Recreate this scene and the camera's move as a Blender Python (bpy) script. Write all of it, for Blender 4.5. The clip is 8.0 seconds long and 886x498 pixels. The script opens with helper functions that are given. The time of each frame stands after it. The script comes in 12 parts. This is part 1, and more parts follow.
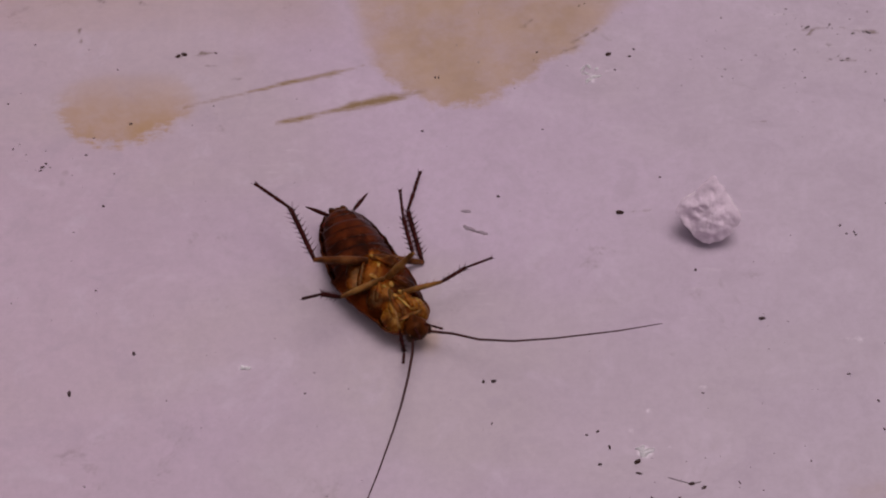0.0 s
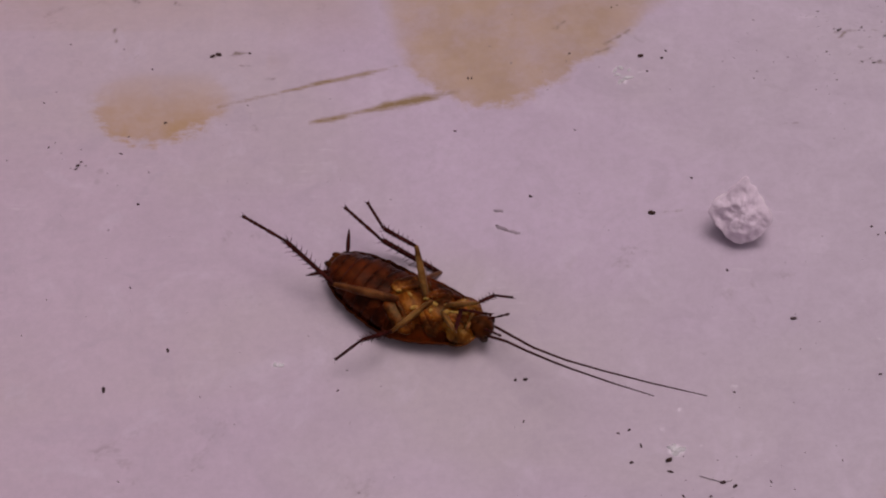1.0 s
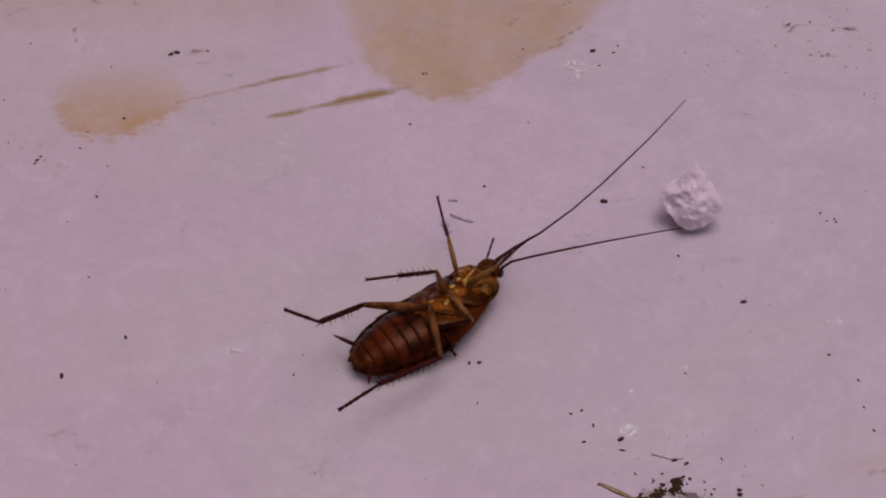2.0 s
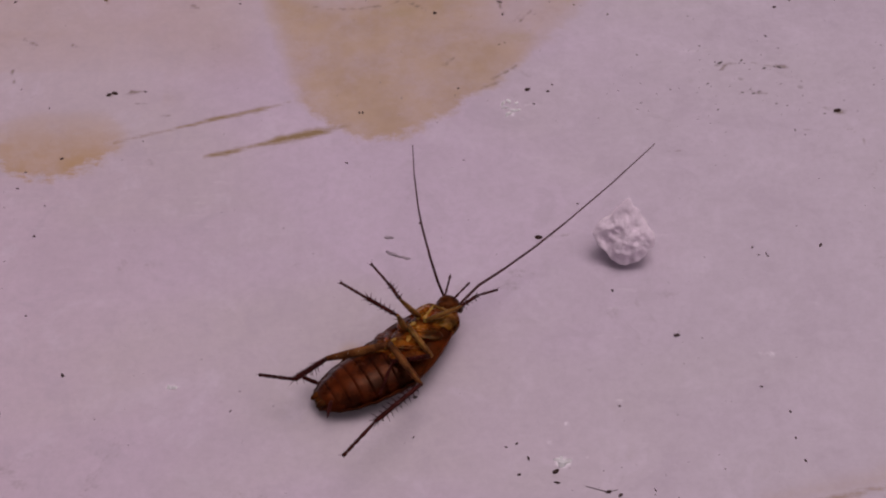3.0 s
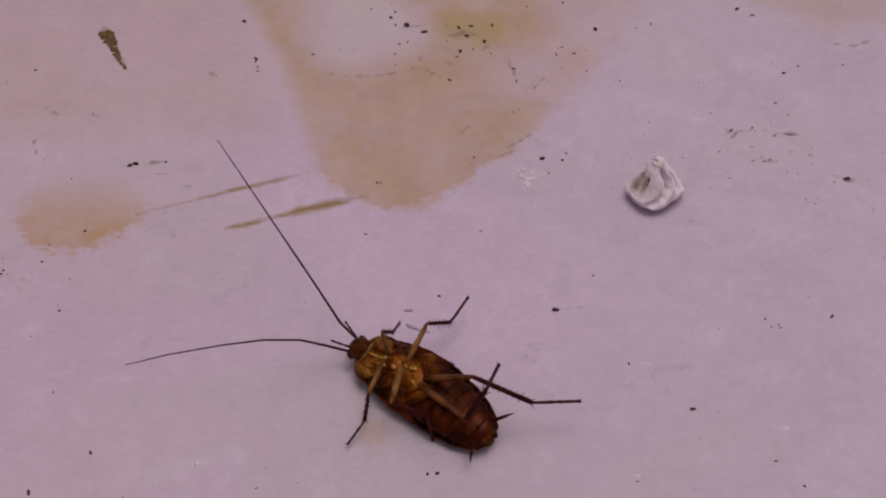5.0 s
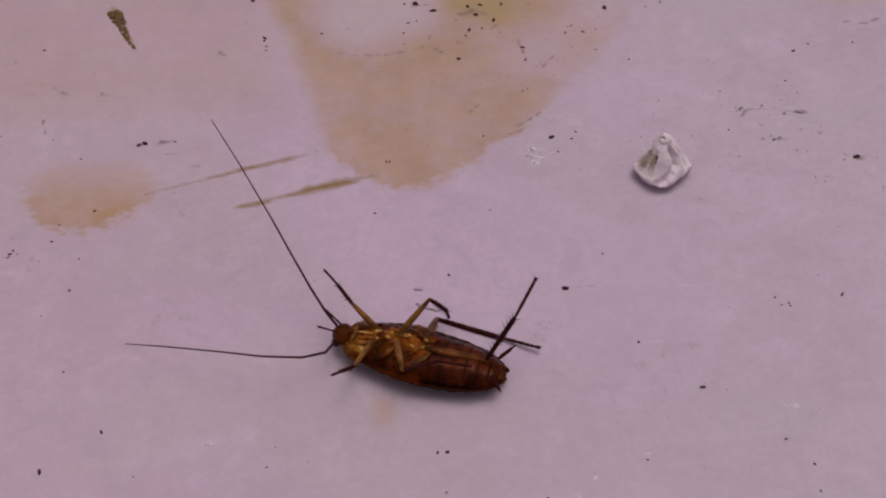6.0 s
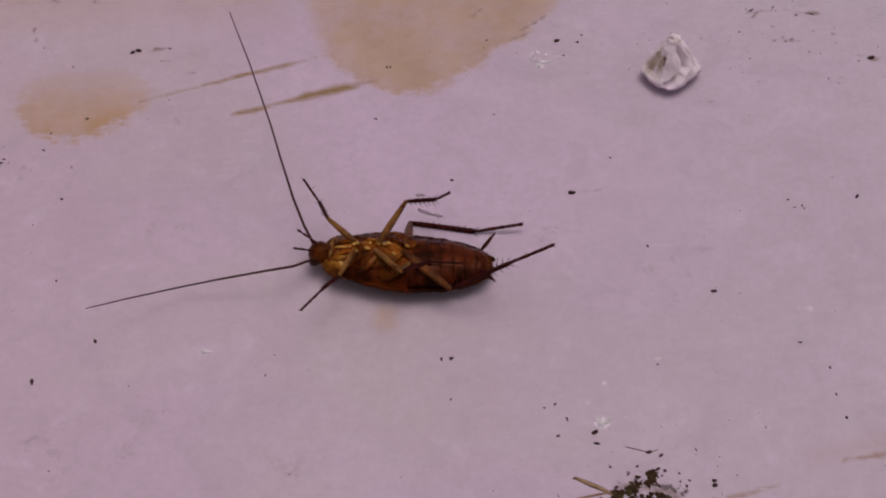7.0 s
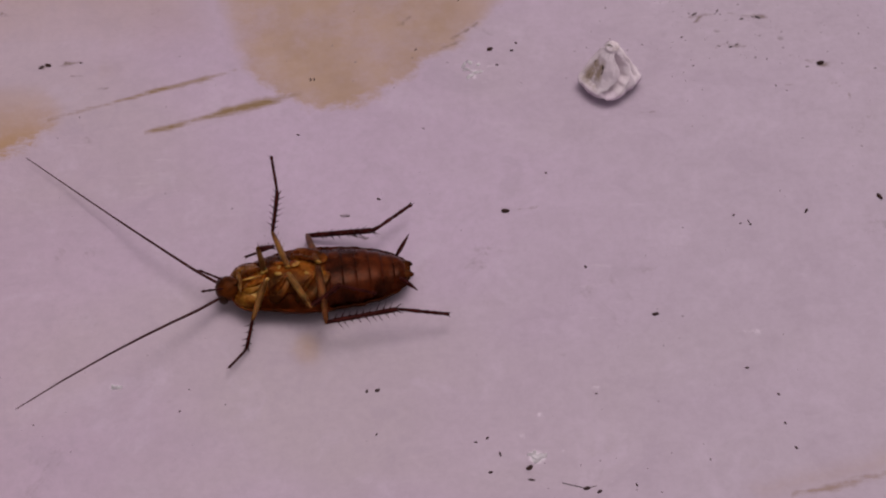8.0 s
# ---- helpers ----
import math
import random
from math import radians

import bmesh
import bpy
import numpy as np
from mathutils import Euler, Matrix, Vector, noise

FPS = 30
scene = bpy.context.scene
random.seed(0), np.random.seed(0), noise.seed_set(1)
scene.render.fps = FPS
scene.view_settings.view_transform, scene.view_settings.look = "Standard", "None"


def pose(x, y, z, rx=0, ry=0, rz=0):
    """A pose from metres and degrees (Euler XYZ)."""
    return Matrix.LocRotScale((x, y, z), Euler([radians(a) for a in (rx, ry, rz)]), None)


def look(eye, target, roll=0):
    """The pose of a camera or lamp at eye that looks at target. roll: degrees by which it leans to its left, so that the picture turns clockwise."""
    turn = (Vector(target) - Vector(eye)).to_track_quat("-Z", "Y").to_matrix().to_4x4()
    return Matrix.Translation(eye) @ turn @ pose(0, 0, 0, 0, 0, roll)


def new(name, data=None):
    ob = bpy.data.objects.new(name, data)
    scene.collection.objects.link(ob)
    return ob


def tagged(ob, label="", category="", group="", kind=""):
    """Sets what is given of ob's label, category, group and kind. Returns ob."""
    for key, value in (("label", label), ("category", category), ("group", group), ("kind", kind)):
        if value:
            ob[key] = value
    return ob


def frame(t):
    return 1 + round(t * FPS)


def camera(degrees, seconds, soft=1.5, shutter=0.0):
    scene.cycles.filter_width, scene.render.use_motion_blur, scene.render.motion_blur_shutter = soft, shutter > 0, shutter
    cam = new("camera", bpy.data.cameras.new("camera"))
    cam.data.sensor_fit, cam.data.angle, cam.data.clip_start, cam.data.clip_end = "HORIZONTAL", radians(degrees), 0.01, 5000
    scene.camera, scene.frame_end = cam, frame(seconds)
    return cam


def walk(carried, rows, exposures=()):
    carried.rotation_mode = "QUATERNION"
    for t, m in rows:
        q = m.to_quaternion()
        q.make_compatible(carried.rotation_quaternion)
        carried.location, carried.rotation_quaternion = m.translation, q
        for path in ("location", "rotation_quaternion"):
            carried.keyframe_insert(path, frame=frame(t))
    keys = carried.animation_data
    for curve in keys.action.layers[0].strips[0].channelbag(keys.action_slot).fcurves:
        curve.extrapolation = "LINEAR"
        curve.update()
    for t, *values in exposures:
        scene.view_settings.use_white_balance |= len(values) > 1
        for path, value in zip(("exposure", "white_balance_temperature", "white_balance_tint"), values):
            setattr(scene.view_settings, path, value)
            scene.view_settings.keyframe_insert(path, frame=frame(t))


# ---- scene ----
cam = camera(24.0, 8.0, soft=2.1)
walk(cam, [
    (0.0, pose(-0.00000, -0.16823, 0.22382, 36.934, -0.006, -0.000)),
    (0.3, pose(-0.00056, -0.16905, 0.22302, 37.086, 0.260, 0.375)),
    (0.5, pose(-0.00070, -0.16919, 0.22311, 37.138, 0.398, 0.471)),
    (0.8, pose(-0.00100, -0.16991, 0.22300, 37.454, 0.340, 0.549)),
    (1.0, pose(-0.00085, -0.17035, 0.22376, 37.263, 0.408, 0.639)),
    (1.2, pose(0.00032, -0.17139, 0.22392, 37.288, 0.423, 0.604)),
    (2.3, pose(0.00336, -0.18648, 0.21572, 40.354, 0.180, -0.394)),
    (2.5, pose(0.00454, -0.19011, 0.21239, 41.255, 0.242, -0.621)),
    (2.8, pose(0.00519, -0.18932, 0.21380, 41.331, -0.196, -1.066)),
    (3.0, pose(0.00480, -0.18325, 0.22106, 40.320, -0.517, -1.186)),
    (3.2, pose(0.00285, -0.17924, 0.22573, 39.824, -0.932, -1.301)),
    (3.5, pose(0.00233, -0.17552, 0.23046, 39.498, -1.029, -1.220)),
    (3.8, pose(0.00079, -0.17726, 0.23082, 39.828, -1.438, -1.486)),
    (4.0, pose(0.00230, -0.17736, 0.23094, 39.840, -1.041, -1.386)),
    (4.2, pose(0.00176, -0.17623, 0.23274, 39.749, -0.950, -1.429)),
    (5.3, pose(-0.00058, -0.17527, 0.23436, 39.357, -0.669, -1.621)),
    (5.5, pose(-0.00057, -0.17507, 0.23464, 39.120, -0.523, -1.516)),
    (5.8, pose(-0.00006, -0.17531, 0.23394, 39.077, -0.417, -1.546)),
    (6.0, pose(-0.00046, -0.17562, 0.23378, 39.036, -0.498, -1.609)),
    (6.3, pose(0.00000, -0.17561, 0.23269, 38.785, -0.413, -1.594)),
    (6.5, pose(0.00010, -0.17676, 0.23097, 38.846, -0.466, -1.738)),
    (6.8, pose(0.00108, -0.17751, 0.22627, 38.533, -0.233, -1.830)),
    (7.0, pose(0.00064, -0.17700, 0.22214, 38.071, 0.031, -1.799)),
    (7.2, pose(0.00194, -0.17391, 0.21999, 37.885, 0.218, -1.872)),
    (7.5, pose(0.00485, -0.16910, 0.21409, 37.422, -0.027, -2.421)),
    (7.7, pose(0.00521, -0.16697, 0.21274, 37.687, -0.165, -2.737)),
    (8.0, pose(0.00720, -0.16438, 0.21219, 37.857, -0.041, -2.877)),
], exposures=[(0.0, -0.62, 6800, 31), (8.0, -0.62, 6800, 31)])

# ---- light: thin cloud, a broad soft sun almost overhead ----
world = bpy.data.worlds.new("sky")
scene.world = world
world.use_nodes = True
wn = world.node_tree.nodes
sky = wn.new("ShaderNodeTexSky")
sky.sky_type = "NISHITA"
sky.sun_disc = False
sky.sun_elevation = radians(80)
sky.sun_rotation = radians(72)
sky.air_density = 0.6
sky.dust_density = 7.0
sky.ozone_density = 0.6
overcast = wn.new("ShaderNodeHueSaturation")
overcast.inputs["Saturation"].default_value = 0.12
world.node_tree.links.new(sky.outputs[0], overcast.inputs["Color"])
world.node_tree.links.new(overcast.outputs[0], wn["Background"].inputs[0])
wn["Background"].inputs[1].default_value = 0.092

sun_data = bpy.data.lights.new("sun", "SUN")
sun_data.energy = 1.0
sun_data.angle = radians(34)
sun_data.color = (1.0, 0.965, 0.92)
sun = new("sun", sun_data)
sun.matrix_world = look((0.10, 0.10, 0.99), (0, 0, 0))


# ---- materials ----
def material(name):
    m = bpy.data.materials.new(name)
    m.use_nodes = True
    return m, m.node_tree.nodes, m.node_tree.links, m.node_tree.nodes["Principled BSDF"]


class Nodes:
    """Short hand for a node material."""

    def __init__(self, name):
        self.m, self.n, self.l, self.out = material(name)
        self.co = self.n.new("ShaderNodeTexCoord").outputs["Object"]

    def link(self, a, b):
        self.l.new(a, b)

    def put(self, socket, v):
        if isinstance(v, (int, float)):
            socket.default_value = v
        elif isinstance(v, tuple):
            socket.default_value = (*v, 1.0) if len(v) == 3 and len(socket.default_value) == 4 else v
        else:
            self.l.new(v, socket)

    def math(self, op, a, b=0.0, c=0.0):
        nd = self.n.new("ShaderNodeMath")
        nd.operation = op
        for i, v in enumerate((a, b, c)):
            self.put(nd.inputs[i], v)
        return nd.outputs[0]

    def noise(self, scale, detail=3.0, rough=0.55, co=None, distortion=0.0):
        nd = self.n.new("ShaderNodeTexNoise")
        nd.inputs["Scale"].default_value = scale
        nd.inputs["Detail"].default_value = detail
        nd.inputs["Roughness"].default_value = rough
        nd.inputs["Distortion"].default_value = distortion
        self.l.new(co or self.co, nd.inputs["Vector"])
        return nd.outputs[0]

    def voronoi(self, scale, feature="F1", co=None):
        nd = self.n.new("ShaderNodeTexVoronoi")
        nd.feature = feature
        nd.inputs["Scale"].default_value = scale
        self.l.new(co or self.co, nd.inputs["Vector"])
        return nd.outputs[0]

    def stretch(self, scale, rz=0.0):
        nd = self.n.new("ShaderNodeMapping")
        nd.inputs["Scale"].default_value = scale
        nd.inputs["Rotation"].default_value = (0, 0, radians(rz))
        self.l.new(self.co, nd.inputs["Vector"])
        return nd.outputs[0]

    def step(self, v, lo, hi, a=0.0, b=1.0):
        nd = self.n.new("ShaderNodeMapRange")
        nd.interpolation_type = "SMOOTHSTEP"
        self.put(nd.inputs[0], v)
        for i, w in enumerate((lo, hi, a, b)):
            self.put(nd.inputs[i + 1], w)
        return nd.outputs[0]

    def mix(self, f, a, b, kind="MIX"):
        nd = self.n.new("ShaderNodeMix")
        nd.data_type = "RGBA"
        nd.blend_type = kind
        self.put(nd.inputs[0], f)
        self.put(nd.inputs[6], a)
        self.put(nd.inputs[7], b)
        return nd.outputs[2]

    def attr(self, name):
        nd = self.n.new("ShaderNodeAttribute")
        nd.attribute_name = name
        return nd.outputs["Fac"]

    def bump(self, h, strength, distance):
        nd = self.n.new("ShaderNodeBump")
        nd.inputs["Strength"].default_value = strength
        nd.inputs["Distance"].default_value = distance
        self.l.new(h, nd.inputs["Height"])
        self.l.new(nd.outputs[0], self.out.inputs["Normal"])

    def done(self, colour, rough, **more):
        self.put(self.out.inputs["Base Color"], colour)
        self.put(self.out.inputs["Roughness"], rough)
        for k, v in more.items():
            self.put(self.out.inputs[k.replace("_", " ")], v)
        return self.m


def floor_material():
    s = Nodes("lilac_floor_paint")
    # painted ground: cloudy lilac, fine grain, faint brushed streaks
    cloud = s.noise(28, 4, 0.6)
    grain = s.noise(900, 3, 0.7)
    brush = s.noise(1.0, 4, 0.6, s.stretch((60, 700, 60), -12))
    warm = s.noise(14, 3, 0.55, s.stretch((1, 1.6, 1), 20))
    paint = s.mix(s.step(cloud, 0.36, 0.66), PAINT_A, PAINT_B)
    paint = s.mix(s.step(warm, 0.44, 0.66, 0, 0.75), paint, PAINT_GREY)
    # near the middle the paint is warmer towards -x and greyer towards +x
    split = s.n.new("ShaderNodeSeparateXYZ")
    s.link(s.co, split.inputs[0])
    across = s.math("ADD", split.outputs[0], s.math("MULTIPLY", s.math("SUBTRACT", cloud, 0.5), 0.05))
    near = s.step(s.math("ABSOLUTE", split.outputs[0]), 0.10, 0.45, 1.0, 0.0)
    paint = s.mix(s.math("MULTIPLY", near, s.step(across, 0.0, 0.06, 0.0, 0.72)), paint, (0.530, 0.462, 0.535))
    paint = s.mix(s.math("MULTIPLY", near, s.step(across, 0.0, -0.06, 0.0, 0.45)), paint, (0.54, 0.415, 0.47))
    # blotches a finger's width across, rubbed pale or trodden grey
    blotch = s.noise(120, 5, 0.62, None, 0.7)
    paint = s.mix(s.step(blotch, 0.53, 0.70, 0, 0.36), paint, (0.635, 0.545, 0.645))
    paint = s.mix(s.step(blotch, 0.47, 0.33, 0, 0.34), paint, (0.43, 0.36, 0.43))
    mottle = s.noise(330, 5, 0.7)
    paint = s.mix(s.step(mottle, 0.35, 0.68, 0, 0.22), paint, (0.40, 0.335, 0.385))
    paint = s.mix(s.step(grain, 0.35, 0.7, 0, 0.16), paint, (0.36, 0.30, 0.35))
    paint = s.mix(s.step(brush, 0.55, 0.78, 0, 0.08), paint, (0.70, 0.64, 0.70))
    # pale scuffs where the paint is rubbed
    scuff = s.math("MULTIPLY", s.step(s.noise(1.0, 5, 0.7, s.stretch((120, 900, 120), -8)), 0.58, 0.72), s.step(s.noise(38, 2), 0.52, 0.66))
    paint = s.mix(s.math("MULTIPLY", scuff, 0.3), paint, (0.74, 0.68, 0.72))
    # dust smudges
    smudge = s.math("MULTIPLY", s.step(s.noise(75, 5, 0.7, None, 0.6), 0.60, 0.74), s.step(s.noise(430, 3, 0.7), 0.46, 0.6))
    paint = s.mix(s.math("MULTIPLY", smudge, 0.42), paint, (0.20, 0.16, 0.15))
    # dried tea-coloured water marks
    edge = s.math("MULTIPLY", s.math("SUBTRACT", s.noise(170, 7, 0.72), 0.5), 0.0095)
    fringe = s.math("SUBTRACT", s.noise(1.0, 4, 0.65, s.stretch((190, 520, 190), -14)), 0.5)
    edge = s.math("ADD", edge, s.math("MULTIPLY", fringe, s.math("ADD", 0.003, s.math("MULTIPLY", s.attr("ochre"), 0.003))))
    d = s.math("ADD", s.attr("stain_depth"), edge)
    thin = s.math("MULTIPLY", s.math("MAXIMUM", s.math("SUBTRACT", 0.85, s.attr("stain_strength")), 0.0), 0.008)
    inside = s.step(d, s.math("SUBTRACT", -0.0009, s.math("MULTIPLY", thin, 0.3)), s.math("ADD", 0.0015, thin))
    rim = s.math("MULTIPLY", inside, s.step(d, 0.0004, 0.0024, 1.0, 0.0))
    body = s.math("MULTIPLY", s.attr("stain_strength"), s.step(s.math("ADD", s.math("MULTIPLY", s.noise(52, 6, 0.68), 0.75), s.math("MULTIPLY", s.noise(310, 4, 0.7), 0.25)), 0.33, 0.58, 0.55, 1.0))
    tan = s.mix(s.step(s.noise(95, 5, 0.65), 0.35, 0.65), (0.46, 0.325, 0.22), (0.405, 0.28, 0.185))
    tan = s.mix(s.attr("ochre"), tan, (0.435, 0.275, 0.135))
    colour = s.mix(s.math("MULTIPLY", inside, body), paint, tan)
    colour = s.mix(s.math("MULTIPLY", s.math("MULTIPLY", rim, s.attr("stain_strength")), 0.14), colour, (0.36, 0.21, 0.085))
    # the paint is bleached where the water stood longest
    colour = s.mix(s.math("MULTIPLY", s.attr("bleach"), s.step(s.noise(70, 5, 0.65), 0.25, 0.6, 0.25, 0.6)), colour, (0.535, 0.480, 0.465))
    # algae tinge
    green = s.math("MULTIPLY", s.step(s.math("ADD", s.attr("algae"), s.math("MULTIPLY", s.math("SUBTRACT", s.noise(110, 6, 0.7), 0.5), 1.3)), 0.15, 1.0), 0.8)
    colour = s.mix(green, colour, (0.38, 0.285, 0.115))
    # brushed brown streaks
    hair = s.noise(1.0, 5, 0.75, s.stretch((140, 1300, 140), -15))
    broken = s.math("ADD", s.math("MULTIPLY", s.math("SUBTRACT", hair, 0.5), 1.5), s.math("MULTIPLY", s.math("SUBTRACT", s.noise(330, 4, 0.75), 0.5), 1.1))
    drag = s.math("ADD", s.attr("streak"), broken)
    dragged = s.step(s.attr("streak"), 0.02, 0.14)
    colour = s.mix(s.math("MULTIPLY", dragged, s.step(drag, 0.08, 0.7, 0, 0.75)), colour, (0.33, 0.235, 0.175))
    colour = s.mix(s.math("MULTIPLY", dragged, s.step(drag, 0.6, 1.15, 0, 0.9)), colour, (0.245, 0.155, 0.055))
    # thin grey-brown smears of dirt
    smear = s.step(s.math("ADD", s.math("MULTIPLY", s.attr("smear"), s.step(s.noise(290, 2), 0.30, 0.48)), s.math("MULTIPLY", s.math("SUBTRACT", s.noise(380, 5, 0.75), 0.5), 1.6)), 0.2, 0.8)
    colour = s.mix(s.math("MULTIPLY", smear, s.step(s.attr("smear"), 0.02, 0.15, 0.3, 0.9)), colour, (0.21, 0.155, 0.13))
    # chalky white rubs
    rub = s.step(s.math("ADD", s.attr("rub"), s.math("MULTIPLY", s.math("SUBTRACT", s.noise(520, 5, 0.75), 0.5), 1.4)), 0.3, 0.95)
    colour = s.mix(s.math("MULTIPLY", rub, 0.9), colour, (0.88, 0.83, 0.88))
    # dark mould crumbs stuck in the paint where the water stood
    mould = s.math("MULTIPLY", s.attr("mould"), s.step(s.voronoi(330), 0.10, 0.26, 1.0, 0.0))
    mould = s.math("MULTIPLY", mould, s.step(s.noise(160, 3), 0.5, 0.62))
    colour = s.mix(s.math("MULTIPLY", mould, 0.8), colour, (0.10, 0.075, 0.04))
    s.bump(s.math("ADD", s.math("MULTIPLY", grain, 0.4), s.math("MULTIPLY", s.noise(160, 5, 0.6), 1.0)), 0.35, 0.0004)
    return s.done(colour, s.step(cloud, 0.3, 0.7, 0.52, 0.66), Specular_IOR_Level=0.35)


def chitin(name, dark, light, scale, rough, gloss=0.12, grain=0.2, glow=0.0, tint=(1.0, 0.50, 0.26)):
    """Horny insect skin: two browns in patches, fine pores, a waxy gloss."""
    s = Nodes(name)
    v = s.noise(scale, 4, 0.6)
    c = s.mix(s.step(v, 0.34, 0.66), dark, light)
    c = s.mix(s.step(s.noise(scale * 5, 3, 0.6), 0.5, 0.75, 0, 0.4), c, tuple(x * 0.45 for x in dark))
    s.bump(s.noise(scale * 5, 3), grain, 0.0002)
    return s.done(c, s.step(v, 0.3, 0.7, rough, rough + 0.16), Specular_IOR_Level=gloss, Specular_Tint=tint, Subsurface_Weight=glow, Subsurface_Scale=0.0006)


def belly_material():
    """Red-brown belly plates: dark seams and flanks, a paler field on each half of a plate."""
    s = Nodes("brown_belly_plate")
    v = s.noise(330, 4, 0.6)
    fine = s.noise(1500, 3, 0.6)
    c = s.mix(s.step(v, 0.34, 0.66), (0.012, 0.0017, 0.0005), (0.066, 0.0100, 0.0016))
    field = s.math("MULTIPLY", s.attr("field"), s.step(s.noise(400, 3, 0.6), 0.36, 0.66, 0.05, 1.0))
    c = s.mix(s.math("MULTIPLY", field, 0.75), c, (0.150, 0.0310, 0.0065))
    c = s.mix(s.step(fine, 0.5, 0.75, 0, 0.4), c, (0.006, 0.0012, 0.0004))
    s.bump(s.math("ADD", v, s.math("MULTIPLY", fine, 0.5)), 0.25, 0.0002)
    return s.done(c, s.step(v, 0.3, 0.7, 0.20, 0.36), Specular_IOR_Level=0.16, Specular_Tint=(1.0, 0.52, 0.34), Subsurface_Weight=0.15, Subsurface_Scale=0.0006)


def underside_material(name, deep, mid, clear, pale, gloss=0.4, flank_shade=0.10):
    """Thin see-through skin over flesh: dark, honey and clear patches running into one another, hard dark margins,
    painted glints and shade.
    """
    s = Nodes(name)
    broad = s.noise(250, 4, 0.6, None, 0.9)
    fine = s.noise(1100, 4, 0.65, None, 0.5)
    v = s.math("ADD", s.math("MULTIPLY", broad, 0.75), s.math("MULTIPLY", fine, 0.25))
    # clearer along the middle line; the flanks' shade is painted in as darker tone
    axes = s.n.new("ShaderNodeSeparateXYZ")
    s.link(s.co, axes.inputs[0])
    v = s.math("ADD", v, s.step(s.math("ABSOLUTE", axes.outputs[1]), 0.0006, 0.0036, 0.03, -flank_shade))
    c = s.mix(s.step(v, 0.34, 0.50), deep, mid)
    c = s.mix(s.step(v, 0.47, 0.61), c, clear)
    # the palest patches are glints put into the colour
    c = s.mix(s.step(v, 0.59, 0.69, 0, 0.8), c, pale)
    # dark margins, deepened by painted shade between the plates
    edge = s.math("ADD", s.attr("margin"), s.math("MULTIPLY", s.math("SUBTRACT", fine, 0.5), 0.6))
    c = s.mix(s.math("MULTIPLY", s.step(edge, 0.2, 1.0), 0.5), c, tuple(x * 0.6 for x in deep))
    s.bump(s.math("ADD", broad, s.math("MULTIPLY", fine, 0.5)), 0.35, 0.0003)
    return s.done(c, s.step(fine, 0.3, 0.7, 0.18, 0.34), Specular_IOR_Level=gloss, Specular_Tint=(1.0, 0.70, 0.32), Subsurface_Weight=0.4, Subsurface_Scale=0.0008)


PAINT_A, PAINT_B, PAINT_GREY = (0.57, 0.46, 0.575), (0.51, 0.41, 0.505), (0.52, 0.455, 0.475)
FLOOR = floor_material()
SHELL = chitin("dark_brown_shell", (0.013, 0.0020, 0.0005), (0.060, 0.0105, 0.0017), 300, 0.32, 0.10)
RUST = chitin("rust_brown_plate", (0.014, 0.0022, 0.0005), (0.085, 0.0140, 0.0018), 260, 0.28, 0.12)
BELLY = belly_material()
FLANK = chitin("red_flank_skin", (0.016, 0.0026, 0.0005), (0.080, 0.0135, 0.0016), 340, 0.30, 0.07, 0.25, 0.3)
UNDER = underside_material("amber_underside", (0.030, 0.0055, 0.0007), (0.130, 0.029, 0.0024), (0.290, 0.092, 0.0090), (0.42, 0.20, 0.035), 0.18)
GILT = underside_material("olive_gold_skin", (0.036, 0.0085, 0.0009), (0.125, 0.038, 0.0030), (0.270, 0.106, 0.0095), (0.54, 0.36, 0.085), 0.38, 0.03)
BRONZE = chitin("rusty_thigh", (0.042, 0.0110, 0.0036), (0.185, 0.068, 0.0220), 420, 0.30, 0.14, 0.2, 0.2)
# joint skin coloured as bright as its glints
GOLD = chitin("golden_joint_glint", (0.26, 0.125, 0.022), (0.52, 0.32, 0.075), 600, 0.2, 0.35, 0.2, 0.3)
OLIVE = chitin("olive_amber_leg", (0.075, 0.028, 0.0070), (0.255, 0.122, 0.034), 420, 0.26, 0.2, 0.2, 0.3)
HEADM = chitin("dark_head", (0.022, 0.0055, 0.0015), (0.090, 0.0210, 0.0032), 420, 0.30, 0.12)
LEGDARK = chitin("dark_leg", (0.020, 0.0038, 0.0042), (0.055, 0.0105, 0.0095), 700, 0.45, 0.08)
FEELER = chitin("dark_feeler", (0.032, 0.010, 0.010), (0.062, 0.020, 0.019), 900, 0.5, 0.12)
EYE = chitin("black_eye", (0.008, 0.003, 0.002), (0.014, 0.005, 0.004), 900, 0.25, 0.4)
PALE = chitin("pale_amber_lobe", (0.018, 0.0040, 0.0009), (0.085, 0.024, 0.0042), 420, 0.35, 0.12, 0.2, 0.3)


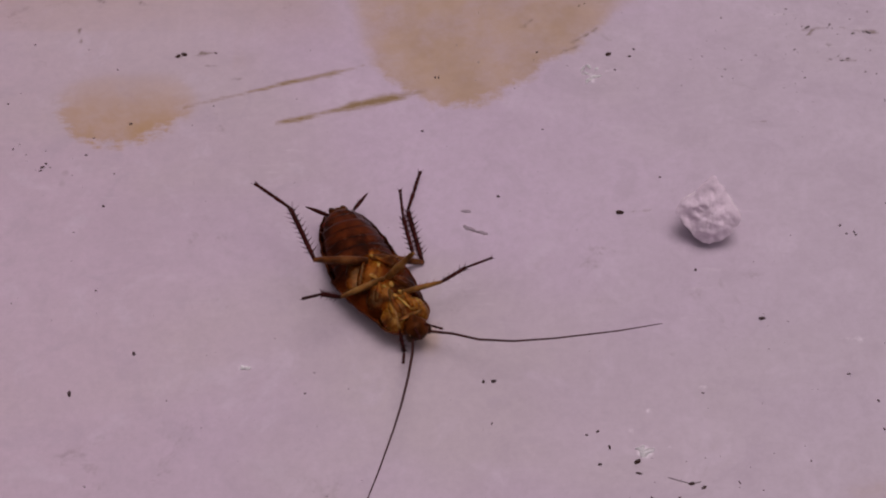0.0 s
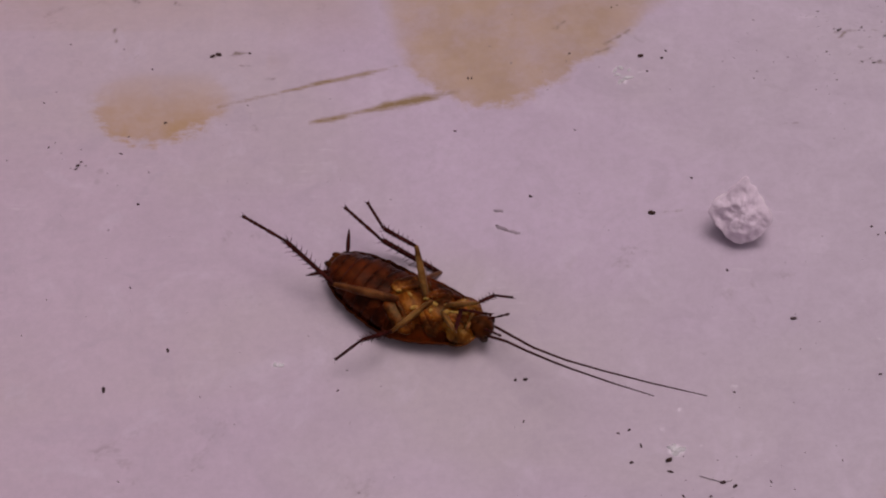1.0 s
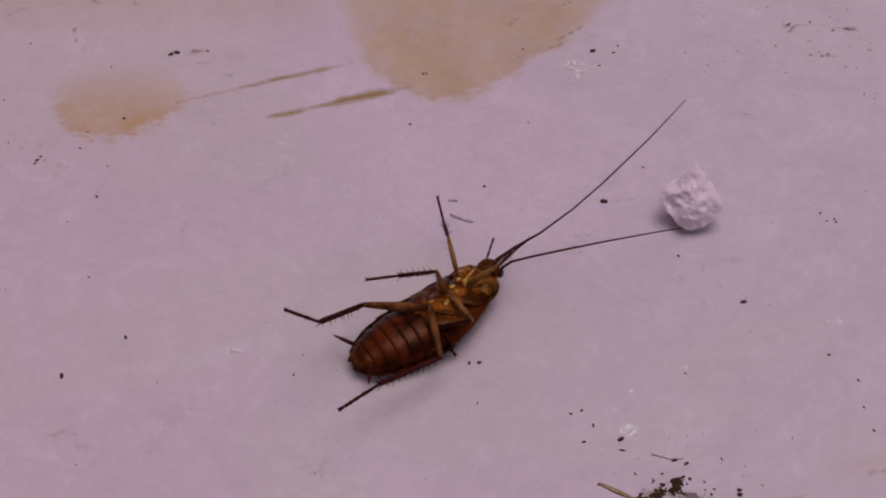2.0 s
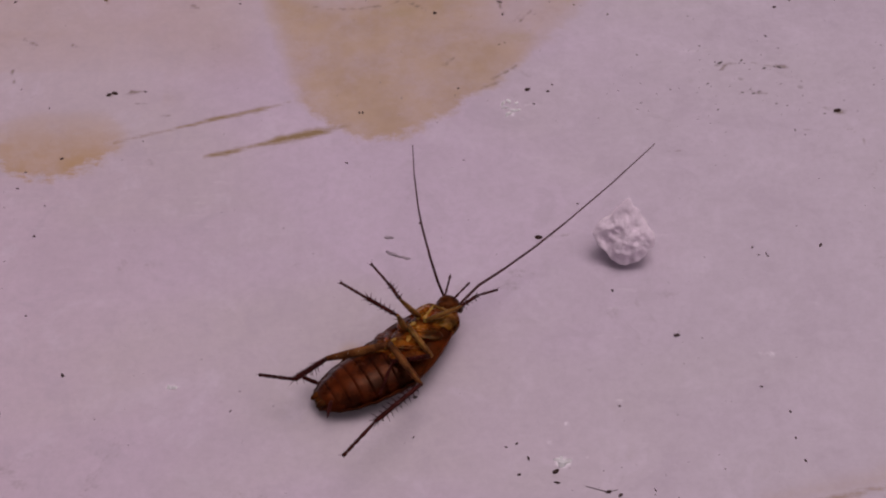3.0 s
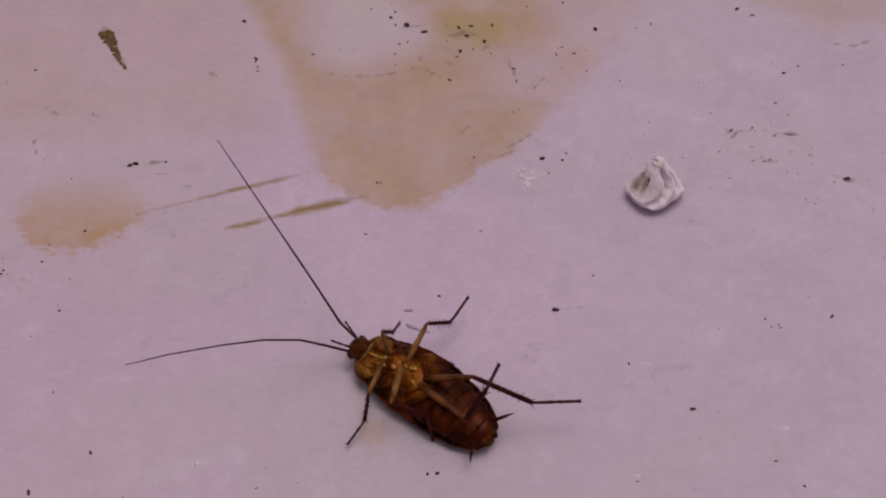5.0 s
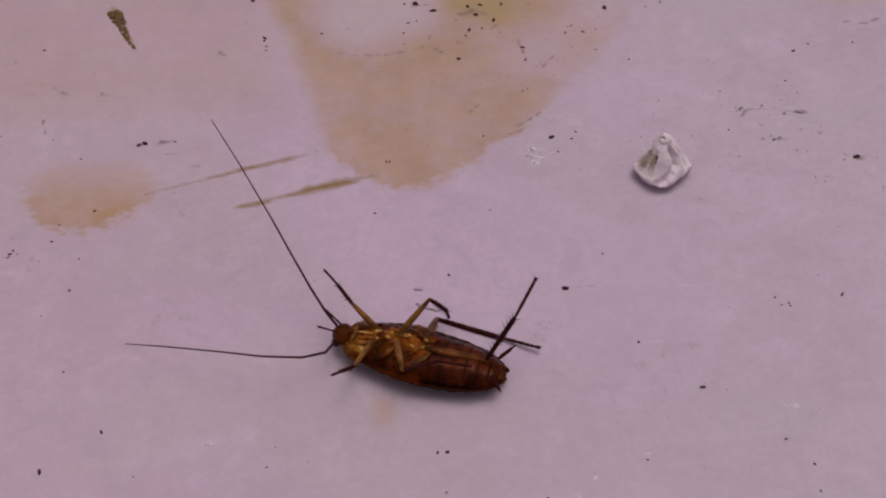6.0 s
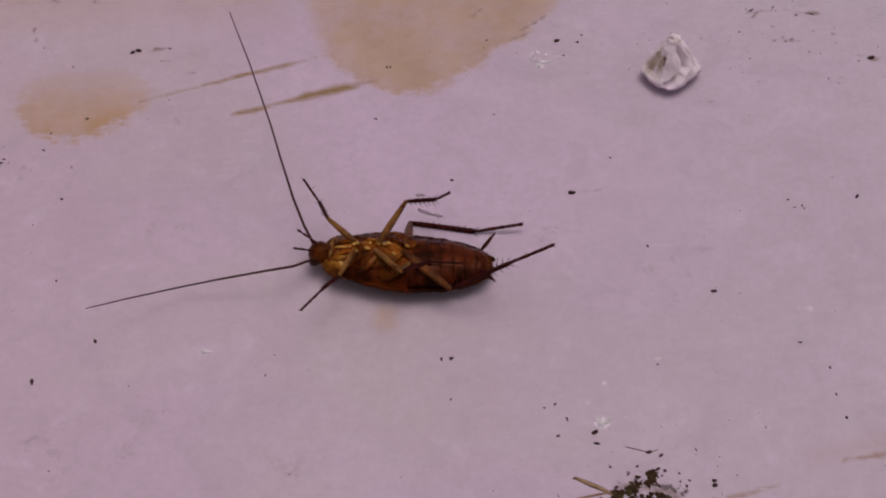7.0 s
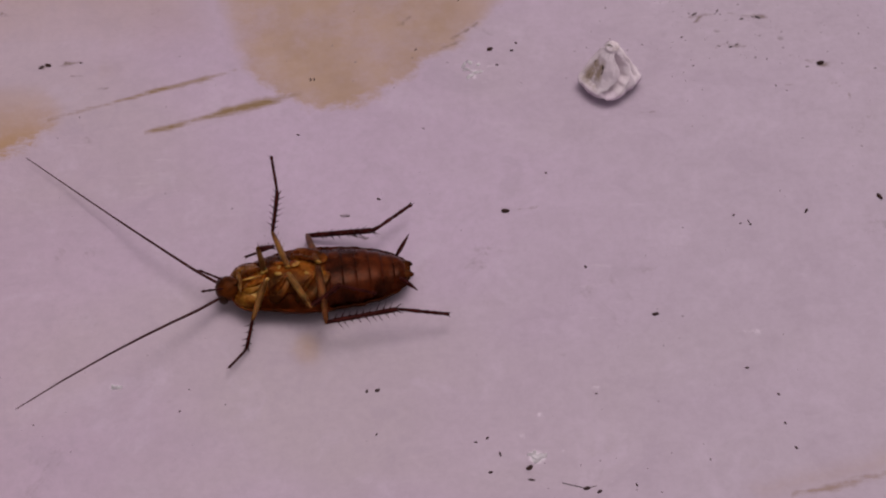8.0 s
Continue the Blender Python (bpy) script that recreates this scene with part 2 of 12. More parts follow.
def plaster_material():
    s = Nodes("white_flaked_plaster")
    v = s.noise(420, 5, 0.65)
    c = s.mix(s.step(v, 0.3, 0.7), (0.90, 0.83, 0.85), (0.76, 0.68, 0.715))
    # the broken side is raw; the floor's lilac bounce is painted into its colour
    c = s.mix(s.math("MULTIPLY", s.attr("raw"), 0.85), c, s.mix(s.step(s.noise(700, 4, 0.7), 0.3, 0.7), (0.80, 0.665, 0.775), (0.65, 0.53, 0.63)))
    soil = s.math("MULTIPLY", s.attr("soiled"), s.step(s.noise(330, 4, 0.7), 0.34, 0.54))
    c = s.mix(s.math("MULTIPLY", soil, 0.85), c, (0.34, 0.255, 0.15))
    pits = s.math("MULTIPLY", s.step(s.attr("soiled"), 0.1, 0.5), s.step(s.noise(560, 3), 0.57, 0.63))
    c = s.mix(pits, c, (0.05, 0.03, 0.015))
    s.bump(s.math("ADD", v, s.math("MULTIPLY", s.noise(1800, 3), 0.4)), 0.4, 0.0004)
    return s.done(c, 0.85, Specular_IOR_Level=0.2)


def crumb_material(name, dark, light, rough=0.85):
    s = Nodes(name)
    c = s.mix(s.step(s.noise(900, 4, 0.65), 0.35, 0.68), dark, light)
    s.bump(s.noise(2500, 3), 0.6, 0.0002)
    return s.done(c, rough, Specular_IOR_Level=0.15)


PLASTER = plaster_material()
SOIL = crumb_material("black_soil", (0.030, 0.014, 0.012), (0.095, 0.052, 0.044))
WISP = crumb_material("pale_grey_dust", (0.33, 0.265, 0.305), (0.42, 0.345, 0.395))
CLOD = crumb_material("dark_brown_clod", (0.030, 0.0165, 0.0075), (0.078, 0.044, 0.022))
DIRTM = crumb_material("brown_dirt", (0.038, 0.020, 0.021), (0.105, 0.064, 0.064))
MOSS = crumb_material("olive_soil", (0.045, 0.036, 0.014), (0.11, 0.085, 0.035))
STRAW = crumb_material("brown_straw", (0.26, 0.165, 0.085), (0.38, 0.265, 0.155))
FLAKE = crumb_material("white_paint_flake", (0.80, 0.77, 0.80), (0.88, 0.86, 0.88))
FRASS = crumb_material("olive_brown_dropping", (0.120, 0.075, 0.030), (0.250, 0.170, 0.080))
GREYBIT = crumb_material("grey_dust", (0.17, 0.14, 0.15), (0.27, 0.23, 0.24))


# ---- mesh helpers ----
MM = 0.001


def part(name, bm, mat, parent=None, label="", smooth=True):
    me = bpy.data.meshes.new(name)
    bmesh.ops.recalc_face_normals(bm, faces=bm.faces)
    bm.to_mesh(me)
    bm.free()
    me.materials.append(mat)
    me.polygons.foreach_set("use_smooth", [smooth] * len(me.polygons))
    ob = new(name, me)
    if parent is not None:
        ob.parent = parent
    return tagged(ob, label)


def rings(bm, loops, caps=True):
    """Skin closed loops of equal length."""
    made = [[bm.verts.new(Vector(p) * MM) for p in loop] for loop in loops]
    n = len(made[0])
    for a, b in zip(made, made[1:]):
        for i in range(n):
            bm.faces.new((a[i], a[(i + 1) % n], b[(i + 1) % n], b[i]))
    if caps:
        bm.faces.new(made[0][::-1])
        bm.faces.new(made[-1])
    return made


def tube(bm, stations, sides=10, flat=1.0, start=(0, 0, 0)):
    """A limb along +x: stations of (x, radius) or (x, radius, y, z)."""
    loops = []
    for st in stations:
        x, r = st[0], st[1]
        y, z = (st[2], st[3]) if len(st) > 2 else (0, 0)
        loops.append([(start[0] + x, start[1] + y + r * flat * math.cos(a), start[2] + z + r * math.sin(a)) for a in (2 * math.pi * i / sides for i in range(sides))])
    rings(bm, loops)


def spine(bm, base, tip, r=0.07):
    """A stiff bristle."""
    a, b = Vector(base), Vector(tip)
    q = (b - a).to_track_quat("Z", "Y")
    ring = [bm.verts.new((a + q @ Vector((r * math.cos(k), r * math.sin(k), 0))) * MM) for k in (0, 2.09, 4.19)]
    top = bm.verts.new(b * MM)
    for i in range(3):
        bm.faces.new((ring[i], ring[(i + 1) % 3], top))
    bm.faces.new(ring[::-1])


def curve_value(points, x):
    """Smooth value at x between (x, value) points."""
    if x <= points[0][0]:
        return points[0][1]
    for (x0, v0), (x1, v1) in zip(points, points[1:]):
        if x <= x1:
            u = (x - x0) / (x1 - x0)
            u = u * u * (3 - 2 * u)
            return v0 + (v1 - v0) * u
    return points[-1][1]


# ---- floor: one painted sheet, finely divided where the insect lies ----
def inside_depth(px, py, poly):
    """Signed distance to a polygon, positive inside, in the polygon's unit."""
    best = np.full(px.shape, 1e9)
    sign = np.zeros(px.shape, bool)
    for (x0, y0), (x1, y1) in zip(poly, poly[1:] + poly[:1]):
        dx, dy = x1 - x0, y1 - y0
        u = np.clip(((px - x0) * dx + (py - y0) * dy) / (dx * dx + dy * dy + 1e-9), 0, 1)
        best = np.minimum(best, np.hypot(px - x0 - u * dx, py - y0 - u * dy))
        cross = ((y0 > py) != (y1 > py)) & (px < dx * (py - y0) / (dy + 1e-9 * (dy == 0)) + x0)
        sign ^= cross
    return np.where(sign, best, -best)


def along(px, py, line, widths, powers):
    """1 on a line of changing width, falling to 0 at its sides."""
    best = np.zeros(px.shape)
    for (x0, y0), (x1, y1), w0, w1, s0, s1 in zip(line, line[1:], widths, widths[1:], powers, powers[1:]):
        dx, dy = x1 - x0, y1 - y0
        u = np.clip(((px - x0) * dx + (py - y0) * dy) / (dx * dx + dy * dy), 0, 1)
        w = w0 + (w1 - w0) * u
        best = np.maximum(best, (s0 + (s1 - s0) * u) * np.clip(1 - np.hypot(px - x0 - u * dx, py - y0 - u * dy) / w, 0, 1))
    return best


SPLASH = [(-55.0, 24.2), (-53.4, 27.6), (-49.8, 29.6), (-44.7, 30.0), (-39.4, 30.2), (-36.3, 26.8), (-36.6, 24.9), (-37.8, 22.1), (-41.0, 19.6), (-45.4, 17.9), (-50.8, 19.0), (-53.4, 21.1)]
HAZE = [(-56, 25), (-54, 31), (-49, 35), (-42, 34), (-36, 33), (-33, 29), (-36, 24)]
PUDDLE = [(-31, 90), (-20.5, 67.4), (-15.7, 57.1), (-12.8, 47.2), (-10.9, 39.0), (-9.1, 32.8), (-7.4, 30.5), (-3.4, 26.9), (-1.2, 24.9), (4.4, 25.7), (7.8, 26.8), (11.5, 30.3), (15.0, 33.9), (19.1, 36.3),
          (23.4, 40.3), (25.9, 44.2), (29.7, 48.7), (31.9, 51.5), (35.6, 56.7), (37.6, 60.1), (40.9, 64.5), (44.3, 68.4), (52, 90)]
CLEAN = [(-14, 90), (-11.7, 70.0), (-12.0, 61.3), (-10.2, 56.1), (-6.6, 54.4), (-0.1, 56.0), (7.1, 58.6), (8.4, 62.7), (3.9, 69.9), (2, 90)]
CLEAN_2 = [(19.9, 57.7), (27.4, 61.9), (35.6, 66.5), (30.0, 57.2), (27.6, 51.7), (23.7, 46.7), (19.0, 46.8), (17.9, 51.8)]
FADE = [(33, 58), (37, 62), (60, 92), (24, 92), (26, 66)]
BLEACH = [(-32, 90), (-29.6, 70.0), (-26.5, 62.2), (-20.4, 57.6), (-16.6, 55.6), (-19.8, 66.0), (-24, 90)]
BLUSH = [(-70, 50), (-59.7, 50.0), (-51.3, 52.3), (-44.1, 49.9), (-42.2, 46.8), (-48.0, 44.5), (-55.6, 43.9), (-70, 45)]
BLUSH_2 = [(-34.5, 61.7), (-32.1, 66.8), (-25.8, 68), (-19.3, 61.4), (-20.1, 57.1), (-29.9, 58.5)]
BLUSH_3 = [(-37, 31), (-27, 31), (-25, 36), (-31, 38), (-38, 37)]
BLUSH_4 = [(-90, 30), (-60, 34), (-40, 37), (-22, 35), (-11, 36), (-11, 95), (-90, 95)]
CORNER = [(50, 90), (52, 72.6), (58.3, 65.7), (66.3, 62.3), (71.5, 59.4), (76.8, 60.5), (82.8, 60.0), (95, 62), (95, 90)]
SMEAR = [(49.8, -37), (55.7, -34.5), (62.2, -33.6), (67.1, -31.8), (80, -30), (80, -36), (67.5, -36.4), (58.4, -38.4), (50.9, -39.1)]
# dragged marks: line, half widths, strengths
STREAKS = [
    ([(-36.6, 25.2), (-31.0, 26.9), (-25.9, 28.5), (-22.0, 29.8), (-18.1, 30.9), (-14.5, 32.0), (-11.4, 33.1)], (0.45, 0.45, 0.5, 0.7, 0.7, 0.7, 0.5), (0.5, 0.5, 1.0, 1.25, 1.1, 0.8, 0.35)),
    ([(-23.4, 22.2), (-20.4, 22.9), (-18.0, 23.7), (-14.6, 24.8), (-12.2, 25.6), (-8.5, 26.6), (-5.6, 27.3), (-2.8, 28.2)], (0.6, 0.75, 0.7, 0.8, 1.1, 1.45, 1.0, 0.7), (1.0, 1.2, 0.98, 1.05, 1.25, 1.35, 0.9, 0.5)),
    ([(40.0, -43.4), (43.9, -42.5), (46.7, -41.7)], (0.8, 0.8, 0.5), (0.7, 0.7, 0.3)),
    ([(55.0, -38.5), (60.0, -37.6), (69.0, -35.6)], (0.6, 0.8, 0.7), (0.6, 0.65, 0.5)),
    ([(-44.2, 63.9), (-42.6, 60.2), (-41.2, 57.2), (-39.9, 54.4)], (1.0, 1.1, 0.8, 0.4), (0.9, 1.0, 0.7, 0.4)),
]


SMEARS = [
    ([(3.1, 3.7), (4.3, 3.0), (5.9, 2.6)], (0.5, 0.7, 0.4)), ([(25.2, 6.4), (28.6, 6.9)], (0.45, 0.3)), ([(2.6, 6.4), (3.7, 6.3)], (0.45, 0.4)),
    ([(-8.0, 53.4), (-5.0, 52.9), (-1.9, 52.8), (0.3, 53.3), (3.8, 54.0), (5.1, 54.7), (6.9, 54.0), (8.6, 53.0), (10.4, 51.5)], (0.3, 0.4, 0.6, 0.4, 0.35, 0.5, 0.4, 0.4, 0.6)), ([(12.0, 40.6), (13.2, 42.4)], (0.5, 0.4)),
    ([(-33.6, 35.3), (-36.0, 35.0)], (0.35, 0.5)), ([(52.4, 40.0), (56.8, 40.6), (63.4, 39.4)], (0.6, 0.45, 0.6)), ([(55.8, 34.4), (59.6, 33.9)], (0.6, 0.55)),
    ([(67.8, 31.2), (70.0, 30.0), (71.4, 30.2)], (0.4, 0.7, 0.35)), ([(23.5, 50.0), (25.2, 52.4)], (0.6, 0.4)), ([(19.8, 56.0), (21.0, 51.6)], (0.4, 0.4)),
    ([(18.6, 37.4), (22.6, 40.4)], (0.45, 0.5)), ([(11.4, 40.4), (12.9, 42.1)], (0.4, 0.4)), ([(22.6, 50.1), (23.8, 51.9)], (0.4, 0.4)), ([(20.2, 54.4), (20.9, 51.7)], (0.4, 0.45)), ([(19.8, 38.2), (22.0, 39.7)], (0.5, 0.5)),
    ([(-51.9, 46.7), (-50.0, 45.6)], (0.7, 0.6)), ([(-44.7, 45.7), (-43.2, 44.1)], (0.7, 0.5)), ([(-53.0, 40.1), (-52.5, 37.6)], (0.5, 0.5)), ([(-49.5, 34.4), (-48.9, 34.9)], (0.4, 0.4)), ([(-43.8, 35.3), (-42.9, 35.0)], (0.5, 0.4)),
    ([(-27.0, 54.1), (-25.9, 53.5)], (0.7, 0.7)), ([(6.0, 56.6), (6.6, 58.0)], (0.6, 0.4)), ([(10.6, 61.6), (13.0, 62.6), (15.4, 61.4)], (0.9, 1.2, 0.8)), ([(15.8, 58.4), (17.0, 59.8)], (0.9, 0.6)), ([(3.2, 63.8), (6.2, 64.2)], (0.8, 0.9)),
    ([(26.6, -41.6), (29.6, -41.2), (33.4, -42.6)], (1.6, 2.2, 1.8)), ([(53.0, 38.9), (54.2, 40.2)], (0.5, 0.4)), ([(65.4, 31.9), (67.6, 31.0), (69.9, 29.9), (71.6, 30.4)], (0.3, 0.45, 0.75, 0.3)), ([(69.4, 27.2), (71.6, 26.0)], (0.5, 0.4)), ([(72.6, 24.6), (72.9, 21.6)], (0.6, 0.5)),
    ([(26.4, 6.3), (29.6, 6.8)], (0.4, 0.3)), ([(43.6, 22.6), (45.4, 22.6)], (0.35, 0.3)), ([(72.0, 59.1), (75.0, 58.4), (77.4, 59.6)], (0.4, 0.5, 0.6)), ([(-38.8, 34.6), (-36.4, 35.2)], (0.6, 0.7)), ([(-35.2, 35.5), (-32.9, 35.4)], (0.3, 0.45)),
    ([(-34.6, 32.9), (-31.0, 33.2)], (0.4, 0.3)), ([(-30.2, 30.3), (-29.0, 30.4)], (0.5, 0.4)), ([(17.1, 35.6), (19.7, 36.9)], (0.4, 0.5)), ([(59.5, 39.7), (63.2, 39.9)], (0.5, 0.5)), ([(55.5, 34.2), (59.1, 34.2)], (0.6, 0.6)), ([(68.3, 30.8), (70.7, 29.8)], (0.5, 0.5)), ([(63.0, 26.6), (65.4, 26.3)], (0.45, 0.45)),
]


# chalky rubs: centre, half sizes, strength
RUBS = [(25.3, -31.8, 0.9, 0.85, 1.5), (26.1, -25.7, 0.5, 0.5, 0.7), (23.8, -28.7, 0.5, 0.5, 0.6), (28.3, -31.1, 0.6, 0.5, 0.6), (-25.4, -19.2, 1.5, 0.65, 0.6), (-40.1, -21.5, 0.8, 1.2, 0.4), (33.9, -35.4, 0.7, 0.5, 0.5),
        (53.5, -14.7, 3.5, 0.7, 0.5), (33.5, -22.1, 1.6, 0.6, 0.5), (61.5, -6.2, 2.2, 0.6, 0.5), (21.4, 30.7, 0.5, 1.3, 0.85), (24.2, 32.2, 1.2, 0.5, 0.5), (23.0, 29.2, 1.4, 0.4, 0.5)]


def build_floor():
    def lines(lo, hi, step):
        inner = list(np.arange(lo, hi + step / 2, step))
        out, far = [], step
        p = hi
        while p < 60000:
            far *= 1.6
            p += far
            out.append(p)
        mirror = [lo - (q - hi) for q in out]
        return np.array(mirror[::-1] + inner + out)

    xs, ys = lines(-82, 96, 0.5), lines(-62, 92, 0.5)
    gx, gy = np.meshgrid(xs, ys)
    px, py = gx.ravel(), gy.ravel()
    nx, ny = len(xs), len(ys)
    lump = np.array([noise.noise(Vector((x / 23.0, y / 23.0, 0.3))) if abs(x) < 150 and abs(y) < 150 else 0.0 for x, y in zip(px, py)])
    verts = np.stack([px, py, 0.05 * np.clip(lump, -1, 0)], 1) * MM
    idx = np.arange(nx * ny).reshape(ny, nx)
    faces = np.stack([idx[:-1, :-1], idx[:-1, 1:], idx[1:, 1:], idx[1:, :-1]], -1).reshape(-1, 4)
    me = bpy.data.meshes.new("floor")
    me.from_pydata(verts.tolist(), [], faces.tolist())
    me.polygons.foreach_set("use_smooth", [True] * len(me.polygons))
    me.materials.append(FLOOR)

    depth = np.full(px.shape, -20.0)
    strength = np.zeros(px.shape)
    for poly, power, soft in ((SPLASH, 0.95, 1), (PUDDLE, 0.92, 1), (HAZE, 0.24, 4), (BLUSH, 0.6, 3), (BLUSH_2, 0.34, 3), (BLUSH_3, 0.36, 3), (BLUSH_4, 0.32, 6), (CORNER, 0.5, 3), (SMEAR, 0.55, 1.6)):
        dd = inside_depth(px, py, poly)
        here = np.clip((dd + 2) / (2 + 2 * soft), 0, 1) if soft > 1 else np.clip((dd + 2.6) / 1.6, 0, 1)
        strength = np.maximum(strength, here * power)
        depth = np.maximum(depth, dd)
    bleach = np.zeros(px.shape)
    for poly, cut in ((CLEAN, 0.78), (CLEAN_2, 0.60), (FADE, 0.6), (BLEACH, 0.5)):
        dd = inside_depth(px, py, poly)
        strength *= 1 - cut * np.clip((dd + 3.0) / 6.5, 0, 1)
        if cut > 0.7:
            bleach = np.maximum(bleach, np.clip((dd + 1.0) / 6.5, 0, 1))
    # the puddle dried out softly on its far side
    dd = inside_depth(px, py, PUDDLE)
    share = np.clip((py - 29) / 9, 0, 1) * np.clip((14 - px) / 6, 0, 1) * (dd > -6)
    strength *= 1 - share * (1 - np.clip((dd + 4.5) / 6.5, 0, 1))
    depth = np.where(share > 0, np.maximum(depth, dd + 2.5 * share), depth)
    # its near edge has been trodden thin
    trodden = np.clip((px - 16) / 10, 0, 1) * (dd > -8)
    strength *= 1 - 0.4 * trodden * (1 - np.clip(dd / 7, 0, 1))
    # the warmer tone reaches right up to it
    warm_tone = 0.30 * np.clip((inside_depth(px, py, BLUSH_4) + 2) / 14, 0, 1)
    strength = np.maximum(strength, warm_tone * (1 - 0.6 * bleach))
    # the splash is paler towards its far side
    strength *= np.where((px < -30) & (py < 40), np.clip(1.25 - (py - 18) / 13.5, 0.16, 1), 1)
    algae = np.zeros(px.shape)
    for cx, cy, rx, ry, power in ((14.5, 64, 7.5, 6, 1.0), (14, 80, 12, 12, 1.0), (31.5, 54.3, 2.6, 3.2, 0.35), (13.5, 55, 4, 5, 0.45), (24, 46.5, 5, 1.5, 0.5), (2, 52, 8, 2, 0.4)):
        algae = np.maximum(algae, power * np.exp(-((px - cx) / rx) ** 2 - ((py - cy) / ry) ** 2))
    algae = np.maximum(algae, along(px, py, [(-26, 84), (-19.0, 67.7), (-15.7, 60.5), (-12.6, 53.0)], (6.0, 5.6, 5.0, 4.0), (0.55, 0.52, 0.42, 0.2)))
    streak = np.zeros(px.shape)
    for line, widths, powers in STREAKS:
        streak = np.maximum(streak, along(px, py, line, widths, powers))
    mould = np.clip(np.exp(-((px - 14) / 12) ** 2 - ((py - 60) / 7) ** 2) + 0.9 * np.exp(-((px - 60) / 14) ** 2 - ((py - 36) / 6) ** 2) + 0.5 * np.exp(-((px + 56) / 6) ** 2 - ((py - 14) / 5) ** 2), 0, 1)
    smear = np.zeros(px.shape)
    for line, widths in SMEARS:
        smear = np.maximum(smear, along(px, py, line, widths, [0.66] * len(line)))
    rub = np.zeros(px.shape)
    for cx, cy, rx, ry, power in RUBS:
        rub = np.maximum(rub, power * np.exp(-((px - cx) / rx) ** 2 - ((py - cy) / ry) ** 2))
    # a faint wet spot beside the insect
    spot = np.exp(-((px + 2.1) / 2.2) ** 2 - ((py + 14.4) / 3.0) ** 2)
    strength = np.maximum(strength, 0.7 * spot)
    depth = np.maximum(depth, (spot - 0.25) * 9)
    ochre = np.clip((inside_depth(px, py, SPLASH) + 4) / 4, 0, 1) * np.clip(1.5 - (py - 18) / 10, 0.3, 1.4)
    for name, values in (("bleach", bleach), ("rub", rub), ("ochre", ochre), ("smear", smear), ("stain_depth", depth * MM), ("stain_strength", strength), ("algae", algae), ("streak", streak), ("mould", mould)):
        me.attributes.new(name, "FLOAT", "POINT").data.foreach_set("value", values.astype(np.float32))
    return tagged(new("floor", me), "worn lilac-painted floor with tan water stains and brown streaks", "floor", "", "structure")


floor = build_floor()


# ---- the cockroach: lies on its back, head towards +x, belly up ----
HALF = [(-12.2, 0.9), (-11.4, 2.2), (-10.0, 3.2), (-8.0, 4.0), (-5.0, 4.6), (-2.0, 4.85), (2.0, 4.85), (3.8, 4.6), (5.2, 4.25), (6.4, 3.95), (7.2, 3.7)]
KEEL = [(-12.2, 1.9), (-10.0, 0.75), (-6.0, 0.1), (0.0, 0.0), (4.0, 0.15), (7.2, 0.9)]
RIM = [(-12.2, 2.1), (-9.0, 2.2), (-1.0, 2.5), (4.0, 2.8), (7.2, 2.7)]
TOP = [(-12.2, 2.6), (-10.5, 3.5), (-7.0, 4.35), (-2.0, 4.6), (1.0, 4.3)]


WAIST_X, WAIST_Z = -0.5, 2.8


def bowl(x, w, keel, rim, thick=0.28, n=15):
    """A closed cross-section of a thin shell, open upwards."""
    outer, inner = [], []
    for i in range(n):
        a = math.pi * (1 + i / (n - 1))
        c, s = math.cos(a), math.sin(a)
        outer.append((x, w * c, rim + (rim - keel) * s))
        inner.append((x, (w - thick) * c, rim + (rim - keel - thick) * s))
    return outer + inner[::-1]


def back_shell(parent, name, x0, x1, mat, label, pivot=0.0):
    bm = bmesh.new()
    loops = []
    n = int((x1 - x0) / 0.235)
    for i in range(n + 1):
        x = x0 + (x1 - x0) * i / n
        tooth = 0.16 * (((7.2 - x) / 1.9) % 1.0) if x < 0 else 0.0
        trim = 0.0 if name == "abdomen" else 0.07
        loops.append([(px - pivot, py, pz - (WAIST_Z if pivot else 0.0)) for px, py, pz in bowl(x, curve_value(HALF, x) + tooth + trim, curve_value(KEEL, x) - trim, curve_value(RIM, x) + trim)])
    rings(bm, loops)
    return part(name, bm, mat, parent, label)


def shield(parent):
    """The neck shield, a shallow rounded dish with a thick rim, round the head's base."""
    bm = bmesh.new()
    loops = []
    for i in range(25):
        u = -0.985 + 1.97 * i / 24
        w = 3.75 * (1 - abs(u) ** 2.3) ** 0.5
        x = 7.75 + 3.05 * u
        loops.append(bowl(x, w, 0.75 + 1.1 * abs(u) ** 3, 2.75 + 0.2 * u, 0.34))
    rings(bm, loops)
    return part("neck_shield", bm, UNDER, parent, "amber neck shield with a pale rim")


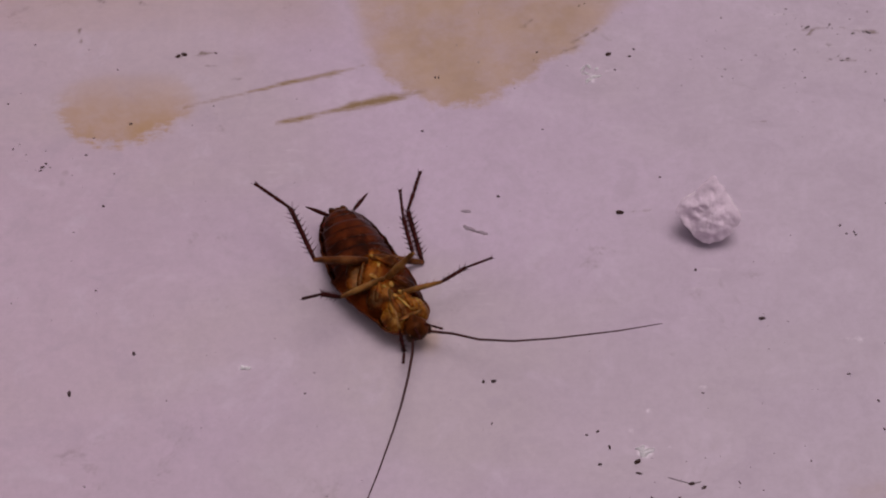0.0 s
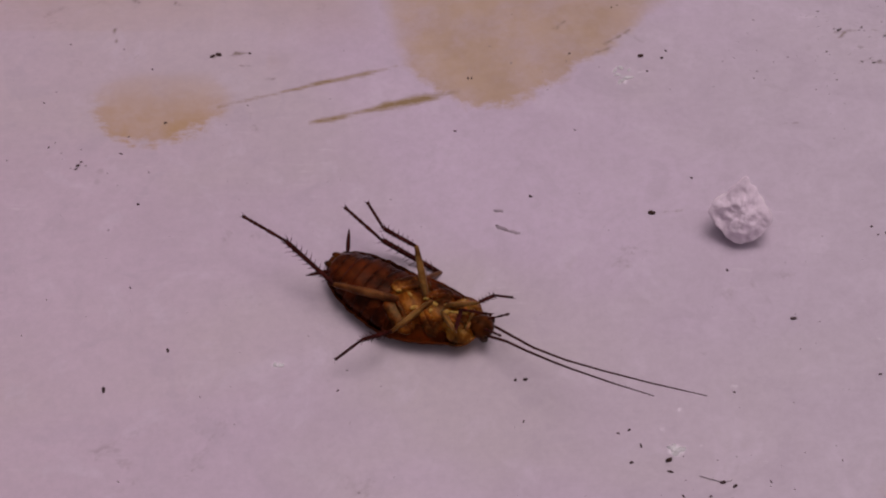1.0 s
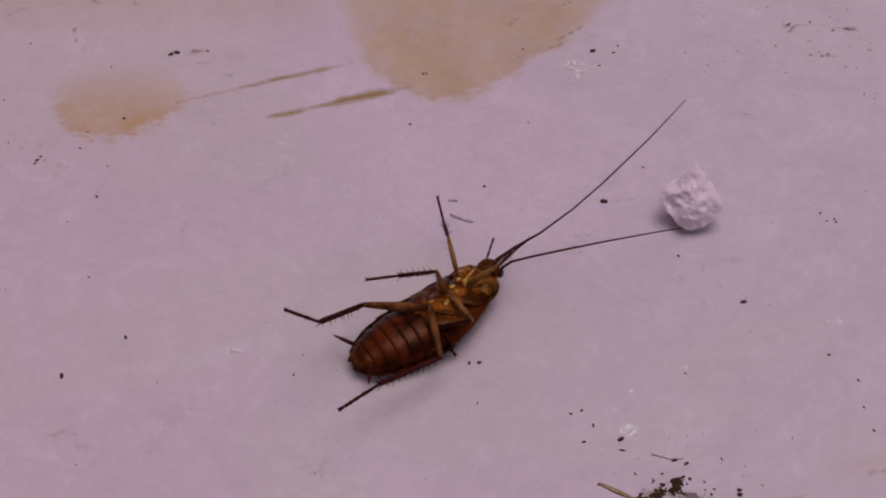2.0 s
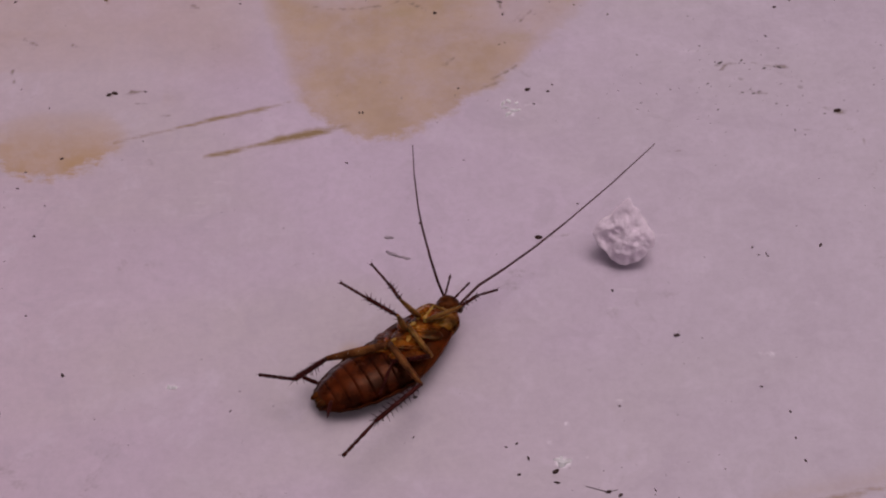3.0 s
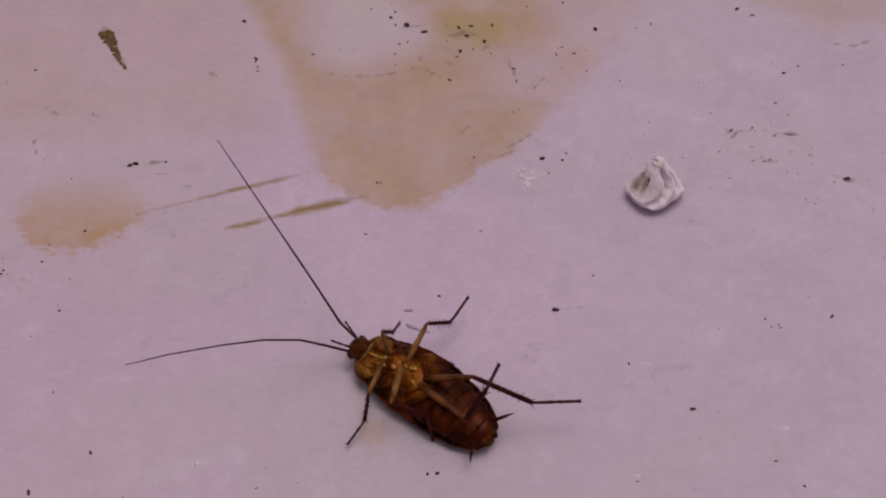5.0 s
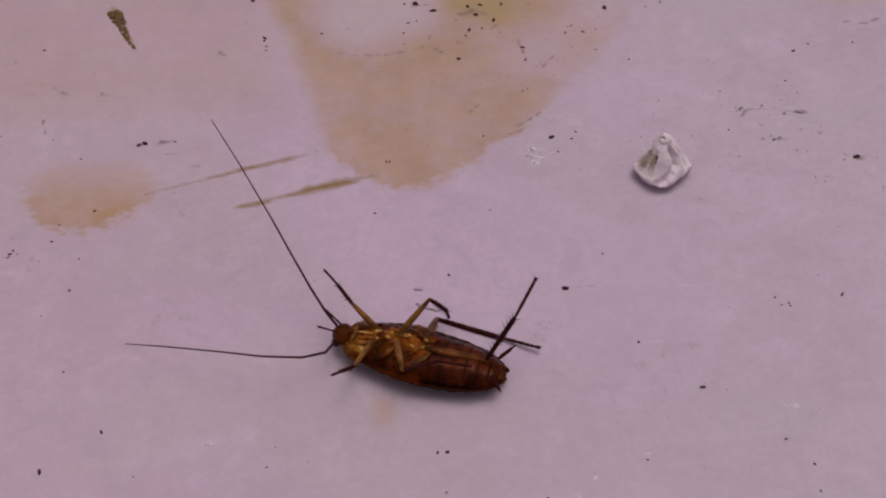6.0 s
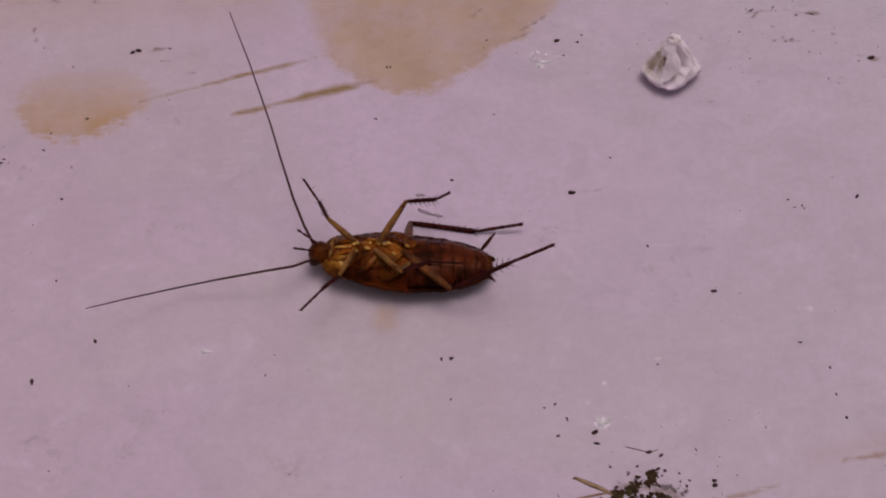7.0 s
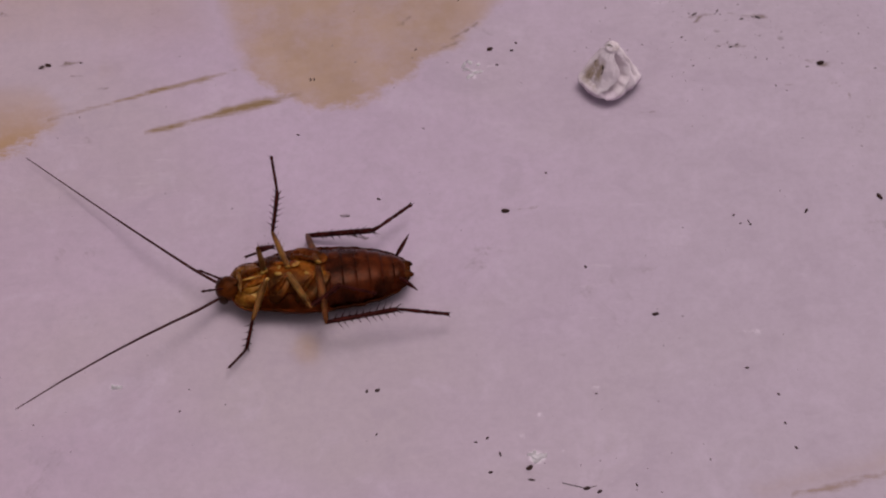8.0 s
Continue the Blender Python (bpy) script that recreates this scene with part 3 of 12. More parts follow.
def plate(parent, name, x0, x1, mat, width=0.93, steps=5, swell=0.05, label=""):
    """One belly plate, its rear edge lapping over the next."""
    bm = bmesh.new()
    loops = []
    for i in range(steps + 1):
        u = i / steps
        x = x1 + (x0 - x1) * u
        g = 1 + swell * (u ** 2)
        hw = curve_value(HALF, x) * width * g
        top, rim = curve_value(TOP, x) + 0.12 * u, curve_value(RIM, x) - 0.2
        loop = []
        n = 15
        for k in range(n):
            v = -1 + 2 * k / (n - 1)
            dip = 0.14 * math.exp(-((abs(v) - 0.74) / 0.07) ** 2)
            loop.append((x, hw * v, rim + (top - rim) * max(0.0, 1 - abs(v) ** 2.3) ** 0.75 - dip))
        loop += [(x, hw * 0.6, rim - 0.9), (x, 0, rim - 1.1), (x, -hw * 0.6, rim - 0.9)]
        loops.append(loop)
    rings(bm, loops)
    ob = part(name, bm, mat, parent, label)
    n = len(loops[0])
    field = [math.sin(math.pi * min(1.0, (i / steps) * 1.1)) * math.exp(-((abs(-1 + 2 * k / 14) - 0.34) / 0.24) ** 2) if k < 15 else 0.0 for i in range(steps + 1) for k in range(n)]
    ob.data.attributes.new("field", "FLOAT", "POINT").data.foreach_set("value", np.array(field, np.float32))
    return ob


def breast(parent):
    bm = bmesh.new()
    loops = []
    for i in range(19):
        x = -1.5 + 11.0 * i / 18
        hw = 3.7 * (1 - ((x - 1.5) / 8.4) ** 2) ** 0.5
        top = 4.8 + 0.12 * math.sin(x * 1.9) - 0.035 * max(0, x - 4.5) ** 2
        loop = []
        for k in range(15):
            v = -1 + 2 * k / 14
            loop.append((x, hw * v, 2.0 + (top - 2.0) * max(0.0, 1 - abs(v) ** 2.2) ** 0.7))
        loop += [(x, hw * 0.6, 1.2), (x, 0, 1.0), (x, -hw * 0.6, 1.2)]
        loops.append(loop)
    rings(bm, loops)
    return part("breast", bm, UNDER, parent, "amber brown underside of the thorax")


def flank(parent, side):
    """Soft red-brown skin from the chest out to the rim of the back plates."""
    bm = bmesh.new()
    loops = []
    for i in range(17):
        x = -1.4 + 8.4 * i / 16
        rim_y, rim_z = curve_value(HALF, x) - 0.12, curve_value(RIM, x)
        swell = 0.16 * math.sin(x * 2.3)
        loop = [(x, side * (2.6 + (rim_y - 2.6) * u), 3.75 + swell * (1 - u) - (3.75 - rim_z) * u ** 1.6) for u in (0, 0.2, 0.4, 0.6, 0.8, 0.95, 1.0)]
        loop += [(x, side * (rim_y - 0.3), rim_z - 0.5), (x, side * 2.6, rim_z - 0.8)]
        loops.append(loop)
    rings(bm, loops)
    return part("flank", bm, FLANK, parent, "soft red-brown skin along the flank")


def lobe(parent, name, a, b, radii, mat, flat=1.0, label="", sides=12, margin=None):
    """A tapered piece from a to b."""
    bm = bmesh.new()
    a, b = Vector(a), Vector(b)
    n = (b - a).length
    tube(bm, [(n * u, r) for u, r in radii], sides, flat)
    q = (b - a).to_track_quat("X", "Z").to_matrix().to_4x4()
    bm.transform(Matrix.Translation(a * MM) @ q)
    ob = part(name, bm, mat, parent, label)
    if margin is not None:
        # edges and ends carry the painted shade of the gaps between plates
        edge = [max(0.0, (abs(math.cos(2 * math.pi * i / sides)) - 0.62) / 0.38) for i in range(sides)] * len(radii)
        ends = [1.0 if j in (0, 1, len(radii) - 1) else 0.0 for j in range(len(radii)) for _ in range(sides)]
        ob.data.attributes.new("margin", "FLOAT", "POINT").data.foreach_set("value", (np.maximum(edge, ends) + margin).astype(np.float32))
    return ob


ROUND = [(0.0, 0.05), (0.04, 0.45), (0.12, 0.75), (0.3, 1.0), (0.55, 0.95), (0.8, 0.7), (0.93, 0.42), (1.0, 0.08)]


PADDLE = [(0.0, 0.15), (0.05, 0.62), (0.15, 0.9), (0.35, 1.0), (0.6, 0.93), (0.82, 0.72), (0.94, 0.5), (1.0, 0.2)]


def blob(name, parent, centre, size, mat, turn=(0, 0, 0), label=""):
    bm = bmesh.new()
    bmesh.ops.create_icosphere(bm, subdivisions=3, radius=1.0)
    for v in bm.verts:
        v.co *= 1 + 0.05 * noise.noise(v.co * 2.1 + Vector(centre))
    bm.transform(Matrix.Translation(Vector(centre) * MM) @ pose(0, 0, 0, *turn) @ Matrix.Diagonal((*(s * MM for s in size), 1)))
    return part(name, bm, mat, parent, label)


HIPS = {"F": (6.1, 0.75, 4.7), "M": (3.2, 0.65, 5.0), "H": (-0.6, 0.65, 5.1)}
COXA_BASE = {"F": (9.1, 1.5, 3.7), "M": (6.0, 3.2, 3.3), "H": (2.7, 3.7, 3.3)}
LENGTHS = {"F": (5.3, 3.7, 4.1), "M": (6.4, 5.1, 4.7), "H": (8.4, 9.0, 6.6)}
GIRTH = {"F": 0.46, "M": 0.52, "H": 0.66}


def leg(parent, key):
    side = 1 if key[0] == "L" else -1
    k = key[1]
    lf, lt, ls = LENGTHS[k]
    r = GIRTH[k]
    rnd = random.Random(key)
    bm = bmesh.new()
    tube(bm, [(-0.25, 0.1), (-0.1, r * 0.7), (lf * 0.12, r * 0.9), (lf * 0.4, r), (lf * 0.75, r * 0.8), (lf * 0.94, r * 0.62), (lf + 0.12, r * 0.5), (lf + 0.25, 0.1)], 12, 0.78)
    for i in range(3):
        x = lf * (0.45 + 0.18 * i)
        spine(bm, (x, side * r * 0.5, r * 0.3), (x + 0.45, side * (r + 0.5), r * 0.5), 0.06)
    femur = part("femur", bm, BRONZE if k == "H" else OLIVE, parent, "rusty brown thigh" if k == "H" else "olive amber thigh")
    # shin with two rows of bristles
    bm = bmesh.new()
    t = {"F": 0.27, "M": 0.31, "H": 0.37}[k]
    tube(bm, [(-0.12, 0.08), (0, t * 0.8), (lt * 0.15, t * 0.95), (lt * 0.6, t), (lt * 0.95, t * 1.05), (lt + 0.08, t * 0.4)], 9, 0.85)
    count, long = {"F": (4, 0.55), "M": (6, 0.75), "H": (9, 1.0)}[k]
    for row, (dy, dz) in enumerate(((1.0, 0.35), (-1.0, 0.35), (0.25, -1.0))):
        for i in range(count - (2 if row == 2 else 0)):
            x = lt * (0.12 + 0.86 * (i + 0.35 * row * (rnd.random() + 0.4)) / count)
            ln = long * (0.55 + 0.8 * rnd.random())
            spine(bm, (x, dy * t * 0.7, dz * t * 0.7), (x + ln * 0.55, dy * (t + ln * 0.8), dz * (t + ln * 0.7)), 0.1)
    for a in range(4):
        c, s = math.cos(a * 1.57 + 0.6), math.sin(a * 1.57 + 0.6)
        spine(bm, (lt * 0.97, t * 0.7 * c, t * 0.7 * s), (lt + long * 0.6, (t + long * 0.55) * c, (t + long * 0.55) * s), 0.1)
    tibia = part("tibia", bm, LEGDARK, femur, "dark bristly shin")
    # foot: jointed, ending in two claws
    bm = bmesh.new()
    st = [(-0.05, 0.1)]
    cuts = [0, 0.42, 0.60, 0.73, 0.82, 0.97]
    for a, b in zip(cuts, cuts[1:]):
        st += [(ls * a + 0.02, t * 0.52), (ls * (a + b) / 2, t * 0.58), (ls * b - 0.03, t * 0.76)]
    st += [(ls * 0.98, t * 0.7), (ls, 0.05)]
    tube(bm, st, 7)
    for s in (1, -1):
        spine(bm, (ls * 0.96, s * t * 0.3, 0), (ls + 0.28, s * 0.42, 0.22), 0.08)
    tarsus = part("tarsus", bm, LEGDARK, femur, "dark thin foot with two claws")
    return {"femur": femur, "tibia": tibia, "tarsus": tarsus}


def antenna(parent):
    made = []
    lengths, thick = (4.0, 4.0, 5.5, 5.5, 8.5, 8.5), (0.20, 0.185, 0.165, 0.145, 0.12, 0.10, 0.06)
    for i, ln in enumerate(lengths):
        bm = bmesh.new()
        st = [(-0.06, 0.02)]
        n = int(ln * 2.2)
        for j in range(n + 1):
            u = j / n
            r = thick[i] + (thick[i + 1] - thick[i]) * u
            st += [(ln * u, r * 0.9), (ln * (u + 0.4 / n), r * 1.08)]
        tube(bm, st, 6)
        made.append(part("antenna" if i == 0 else "antenna_segment", bm, FEELER, parent if i == 0 else made[0], "long thin dark feeler" if i == 0 else ""))
    return made


def dome(parent, name, centre, size, mat, turn=(0, 0, 0), label=""):
    """A swollen skin lobe, its foot darkened by crease shade put into the colour."""
    ob = blob(name, parent, centre, size, mat, turn, label)
    m = Matrix.Translation(Vector(centre) * MM) @ pose(0, 0, 0, *turn)
    back = m.inverted()
    low = [min(0.8, max(0.0, 0.6 - 1.5 * (back @ v.co).z / (size[2] * MM))) for v in ob.data.vertices]
    ob.data.attributes.new("margin", "FLOAT", "POINT").data.foreach_set("value", np.array(low, np.float32))
    return ob


def build_cockroach():
    root = tagged(new("cockroach"), "brown cockroach lying on its back, kicking its bristly legs", "cockroach")
    back_shell(root, "thorax", -1.6, 7.2, RUST, "rust brown back plates of the thorax")
    abdomen = back_shell(root, "abdomen", -12.1, 0.4, SHELL, "dark brown tapering abdomen with toothed edges", WAIST_X)
    shield(root)
    breast(root)
    edges = [0.4, -1.6, -3.3, -5.0, -6.7, -8.3, -9.8, -11.2]
    tail = [plate(abdomen, "belly_plate", b - 0.35, a, BELLY) for a, b in zip(edges, edges[1:])]
    tail.append(plate(abdomen, "tail_plate", -12.2, -11.0, PALE, 0.78, 5, 0.0, "amber see-through tail plate"))
    for s in (1, -1):
        tail.append(lobe(abdomen, "tail_lobe", (-10.9, s * 0.85, 2.7), (-12.6, s * 0.8, 2.4), [(u, r * 0.42) for u, r in ROUND], PALE, 1.3, "amber tail lobe"))
        tail.append(lobe(abdomen, "cercus", (-10.7, s * 1.8, 3.3), (-12.6, s * 4.5, 3.9), [(0, 0.18), (0.2, 0.30), (0.6, 0.25), (0.9, 0.1), (1, 0.03)], LEGDARK, 1.0, "dark pointed tail feeler", 8))
    for ob in tail:
        ob.data.transform(Matrix.Translation((-WAIST_X * MM, 0, -WAIST_Z * MM)))
    for s in (1, -1):
        flank(root, s)
        for k in "FMH":
            a, b = COXA_BASE[k], HIPS[k]
            wide = {"F": 0.40, "M": 0.47, "H": 0.52}[k]
            tip = (-1.9, s * 1.0, 4.85) if k == "H" else (b[0] - 0.2, s * b[1], b[2] - 0.17)
            lobe(root, "coxa", (a[0], s * a[1], a[2]), tip, [(u, r * wide) for u, r in PADDLE], GILT if k == "F" else UNDER, {"F": 2.2, "M": 2.7, "H": 2.9}[k], "broad amber hip plate", 24, {"F": 0.0, "M": 0.0, "H": 0.1}[k])
            lobe(root, "coxa_ridge", (a[0] - 0.5, s * (a[1] - 0.5), a[2] + 0.62), (b[0] + 0.3, s * (b[1] + 0.25), b[2] + 0.22), [(u, r * 0.22) for u, r in PADDLE], UNDER, 1.9, "pale honey ridge along the hip plate", 10)
            # hip joint, its pale gold doubling as a painted glint
            blob("joint", root, (b[0] - 0.1, s * b[1], b[2] + 0.02), (0.40, 0.22, 0.26), GOLD, (0, 0, 20 * s), "hip joint with a glint in its pale golden colour")
        # the swollen skin under the neck shield, on each side of the throat
        dome(root, "neck_lobe", (8.3, s * 1.85, 3.05), (1.95, 1.5, 0.95), GILT, (s * -14, 6, 0), "shiny olive gold lobe under the neck shield")
    head = blob("head", root, (10.9, 0, 2.9), (1.6, 1.65, 1.5), HEADM, (0, 25, 0), "dark brown head")
    for s in (1, -1):
        blob("eye", head, (11.6, s * 1.5, 2.6), (0.6, 0.38, 0.75), EYE, (0, 0, -15 * s), "black eye")
        lobe(head, "palp", (11.4, s * 0.7, 4.0), (14.2, s * 1.7, 5.3), [(0, 0.1), (0.3, 0.18), (0.36, 0.1), (0.65, 0.18), (0.7, 0.1), (0.9, 0.19), (1, 0.05)], LEGDARK, 1.0, "thin dark mouth feeler", 7)
    blob("mouth", head, (10.3, 0, 4.0), (0.9, 0.65, 0.35), HEADM, (0, 10, 0), "dark brown mouthparts")
    lobe(root, "throat_band", (9.35, -1.6, 3.95), (9.35, 1.6, 3.95), [(u, r * 0.2) for u, r in PADDLE], OLIVE, 1.5, "pale golden band across the throat")
    # pale skin between the hip plates, its glints added as gold blobs
    for x, y, z, size, turn in ((7.7, 0.15, 4.70, (1.25, 0.17, 0.12), 8), (6.25, -0.35, 4.98, (0.42, 0.26, 0.14), 30), (4.45, 0.3, 5.02, (0.46, 0.3, 0.14), -20), (4.25, -0.75, 4.98, (0.30, 0.22, 0.12), 50),
                          (2.1, -0.95, 4.90, (0.60, 0.34, 0.14), 25), (0.9, 0.7, 4.95, (0.42, 0.2, 0.1), -30)):
        blob("skin_glint", root, (x, y, z), size, GOLD, (0, 0, turn), "pale golden skin between the hips with painted glints")
    blob("throat_spot", root, (7.9, -0.9, 4.25), (0.34, 0.30, 0.12), BRONZE, (0, 0, 0), "brown spot on the throat")
    legs = {key: leg(root, key) for key in ("LF", "LM", "LH", "RF", "RM", "RH")}
    antennae = {s: antenna(root) for s in "LR"}
    return root, abdomen, legs, antennae


cockroach, abdomen, legs, antennae = build_cockroach()


# ---- the loose flake of plaster ----
def build_plaster():
    """A broken crumb: a raw, bulging foot, a curled lip round it and a swirled cone with a knob on top."""
    corners = [(0, 3.5), (28, 3.9), (42, 4.35), (54, 4.0), (90, 3.2), (124, 4.2), (137, 5.1), (148, 4.2), (170, 3.45), (200, 3.5), (232, 4.1), (240, 4.2), (250, 4.0), (270, 3.95), (298, 4.1), (306, 4.25), (314, 4.1), (335, 3.75), (360, 3.5)]
    taper = [(0, 1.0), (0.07, 1.03), (0.16, 0.92), (0.34, 0.79), (0.55, 0.60), (0.75, 0.40), (0.86, 0.26), (0.93, 0.26), (0.98, 0.15), (1.0, 0.02)]
    # channels of the swirl: height and bearing along it, depth, half width in degrees
    channels = [([(0.10, 305), (0.2, 322), (0.34, 344), (0.52, 355), (0.78, 339)], 0.70, 14), ([(0.25, 23), (0.5, 32), (0.7, 25)], 0.22, 6), ([(0.1, 107), (0.45, 132), (0.8, 177)], 0.25, 12)]
    bm = bmesh.new()
    across, foot, up = 150, 26, 74
    soiled, raw, loops = [], [], []
    for k in range(foot + up + 1):
        loop = []
        for i in range(across):
            a = 360 * i / across
            c, sn = math.cos(radians(a)), math.sin(radians(a))
            rim = curve_value(corners, a)
            grit = noise.fractal(Vector((c * 2.2, sn * 2.2, k * 0.06)), 0.9, 2.0, 5)
            if k <= foot:
                q = 0.02 + 0.98 * k / foot
                x, y = q * rim * c, q * rim * sn
                # raw foot: low ridges and a broken ledge
                z = -2.55 - 0.95 * (1 - q * q) + 0.38 * noise.fractal(Vector((x * 0.5, y * 0.5, 3.1)), 0.8, 2.0, 6) * (1 - 0.5 * q)
                # crisp broken crests
                z += (0.8 * abs(noise.noise(Vector((x * 0.42, y * 0.42, 5.5)))) + 0.3 * abs(noise.noise(Vector((x * 0.95, y * 0.95, 2.4))))) * (1 - q ** 6)
                z -= 0.45 * max(0.0, min(1.0, 3 * (0.3 - x * 0.2 - y * 0.45 + 0.25 * noise.noise(Vector((x, y, 8)))))) * (1 - q ** 4)
                r = q * rim * (1 + 0.05 * grit * q)
                dirty, new_face = 0.0, 1.0
            else:
                q = (k - foot) / up
                r = float(np.interp(q, [h for h, _ in taper], [w for _, w in taper])) * (rim + (3.75 - rim) * min(1.0, q * 2.6))
                for line, deep, wide in channels:
                    if line[0][0] - 0.08 < q < line[-1][0] + 0.08:
                        off = (a - curve_value(line, q) + 180) % 360 - 180
                        u = off / (wide * (0.7 if off < 0 else 1.35))
                        ends = min(1.0, (q - line[0][0] + 0.08) * 9, (line[-1][0] + 0.08 - q) * 9)
                        r *= 1 - deep * math.exp(-u ** 4) * ends
                        r *= 1 + 0.10 * math.exp(-((off - 1.6 * wide) / wide) ** 2) * ends
                r *= 1 + 0.055 * grit + 0.05 * noise.noise(Vector((c * 1.4, sn * 1.4, q * 2.5)))
                z = -2.4 + 6.7 * q + 0.14 * noise.noise(Vector((c * 3, sn * 3, q * 6)))
                gap = abs((a - 254 + 180) % 360 - 180)
                dirty = max(0.0, min(1.0, (34 - gap) / 14)) * max(0.0, min(1.0, (q - 0.06) * 10, (0.74 - q) * 6)) + 0.45 * (q > 0.93)
                r *= 1 - 0.10 * dirty * (q < 0.8)
                new_face = max(0.0, 1 - q * 9)
            loop.append((r * c, r * sn, z))
            soiled.append(dirty)
            raw.append(new_face)
        loops.append(loop)
    rings(bm, loops)
    ob = part("plaster_flake", bm, PLASTER)
    ob.data.attributes.new("soiled", "FLOAT", "POINT").data.foreach_set("value", np.array(soiled, np.float32))
    ob.data.attributes.new("raw", "FLOAT", "POINT").data.foreach_set("value", np.array(raw, np.float32))
    return tagged(ob, "crumpled white flake of plaster lying loose on the floor", "plaster flake")


plaster_flake = build_plaster()


# ---- dirt on the floor ----
def lump_mesh(seed, mat, squash=0.55, long=1.0, rough=0.35):
    bm = bmesh.new()
    bmesh.ops.create_icosphere(bm, subdivisions=2, radius=1.0)
    off = Vector((seed * 3.7, seed * 1.3, seed * 2.1))
    for v in bm.verts:
        d = v.co.copy()
        v.co *= 1 + rough * noise.noise(d * 1.5 + off) + 0.15 * noise.noise(d * 4 + off)
        v.co = Vector((v.co.x * long, v.co.y, max(v.co.z * squash, -0.32)))
    low = min(v.co.z for v in bm.verts)
    for v in bm.verts:
        v.co.z -= low
    me = bpy.data.meshes.new("lump")
    bm.to_mesh(me)
    bm.free()
    me.materials.append(mat)
    me.polygons.foreach_set("use_smooth", [True] * len(me.polygons))
    return me


SPECKS = [lump_mesh(i, SOIL, 0.5, (1.0, 1.35, 1.15, 1.5)[i % 4]) for i in range(8)]
BITS = [lump_mesh(20 + i, GREYBIT, 0.3, 1.6) for i in range(4)]
CRUMBS = [lump_mesh(40 + i, MOSS, 0.8, 1.2, 0.5) for i in range(5)]
CLODS = [lump_mesh(120 + i, CLOD, 0.6, 1.25, 0.55) for i in range(6)]
DIRT = [lump_mesh(140 + i, DIRTM, 0.35, 1.15 + 0.1 * i, 0.5) for i in range(6)]
FRASS_LUMPS = [lump_mesh(90 + i, FRASS, 0.6, 1.3, 0.4) for i in range(5)]
CHIPS = [lump_mesh(60 + i, FLAKE, 0.25, 1.4, 0.6) for i in range(4)]


def scatter(rows, meshes, name, label, category, group, seed, parent=None):
    rnd = random.Random(seed)
    for x, y, r in rows:
        ob = new(name, rnd.choice(meshes))
        r *= 0.82 if r > 0.34 else 1.05
        ob.matrix_world = pose(x * MM, y * MM, 0, 0, 0, rnd.uniform(-40, 40) + rnd.choice((0, 0, 90))) @ Matrix.Diagonal((r * MM, r * MM * rnd.uniform(0.6, 0.95), r * MM, 1))
        if parent is not None:
            ob.parent = parent
        else:
            tagged(ob, label, category, group)


scatter([
    (-37.3, 35.1, 0.44), (-38.2, 34.8, 0.36), (23.9, 35.2, 0.38), (24.1, 6.2, 0.46), (-22, 65.4, 0.42), (-19.9, 57, 0.35), (3.9, 64.2, 0.54),
    (12.3, 58.2, 0.35), (16.2, 60.3, 0.42), (12.2, 63.5, 0.35), (34, 62.8, 0.54), (57.3, 67.1, 0.38), (69.5, 30.3, 0.54),
    (24.3, -33.2, 0.42), (38.6, -41.5, 0.38), (73.4, 6.2, 0.5),
], SPECKS, "dirt_speck", "tiny dark dirt speck on the painted floor", "dirt speck", "dirt specks on the floor", 70)
scatter([
    (-32.8, 35.4, 0.19), (-59.1, 37, 0.12), (-46.7, 32.2, 0.12), (-51.2, 36.1, 0.12), (-43.9, 22, 0.19), (-48.8, 19.4, 0.15),
    (-49.6, 16.3, 0.19), (-55.4, 14.1, 0.23), (-55.6, 13.5, 0.15), (-55, 14.8, 0.15), (-61.6, 25.7, 0.12), (-59.9, 17.4, 0.12),
    (-46.3, 7.3, 0.19), (-45.4, 13, 0.12), (-45.9, -6.9, 0.15), (-47.7, -23.2, 0.31), (-40, -17, 0.27), (-35.2, -24.2, 0.12),
    (-17.6, -23.1, 0.15), (-2.9, 20.7, 0.19), (-1.1, 30.7, 0.15), (14, 21, 0.12), (7.6, 9, 0.23), (26.9, 34.8, 0.19),
    (27.6, 36.2, 0.15), (37.4, 34.8, 0.12), (29.9, 12.4, 0.15), (33.7, -3.5, 0.19),
], DIRT, "dirt_speck", "tiny brown dirt speck on the painted floor", "dirt speck", "dirt specks on the floor", 70)
scatter([
    (41.8, -11.4, 0.31), (55.8, 2.4, 0.15), (52.2, -20.1, 0.15), (53.8, 4, 0.15), (6.5, -21.2, 0.27), (5.2, -21.3, 0.19),
    (6.2, -27.6, 0.15), (30.8, -36.4, 0.31), (32.3, -36.9, 0.23), (36.8, -36.2, 0.15), (-19.6, 55.2, 0.15), (-19.6, 54.3, 0.15),
    (1.4, 66, 0.23), (2.1, 67.2, 0.19), (6.7, 62.6, 0.31), (13.4, 61.6, 0.27), (14.2, 63.8, 0.23), (10.4, 51.9, 0.27),
    (-11, 57.8, 0.19), (20.5, 54.2, 0.23), (20.8, 51.5, 0.23), (28.4, 58.8, 0.15), (13.6, 35.6, 0.15), (-0.6, 30.7, 0.19),
    (24.7, 32.2, 0.15), (59.6, 65.6, 0.23), (62.9, 52.6, 0.23), (65.4, 54.1, 0.15),
], DIRT, "dirt_speck", "tiny brown dirt speck on the painted floor", "dirt speck", "dirt specks on the floor", 98)
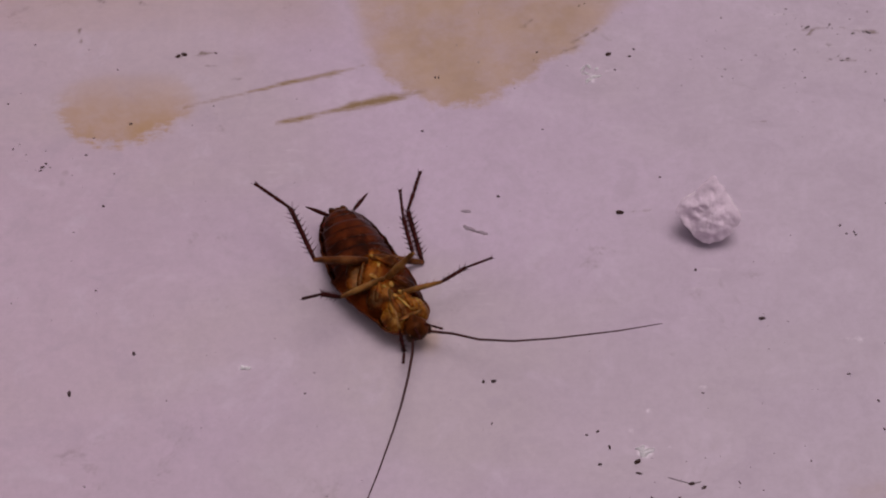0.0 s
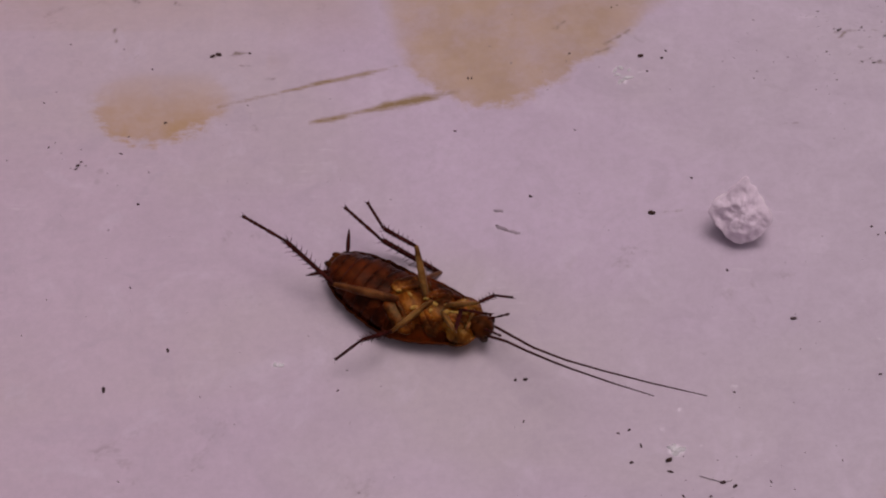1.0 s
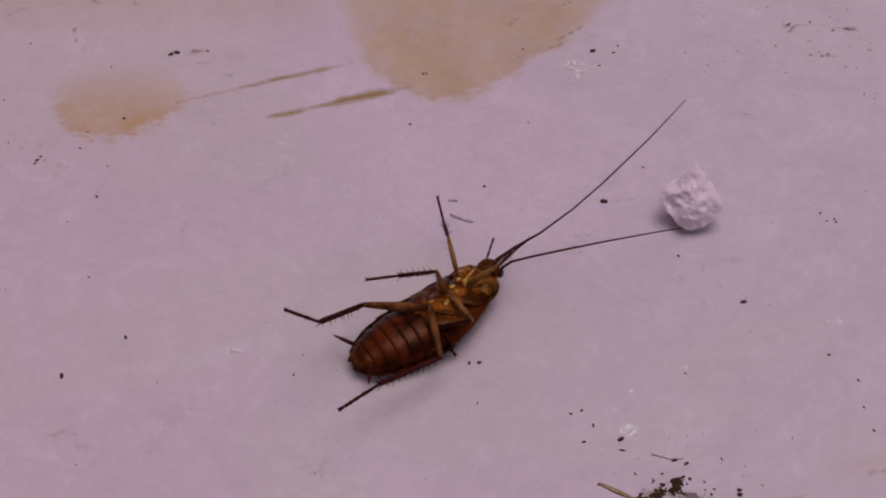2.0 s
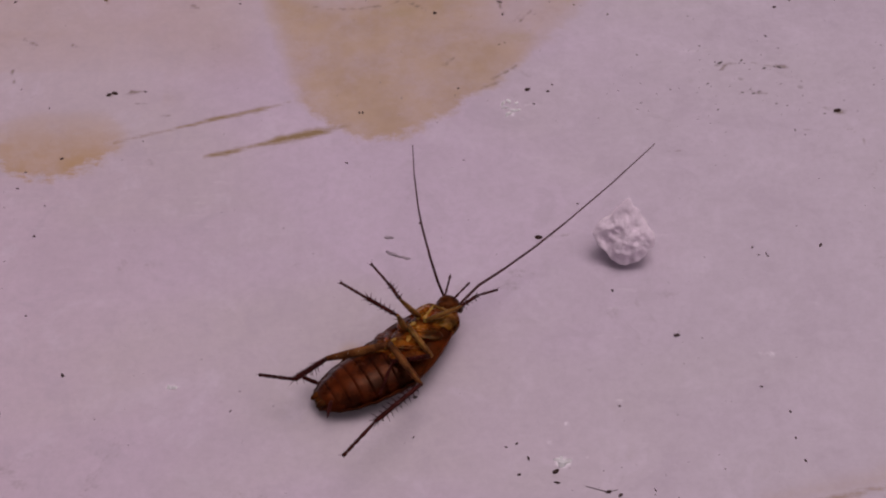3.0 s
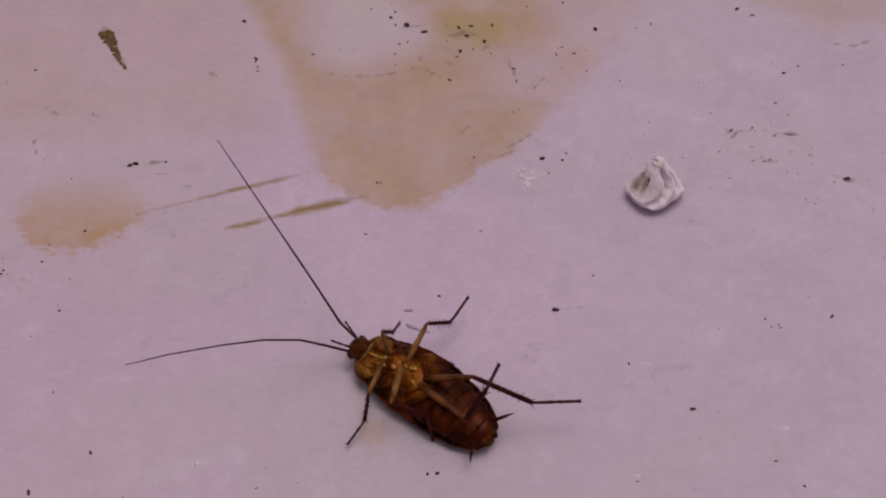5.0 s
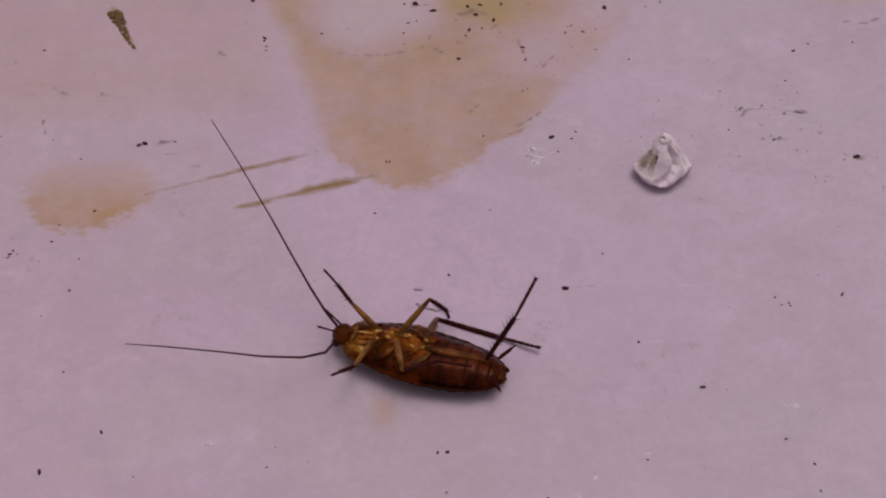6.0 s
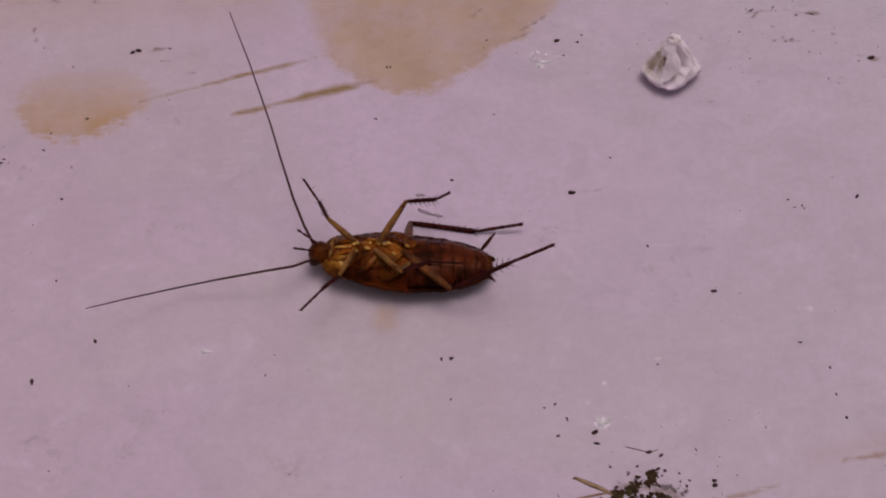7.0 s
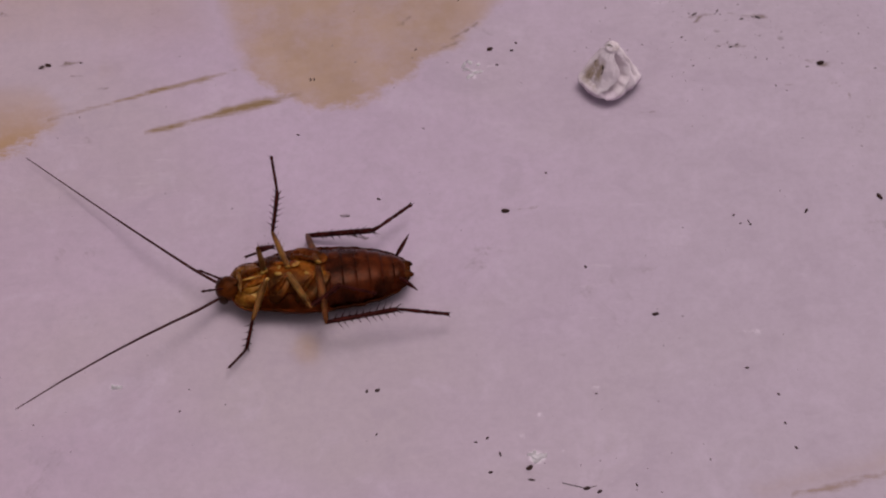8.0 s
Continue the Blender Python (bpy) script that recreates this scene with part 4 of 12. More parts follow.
scatter([
    (72.5, 54.3, 0.15), (60.8, 46.2, 0.15), (63.4, 4.3, 0.23), (55.6, 2.9, 0.15), (54.5, 2.6, 0.15), (-54.2, 55, 0.19),
    (-49.9, 2.8, 0.12), (33.2, -23, 0.15), (19.5, -28.8, 0.19), (18.1, -29.3, 0.15), (20.9, -31.1, 0.19), (19.6, -33.6, 0.19),
    (24.4, -34.9, 0.23), (31.7, -38.9, 0.23), (29.2, -38.4, 0.15), (28, -39.5, 0.19), (21.3, -39.9, 0.19), (26.3, -41.4, 0.23),
    (22.5, -42.6, 0.19), (38.6, -40.8, 0.27), (38.2, -43.5, 0.23), (35.1, -41.5, 0.19), (55.7, -28.4, 0.15), (55.5, -24.2, 0.15),
    (56.5, -32, 0.19), (46, -33.1, 0.12),
], DIRT, "dirt_speck", "tiny brown dirt speck on the painted floor", "dirt speck", "dirt specks on the floor", 126)
scatter([
    (57.5, 34, 0.19), (58.4, 34.4, 0.15), (55.9, 34.2, 0.15), (56.5, 41, 0.19), (59.8, 39.4, 0.15), (62, 39.5, 0.35),
    (53.2, 40.5, 0.27),
], BITS, "dust_speck", "tiny grey dust speck on the painted floor", "dust speck", "dust specks on the floor", 90)
scatter([
    (25.5, -31.8, 0.6), (25.1, -31.6, 0.4), (26.3, -31.5, 0.22), (25.9, -31.7, 0.37), (25.3, -31.9, 0.16), (25.2, -31.7, 0.26),
    (24.7, -31.3, 0.32), (25.2, -31.7, 0.29), (25.1, -32.4, 0.22), (25.1, -30.9, 0.19), (26.1, -31.6, 0.23), (25.1, -32.3, 0.38),
    (25, -31.8, 0.31), (24.4, -31.3, 0.21), (20.6, 29.9, 0.21), (20.9, 30.3, 0.4), (19.9, 32.1, 0.21), (20.1, 31.4, 0.18),
    (20.5, 31.6, 0.27), (22.3, 31, 0.36), (22.1, 32.4, 0.24), (20.2, 32.5, 0.3), (20.7, 30.3, 0.14), (21.8, 30.9, 0.33),
    (21, 32.8, 0.31), (20.9, 31.3, 0.15), (21.3, 30.9, 0.18), (-25.2, -19.3, 0.21), (-25.8, -19.1, 0.29), (-25, -19.2, 0.2),
    (-25.1, -19.2, 0.23), (-25.2, -19.2, 0.17), (-26, -19.3, 0.14),
], CHIPS, "paint_chip", "tiny white chip of paint on the floor", "paint chip", "paint chips on the floor", 95)

# faint dust crumbs scattered at random, too many to count
def dust(name, count, lo, hi, mat, seed, label, where):
    rnd = random.Random(seed)
    bm = bmesh.new()
    for _ in range(count):
        x, y = where(rnd)
        r = lo + (hi - lo) * rnd.random() ** 3
        a = rnd.uniform(0, 6.28)
        q = Matrix.Translation((x * MM, y * MM, r * 0.2 * MM)) @ pose(0, 0, 0, 0, 0, math.degrees(a)) @ Matrix.Diagonal((r * MM * rnd.uniform(1, 2), r * MM, r * 0.45 * MM, 1))
        ring = [bm.verts.new(q @ Vector((math.cos(k) * rnd.uniform(0.7, 1.2), math.sin(k) * rnd.uniform(0.7, 1.2), -0.4))) for k in (0, 1.26, 2.51, 3.77, 5.03)]
        top = bm.verts.new(q @ Vector((rnd.uniform(-0.3, 0.3), rnd.uniform(-0.3, 0.3), 1)))
        for i in range(5):
            bm.faces.new((ring[i], ring[(i + 1) % 5], top))
    return tagged(part(name, bm, mat), label, "dust", "", "stuff")


def anywhere(rnd):
    return rnd.uniform(-80, 95), rnd.uniform(-60, 90)


def by_puddle(rnd):
    return rnd.gauss(14, 14), rnd.gauss(62, 8)


def by_wall(rnd):
    return rnd.gauss(60, 12), rnd.gauss(36, 6)


def by_splash(rnd):
    return rnd.gauss(-55, 3), rnd.gauss(13, 4)


def by_clump(rnd):
    return rnd.gauss(31, 7), rnd.gauss(-43, 4)


dust("floor_dust", 420, 0.03, 0.13, GREYBIT, 3, "fine grey dust scattered over the painted floor", anywhere)
dust("dark_grit", 70, 0.05, 0.24, MOSS, 4, "fine dark grit on the water stain", by_puddle)
dust("dark_grit", 120, 0.04, 0.19, GREYBIT, 6, "fine grey grit on the painted floor", by_wall)
dust("dark_grit", 9, 0.05, 0.18, GREYBIT, 8, "fine dark grit beside the tan splash", by_splash)
dust("dark_grit", 60, 0.05, 0.22, SOIL, 5, "fine dark grit round the soil clump", by_clump)


# soil clump
def build_clump():
    root = tagged(new("soil_clump"), "small clump of dark crumbly soil on the floor", "soil")
    rnd = random.Random(11)
    made = 0
    while made < 290:
        if made < 250:
            y = -39.4 - 5.2 * rnd.random() ** 0.8
            low = (-39.4 - y) / 4.0
            x = 30.4 - 1.0 * low + rnd.uniform(-0.8 - 4.4 * low ** 1.2, 0.8 + 3.2 * low ** 1.5)
            if noise.noise(Vector((x * 0.75, y * 0.75, 3.0))) < -0.12:
                continue
            r, kinds = 0.08 + 0.36 * rnd.random() ** 2.6, CLODS if rnd.random() < 0.86 else CRUMBS
        elif made < 266:
            x, y = rnd.gauss(33.7, 0.9), rnd.gauss(-41.9, 0.4)
            r, kinds = 0.07 + 0.16 * rnd.random(), BITS
        else:
            x, y = rnd.gauss(30.4, 3.0), rnd.gauss(-41.0, 1.8)
            r, kinds = 0.06 + 0.2 * rnd.random() ** 2, SPECKS
        ob = new("crumb", rnd.choice(kinds))
        ob.parent = root
        ob.matrix_world = pose(x * MM, y * MM, 0, 0, 0, rnd.uniform(0, 360)) @ Matrix.Diagonal((r * MM, r * MM, r * MM * rnd.uniform(0.6, 1.1), 1))
        made += 1
    return root


build_clump()


def straw(points, width, mat, name, label, category, high=0.18):
    """A thin dry blade lying on the floor."""
    bm = bmesh.new()
    loops = []
    n = len(points)
    for i, (x, y) in enumerate(points):
        a, b = Vector(points[max(0, i - 1)]), Vector(points[min(n - 1, i + 1)])
        d = (b - a).normalized()
        w = width * (0.35 + 0.65 * math.sin(math.pi * (i + 0.4) / (n - 0.2)))
        s = Vector((-d.y, d.x)) * w / 2
        loops.append([(x + s.x, y + s.y, 0.02), (x, y, high), (x - s.x, y - s.y, 0.02), (x, y, 0.0)])
    rings(bm, loops)
    return tagged(part(name, bm, mat), label, category)


straw([(21.2, -39.8), (22.2, -40.3), (23.4, -41.0), (24.6, -41.6), (25.9, -42.5)], 0.7, STRAW, "dry_grass", "dry brown blade beside the soil clump", "dry grass")
straw([(20.6, -43.0), (22.6, -42.6), (24.2, -42.3), (25.9, -42.0)], 0.35, STRAW, "dry_grass", "thin dry brown blade beside the soil clump", "dry grass")
straw([(28.0, -35.5), (29.2, -35.9), (30.8, -36.4), (32.0, -36.1)], 0.1, GREYBIT, "dry_fibre", "thin grey fibre on the floor", "fibre")
straw([(2.8, 4.0), (3.3, 3.5), (3.8, 3.4), (4.4, 3.0)], 0.6, WISP, "dust_wisp", "flat grey wisp of dust on the painted floor", "dust wisp", 0.03)
straw([(4.5, 2.9), (5.2, 2.85), (5.6, 2.6), (6.1, 2.6)], 0.5, WISP, "dust_wisp", "flat grey wisp of dust on the painted floor", "dust wisp", 0.03)
straw([(2.5, 6.5), (3.0, 6.4), (3.4, 6.45), (3.8, 6.3)], 0.45, WISP, "dust_wisp", "small grey wisp of dust on the painted floor", "dust wisp", 0.03)


def build_dropping():
    root = tagged(new("dropping"), "dried olive brown tapering dropping on the floor", "dropping")
    rnd = random.Random(5)
    for i in range(120):
        u = rnd.random() ** 1.5
        x, y, half = -44.0 + 3.7 * u, 63.3 - 8.2 * u, 1.0 - 0.85 * u
        off = rnd.uniform(-1, 1) * half
        r = 0.12 + 0.30 * rnd.random() * (1.1 - u)
        ob = new("lump", FRASS_LUMPS[i % 5])
        ob.parent = root
        ob.matrix_world = pose((x + 0.9 * off) * MM, (y + 0.45 * off) * MM, 0, 0, 0, rnd.uniform(0, 360)) @ Matrix.Diagonal((r * MM, r * MM, r * MM * 0.9, 1))
    return root


build_dropping()


# ---- all that moves ----
def motions():
    walk(cockroach, [
        (0, pose(-0.00997, -0.00633, 0.00014, -7.2, 0.0, -55.1)),
        (0.3, pose(-0.00901, -0.00616, 0.00021, -7.6, 0.0, -54.9)),
        (0.5, pose(-0.00753, -0.00794, 0, 0.1, 0.0, -22.0)),
        (0.8, pose(-0.00836, -0.00866, 0.00003, 1.4, 0.0, -12.5)),
        (1, pose(-0.00931, -0.01120, 0.00015, 7.5, 0.0, -18.7)),
        (1.2, pose(-0.00980, -0.01203, 0.00008, 4.1, 0.0, -13.8)),
        (1.75, pose(-0.00330, -0.01498, 0.00011, -5.3, 0.0, 23.7)),
        (2.3, pose(0.00320, -0.01792, 0.00050, -14.8, 0.0, 61.2)),
        (2.5, pose(0.00344, -0.01845, 0.00089, -18.2, 0.0, 49.5)),
        (2.8, pose(0.00514, -0.01820, 0.00079, -16.0, 0.0, 52.6)),
        (3, pose(0.00464, -0.01753, 0.00062, -14.5, 0.0, 50.2)),
        (3.2, pose(0.00474, -0.01797, 0.00064, -12.1, 0.0, 52.4)),
        (3.5, pose(0.00544, -0.01522, 0.00017, -8.5, 0.0, 80.5)),
        (3.8, pose(0.00559, -0.01361, 0.00074, -17.0, 0.0, 86.3)),
        (4, pose(0.00607, -0.01339, 0.00086, -22.7, 0.0, 99.0)),
        (4.2, pose(0.00638, -0.01382, 0.00127, -21.6, 0.0, 83.2)),
        (4.75, pose(0.00562, -0.01065, 0.00074, -18.7, 0.0, 119.4)),
        (5.3, pose(0.00487, -0.00748, 0.00037, -15.8, 0.0, 155.7)),
        (5.5, pose(0.00387, -0.00810, 0.00142, -34.7, 0.0, 155.2)),
        (5.8, pose(0.00338, -0.00604, 0.00012, -6.2, 0.0, 164.4)),
        (6, pose(0.00295, -0.00723, 0.00011, 5.5, 0.0, 161.8)),
        (6.3, pose(0.00303, -0.00670, 0.00019, -9.4, 0.0, 158.7)),
        (6.5, pose(0.00225, -0.00708, 0.00071, -22.1, 0.0, 156.1)),
        (6.8, pose(0.00041, -0.00725, 0.00004, 1.7, 0.0, 168.6)),
        (7, pose(0.00026, -0.00734, 0.00009, 4.2, 0.0, 171.7)),
        (7.2, pose(0.00019, -0.00678, 0.00007, 3.5, 0.0, 173.9)),
        (7.5, pose(-0.00107, -0.00664, 0.00011, -5.5, 0.0, -171.3)),
        (7.7, pose(-0.00169, -0.00501, 0.00003, 1.4, 0.0, -159.3)),
        (8, pose(-0.00092, -0.00562, 0.00001, -0.2, 0.0, -173.4)),
    ])
    walk(abdomen, [
        (0, pose(-0.00050, 0, 0.00280, 0.0, 0.0, -13.5)),
        (0.3, pose(-0.00050, 0, 0.00280, 0.0, 0.0, -19.0)),
        (0.5, pose(-0.00050, 0, 0.00280, 0.0, 0.0, -22.1)),
        (0.8, pose(-0.00050, 0, 0.00280, 0.0, 0.0, -20.6)),
        (1, pose(-0.00050, 0, 0.00280, 0.0, 0.0, -19.1)),
        (1.2, pose(-0.00050, 0, 0.00280, 0.0, 0.0, -18.0)),
        (2.3, pose(-0.00050, 0, 0.00280, 14.0, 0.0, -14.7)),
        (2.5, pose(-0.00050, 0, 0.00280, 14.0, 0.0, -20.4)),
        (2.8, pose(-0.00050, 0, 0.00280, 14.0, 0.0, -24.4)),
        (3, pose(-0.00050, 0, 0.00280, 6.0, 0.0, -22.1)),
        (3.2, pose(-0.00050, 0, 0.00280, 4.0, 0.0, -30.9)),
        (3.5, pose(-0.00050, 0, 0.00280, 0.0, 0.0, -11.6)),
        (3.8, pose(-0.00050, 0, 0.00280, 0.0, 0.0, -18.2)),
        (4, pose(-0.00050, 0, 0.00280, 0.0, 0.0, -8.2)),
        (4.2, pose(-0.00050, 0, 0.00280, 0.0, 0.0, -24.3)),
        (5.3, pose(-0.00050, 0, 0.00280, 0.0, 0.0, -1.5)),
        (5.5, pose(-0.00050, 0, 0.00280, 0.0, 0.0, -0.7)),
        (5.8, pose(-0.00050, 0, 0.00280, 0.0, 0.0, 0.7)),
        (6, pose(-0.00050, 0, 0.00280, 0.0, 0.0, 1.9)),
        (6.3, pose(-0.00050, 0, 0.00280, 0.0, 0.0, -0.8)),
        (6.5, pose(-0.00050, 0, 0.00280, 0.0, 0.0, -2.0)),
        (6.8, pose(-0.00050, 0, 0.00280, 0.0, 0.0, 2.6)),
        (7, pose(-0.00050, 0, 0.00280, 0.0, 0.0, 5.8)),
        (7.2, pose(-0.00050, 0, 0.00280, 0.0, 0.0, 0.6)),
        (7.5, pose(-0.00050, 0, 0.00280, 0.0, 0.0, -7.3)),
        (7.7, pose(-0.00050, 0, 0.00280, 0.0, 0.0, -4.7)),
        (8, pose(-0.00050, 0, 0.00280, 0.0, 0.0, -1.8)),
    ])
    walk(legs["LF"]["femur"], [
        (0, pose(0.00614, 0.00087, 0.00472, 1.7, -10.4, 70.5)),
        (0.15, pose(0.00589, 0.00051, 0.00461, 4.7, -15.7, 48.2)),
        (0.3, pose(0.00557, 0.00058, 0.00447, 11.3, -22.2, 17.7)),
        (0.4, pose(0.00583, 0.00073, 0.00458, 15.8, -23.6, 4.5)),
        (0.5, pose(0.00617, 0.00075, 0.00474, 17.8, -25.6, -2.4)),
        (0.65, pose(0.00626, 0.00077, 0.00481, 7.7, -36.0, 7.8)),
        (0.8, pose(0.00622, 0.00079, 0.00481, -3.5, -42.6, 19.5)),
        (0.9, pose(0.00601, 0.00073, 0.00462, -0.8, -39.4, 13.2)),
        (1, pose(0.00570, 0.00072, 0.00445, 5.6, -32.0, 3.6)),
        (1.1, pose(0.00584, 0.00072, 0.00463, 9.3, -14.3, 7.6)),
        (1.2, pose(0.00615, 0.00076, 0.00470, 12.7, -1.8, 15.4)),
        (1.357, pose(0.00645, 0.00089, 0.00472, 15.5, -3.3, 22.2)),
        (1.514, pose(0.00663, 0.00105, 0.00479, 16.1, -8.1, 30.1)),
        (1.671, pose(0.00669, 0.00122, 0.00491, 15.8, -15.6, 38.8)),
        (1.829, pose(0.00662, 0.00132, 0.00503, 14.0, -23.2, 47.7)),
        (1.986, pose(0.00646, 0.00125, 0.00504, 13.4, -29.2, 54.3)),
        (2.143, pose(0.00629, 0.00106, 0.00495, 12.9, -34.5, 58.5)),
        (2.3, pose(0.00616, 0.00084, 0.00479, 13.4, -40.3, 59.6)),
        (2.4, pose(0.00624, 0.00099, 0.00476, 11.4, -12.9, 60.0)),
        (2.5, pose(0.00636, 0.00120, 0.00456, 10.8, 14.6, 59.5)),
        (2.65, pose(0.00633, 0.00123, 0.00476, 15.3, -6.8, 64.7)),
        (2.8, pose(0.00618, 0.00105, 0.00494, 20.5, -38.0, 74.9)),
        (2.9, pose(0.00610, 0.00076, 0.00471, 5.6, -60.1, 102.1)),
        (3, pose(0.00632, 0.00071, 0.00420, 129.8, -113.9, -10.5)),
        (3.1, pose(0.00643, 0.00079, 0.00410, 114.8, -118.9, 7.7)),
        (3.2, pose(0.00652, 0.00087, 0.00400, 109.8, -122.1, 15.3)),
        (3.35, pose(0.00610, 0.00070, 0.00461, 35.9, -62.4, 86.0)),
        (3.5, pose(0.00623, 0.00094, 0.00483, 56.9, -28.8, 56.9)),
        (3.65, pose(0.00614, 0.00053, 0.00444, 28.0, -49.6, 99.2)),
        (3.8, pose(0.00673, 0.00060, 0.00403, -27.5, -46.0, 166.6)),
        (3.9, pose(0.00670, 0.00050, 0.00380, -24.0, -54.1, 157.5)),
        (4, pose(0.00645, 0.00038, 0.00372, -5.9, -62.5, 132.7)),
        (4.1, pose(0.00612, 0.00054, 0.00384, 28.7, -76.6, 94.8)),
        (4.2, pose(0.00595, 0.00067, 0.00389, 93.8, -78.1, 28.6)),
        (4.357, pose(0.00597, 0.00062, 0.00390, 79.0, -77.1, 43.6)),
        (4.514, pose(0.00602, 0.00047, 0.00390, 49.9, -69.8, 73.6)),
        (4.671, pose(0.00612, 0.00023, 0.00404, 33.0, -52.0, 92.8)),
        (4.829, pose(0.00621, 0.00018, 0.00438, 28.4, -28.6, 100.9)),
        (4.986, pose(0.00620, 0.00036, 0.00463, 28.3, -10.2, 104.1)),
        (5.143, pose(0.00617, 0.00050, 0.00470, 28.5, -0.1, 105.8)),
        (5.3, pose(0.00616, 0.00058, 0.00471, 28.6, 3.1, 108.3)),
        (5.4, pose(0.00610, 0.00076, 0.00470, 30.0, -27.3, 95.5)),
        (5.5, pose(0.00610, 0.00077, 0.00473, 40.5, -55.4, 77.8)),
        (5.65, pose(0.00610, 0.00067, 0.00466, 38.7, -26.5, 88.4)),
        (5.8, pose(0.00610, 0.00077, 0.00470, 44.5, 7.6, 96.1)),
        (5.9, pose(0.00610, 0.00076, 0.00470, 43.1, 13.7, 86.1)),
        (6, pose(0.00605, 0.00059, 0.00475, 38.5, 16.0, 71.1)),
        (6.15, pose(0.00602, 0.00060, 0.00473, 35.7, 11.1, 62.0)),
        (6.3, pose(0.00601, 0.00061, 0.00470, 34.3, 0.2, 58.2)),
        (6.4, pose(0.00603, 0.00064, 0.00466, 33.6, -18.3, 57.4)),
        (6.5, pose(0.00604, 0.00065, 0.00463, 32.9, -32.4, 57.9)),
        (6.65, pose(0.00607, 0.00062, 0.00466, 25.0, -18.0, 76.0)),
        (6.8, pose(0.00610, 0.00074, 0.00470, 22.1, -0.3, 92.5)),
        (6.9, pose(0.00610, 0.00071, 0.00470, 21.8, -1.4, 86.7)),
        (7, pose(0.00604, 0.00055, 0.00468, 21.8, -4.9, 74.7)),
        (7.1, pose(0.00599, 0.00057, 0.00473, 23.6, 9.2, 59.0)),
        (7.2, pose(0.00595, 0.00059, 0.00480, 23.6, 23.1, 47.6)),
        (7.35, pose(0.00586, 0.00047, 0.00475, 24.6, 7.5, 48.4)),
        (7.5, pose(0.00605, 0.00068, 0.00469, 23.9, -8.1, 50.4)),
        (7.6, pose(0.00613, 0.00078, 0.00469, 27.5, 8.5, 47.1)),
        (7.7, pose(0.00610, 0.00075, 0.00470, 29.6, 24.7, 44.1)),
        (7.85, pose(0.00610, 0.00075, 0.00470, 33.1, 23.6, 53.9)),
        (8, pose(0.00610, 0.00075, 0.00470, 35.9, 21.7, 63.0)),
    ])
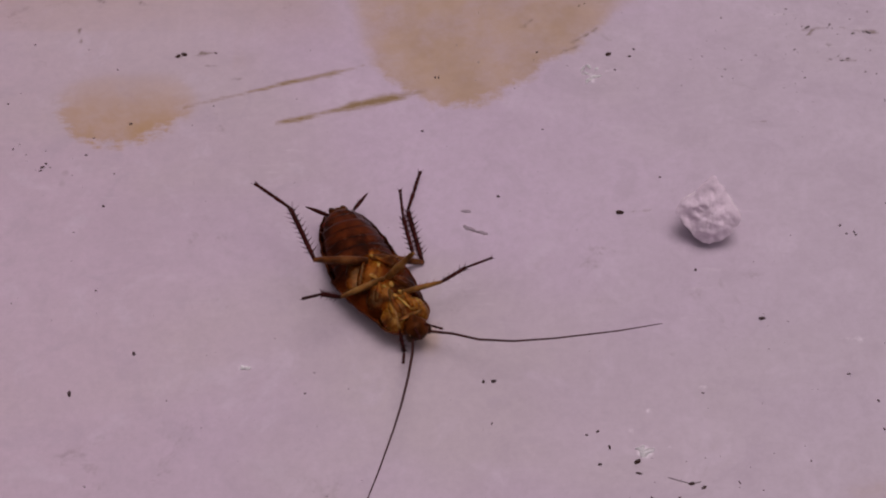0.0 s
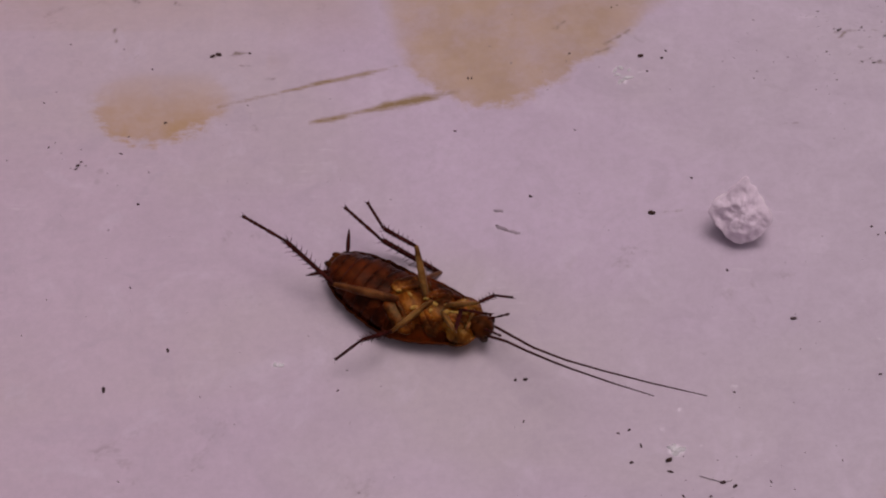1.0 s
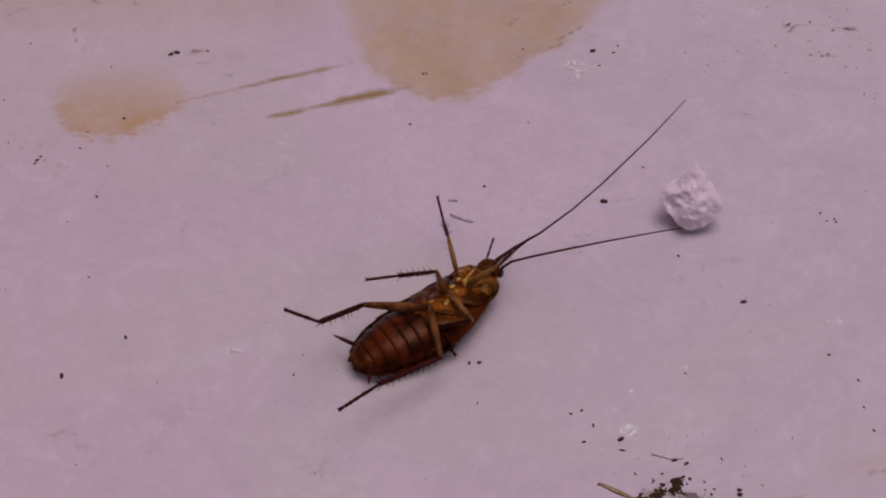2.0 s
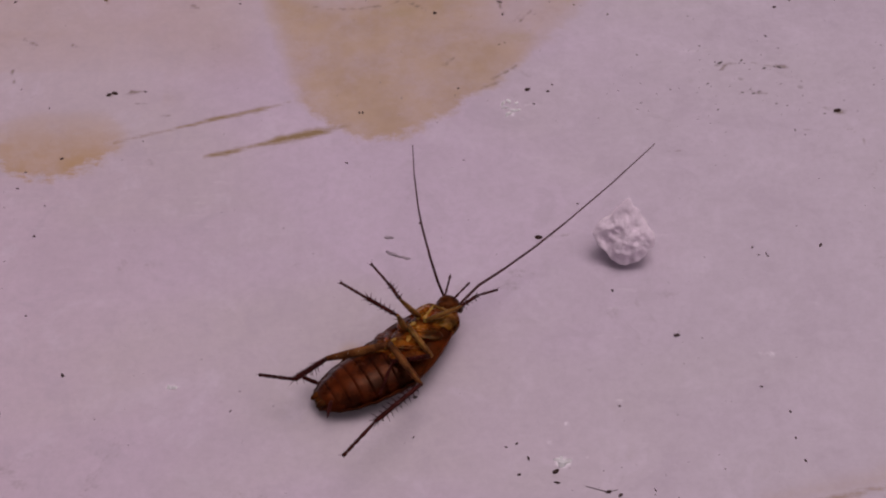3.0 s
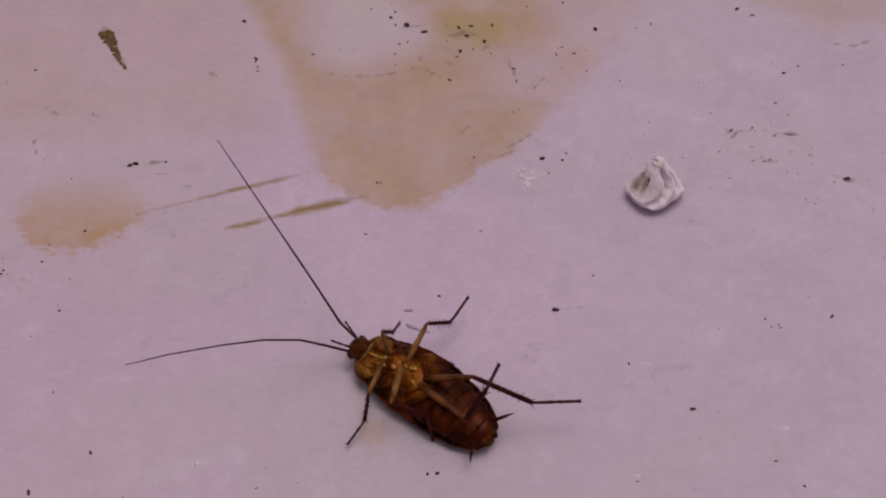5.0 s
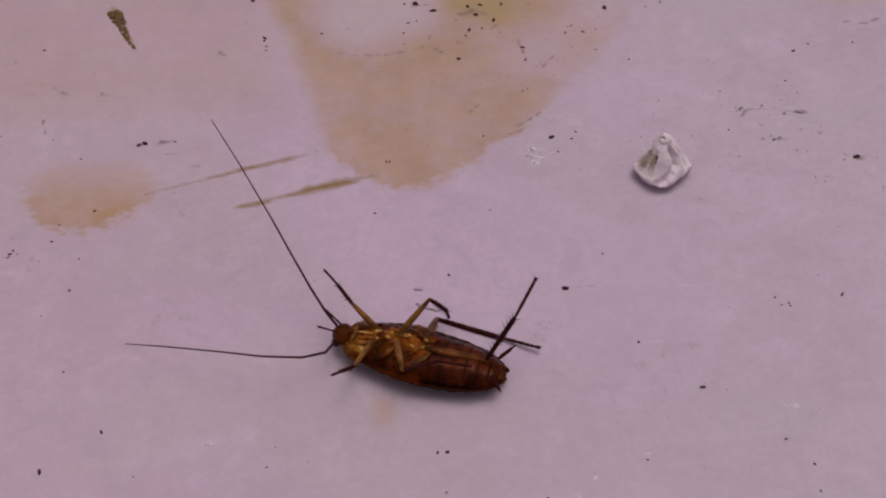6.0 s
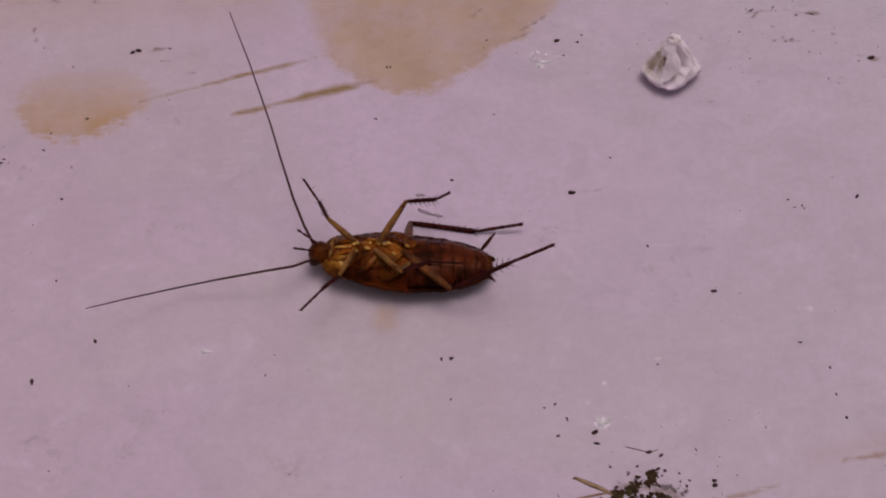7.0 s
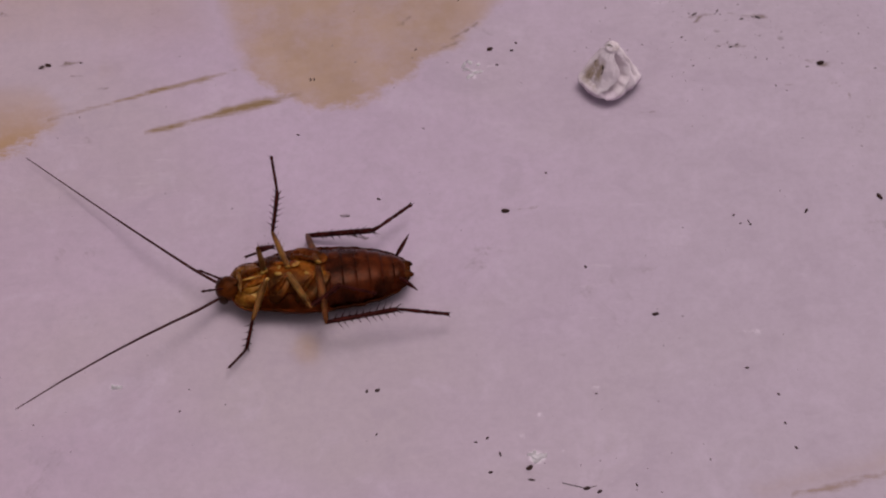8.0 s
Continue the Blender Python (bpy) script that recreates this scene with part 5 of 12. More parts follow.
    walk(legs["LF"]["tibia"], [
        (0, pose(0.00530, 0.0, 0, 1.3, -14.7, 9.1)),
        (0.15, pose(0.00530, 0, 0.0, 5.7, -6.1, 25.0)),
        (0.3, pose(0.00530, 0.0, 0.0, 14.5, 8.6, 46.0)),
        (0.4, pose(0.00530, 0, 0, 16.3, 31.4, 45.1)),
        (0.5, pose(0.00530, 0.0, 0.0, 11.2, 50.4, 37.0)),
        (0.65, pose(0.00530, 0, 0, 60.3, 44.2, 90.5)),
        (0.8, pose(0.00530, 0.0, 0, 77.9, 12.2, 111.6)),
        (0.9, pose(0.00530, 0, 0.0, 69.8, 31.2, 104.9)),
        (1, pose(0.00530, 0, 0, 47.1, 49.4, 89.1)),
        (1.1, pose(0.00530, 0.0, 0, 20.4, 49.5, 68.4)),
        (1.2, pose(0.00530, 0.0, 0, 3.2, 44.5, 52.1)),
        (1.357, pose(0.00530, 0, 0.0, 1.5, 43.2, 44.0)),
        (1.514, pose(0.00530, 0, 0, -0.1, 42.8, 31.8)),
        (1.671, pose(0.00530, 0, 0.0, -2.7, 43.7, 16.9)),
        (1.829, pose(0.00530, 0, 0.0, -7.4, 44.6, 0.3)),
        (1.986, pose(0.00530, 0.0, 0.0, -12.9, 44.1, -13.6)),
        (2.143, pose(0.00530, 0.0, 0.0, -17.2, 42.9, -23.1)),
        (2.3, pose(0.00530, 0.0, 0.0, -19.1, 41.6, -26.5)),
        (2.4, pose(0.00530, 0, 0, -4.3, 6.1, -9.8)),
        (2.5, pose(0.00530, 0, 0, -1.9, -29.7, 2.0)),
        (2.65, pose(0.00530, 0.0, 0.0, -8.8, -8.1, 2.5)),
        (2.8, pose(0.00530, 0, 0, -19.8, 20.8, -12.2)),
        (2.9, pose(0.00530, 0.0, 0, -38.0, 35.8, -47.7)),
        (3, pose(0.00530, 0, 0, -66.1, 36.2, -97.8)),
        (3.1, pose(0.00530, 0.0, 0.0, -78.9, 19.0, -130.9)),
        (3.2, pose(0.00530, 0.0, 0, -81.5, 1.2, -149.2)),
        (3.35, pose(0.00530, 0.0, 0, -66.7, 13.2, -82.5)),
        (3.5, pose(0.00530, 0, 0, -53.7, 15.4, -22.3)),
        (3.65, pose(0.00530, 0, 0.0, -46.7, 9.1, -59.7)),
        (3.8, pose(0.00530, 0, 0.0, -40.3, 10.0, -107.7)),
        (3.9, pose(0.00530, 0, 0.0, -40.6, -3.7, -132.7)),
        (4, pose(0.00530, 0, 0, -34.9, -17.4, -149.6)),
        (4.1, pose(0.00530, 0.0, 0, -53.6, 2.0, -114.5)),
        (4.2, pose(0.00530, 0.0, 0, -64.0, 32.9, -96.7)),
        (4.357, pose(0.00530, 0, 0, -62.7, 42.4, -96.9)),
        (4.514, pose(0.00530, 0.0, 0, -49.9, 53.0, -85.4)),
        (4.671, pose(0.00530, 0, 0.0, -17.5, 55.8, -52.7)),
        (4.829, pose(0.00530, 0, 0.0, 8.7, 43.5, -22.1)),
        (4.986, pose(0.00530, 0, 0, 16.8, 30.2, -6.9)),
        (5.143, pose(0.00530, 0, 0, 18.7, 22.4, 0.6)),
        (5.3, pose(0.00530, 0, 0, 19.0, 19.1, 1.5)),
        (5.4, pose(0.00530, 0, 0, -11.8, 32.6, -39.5)),
        (5.5, pose(0.00530, 0, 0, -53.0, 19.4, -72.8)),
        (5.65, pose(0.00530, 0.0, 0.0, -30.8, 23.8, -46.4)),
        (5.8, pose(0.00530, 0.0, 0.0, -17.8, 14.8, -13.9)),
        (5.9, pose(0.00530, 0, 0, -13.9, -10.1, 12.8)),
        (6, pose(0.00530, 0, 0, -13.0, -33.3, 41.1)),
        (6.15, pose(0.00530, 0, 0, -4.7, -27.4, 39.5)),
        (6.3, pose(0.00530, 0.0, 0, 3.4, -19.0, 31.6)),
        (6.4, pose(0.00530, 0.0, 0.0, 11.7, 8.5, -14.7)),
        (6.5, pose(0.00530, 0.0, 0.0, -5.6, 25.7, -63.0)),
        (6.65, pose(0.00530, 0, 0, 20.6, 30.0, -40.4)),
        (6.8, pose(0.00530, 0, 0, 39.8, 14.1, -16.9)),
        (6.9, pose(0.00530, 0.0, 0.0, 40.7, -1.4, -12.1)),
        (7, pose(0.00530, 0.0, 0.0, 42.1, -12.8, -6.5)),
        (7.1, pose(0.00530, 0.0, 0, 42.7, -11.3, -0.8)),
        (7.2, pose(0.00530, 0.0, 0.0, 42.7, -8.2, 0.4)),
        (7.275, pose(0.00530, 0.0, 0, 33.4, 11.6, -35.1)),
        (7.35, pose(0.00530, 0, 0, 12.7, 21.8, -77.2)),
        (7.425, pose(0.00530, 0.0, 0.0, -7.2, 18.5, -116.4)),
        (7.5, pose(0.00530, 0, 0, -20.4, 5.1, -149.7)),
        (7.55, pose(0.00530, 0, 0, 0.8, -4.4, -108.7)),
        (7.6, pose(0.00530, 0, 0.0, 11.2, -25.2, -69.7)),
        (7.65, pose(0.00530, 0, 0, -8.1, -39.4, -19.6)),
        (7.7, pose(0.00530, 0, 0.0, -34.8, -35.4, 35.6)),
        (7.85, pose(0.00530, 0.0, 0.0, -30.7, -12.5, 14.8)),
        (8, pose(0.00530, 0.0, 0, -31.2, 10.9, -3.6)),
    ])
    walk(legs["LF"]["tarsus"], [
        (0, pose(0.00884, 0.00057, 0.00094, 1.6, 13.3, 15.9)),
        (0.15, pose(0.00863, 0.00155, 0.00040, 6.4, 31.8, 36.2)),
        (0.3, pose(0.00784, 0.00263, -0.00055, 21.1, 55.4, 71.7)),
        (0.4, pose(0.00753, 0.00223, -0.00192, 7.9, 73.1, 63.9)),
        (0.5, pose(0.00718, 0.00142, -0.00285, -48.4, 79.7, 9.5)),
        (0.65, pose(0.00528, 0.00266, -0.00257, 36.9, 46.0, 78.8)),
        (0.8, pose(0.00397, 0.00336, -0.00078, 53.9, 4.2, 73.3)),
        (0.9, pose(0.00448, 0.00306, -0.00191, 57.6, 32.9, 87.5)),
        (1, pose(0.00534, 0.00241, -0.00281, 54.8, 68.1, 93.3)),
        (1.1, pose(0.00618, 0.00224, -0.00281, -12.0, 62.4, 26.8)),
        (1.2, pose(0.00692, 0.00208, -0.00259, -26.7, 45.4, 8.4)),
        (1.357, pose(0.00724, 0.00187, -0.00253, -23.7, 39.2, 6.4)),
        (1.514, pose(0.00760, 0.00143, -0.00251, -18.9, 31.3, 5.0)),
        (1.671, pose(0.00786, 0.00078, -0.00255, -14.6, 21.6, 2.9)),
        (1.829, pose(0.00793, 0.00001, -0.00260, -12.0, 11.4, 0.2)),
        (1.986, pose(0.00788, -0.00063, -0.00258, -11.2, 3.3, -1.2)),
        (2.143, pose(0.00780, -0.00107, -0.00252, -11.2, -0.9, -2.1)),
        (2.3, pose(0.00778, -0.00123, -0.00246, -11.4, -0.6, -1.8)),
        (2.4, pose(0.00893, -0.00063, -0.00040, -8.6, -23.2, 2.4)),
        (2.5, pose(0.00851, 0.00011, 0.00183, -9.4, -44.6, 8.5)),
        (2.65, pose(0.00896, 0.00016, 0.00051, -16.6, -25.4, 9.1)),
        (2.8, pose(0.00868, -0.00073, -0.00131, -25.3, 2.8, 0.4)),
        (2.9, pose(0.00732, -0.00221, -0.00216, -35.9, 22.4, -25.8)),
        (3, pose(0.00490, -0.00296, -0.00218, -55.9, 35.5, -64.5)),
        (3.1, pose(0.00301, -0.00265, -0.00121, -70.5, 29.0, -94.4)),
        (3.2, pose(0.00213, -0.00190, -0.00008, -77.4, 17.2, -112.2)),
        (3.35, pose(0.00576, -0.00357, -0.00084, -67.1, 14.7, -62.4)),
        (3.5, pose(0.00860, -0.00135, -0.00098, -62.1, 10.9, -23.0)),
        (3.65, pose(0.00714, -0.00316, -0.00059, -54.7, 2.8, -69.4)),
        (3.8, pose(0.00419, -0.00347, -0.00065, -46.5, 0.6, -129.0)),
        (3.9, pose(0.00280, -0.00272, 0.00024, -47.3, -7.2, -132.7)),
        (4, pose(0.00226, -0.00179, 0.00111, -49.4, -12.5, -125.7)),
        (4.1, pose(0.00377, -0.00337, -0.00013, -66.2, 2.9, -99.4)),
        (4.2, pose(0.00494, -0.00309, -0.00201, -77.2, 27.1, -87.4)),
        (4.357, pose(0.00497, -0.00271, -0.00250, -72.9, 34.5, -83.2)),
        (4.514, pose(0.00548, -0.00222, -0.00296, -57.8, 38.8, -68.6)),
        (4.671, pose(0.00656, -0.00165, -0.00306, -34.6, 33.0, -45.8)),
        (4.829, pose(0.00778, -0.00101, -0.00255, -18.1, 15.8, -26.9)),
        (4.986, pose(0.00847, -0.00038, -0.00186, -12.1, -0.3, -15.4)),
        (5.143, pose(0.00872, 0.00003, -0.00141, -10.7, -10.1, -9.1)),
        (5.3, pose(0.00879, 0.00009, -0.00121, -10.4, -14.0, -8.5)),
        (5.4, pose(0.00771, -0.00198, -0.00199, -24.9, 11.2, -56.2)),
        (5.5, pose(0.00633, -0.00334, -0.00123, -56.9, -6.0, -99.5)),
        (5.65, pose(0.00764, -0.00245, -0.00149, -28.6, 17.2, -52.9)),
        (5.8, pose(0.00877, -0.00085, -0.00095, -12.7, 0.1, 12.3)),
        (5.9, pose(0.00886, 0.00081, 0.00065, -10.5, -17.3, 34.0)),
        (6, pose(0.00763, 0.00203, 0.00203, -6.0, -31.4, 49.7)),
        (6.15, pose(0.00784, 0.00209, 0.00171, 4.4, -28.7, 45.2)),
        (6.3, pose(0.00828, 0.00183, 0.00121, 14.6, -22.7, 33.5)),
        (6.4, pose(0.00884, -0.00094, -0.00055, 22.7, 9.5, -17.6)),
        (6.5, pose(0.00682, -0.00297, -0.00161, -0.6, 30.0, -72.2)),
        (6.65, pose(0.00774, -0.00208, -0.00185, 31.7, 47.8, -50.2)),
        (6.8, pose(0.00873, -0.00105, -0.00091, 72.8, 42.8, -10.7)),
        (6.9, pose(0.00891, -0.00077, 0.00009, 55.9, 33.2, -32.6)),
        (7, pose(0.00889, -0.00041, 0.00082, 46.8, 17.4, -39.7)),
        (7.1, pose(0.00893, -0.00005, 0.00073, 49.2, -2.8, -7.6)),
        (7.2, pose(0.00896, 0.00003, 0.00052, 43.2, -19.7, 18.4)),
        (7.35, pose(0.00607, -0.00335, -0.00138, 47.5, -8.5, -0.3)),
        (7.5, pose(0.00212, -0.00186, -0.00033, 46.4, 3.2, -18.7)),
        (7.6, pose(0.00646, -0.00314, 0.00157, 39.7, -22.0, 12.4)),
        (7.7, pose(0.00775, 0.00176, 0.00214, 15.3, -37.7, 54.2)),
        (7.85, pose(0.00880, 0.00093, 0.00080, 22.1, -37.2, 33.2)),
        (8, pose(0.00892, -0.00022, -0.00071, 29.9, -35.2, 12.9)),
    ])
    walk(legs["LM"]["femur"], [
        (0, pose(0.00314, 0.00059, 0.00484, -3.2, -63.4, 42.9)),
        (0.15, pose(0.00295, 0.00049, 0.00473, 6.2, -42.2, 33.4)),
        (0.3, pose(0.00281, 0.00042, 0.00484, 10.2, -20.1, 30.3)),
        (0.4, pose(0.00311, 0.00061, 0.00491, 11.0, -42.8, 26.1)),
        (0.5, pose(0.00326, 0.00066, 0.00513, 18.7, -64.5, 14.3)),
        (0.65, pose(0.00322, 0.00065, 0.00504, 31.4, -65.2, -3.4)),
        (0.8, pose(0.00311, 0.00067, 0.00479, 38.0, -65.7, -13.0)),
        (0.9, pose(0.00320, 0.00067, 0.00506, -67.4, -70.7, 93.9)),
        (1, pose(0.00295, 0.00107, 0.00544, -92.5, -42.2, 121.0)),
        (1.1, pose(0.00320, 0.00101, 0.00545, -62.3, -50.8, 90.6)),
        (1.2, pose(0.00336, 0.00087, 0.00531, -25.0, -48.3, 54.0)),
        (1.357, pose(0.00334, 0.00081, 0.00529, -18.9, -53.5, 48.9)),
        (1.514, pose(0.00329, 0.00075, 0.00526, -17.7, -62.6, 48.3)),
        (1.671, pose(0.00322, 0.00068, 0.00516, -22.0, -76.3, 53.2)),
        (1.829, pose(0.00320, 0.00065, 0.00496, 38.7, -94.2, -6.6)),
        (1.986, pose(0.00329, 0.00072, 0.00468, -3.5, -108.4, 37.2)),
        (2.143, pose(0.00342, 0.00084, 0.00453, -6.6, -121.9, 41.7)),
        (2.3, pose(0.00351, 0.00094, 0.00455, -7.5, -133.7, 42.6)),
        (2.4, pose(0.00371, 0.00086, 0.00441, 5.2, -132.9, 22.4)),
        (2.5, pose(0.00380, 0.00065, 0.00434, 20.3, -132.6, -0.1)),
        (2.65, pose(0.00373, 0.00075, 0.00436, 12.5, -129.9, 10.4)),
        (2.8, pose(0.00366, 0.00092, 0.00426, -2.3, -125.7, 30.3)),
        (2.9, pose(0.00356, 0.00093, 0.00425, -8.5, -121.5, 38.4)),
        (3, pose(0.00350, 0.00091, 0.00429, -10.5, -119.3, 41.0)),
        (3.1, pose(0.00352, 0.00058, 0.00449, 31.9, -122.5, -12.0)),
        (3.2, pose(0.00346, 0.00041, 0.00468, 53.4, -138.5, -42.7)),
        (3.35, pose(0.00357, 0.00037, 0.00443, 52.6, -129.2, -36.9)),
        (3.5, pose(0.00346, 0.00053, 0.00454, 43.9, -122.0, -24.0)),
        (3.65, pose(0.00370, 0.00039, 0.00450, 44.4, -138.5, -27.2)),
        (3.8, pose(0.00404, 0.00014, 0.00449, 43.5, -152.5, -31.5)),
        (3.9, pose(0.00409, 0.00017, 0.00417, 39.1, -140.6, -28.5)),
        (4, pose(0.00393, 0.00025, 0.00397, 37.4, -129.1, -28.5)),
        (4.1, pose(0.00369, -0.00029, 0.00434, 58.0, -148.1, -62.2)),
        (4.2, pose(0.00338, -0.00018, 0.00486, -116.8, -9.7, 102.2)),
        (4.357, pose(0.00341, -0.00026, 0.00482, -117.0, -10.7, 103.2)),
        (4.514, pose(0.00349, -0.00036, 0.00475, -117.3, -13.5, 105.8)),
        (4.671, pose(0.00357, -0.00035, 0.00466, -118.3, -17.5, 110.4)),
        (4.829, pose(0.00358, -0.00017, 0.00465, -119.4, -21.2, 114.8)),
        (4.986, pose(0.00351, 0.00005, 0.00470, -119.9, -24.2, 117.4)),
        (5.143, pose(0.00347, 0.00018, 0.00473, -120.4, -26.3, 119.4)),
        (5.3, pose(0.00344, 0.00027, 0.00477, 58.5, -153.3, -57.9)),
        (5.4, pose(0.00332, 0.00041, 0.00488, -120.1, -23.8, 117.0)),
        (5.5, pose(0.00320, 0.00065, 0.00500, -119.0, -21.3, 112.3)),
        (5.65, pose(0.00331, 0.00045, 0.00492, -119.3, -18.8, 118.6)),
        (5.8, pose(0.00328, 0.00053, 0.00496, -116.7, -15.1, 122.2)),
        (5.9, pose(0.00324, 0.00057, 0.00498, -113.6, -11.2, 119.5)),
        (6, pose(0.00328, 0.00048, 0.00497, -112.1, -9.4, 115.4)),
        (6.15, pose(0.00325, 0.00038, 0.00497, -111.0, -6.0, 100.9)),
        (6.3, pose(0.00320, 0.00035, 0.00498, -111.7, -3.0, 90.5)),
        (6.4, pose(0.00320, 0.00041, 0.00490, -112.6, -22.4, 90.6)),
        (6.5, pose(0.00320, 0.00043, 0.00480, -113.3, -41.9, 90.9)),
        (6.65, pose(0.00328, 0.00036, 0.00478, -120.9, -36.7, 105.5)),
        (6.8, pose(0.00330, 0.00050, 0.00492, 53.2, -156.2, -57.0)),
        (6.9, pose(0.00329, 0.00054, 0.00495, 53.0, -161.7, -52.1)),
        (7, pose(0.00333, 0.00050, 0.00495, 52.7, -165.8, -49.6)),
        (7.1, pose(0.00325, 0.00058, 0.00501, -124.4, 4.5, 122.3)),
        (7.2, pose(0.00318, 0.00069, 0.00498, -125.5, 19.1, 109.9)),
        (7.35, pose(0.00320, 0.00069, 0.00500, -129.5, 0.8, 89.5)),
        (7.5, pose(0.00327, 0.00095, 0.00509, -128.2, -16.6, 76.3)),
        (7.6, pose(0.00329, 0.00102, 0.00500, -125.2, -0.3, 76.8)),
        (7.7, pose(0.00325, 0.00091, 0.00493, -122.3, 15.9, 80.1)),
        (7.85, pose(0.00318, 0.00082, 0.00499, -121.3, 5.0, 95.9)),
        (8, pose(0.00324, 0.00055, 0.00499, -122.8, -6.9, 109.7)),
    ])
    walk(legs["LM"]["tibia"], [
        (0, pose(0.00640, 0, 0.0, 60.4, -34.6, 89.2)),
        (0.15, pose(0.00640, 0, 0, 43.5, -4.6, 89.1)),
        (0.3, pose(0.00640, 0, 0.0, 20.4, 15.4, 70.3)),
        (0.4, pose(0.00640, 0.0, 0, 46.3, 6.8, 84.3)),
        (0.5, pose(0.00640, 0.0, 0.0, 69.3, -9.2, 90.1)),
        (0.65, pose(0.00640, 0, 0, 75.1, -5.7, 104.4)),
        (0.8, pose(0.00640, 0, 0, 79.3, -2.6, 115.0)),
        (0.9, pose(0.00640, 0.0, 0, 92.7, -28.2, 82.2)),
        (1, pose(0.00640, 0, 0, 110.5, -46.3, 40.1)),
        (1.1, pose(0.00640, 0, 0.0, 74.7, -29.4, 85.8)),
        (1.2, pose(0.00640, 0, 0, 56.9, 3.5, 106.8)),
        (1.357, pose(0.00640, 0.0, 0, 58.4, 3.8, 107.1)),
        (1.514, pose(0.00640, 0, 0, 64.8, 0.9, 106.0)),
        (1.671, pose(0.00640, 0, 0.0, 76.0, -3.3, 104.0)),
        (1.829, pose(0.00640, 0.0, 0, 90.6, -6.6, 99.9)),
        (1.986, pose(0.00640, 0, 0, 105.4, -6.9, 96.0)),
        (2.143, pose(0.00640, 0.0, 0, 117.7, -4.4, 92.6)),
        (2.3, pose(0.00640, 0, 0, 126.4, -0.9, 90.7)),
        (2.4, pose(0.00640, 0, 0.0, 124.6, 5.6, 79.3)),
        (2.5, pose(0.00640, 0, 0, 121.4, 10.7, 66.4)),
        (2.65, pose(0.00640, 0, 0.0, 120.9, 9.2, 71.2)),
        (2.8, pose(0.00640, 0, 0.0, 118.0, 7.5, 81.3)),
        (2.9, pose(0.00640, 0.0, 0.0, 114.7, 18.3, 89.5)),
        (3, pose(0.00640, 0, 0, 114.4, 29.4, 95.1)),
        (3.1, pose(0.00640, 0.0, 0.0, 114.4, 15.4, 73.7)),
        (3.2, pose(0.00640, 0.0, 0.0, 114.0, 0.9, 53.7)),
        (3.35, pose(0.00640, 0, 0, 110.8, 0.3, 60.6)),
        (3.5, pose(0.00640, 0.0, 0, 111.2, 2.4, 68.2)),
        (3.65, pose(0.00640, 0, 0.0, 123.1, 9.8, 70.0)),
        (3.8, pose(0.00640, 0, 0.0, 137.9, 8.7, 80.1)),
        (3.9, pose(0.00640, 0.0, 0, 132.6, -3.7, 103.0)),
        (4, pose(0.00640, 0.0, 0.0, 122.6, -8.4, 122.6)),
        (4.1, pose(0.00640, 0, 0, 121.9, 0.6, 55.5)),
        (4.2, pose(0.00640, 0.0, 0.0, 125.0, 5.0, -9.7)),
        (4.357, pose(0.00640, 0.0, 0.0, 124.8, -3.0, -10.2)),
        (4.514, pose(0.00640, 0.0, 0, 124.4, -16.0, -7.5)),
        (4.671, pose(0.00640, 0, 0.0, 123.1, -38.2, -2.8)),
        (4.829, pose(0.00640, 0, 0.0, 122.9, -69.5, -1.1)),
        (4.986, pose(0.00640, 0, 0, 86.8, -94.8, 37.2)),
        (5.143, pose(0.00640, 0.0, 0.0, 105.6, -106.2, 20.7)),
        (5.3, pose(0.00640, 0.0, 0.0, 103.9, -107.7, 24.0)),
        (5.4, pose(0.00640, 0, 0.0, 1.9, -117.3, 121.2)),
        (5.5, pose(0.00640, 0.0, 0, 160.4, -30.4, -40.4)),
        (5.65, pose(0.00640, 0.0, 0.0, -9.5, -134.1, 116.8)),
        (5.8, pose(0.00640, 0, 0, 18.3, -121.7, 77.1)),
        (5.9, pose(0.00640, 0.0, 0, 24.8, -116.8, 68.9)),
        (6, pose(0.00640, 0, 0.0, 34.5, -115.6, 57.7)),
        (6.15, pose(0.00640, 0.0, 0.0, -20.6, -125.3, 112.6)),
        (6.3, pose(0.00640, 0, 0.0, 137.2, -28.6, -40.5)),
        (6.4, pose(0.00640, 0, 0, 106.3, -55.4, 24.5)),
        (6.5, pose(0.00640, 0, 0.0, 38.5, -45.6, 118.5)),
        (6.65, pose(0.00640, 0, 0, 14.9, -54.2, 154.0)),
        (6.8, pose(0.00640, 0.0, 0, -24.6, -65.9, -160.8)),
        (6.9, pose(0.00640, 0.0, 0, -42.9, -66.8, -142.1)),
        (7, pose(0.00640, 0.0, 0, -61.6, -65.5, -124.5)),
        (7.1, pose(0.00640, 0, 0.0, -92.7, -54.0, -108.3)),
        (7.2, pose(0.00640, 0.0, 0, -101.1, -38.4, -112.8)),
        (7.35, pose(0.00640, 0, 0.0, -92.5, -20.6, -75.0)),
        (7.5, pose(0.00640, 0.0, 0, -86.6, -23.1, -35.3)),
        (7.6, pose(0.00640, 0, 0, -97.7, -29.5, -41.5)),
        (7.7, pose(0.00640, 0.0, 0, -113.0, -36.4, -41.0)),
        (7.85, pose(0.00640, 0, 0.0, -75.4, -63.4, -64.1)),
        (8, pose(0.00640, 0, 0, 2.1, -57.7, -127.7)),
    ])
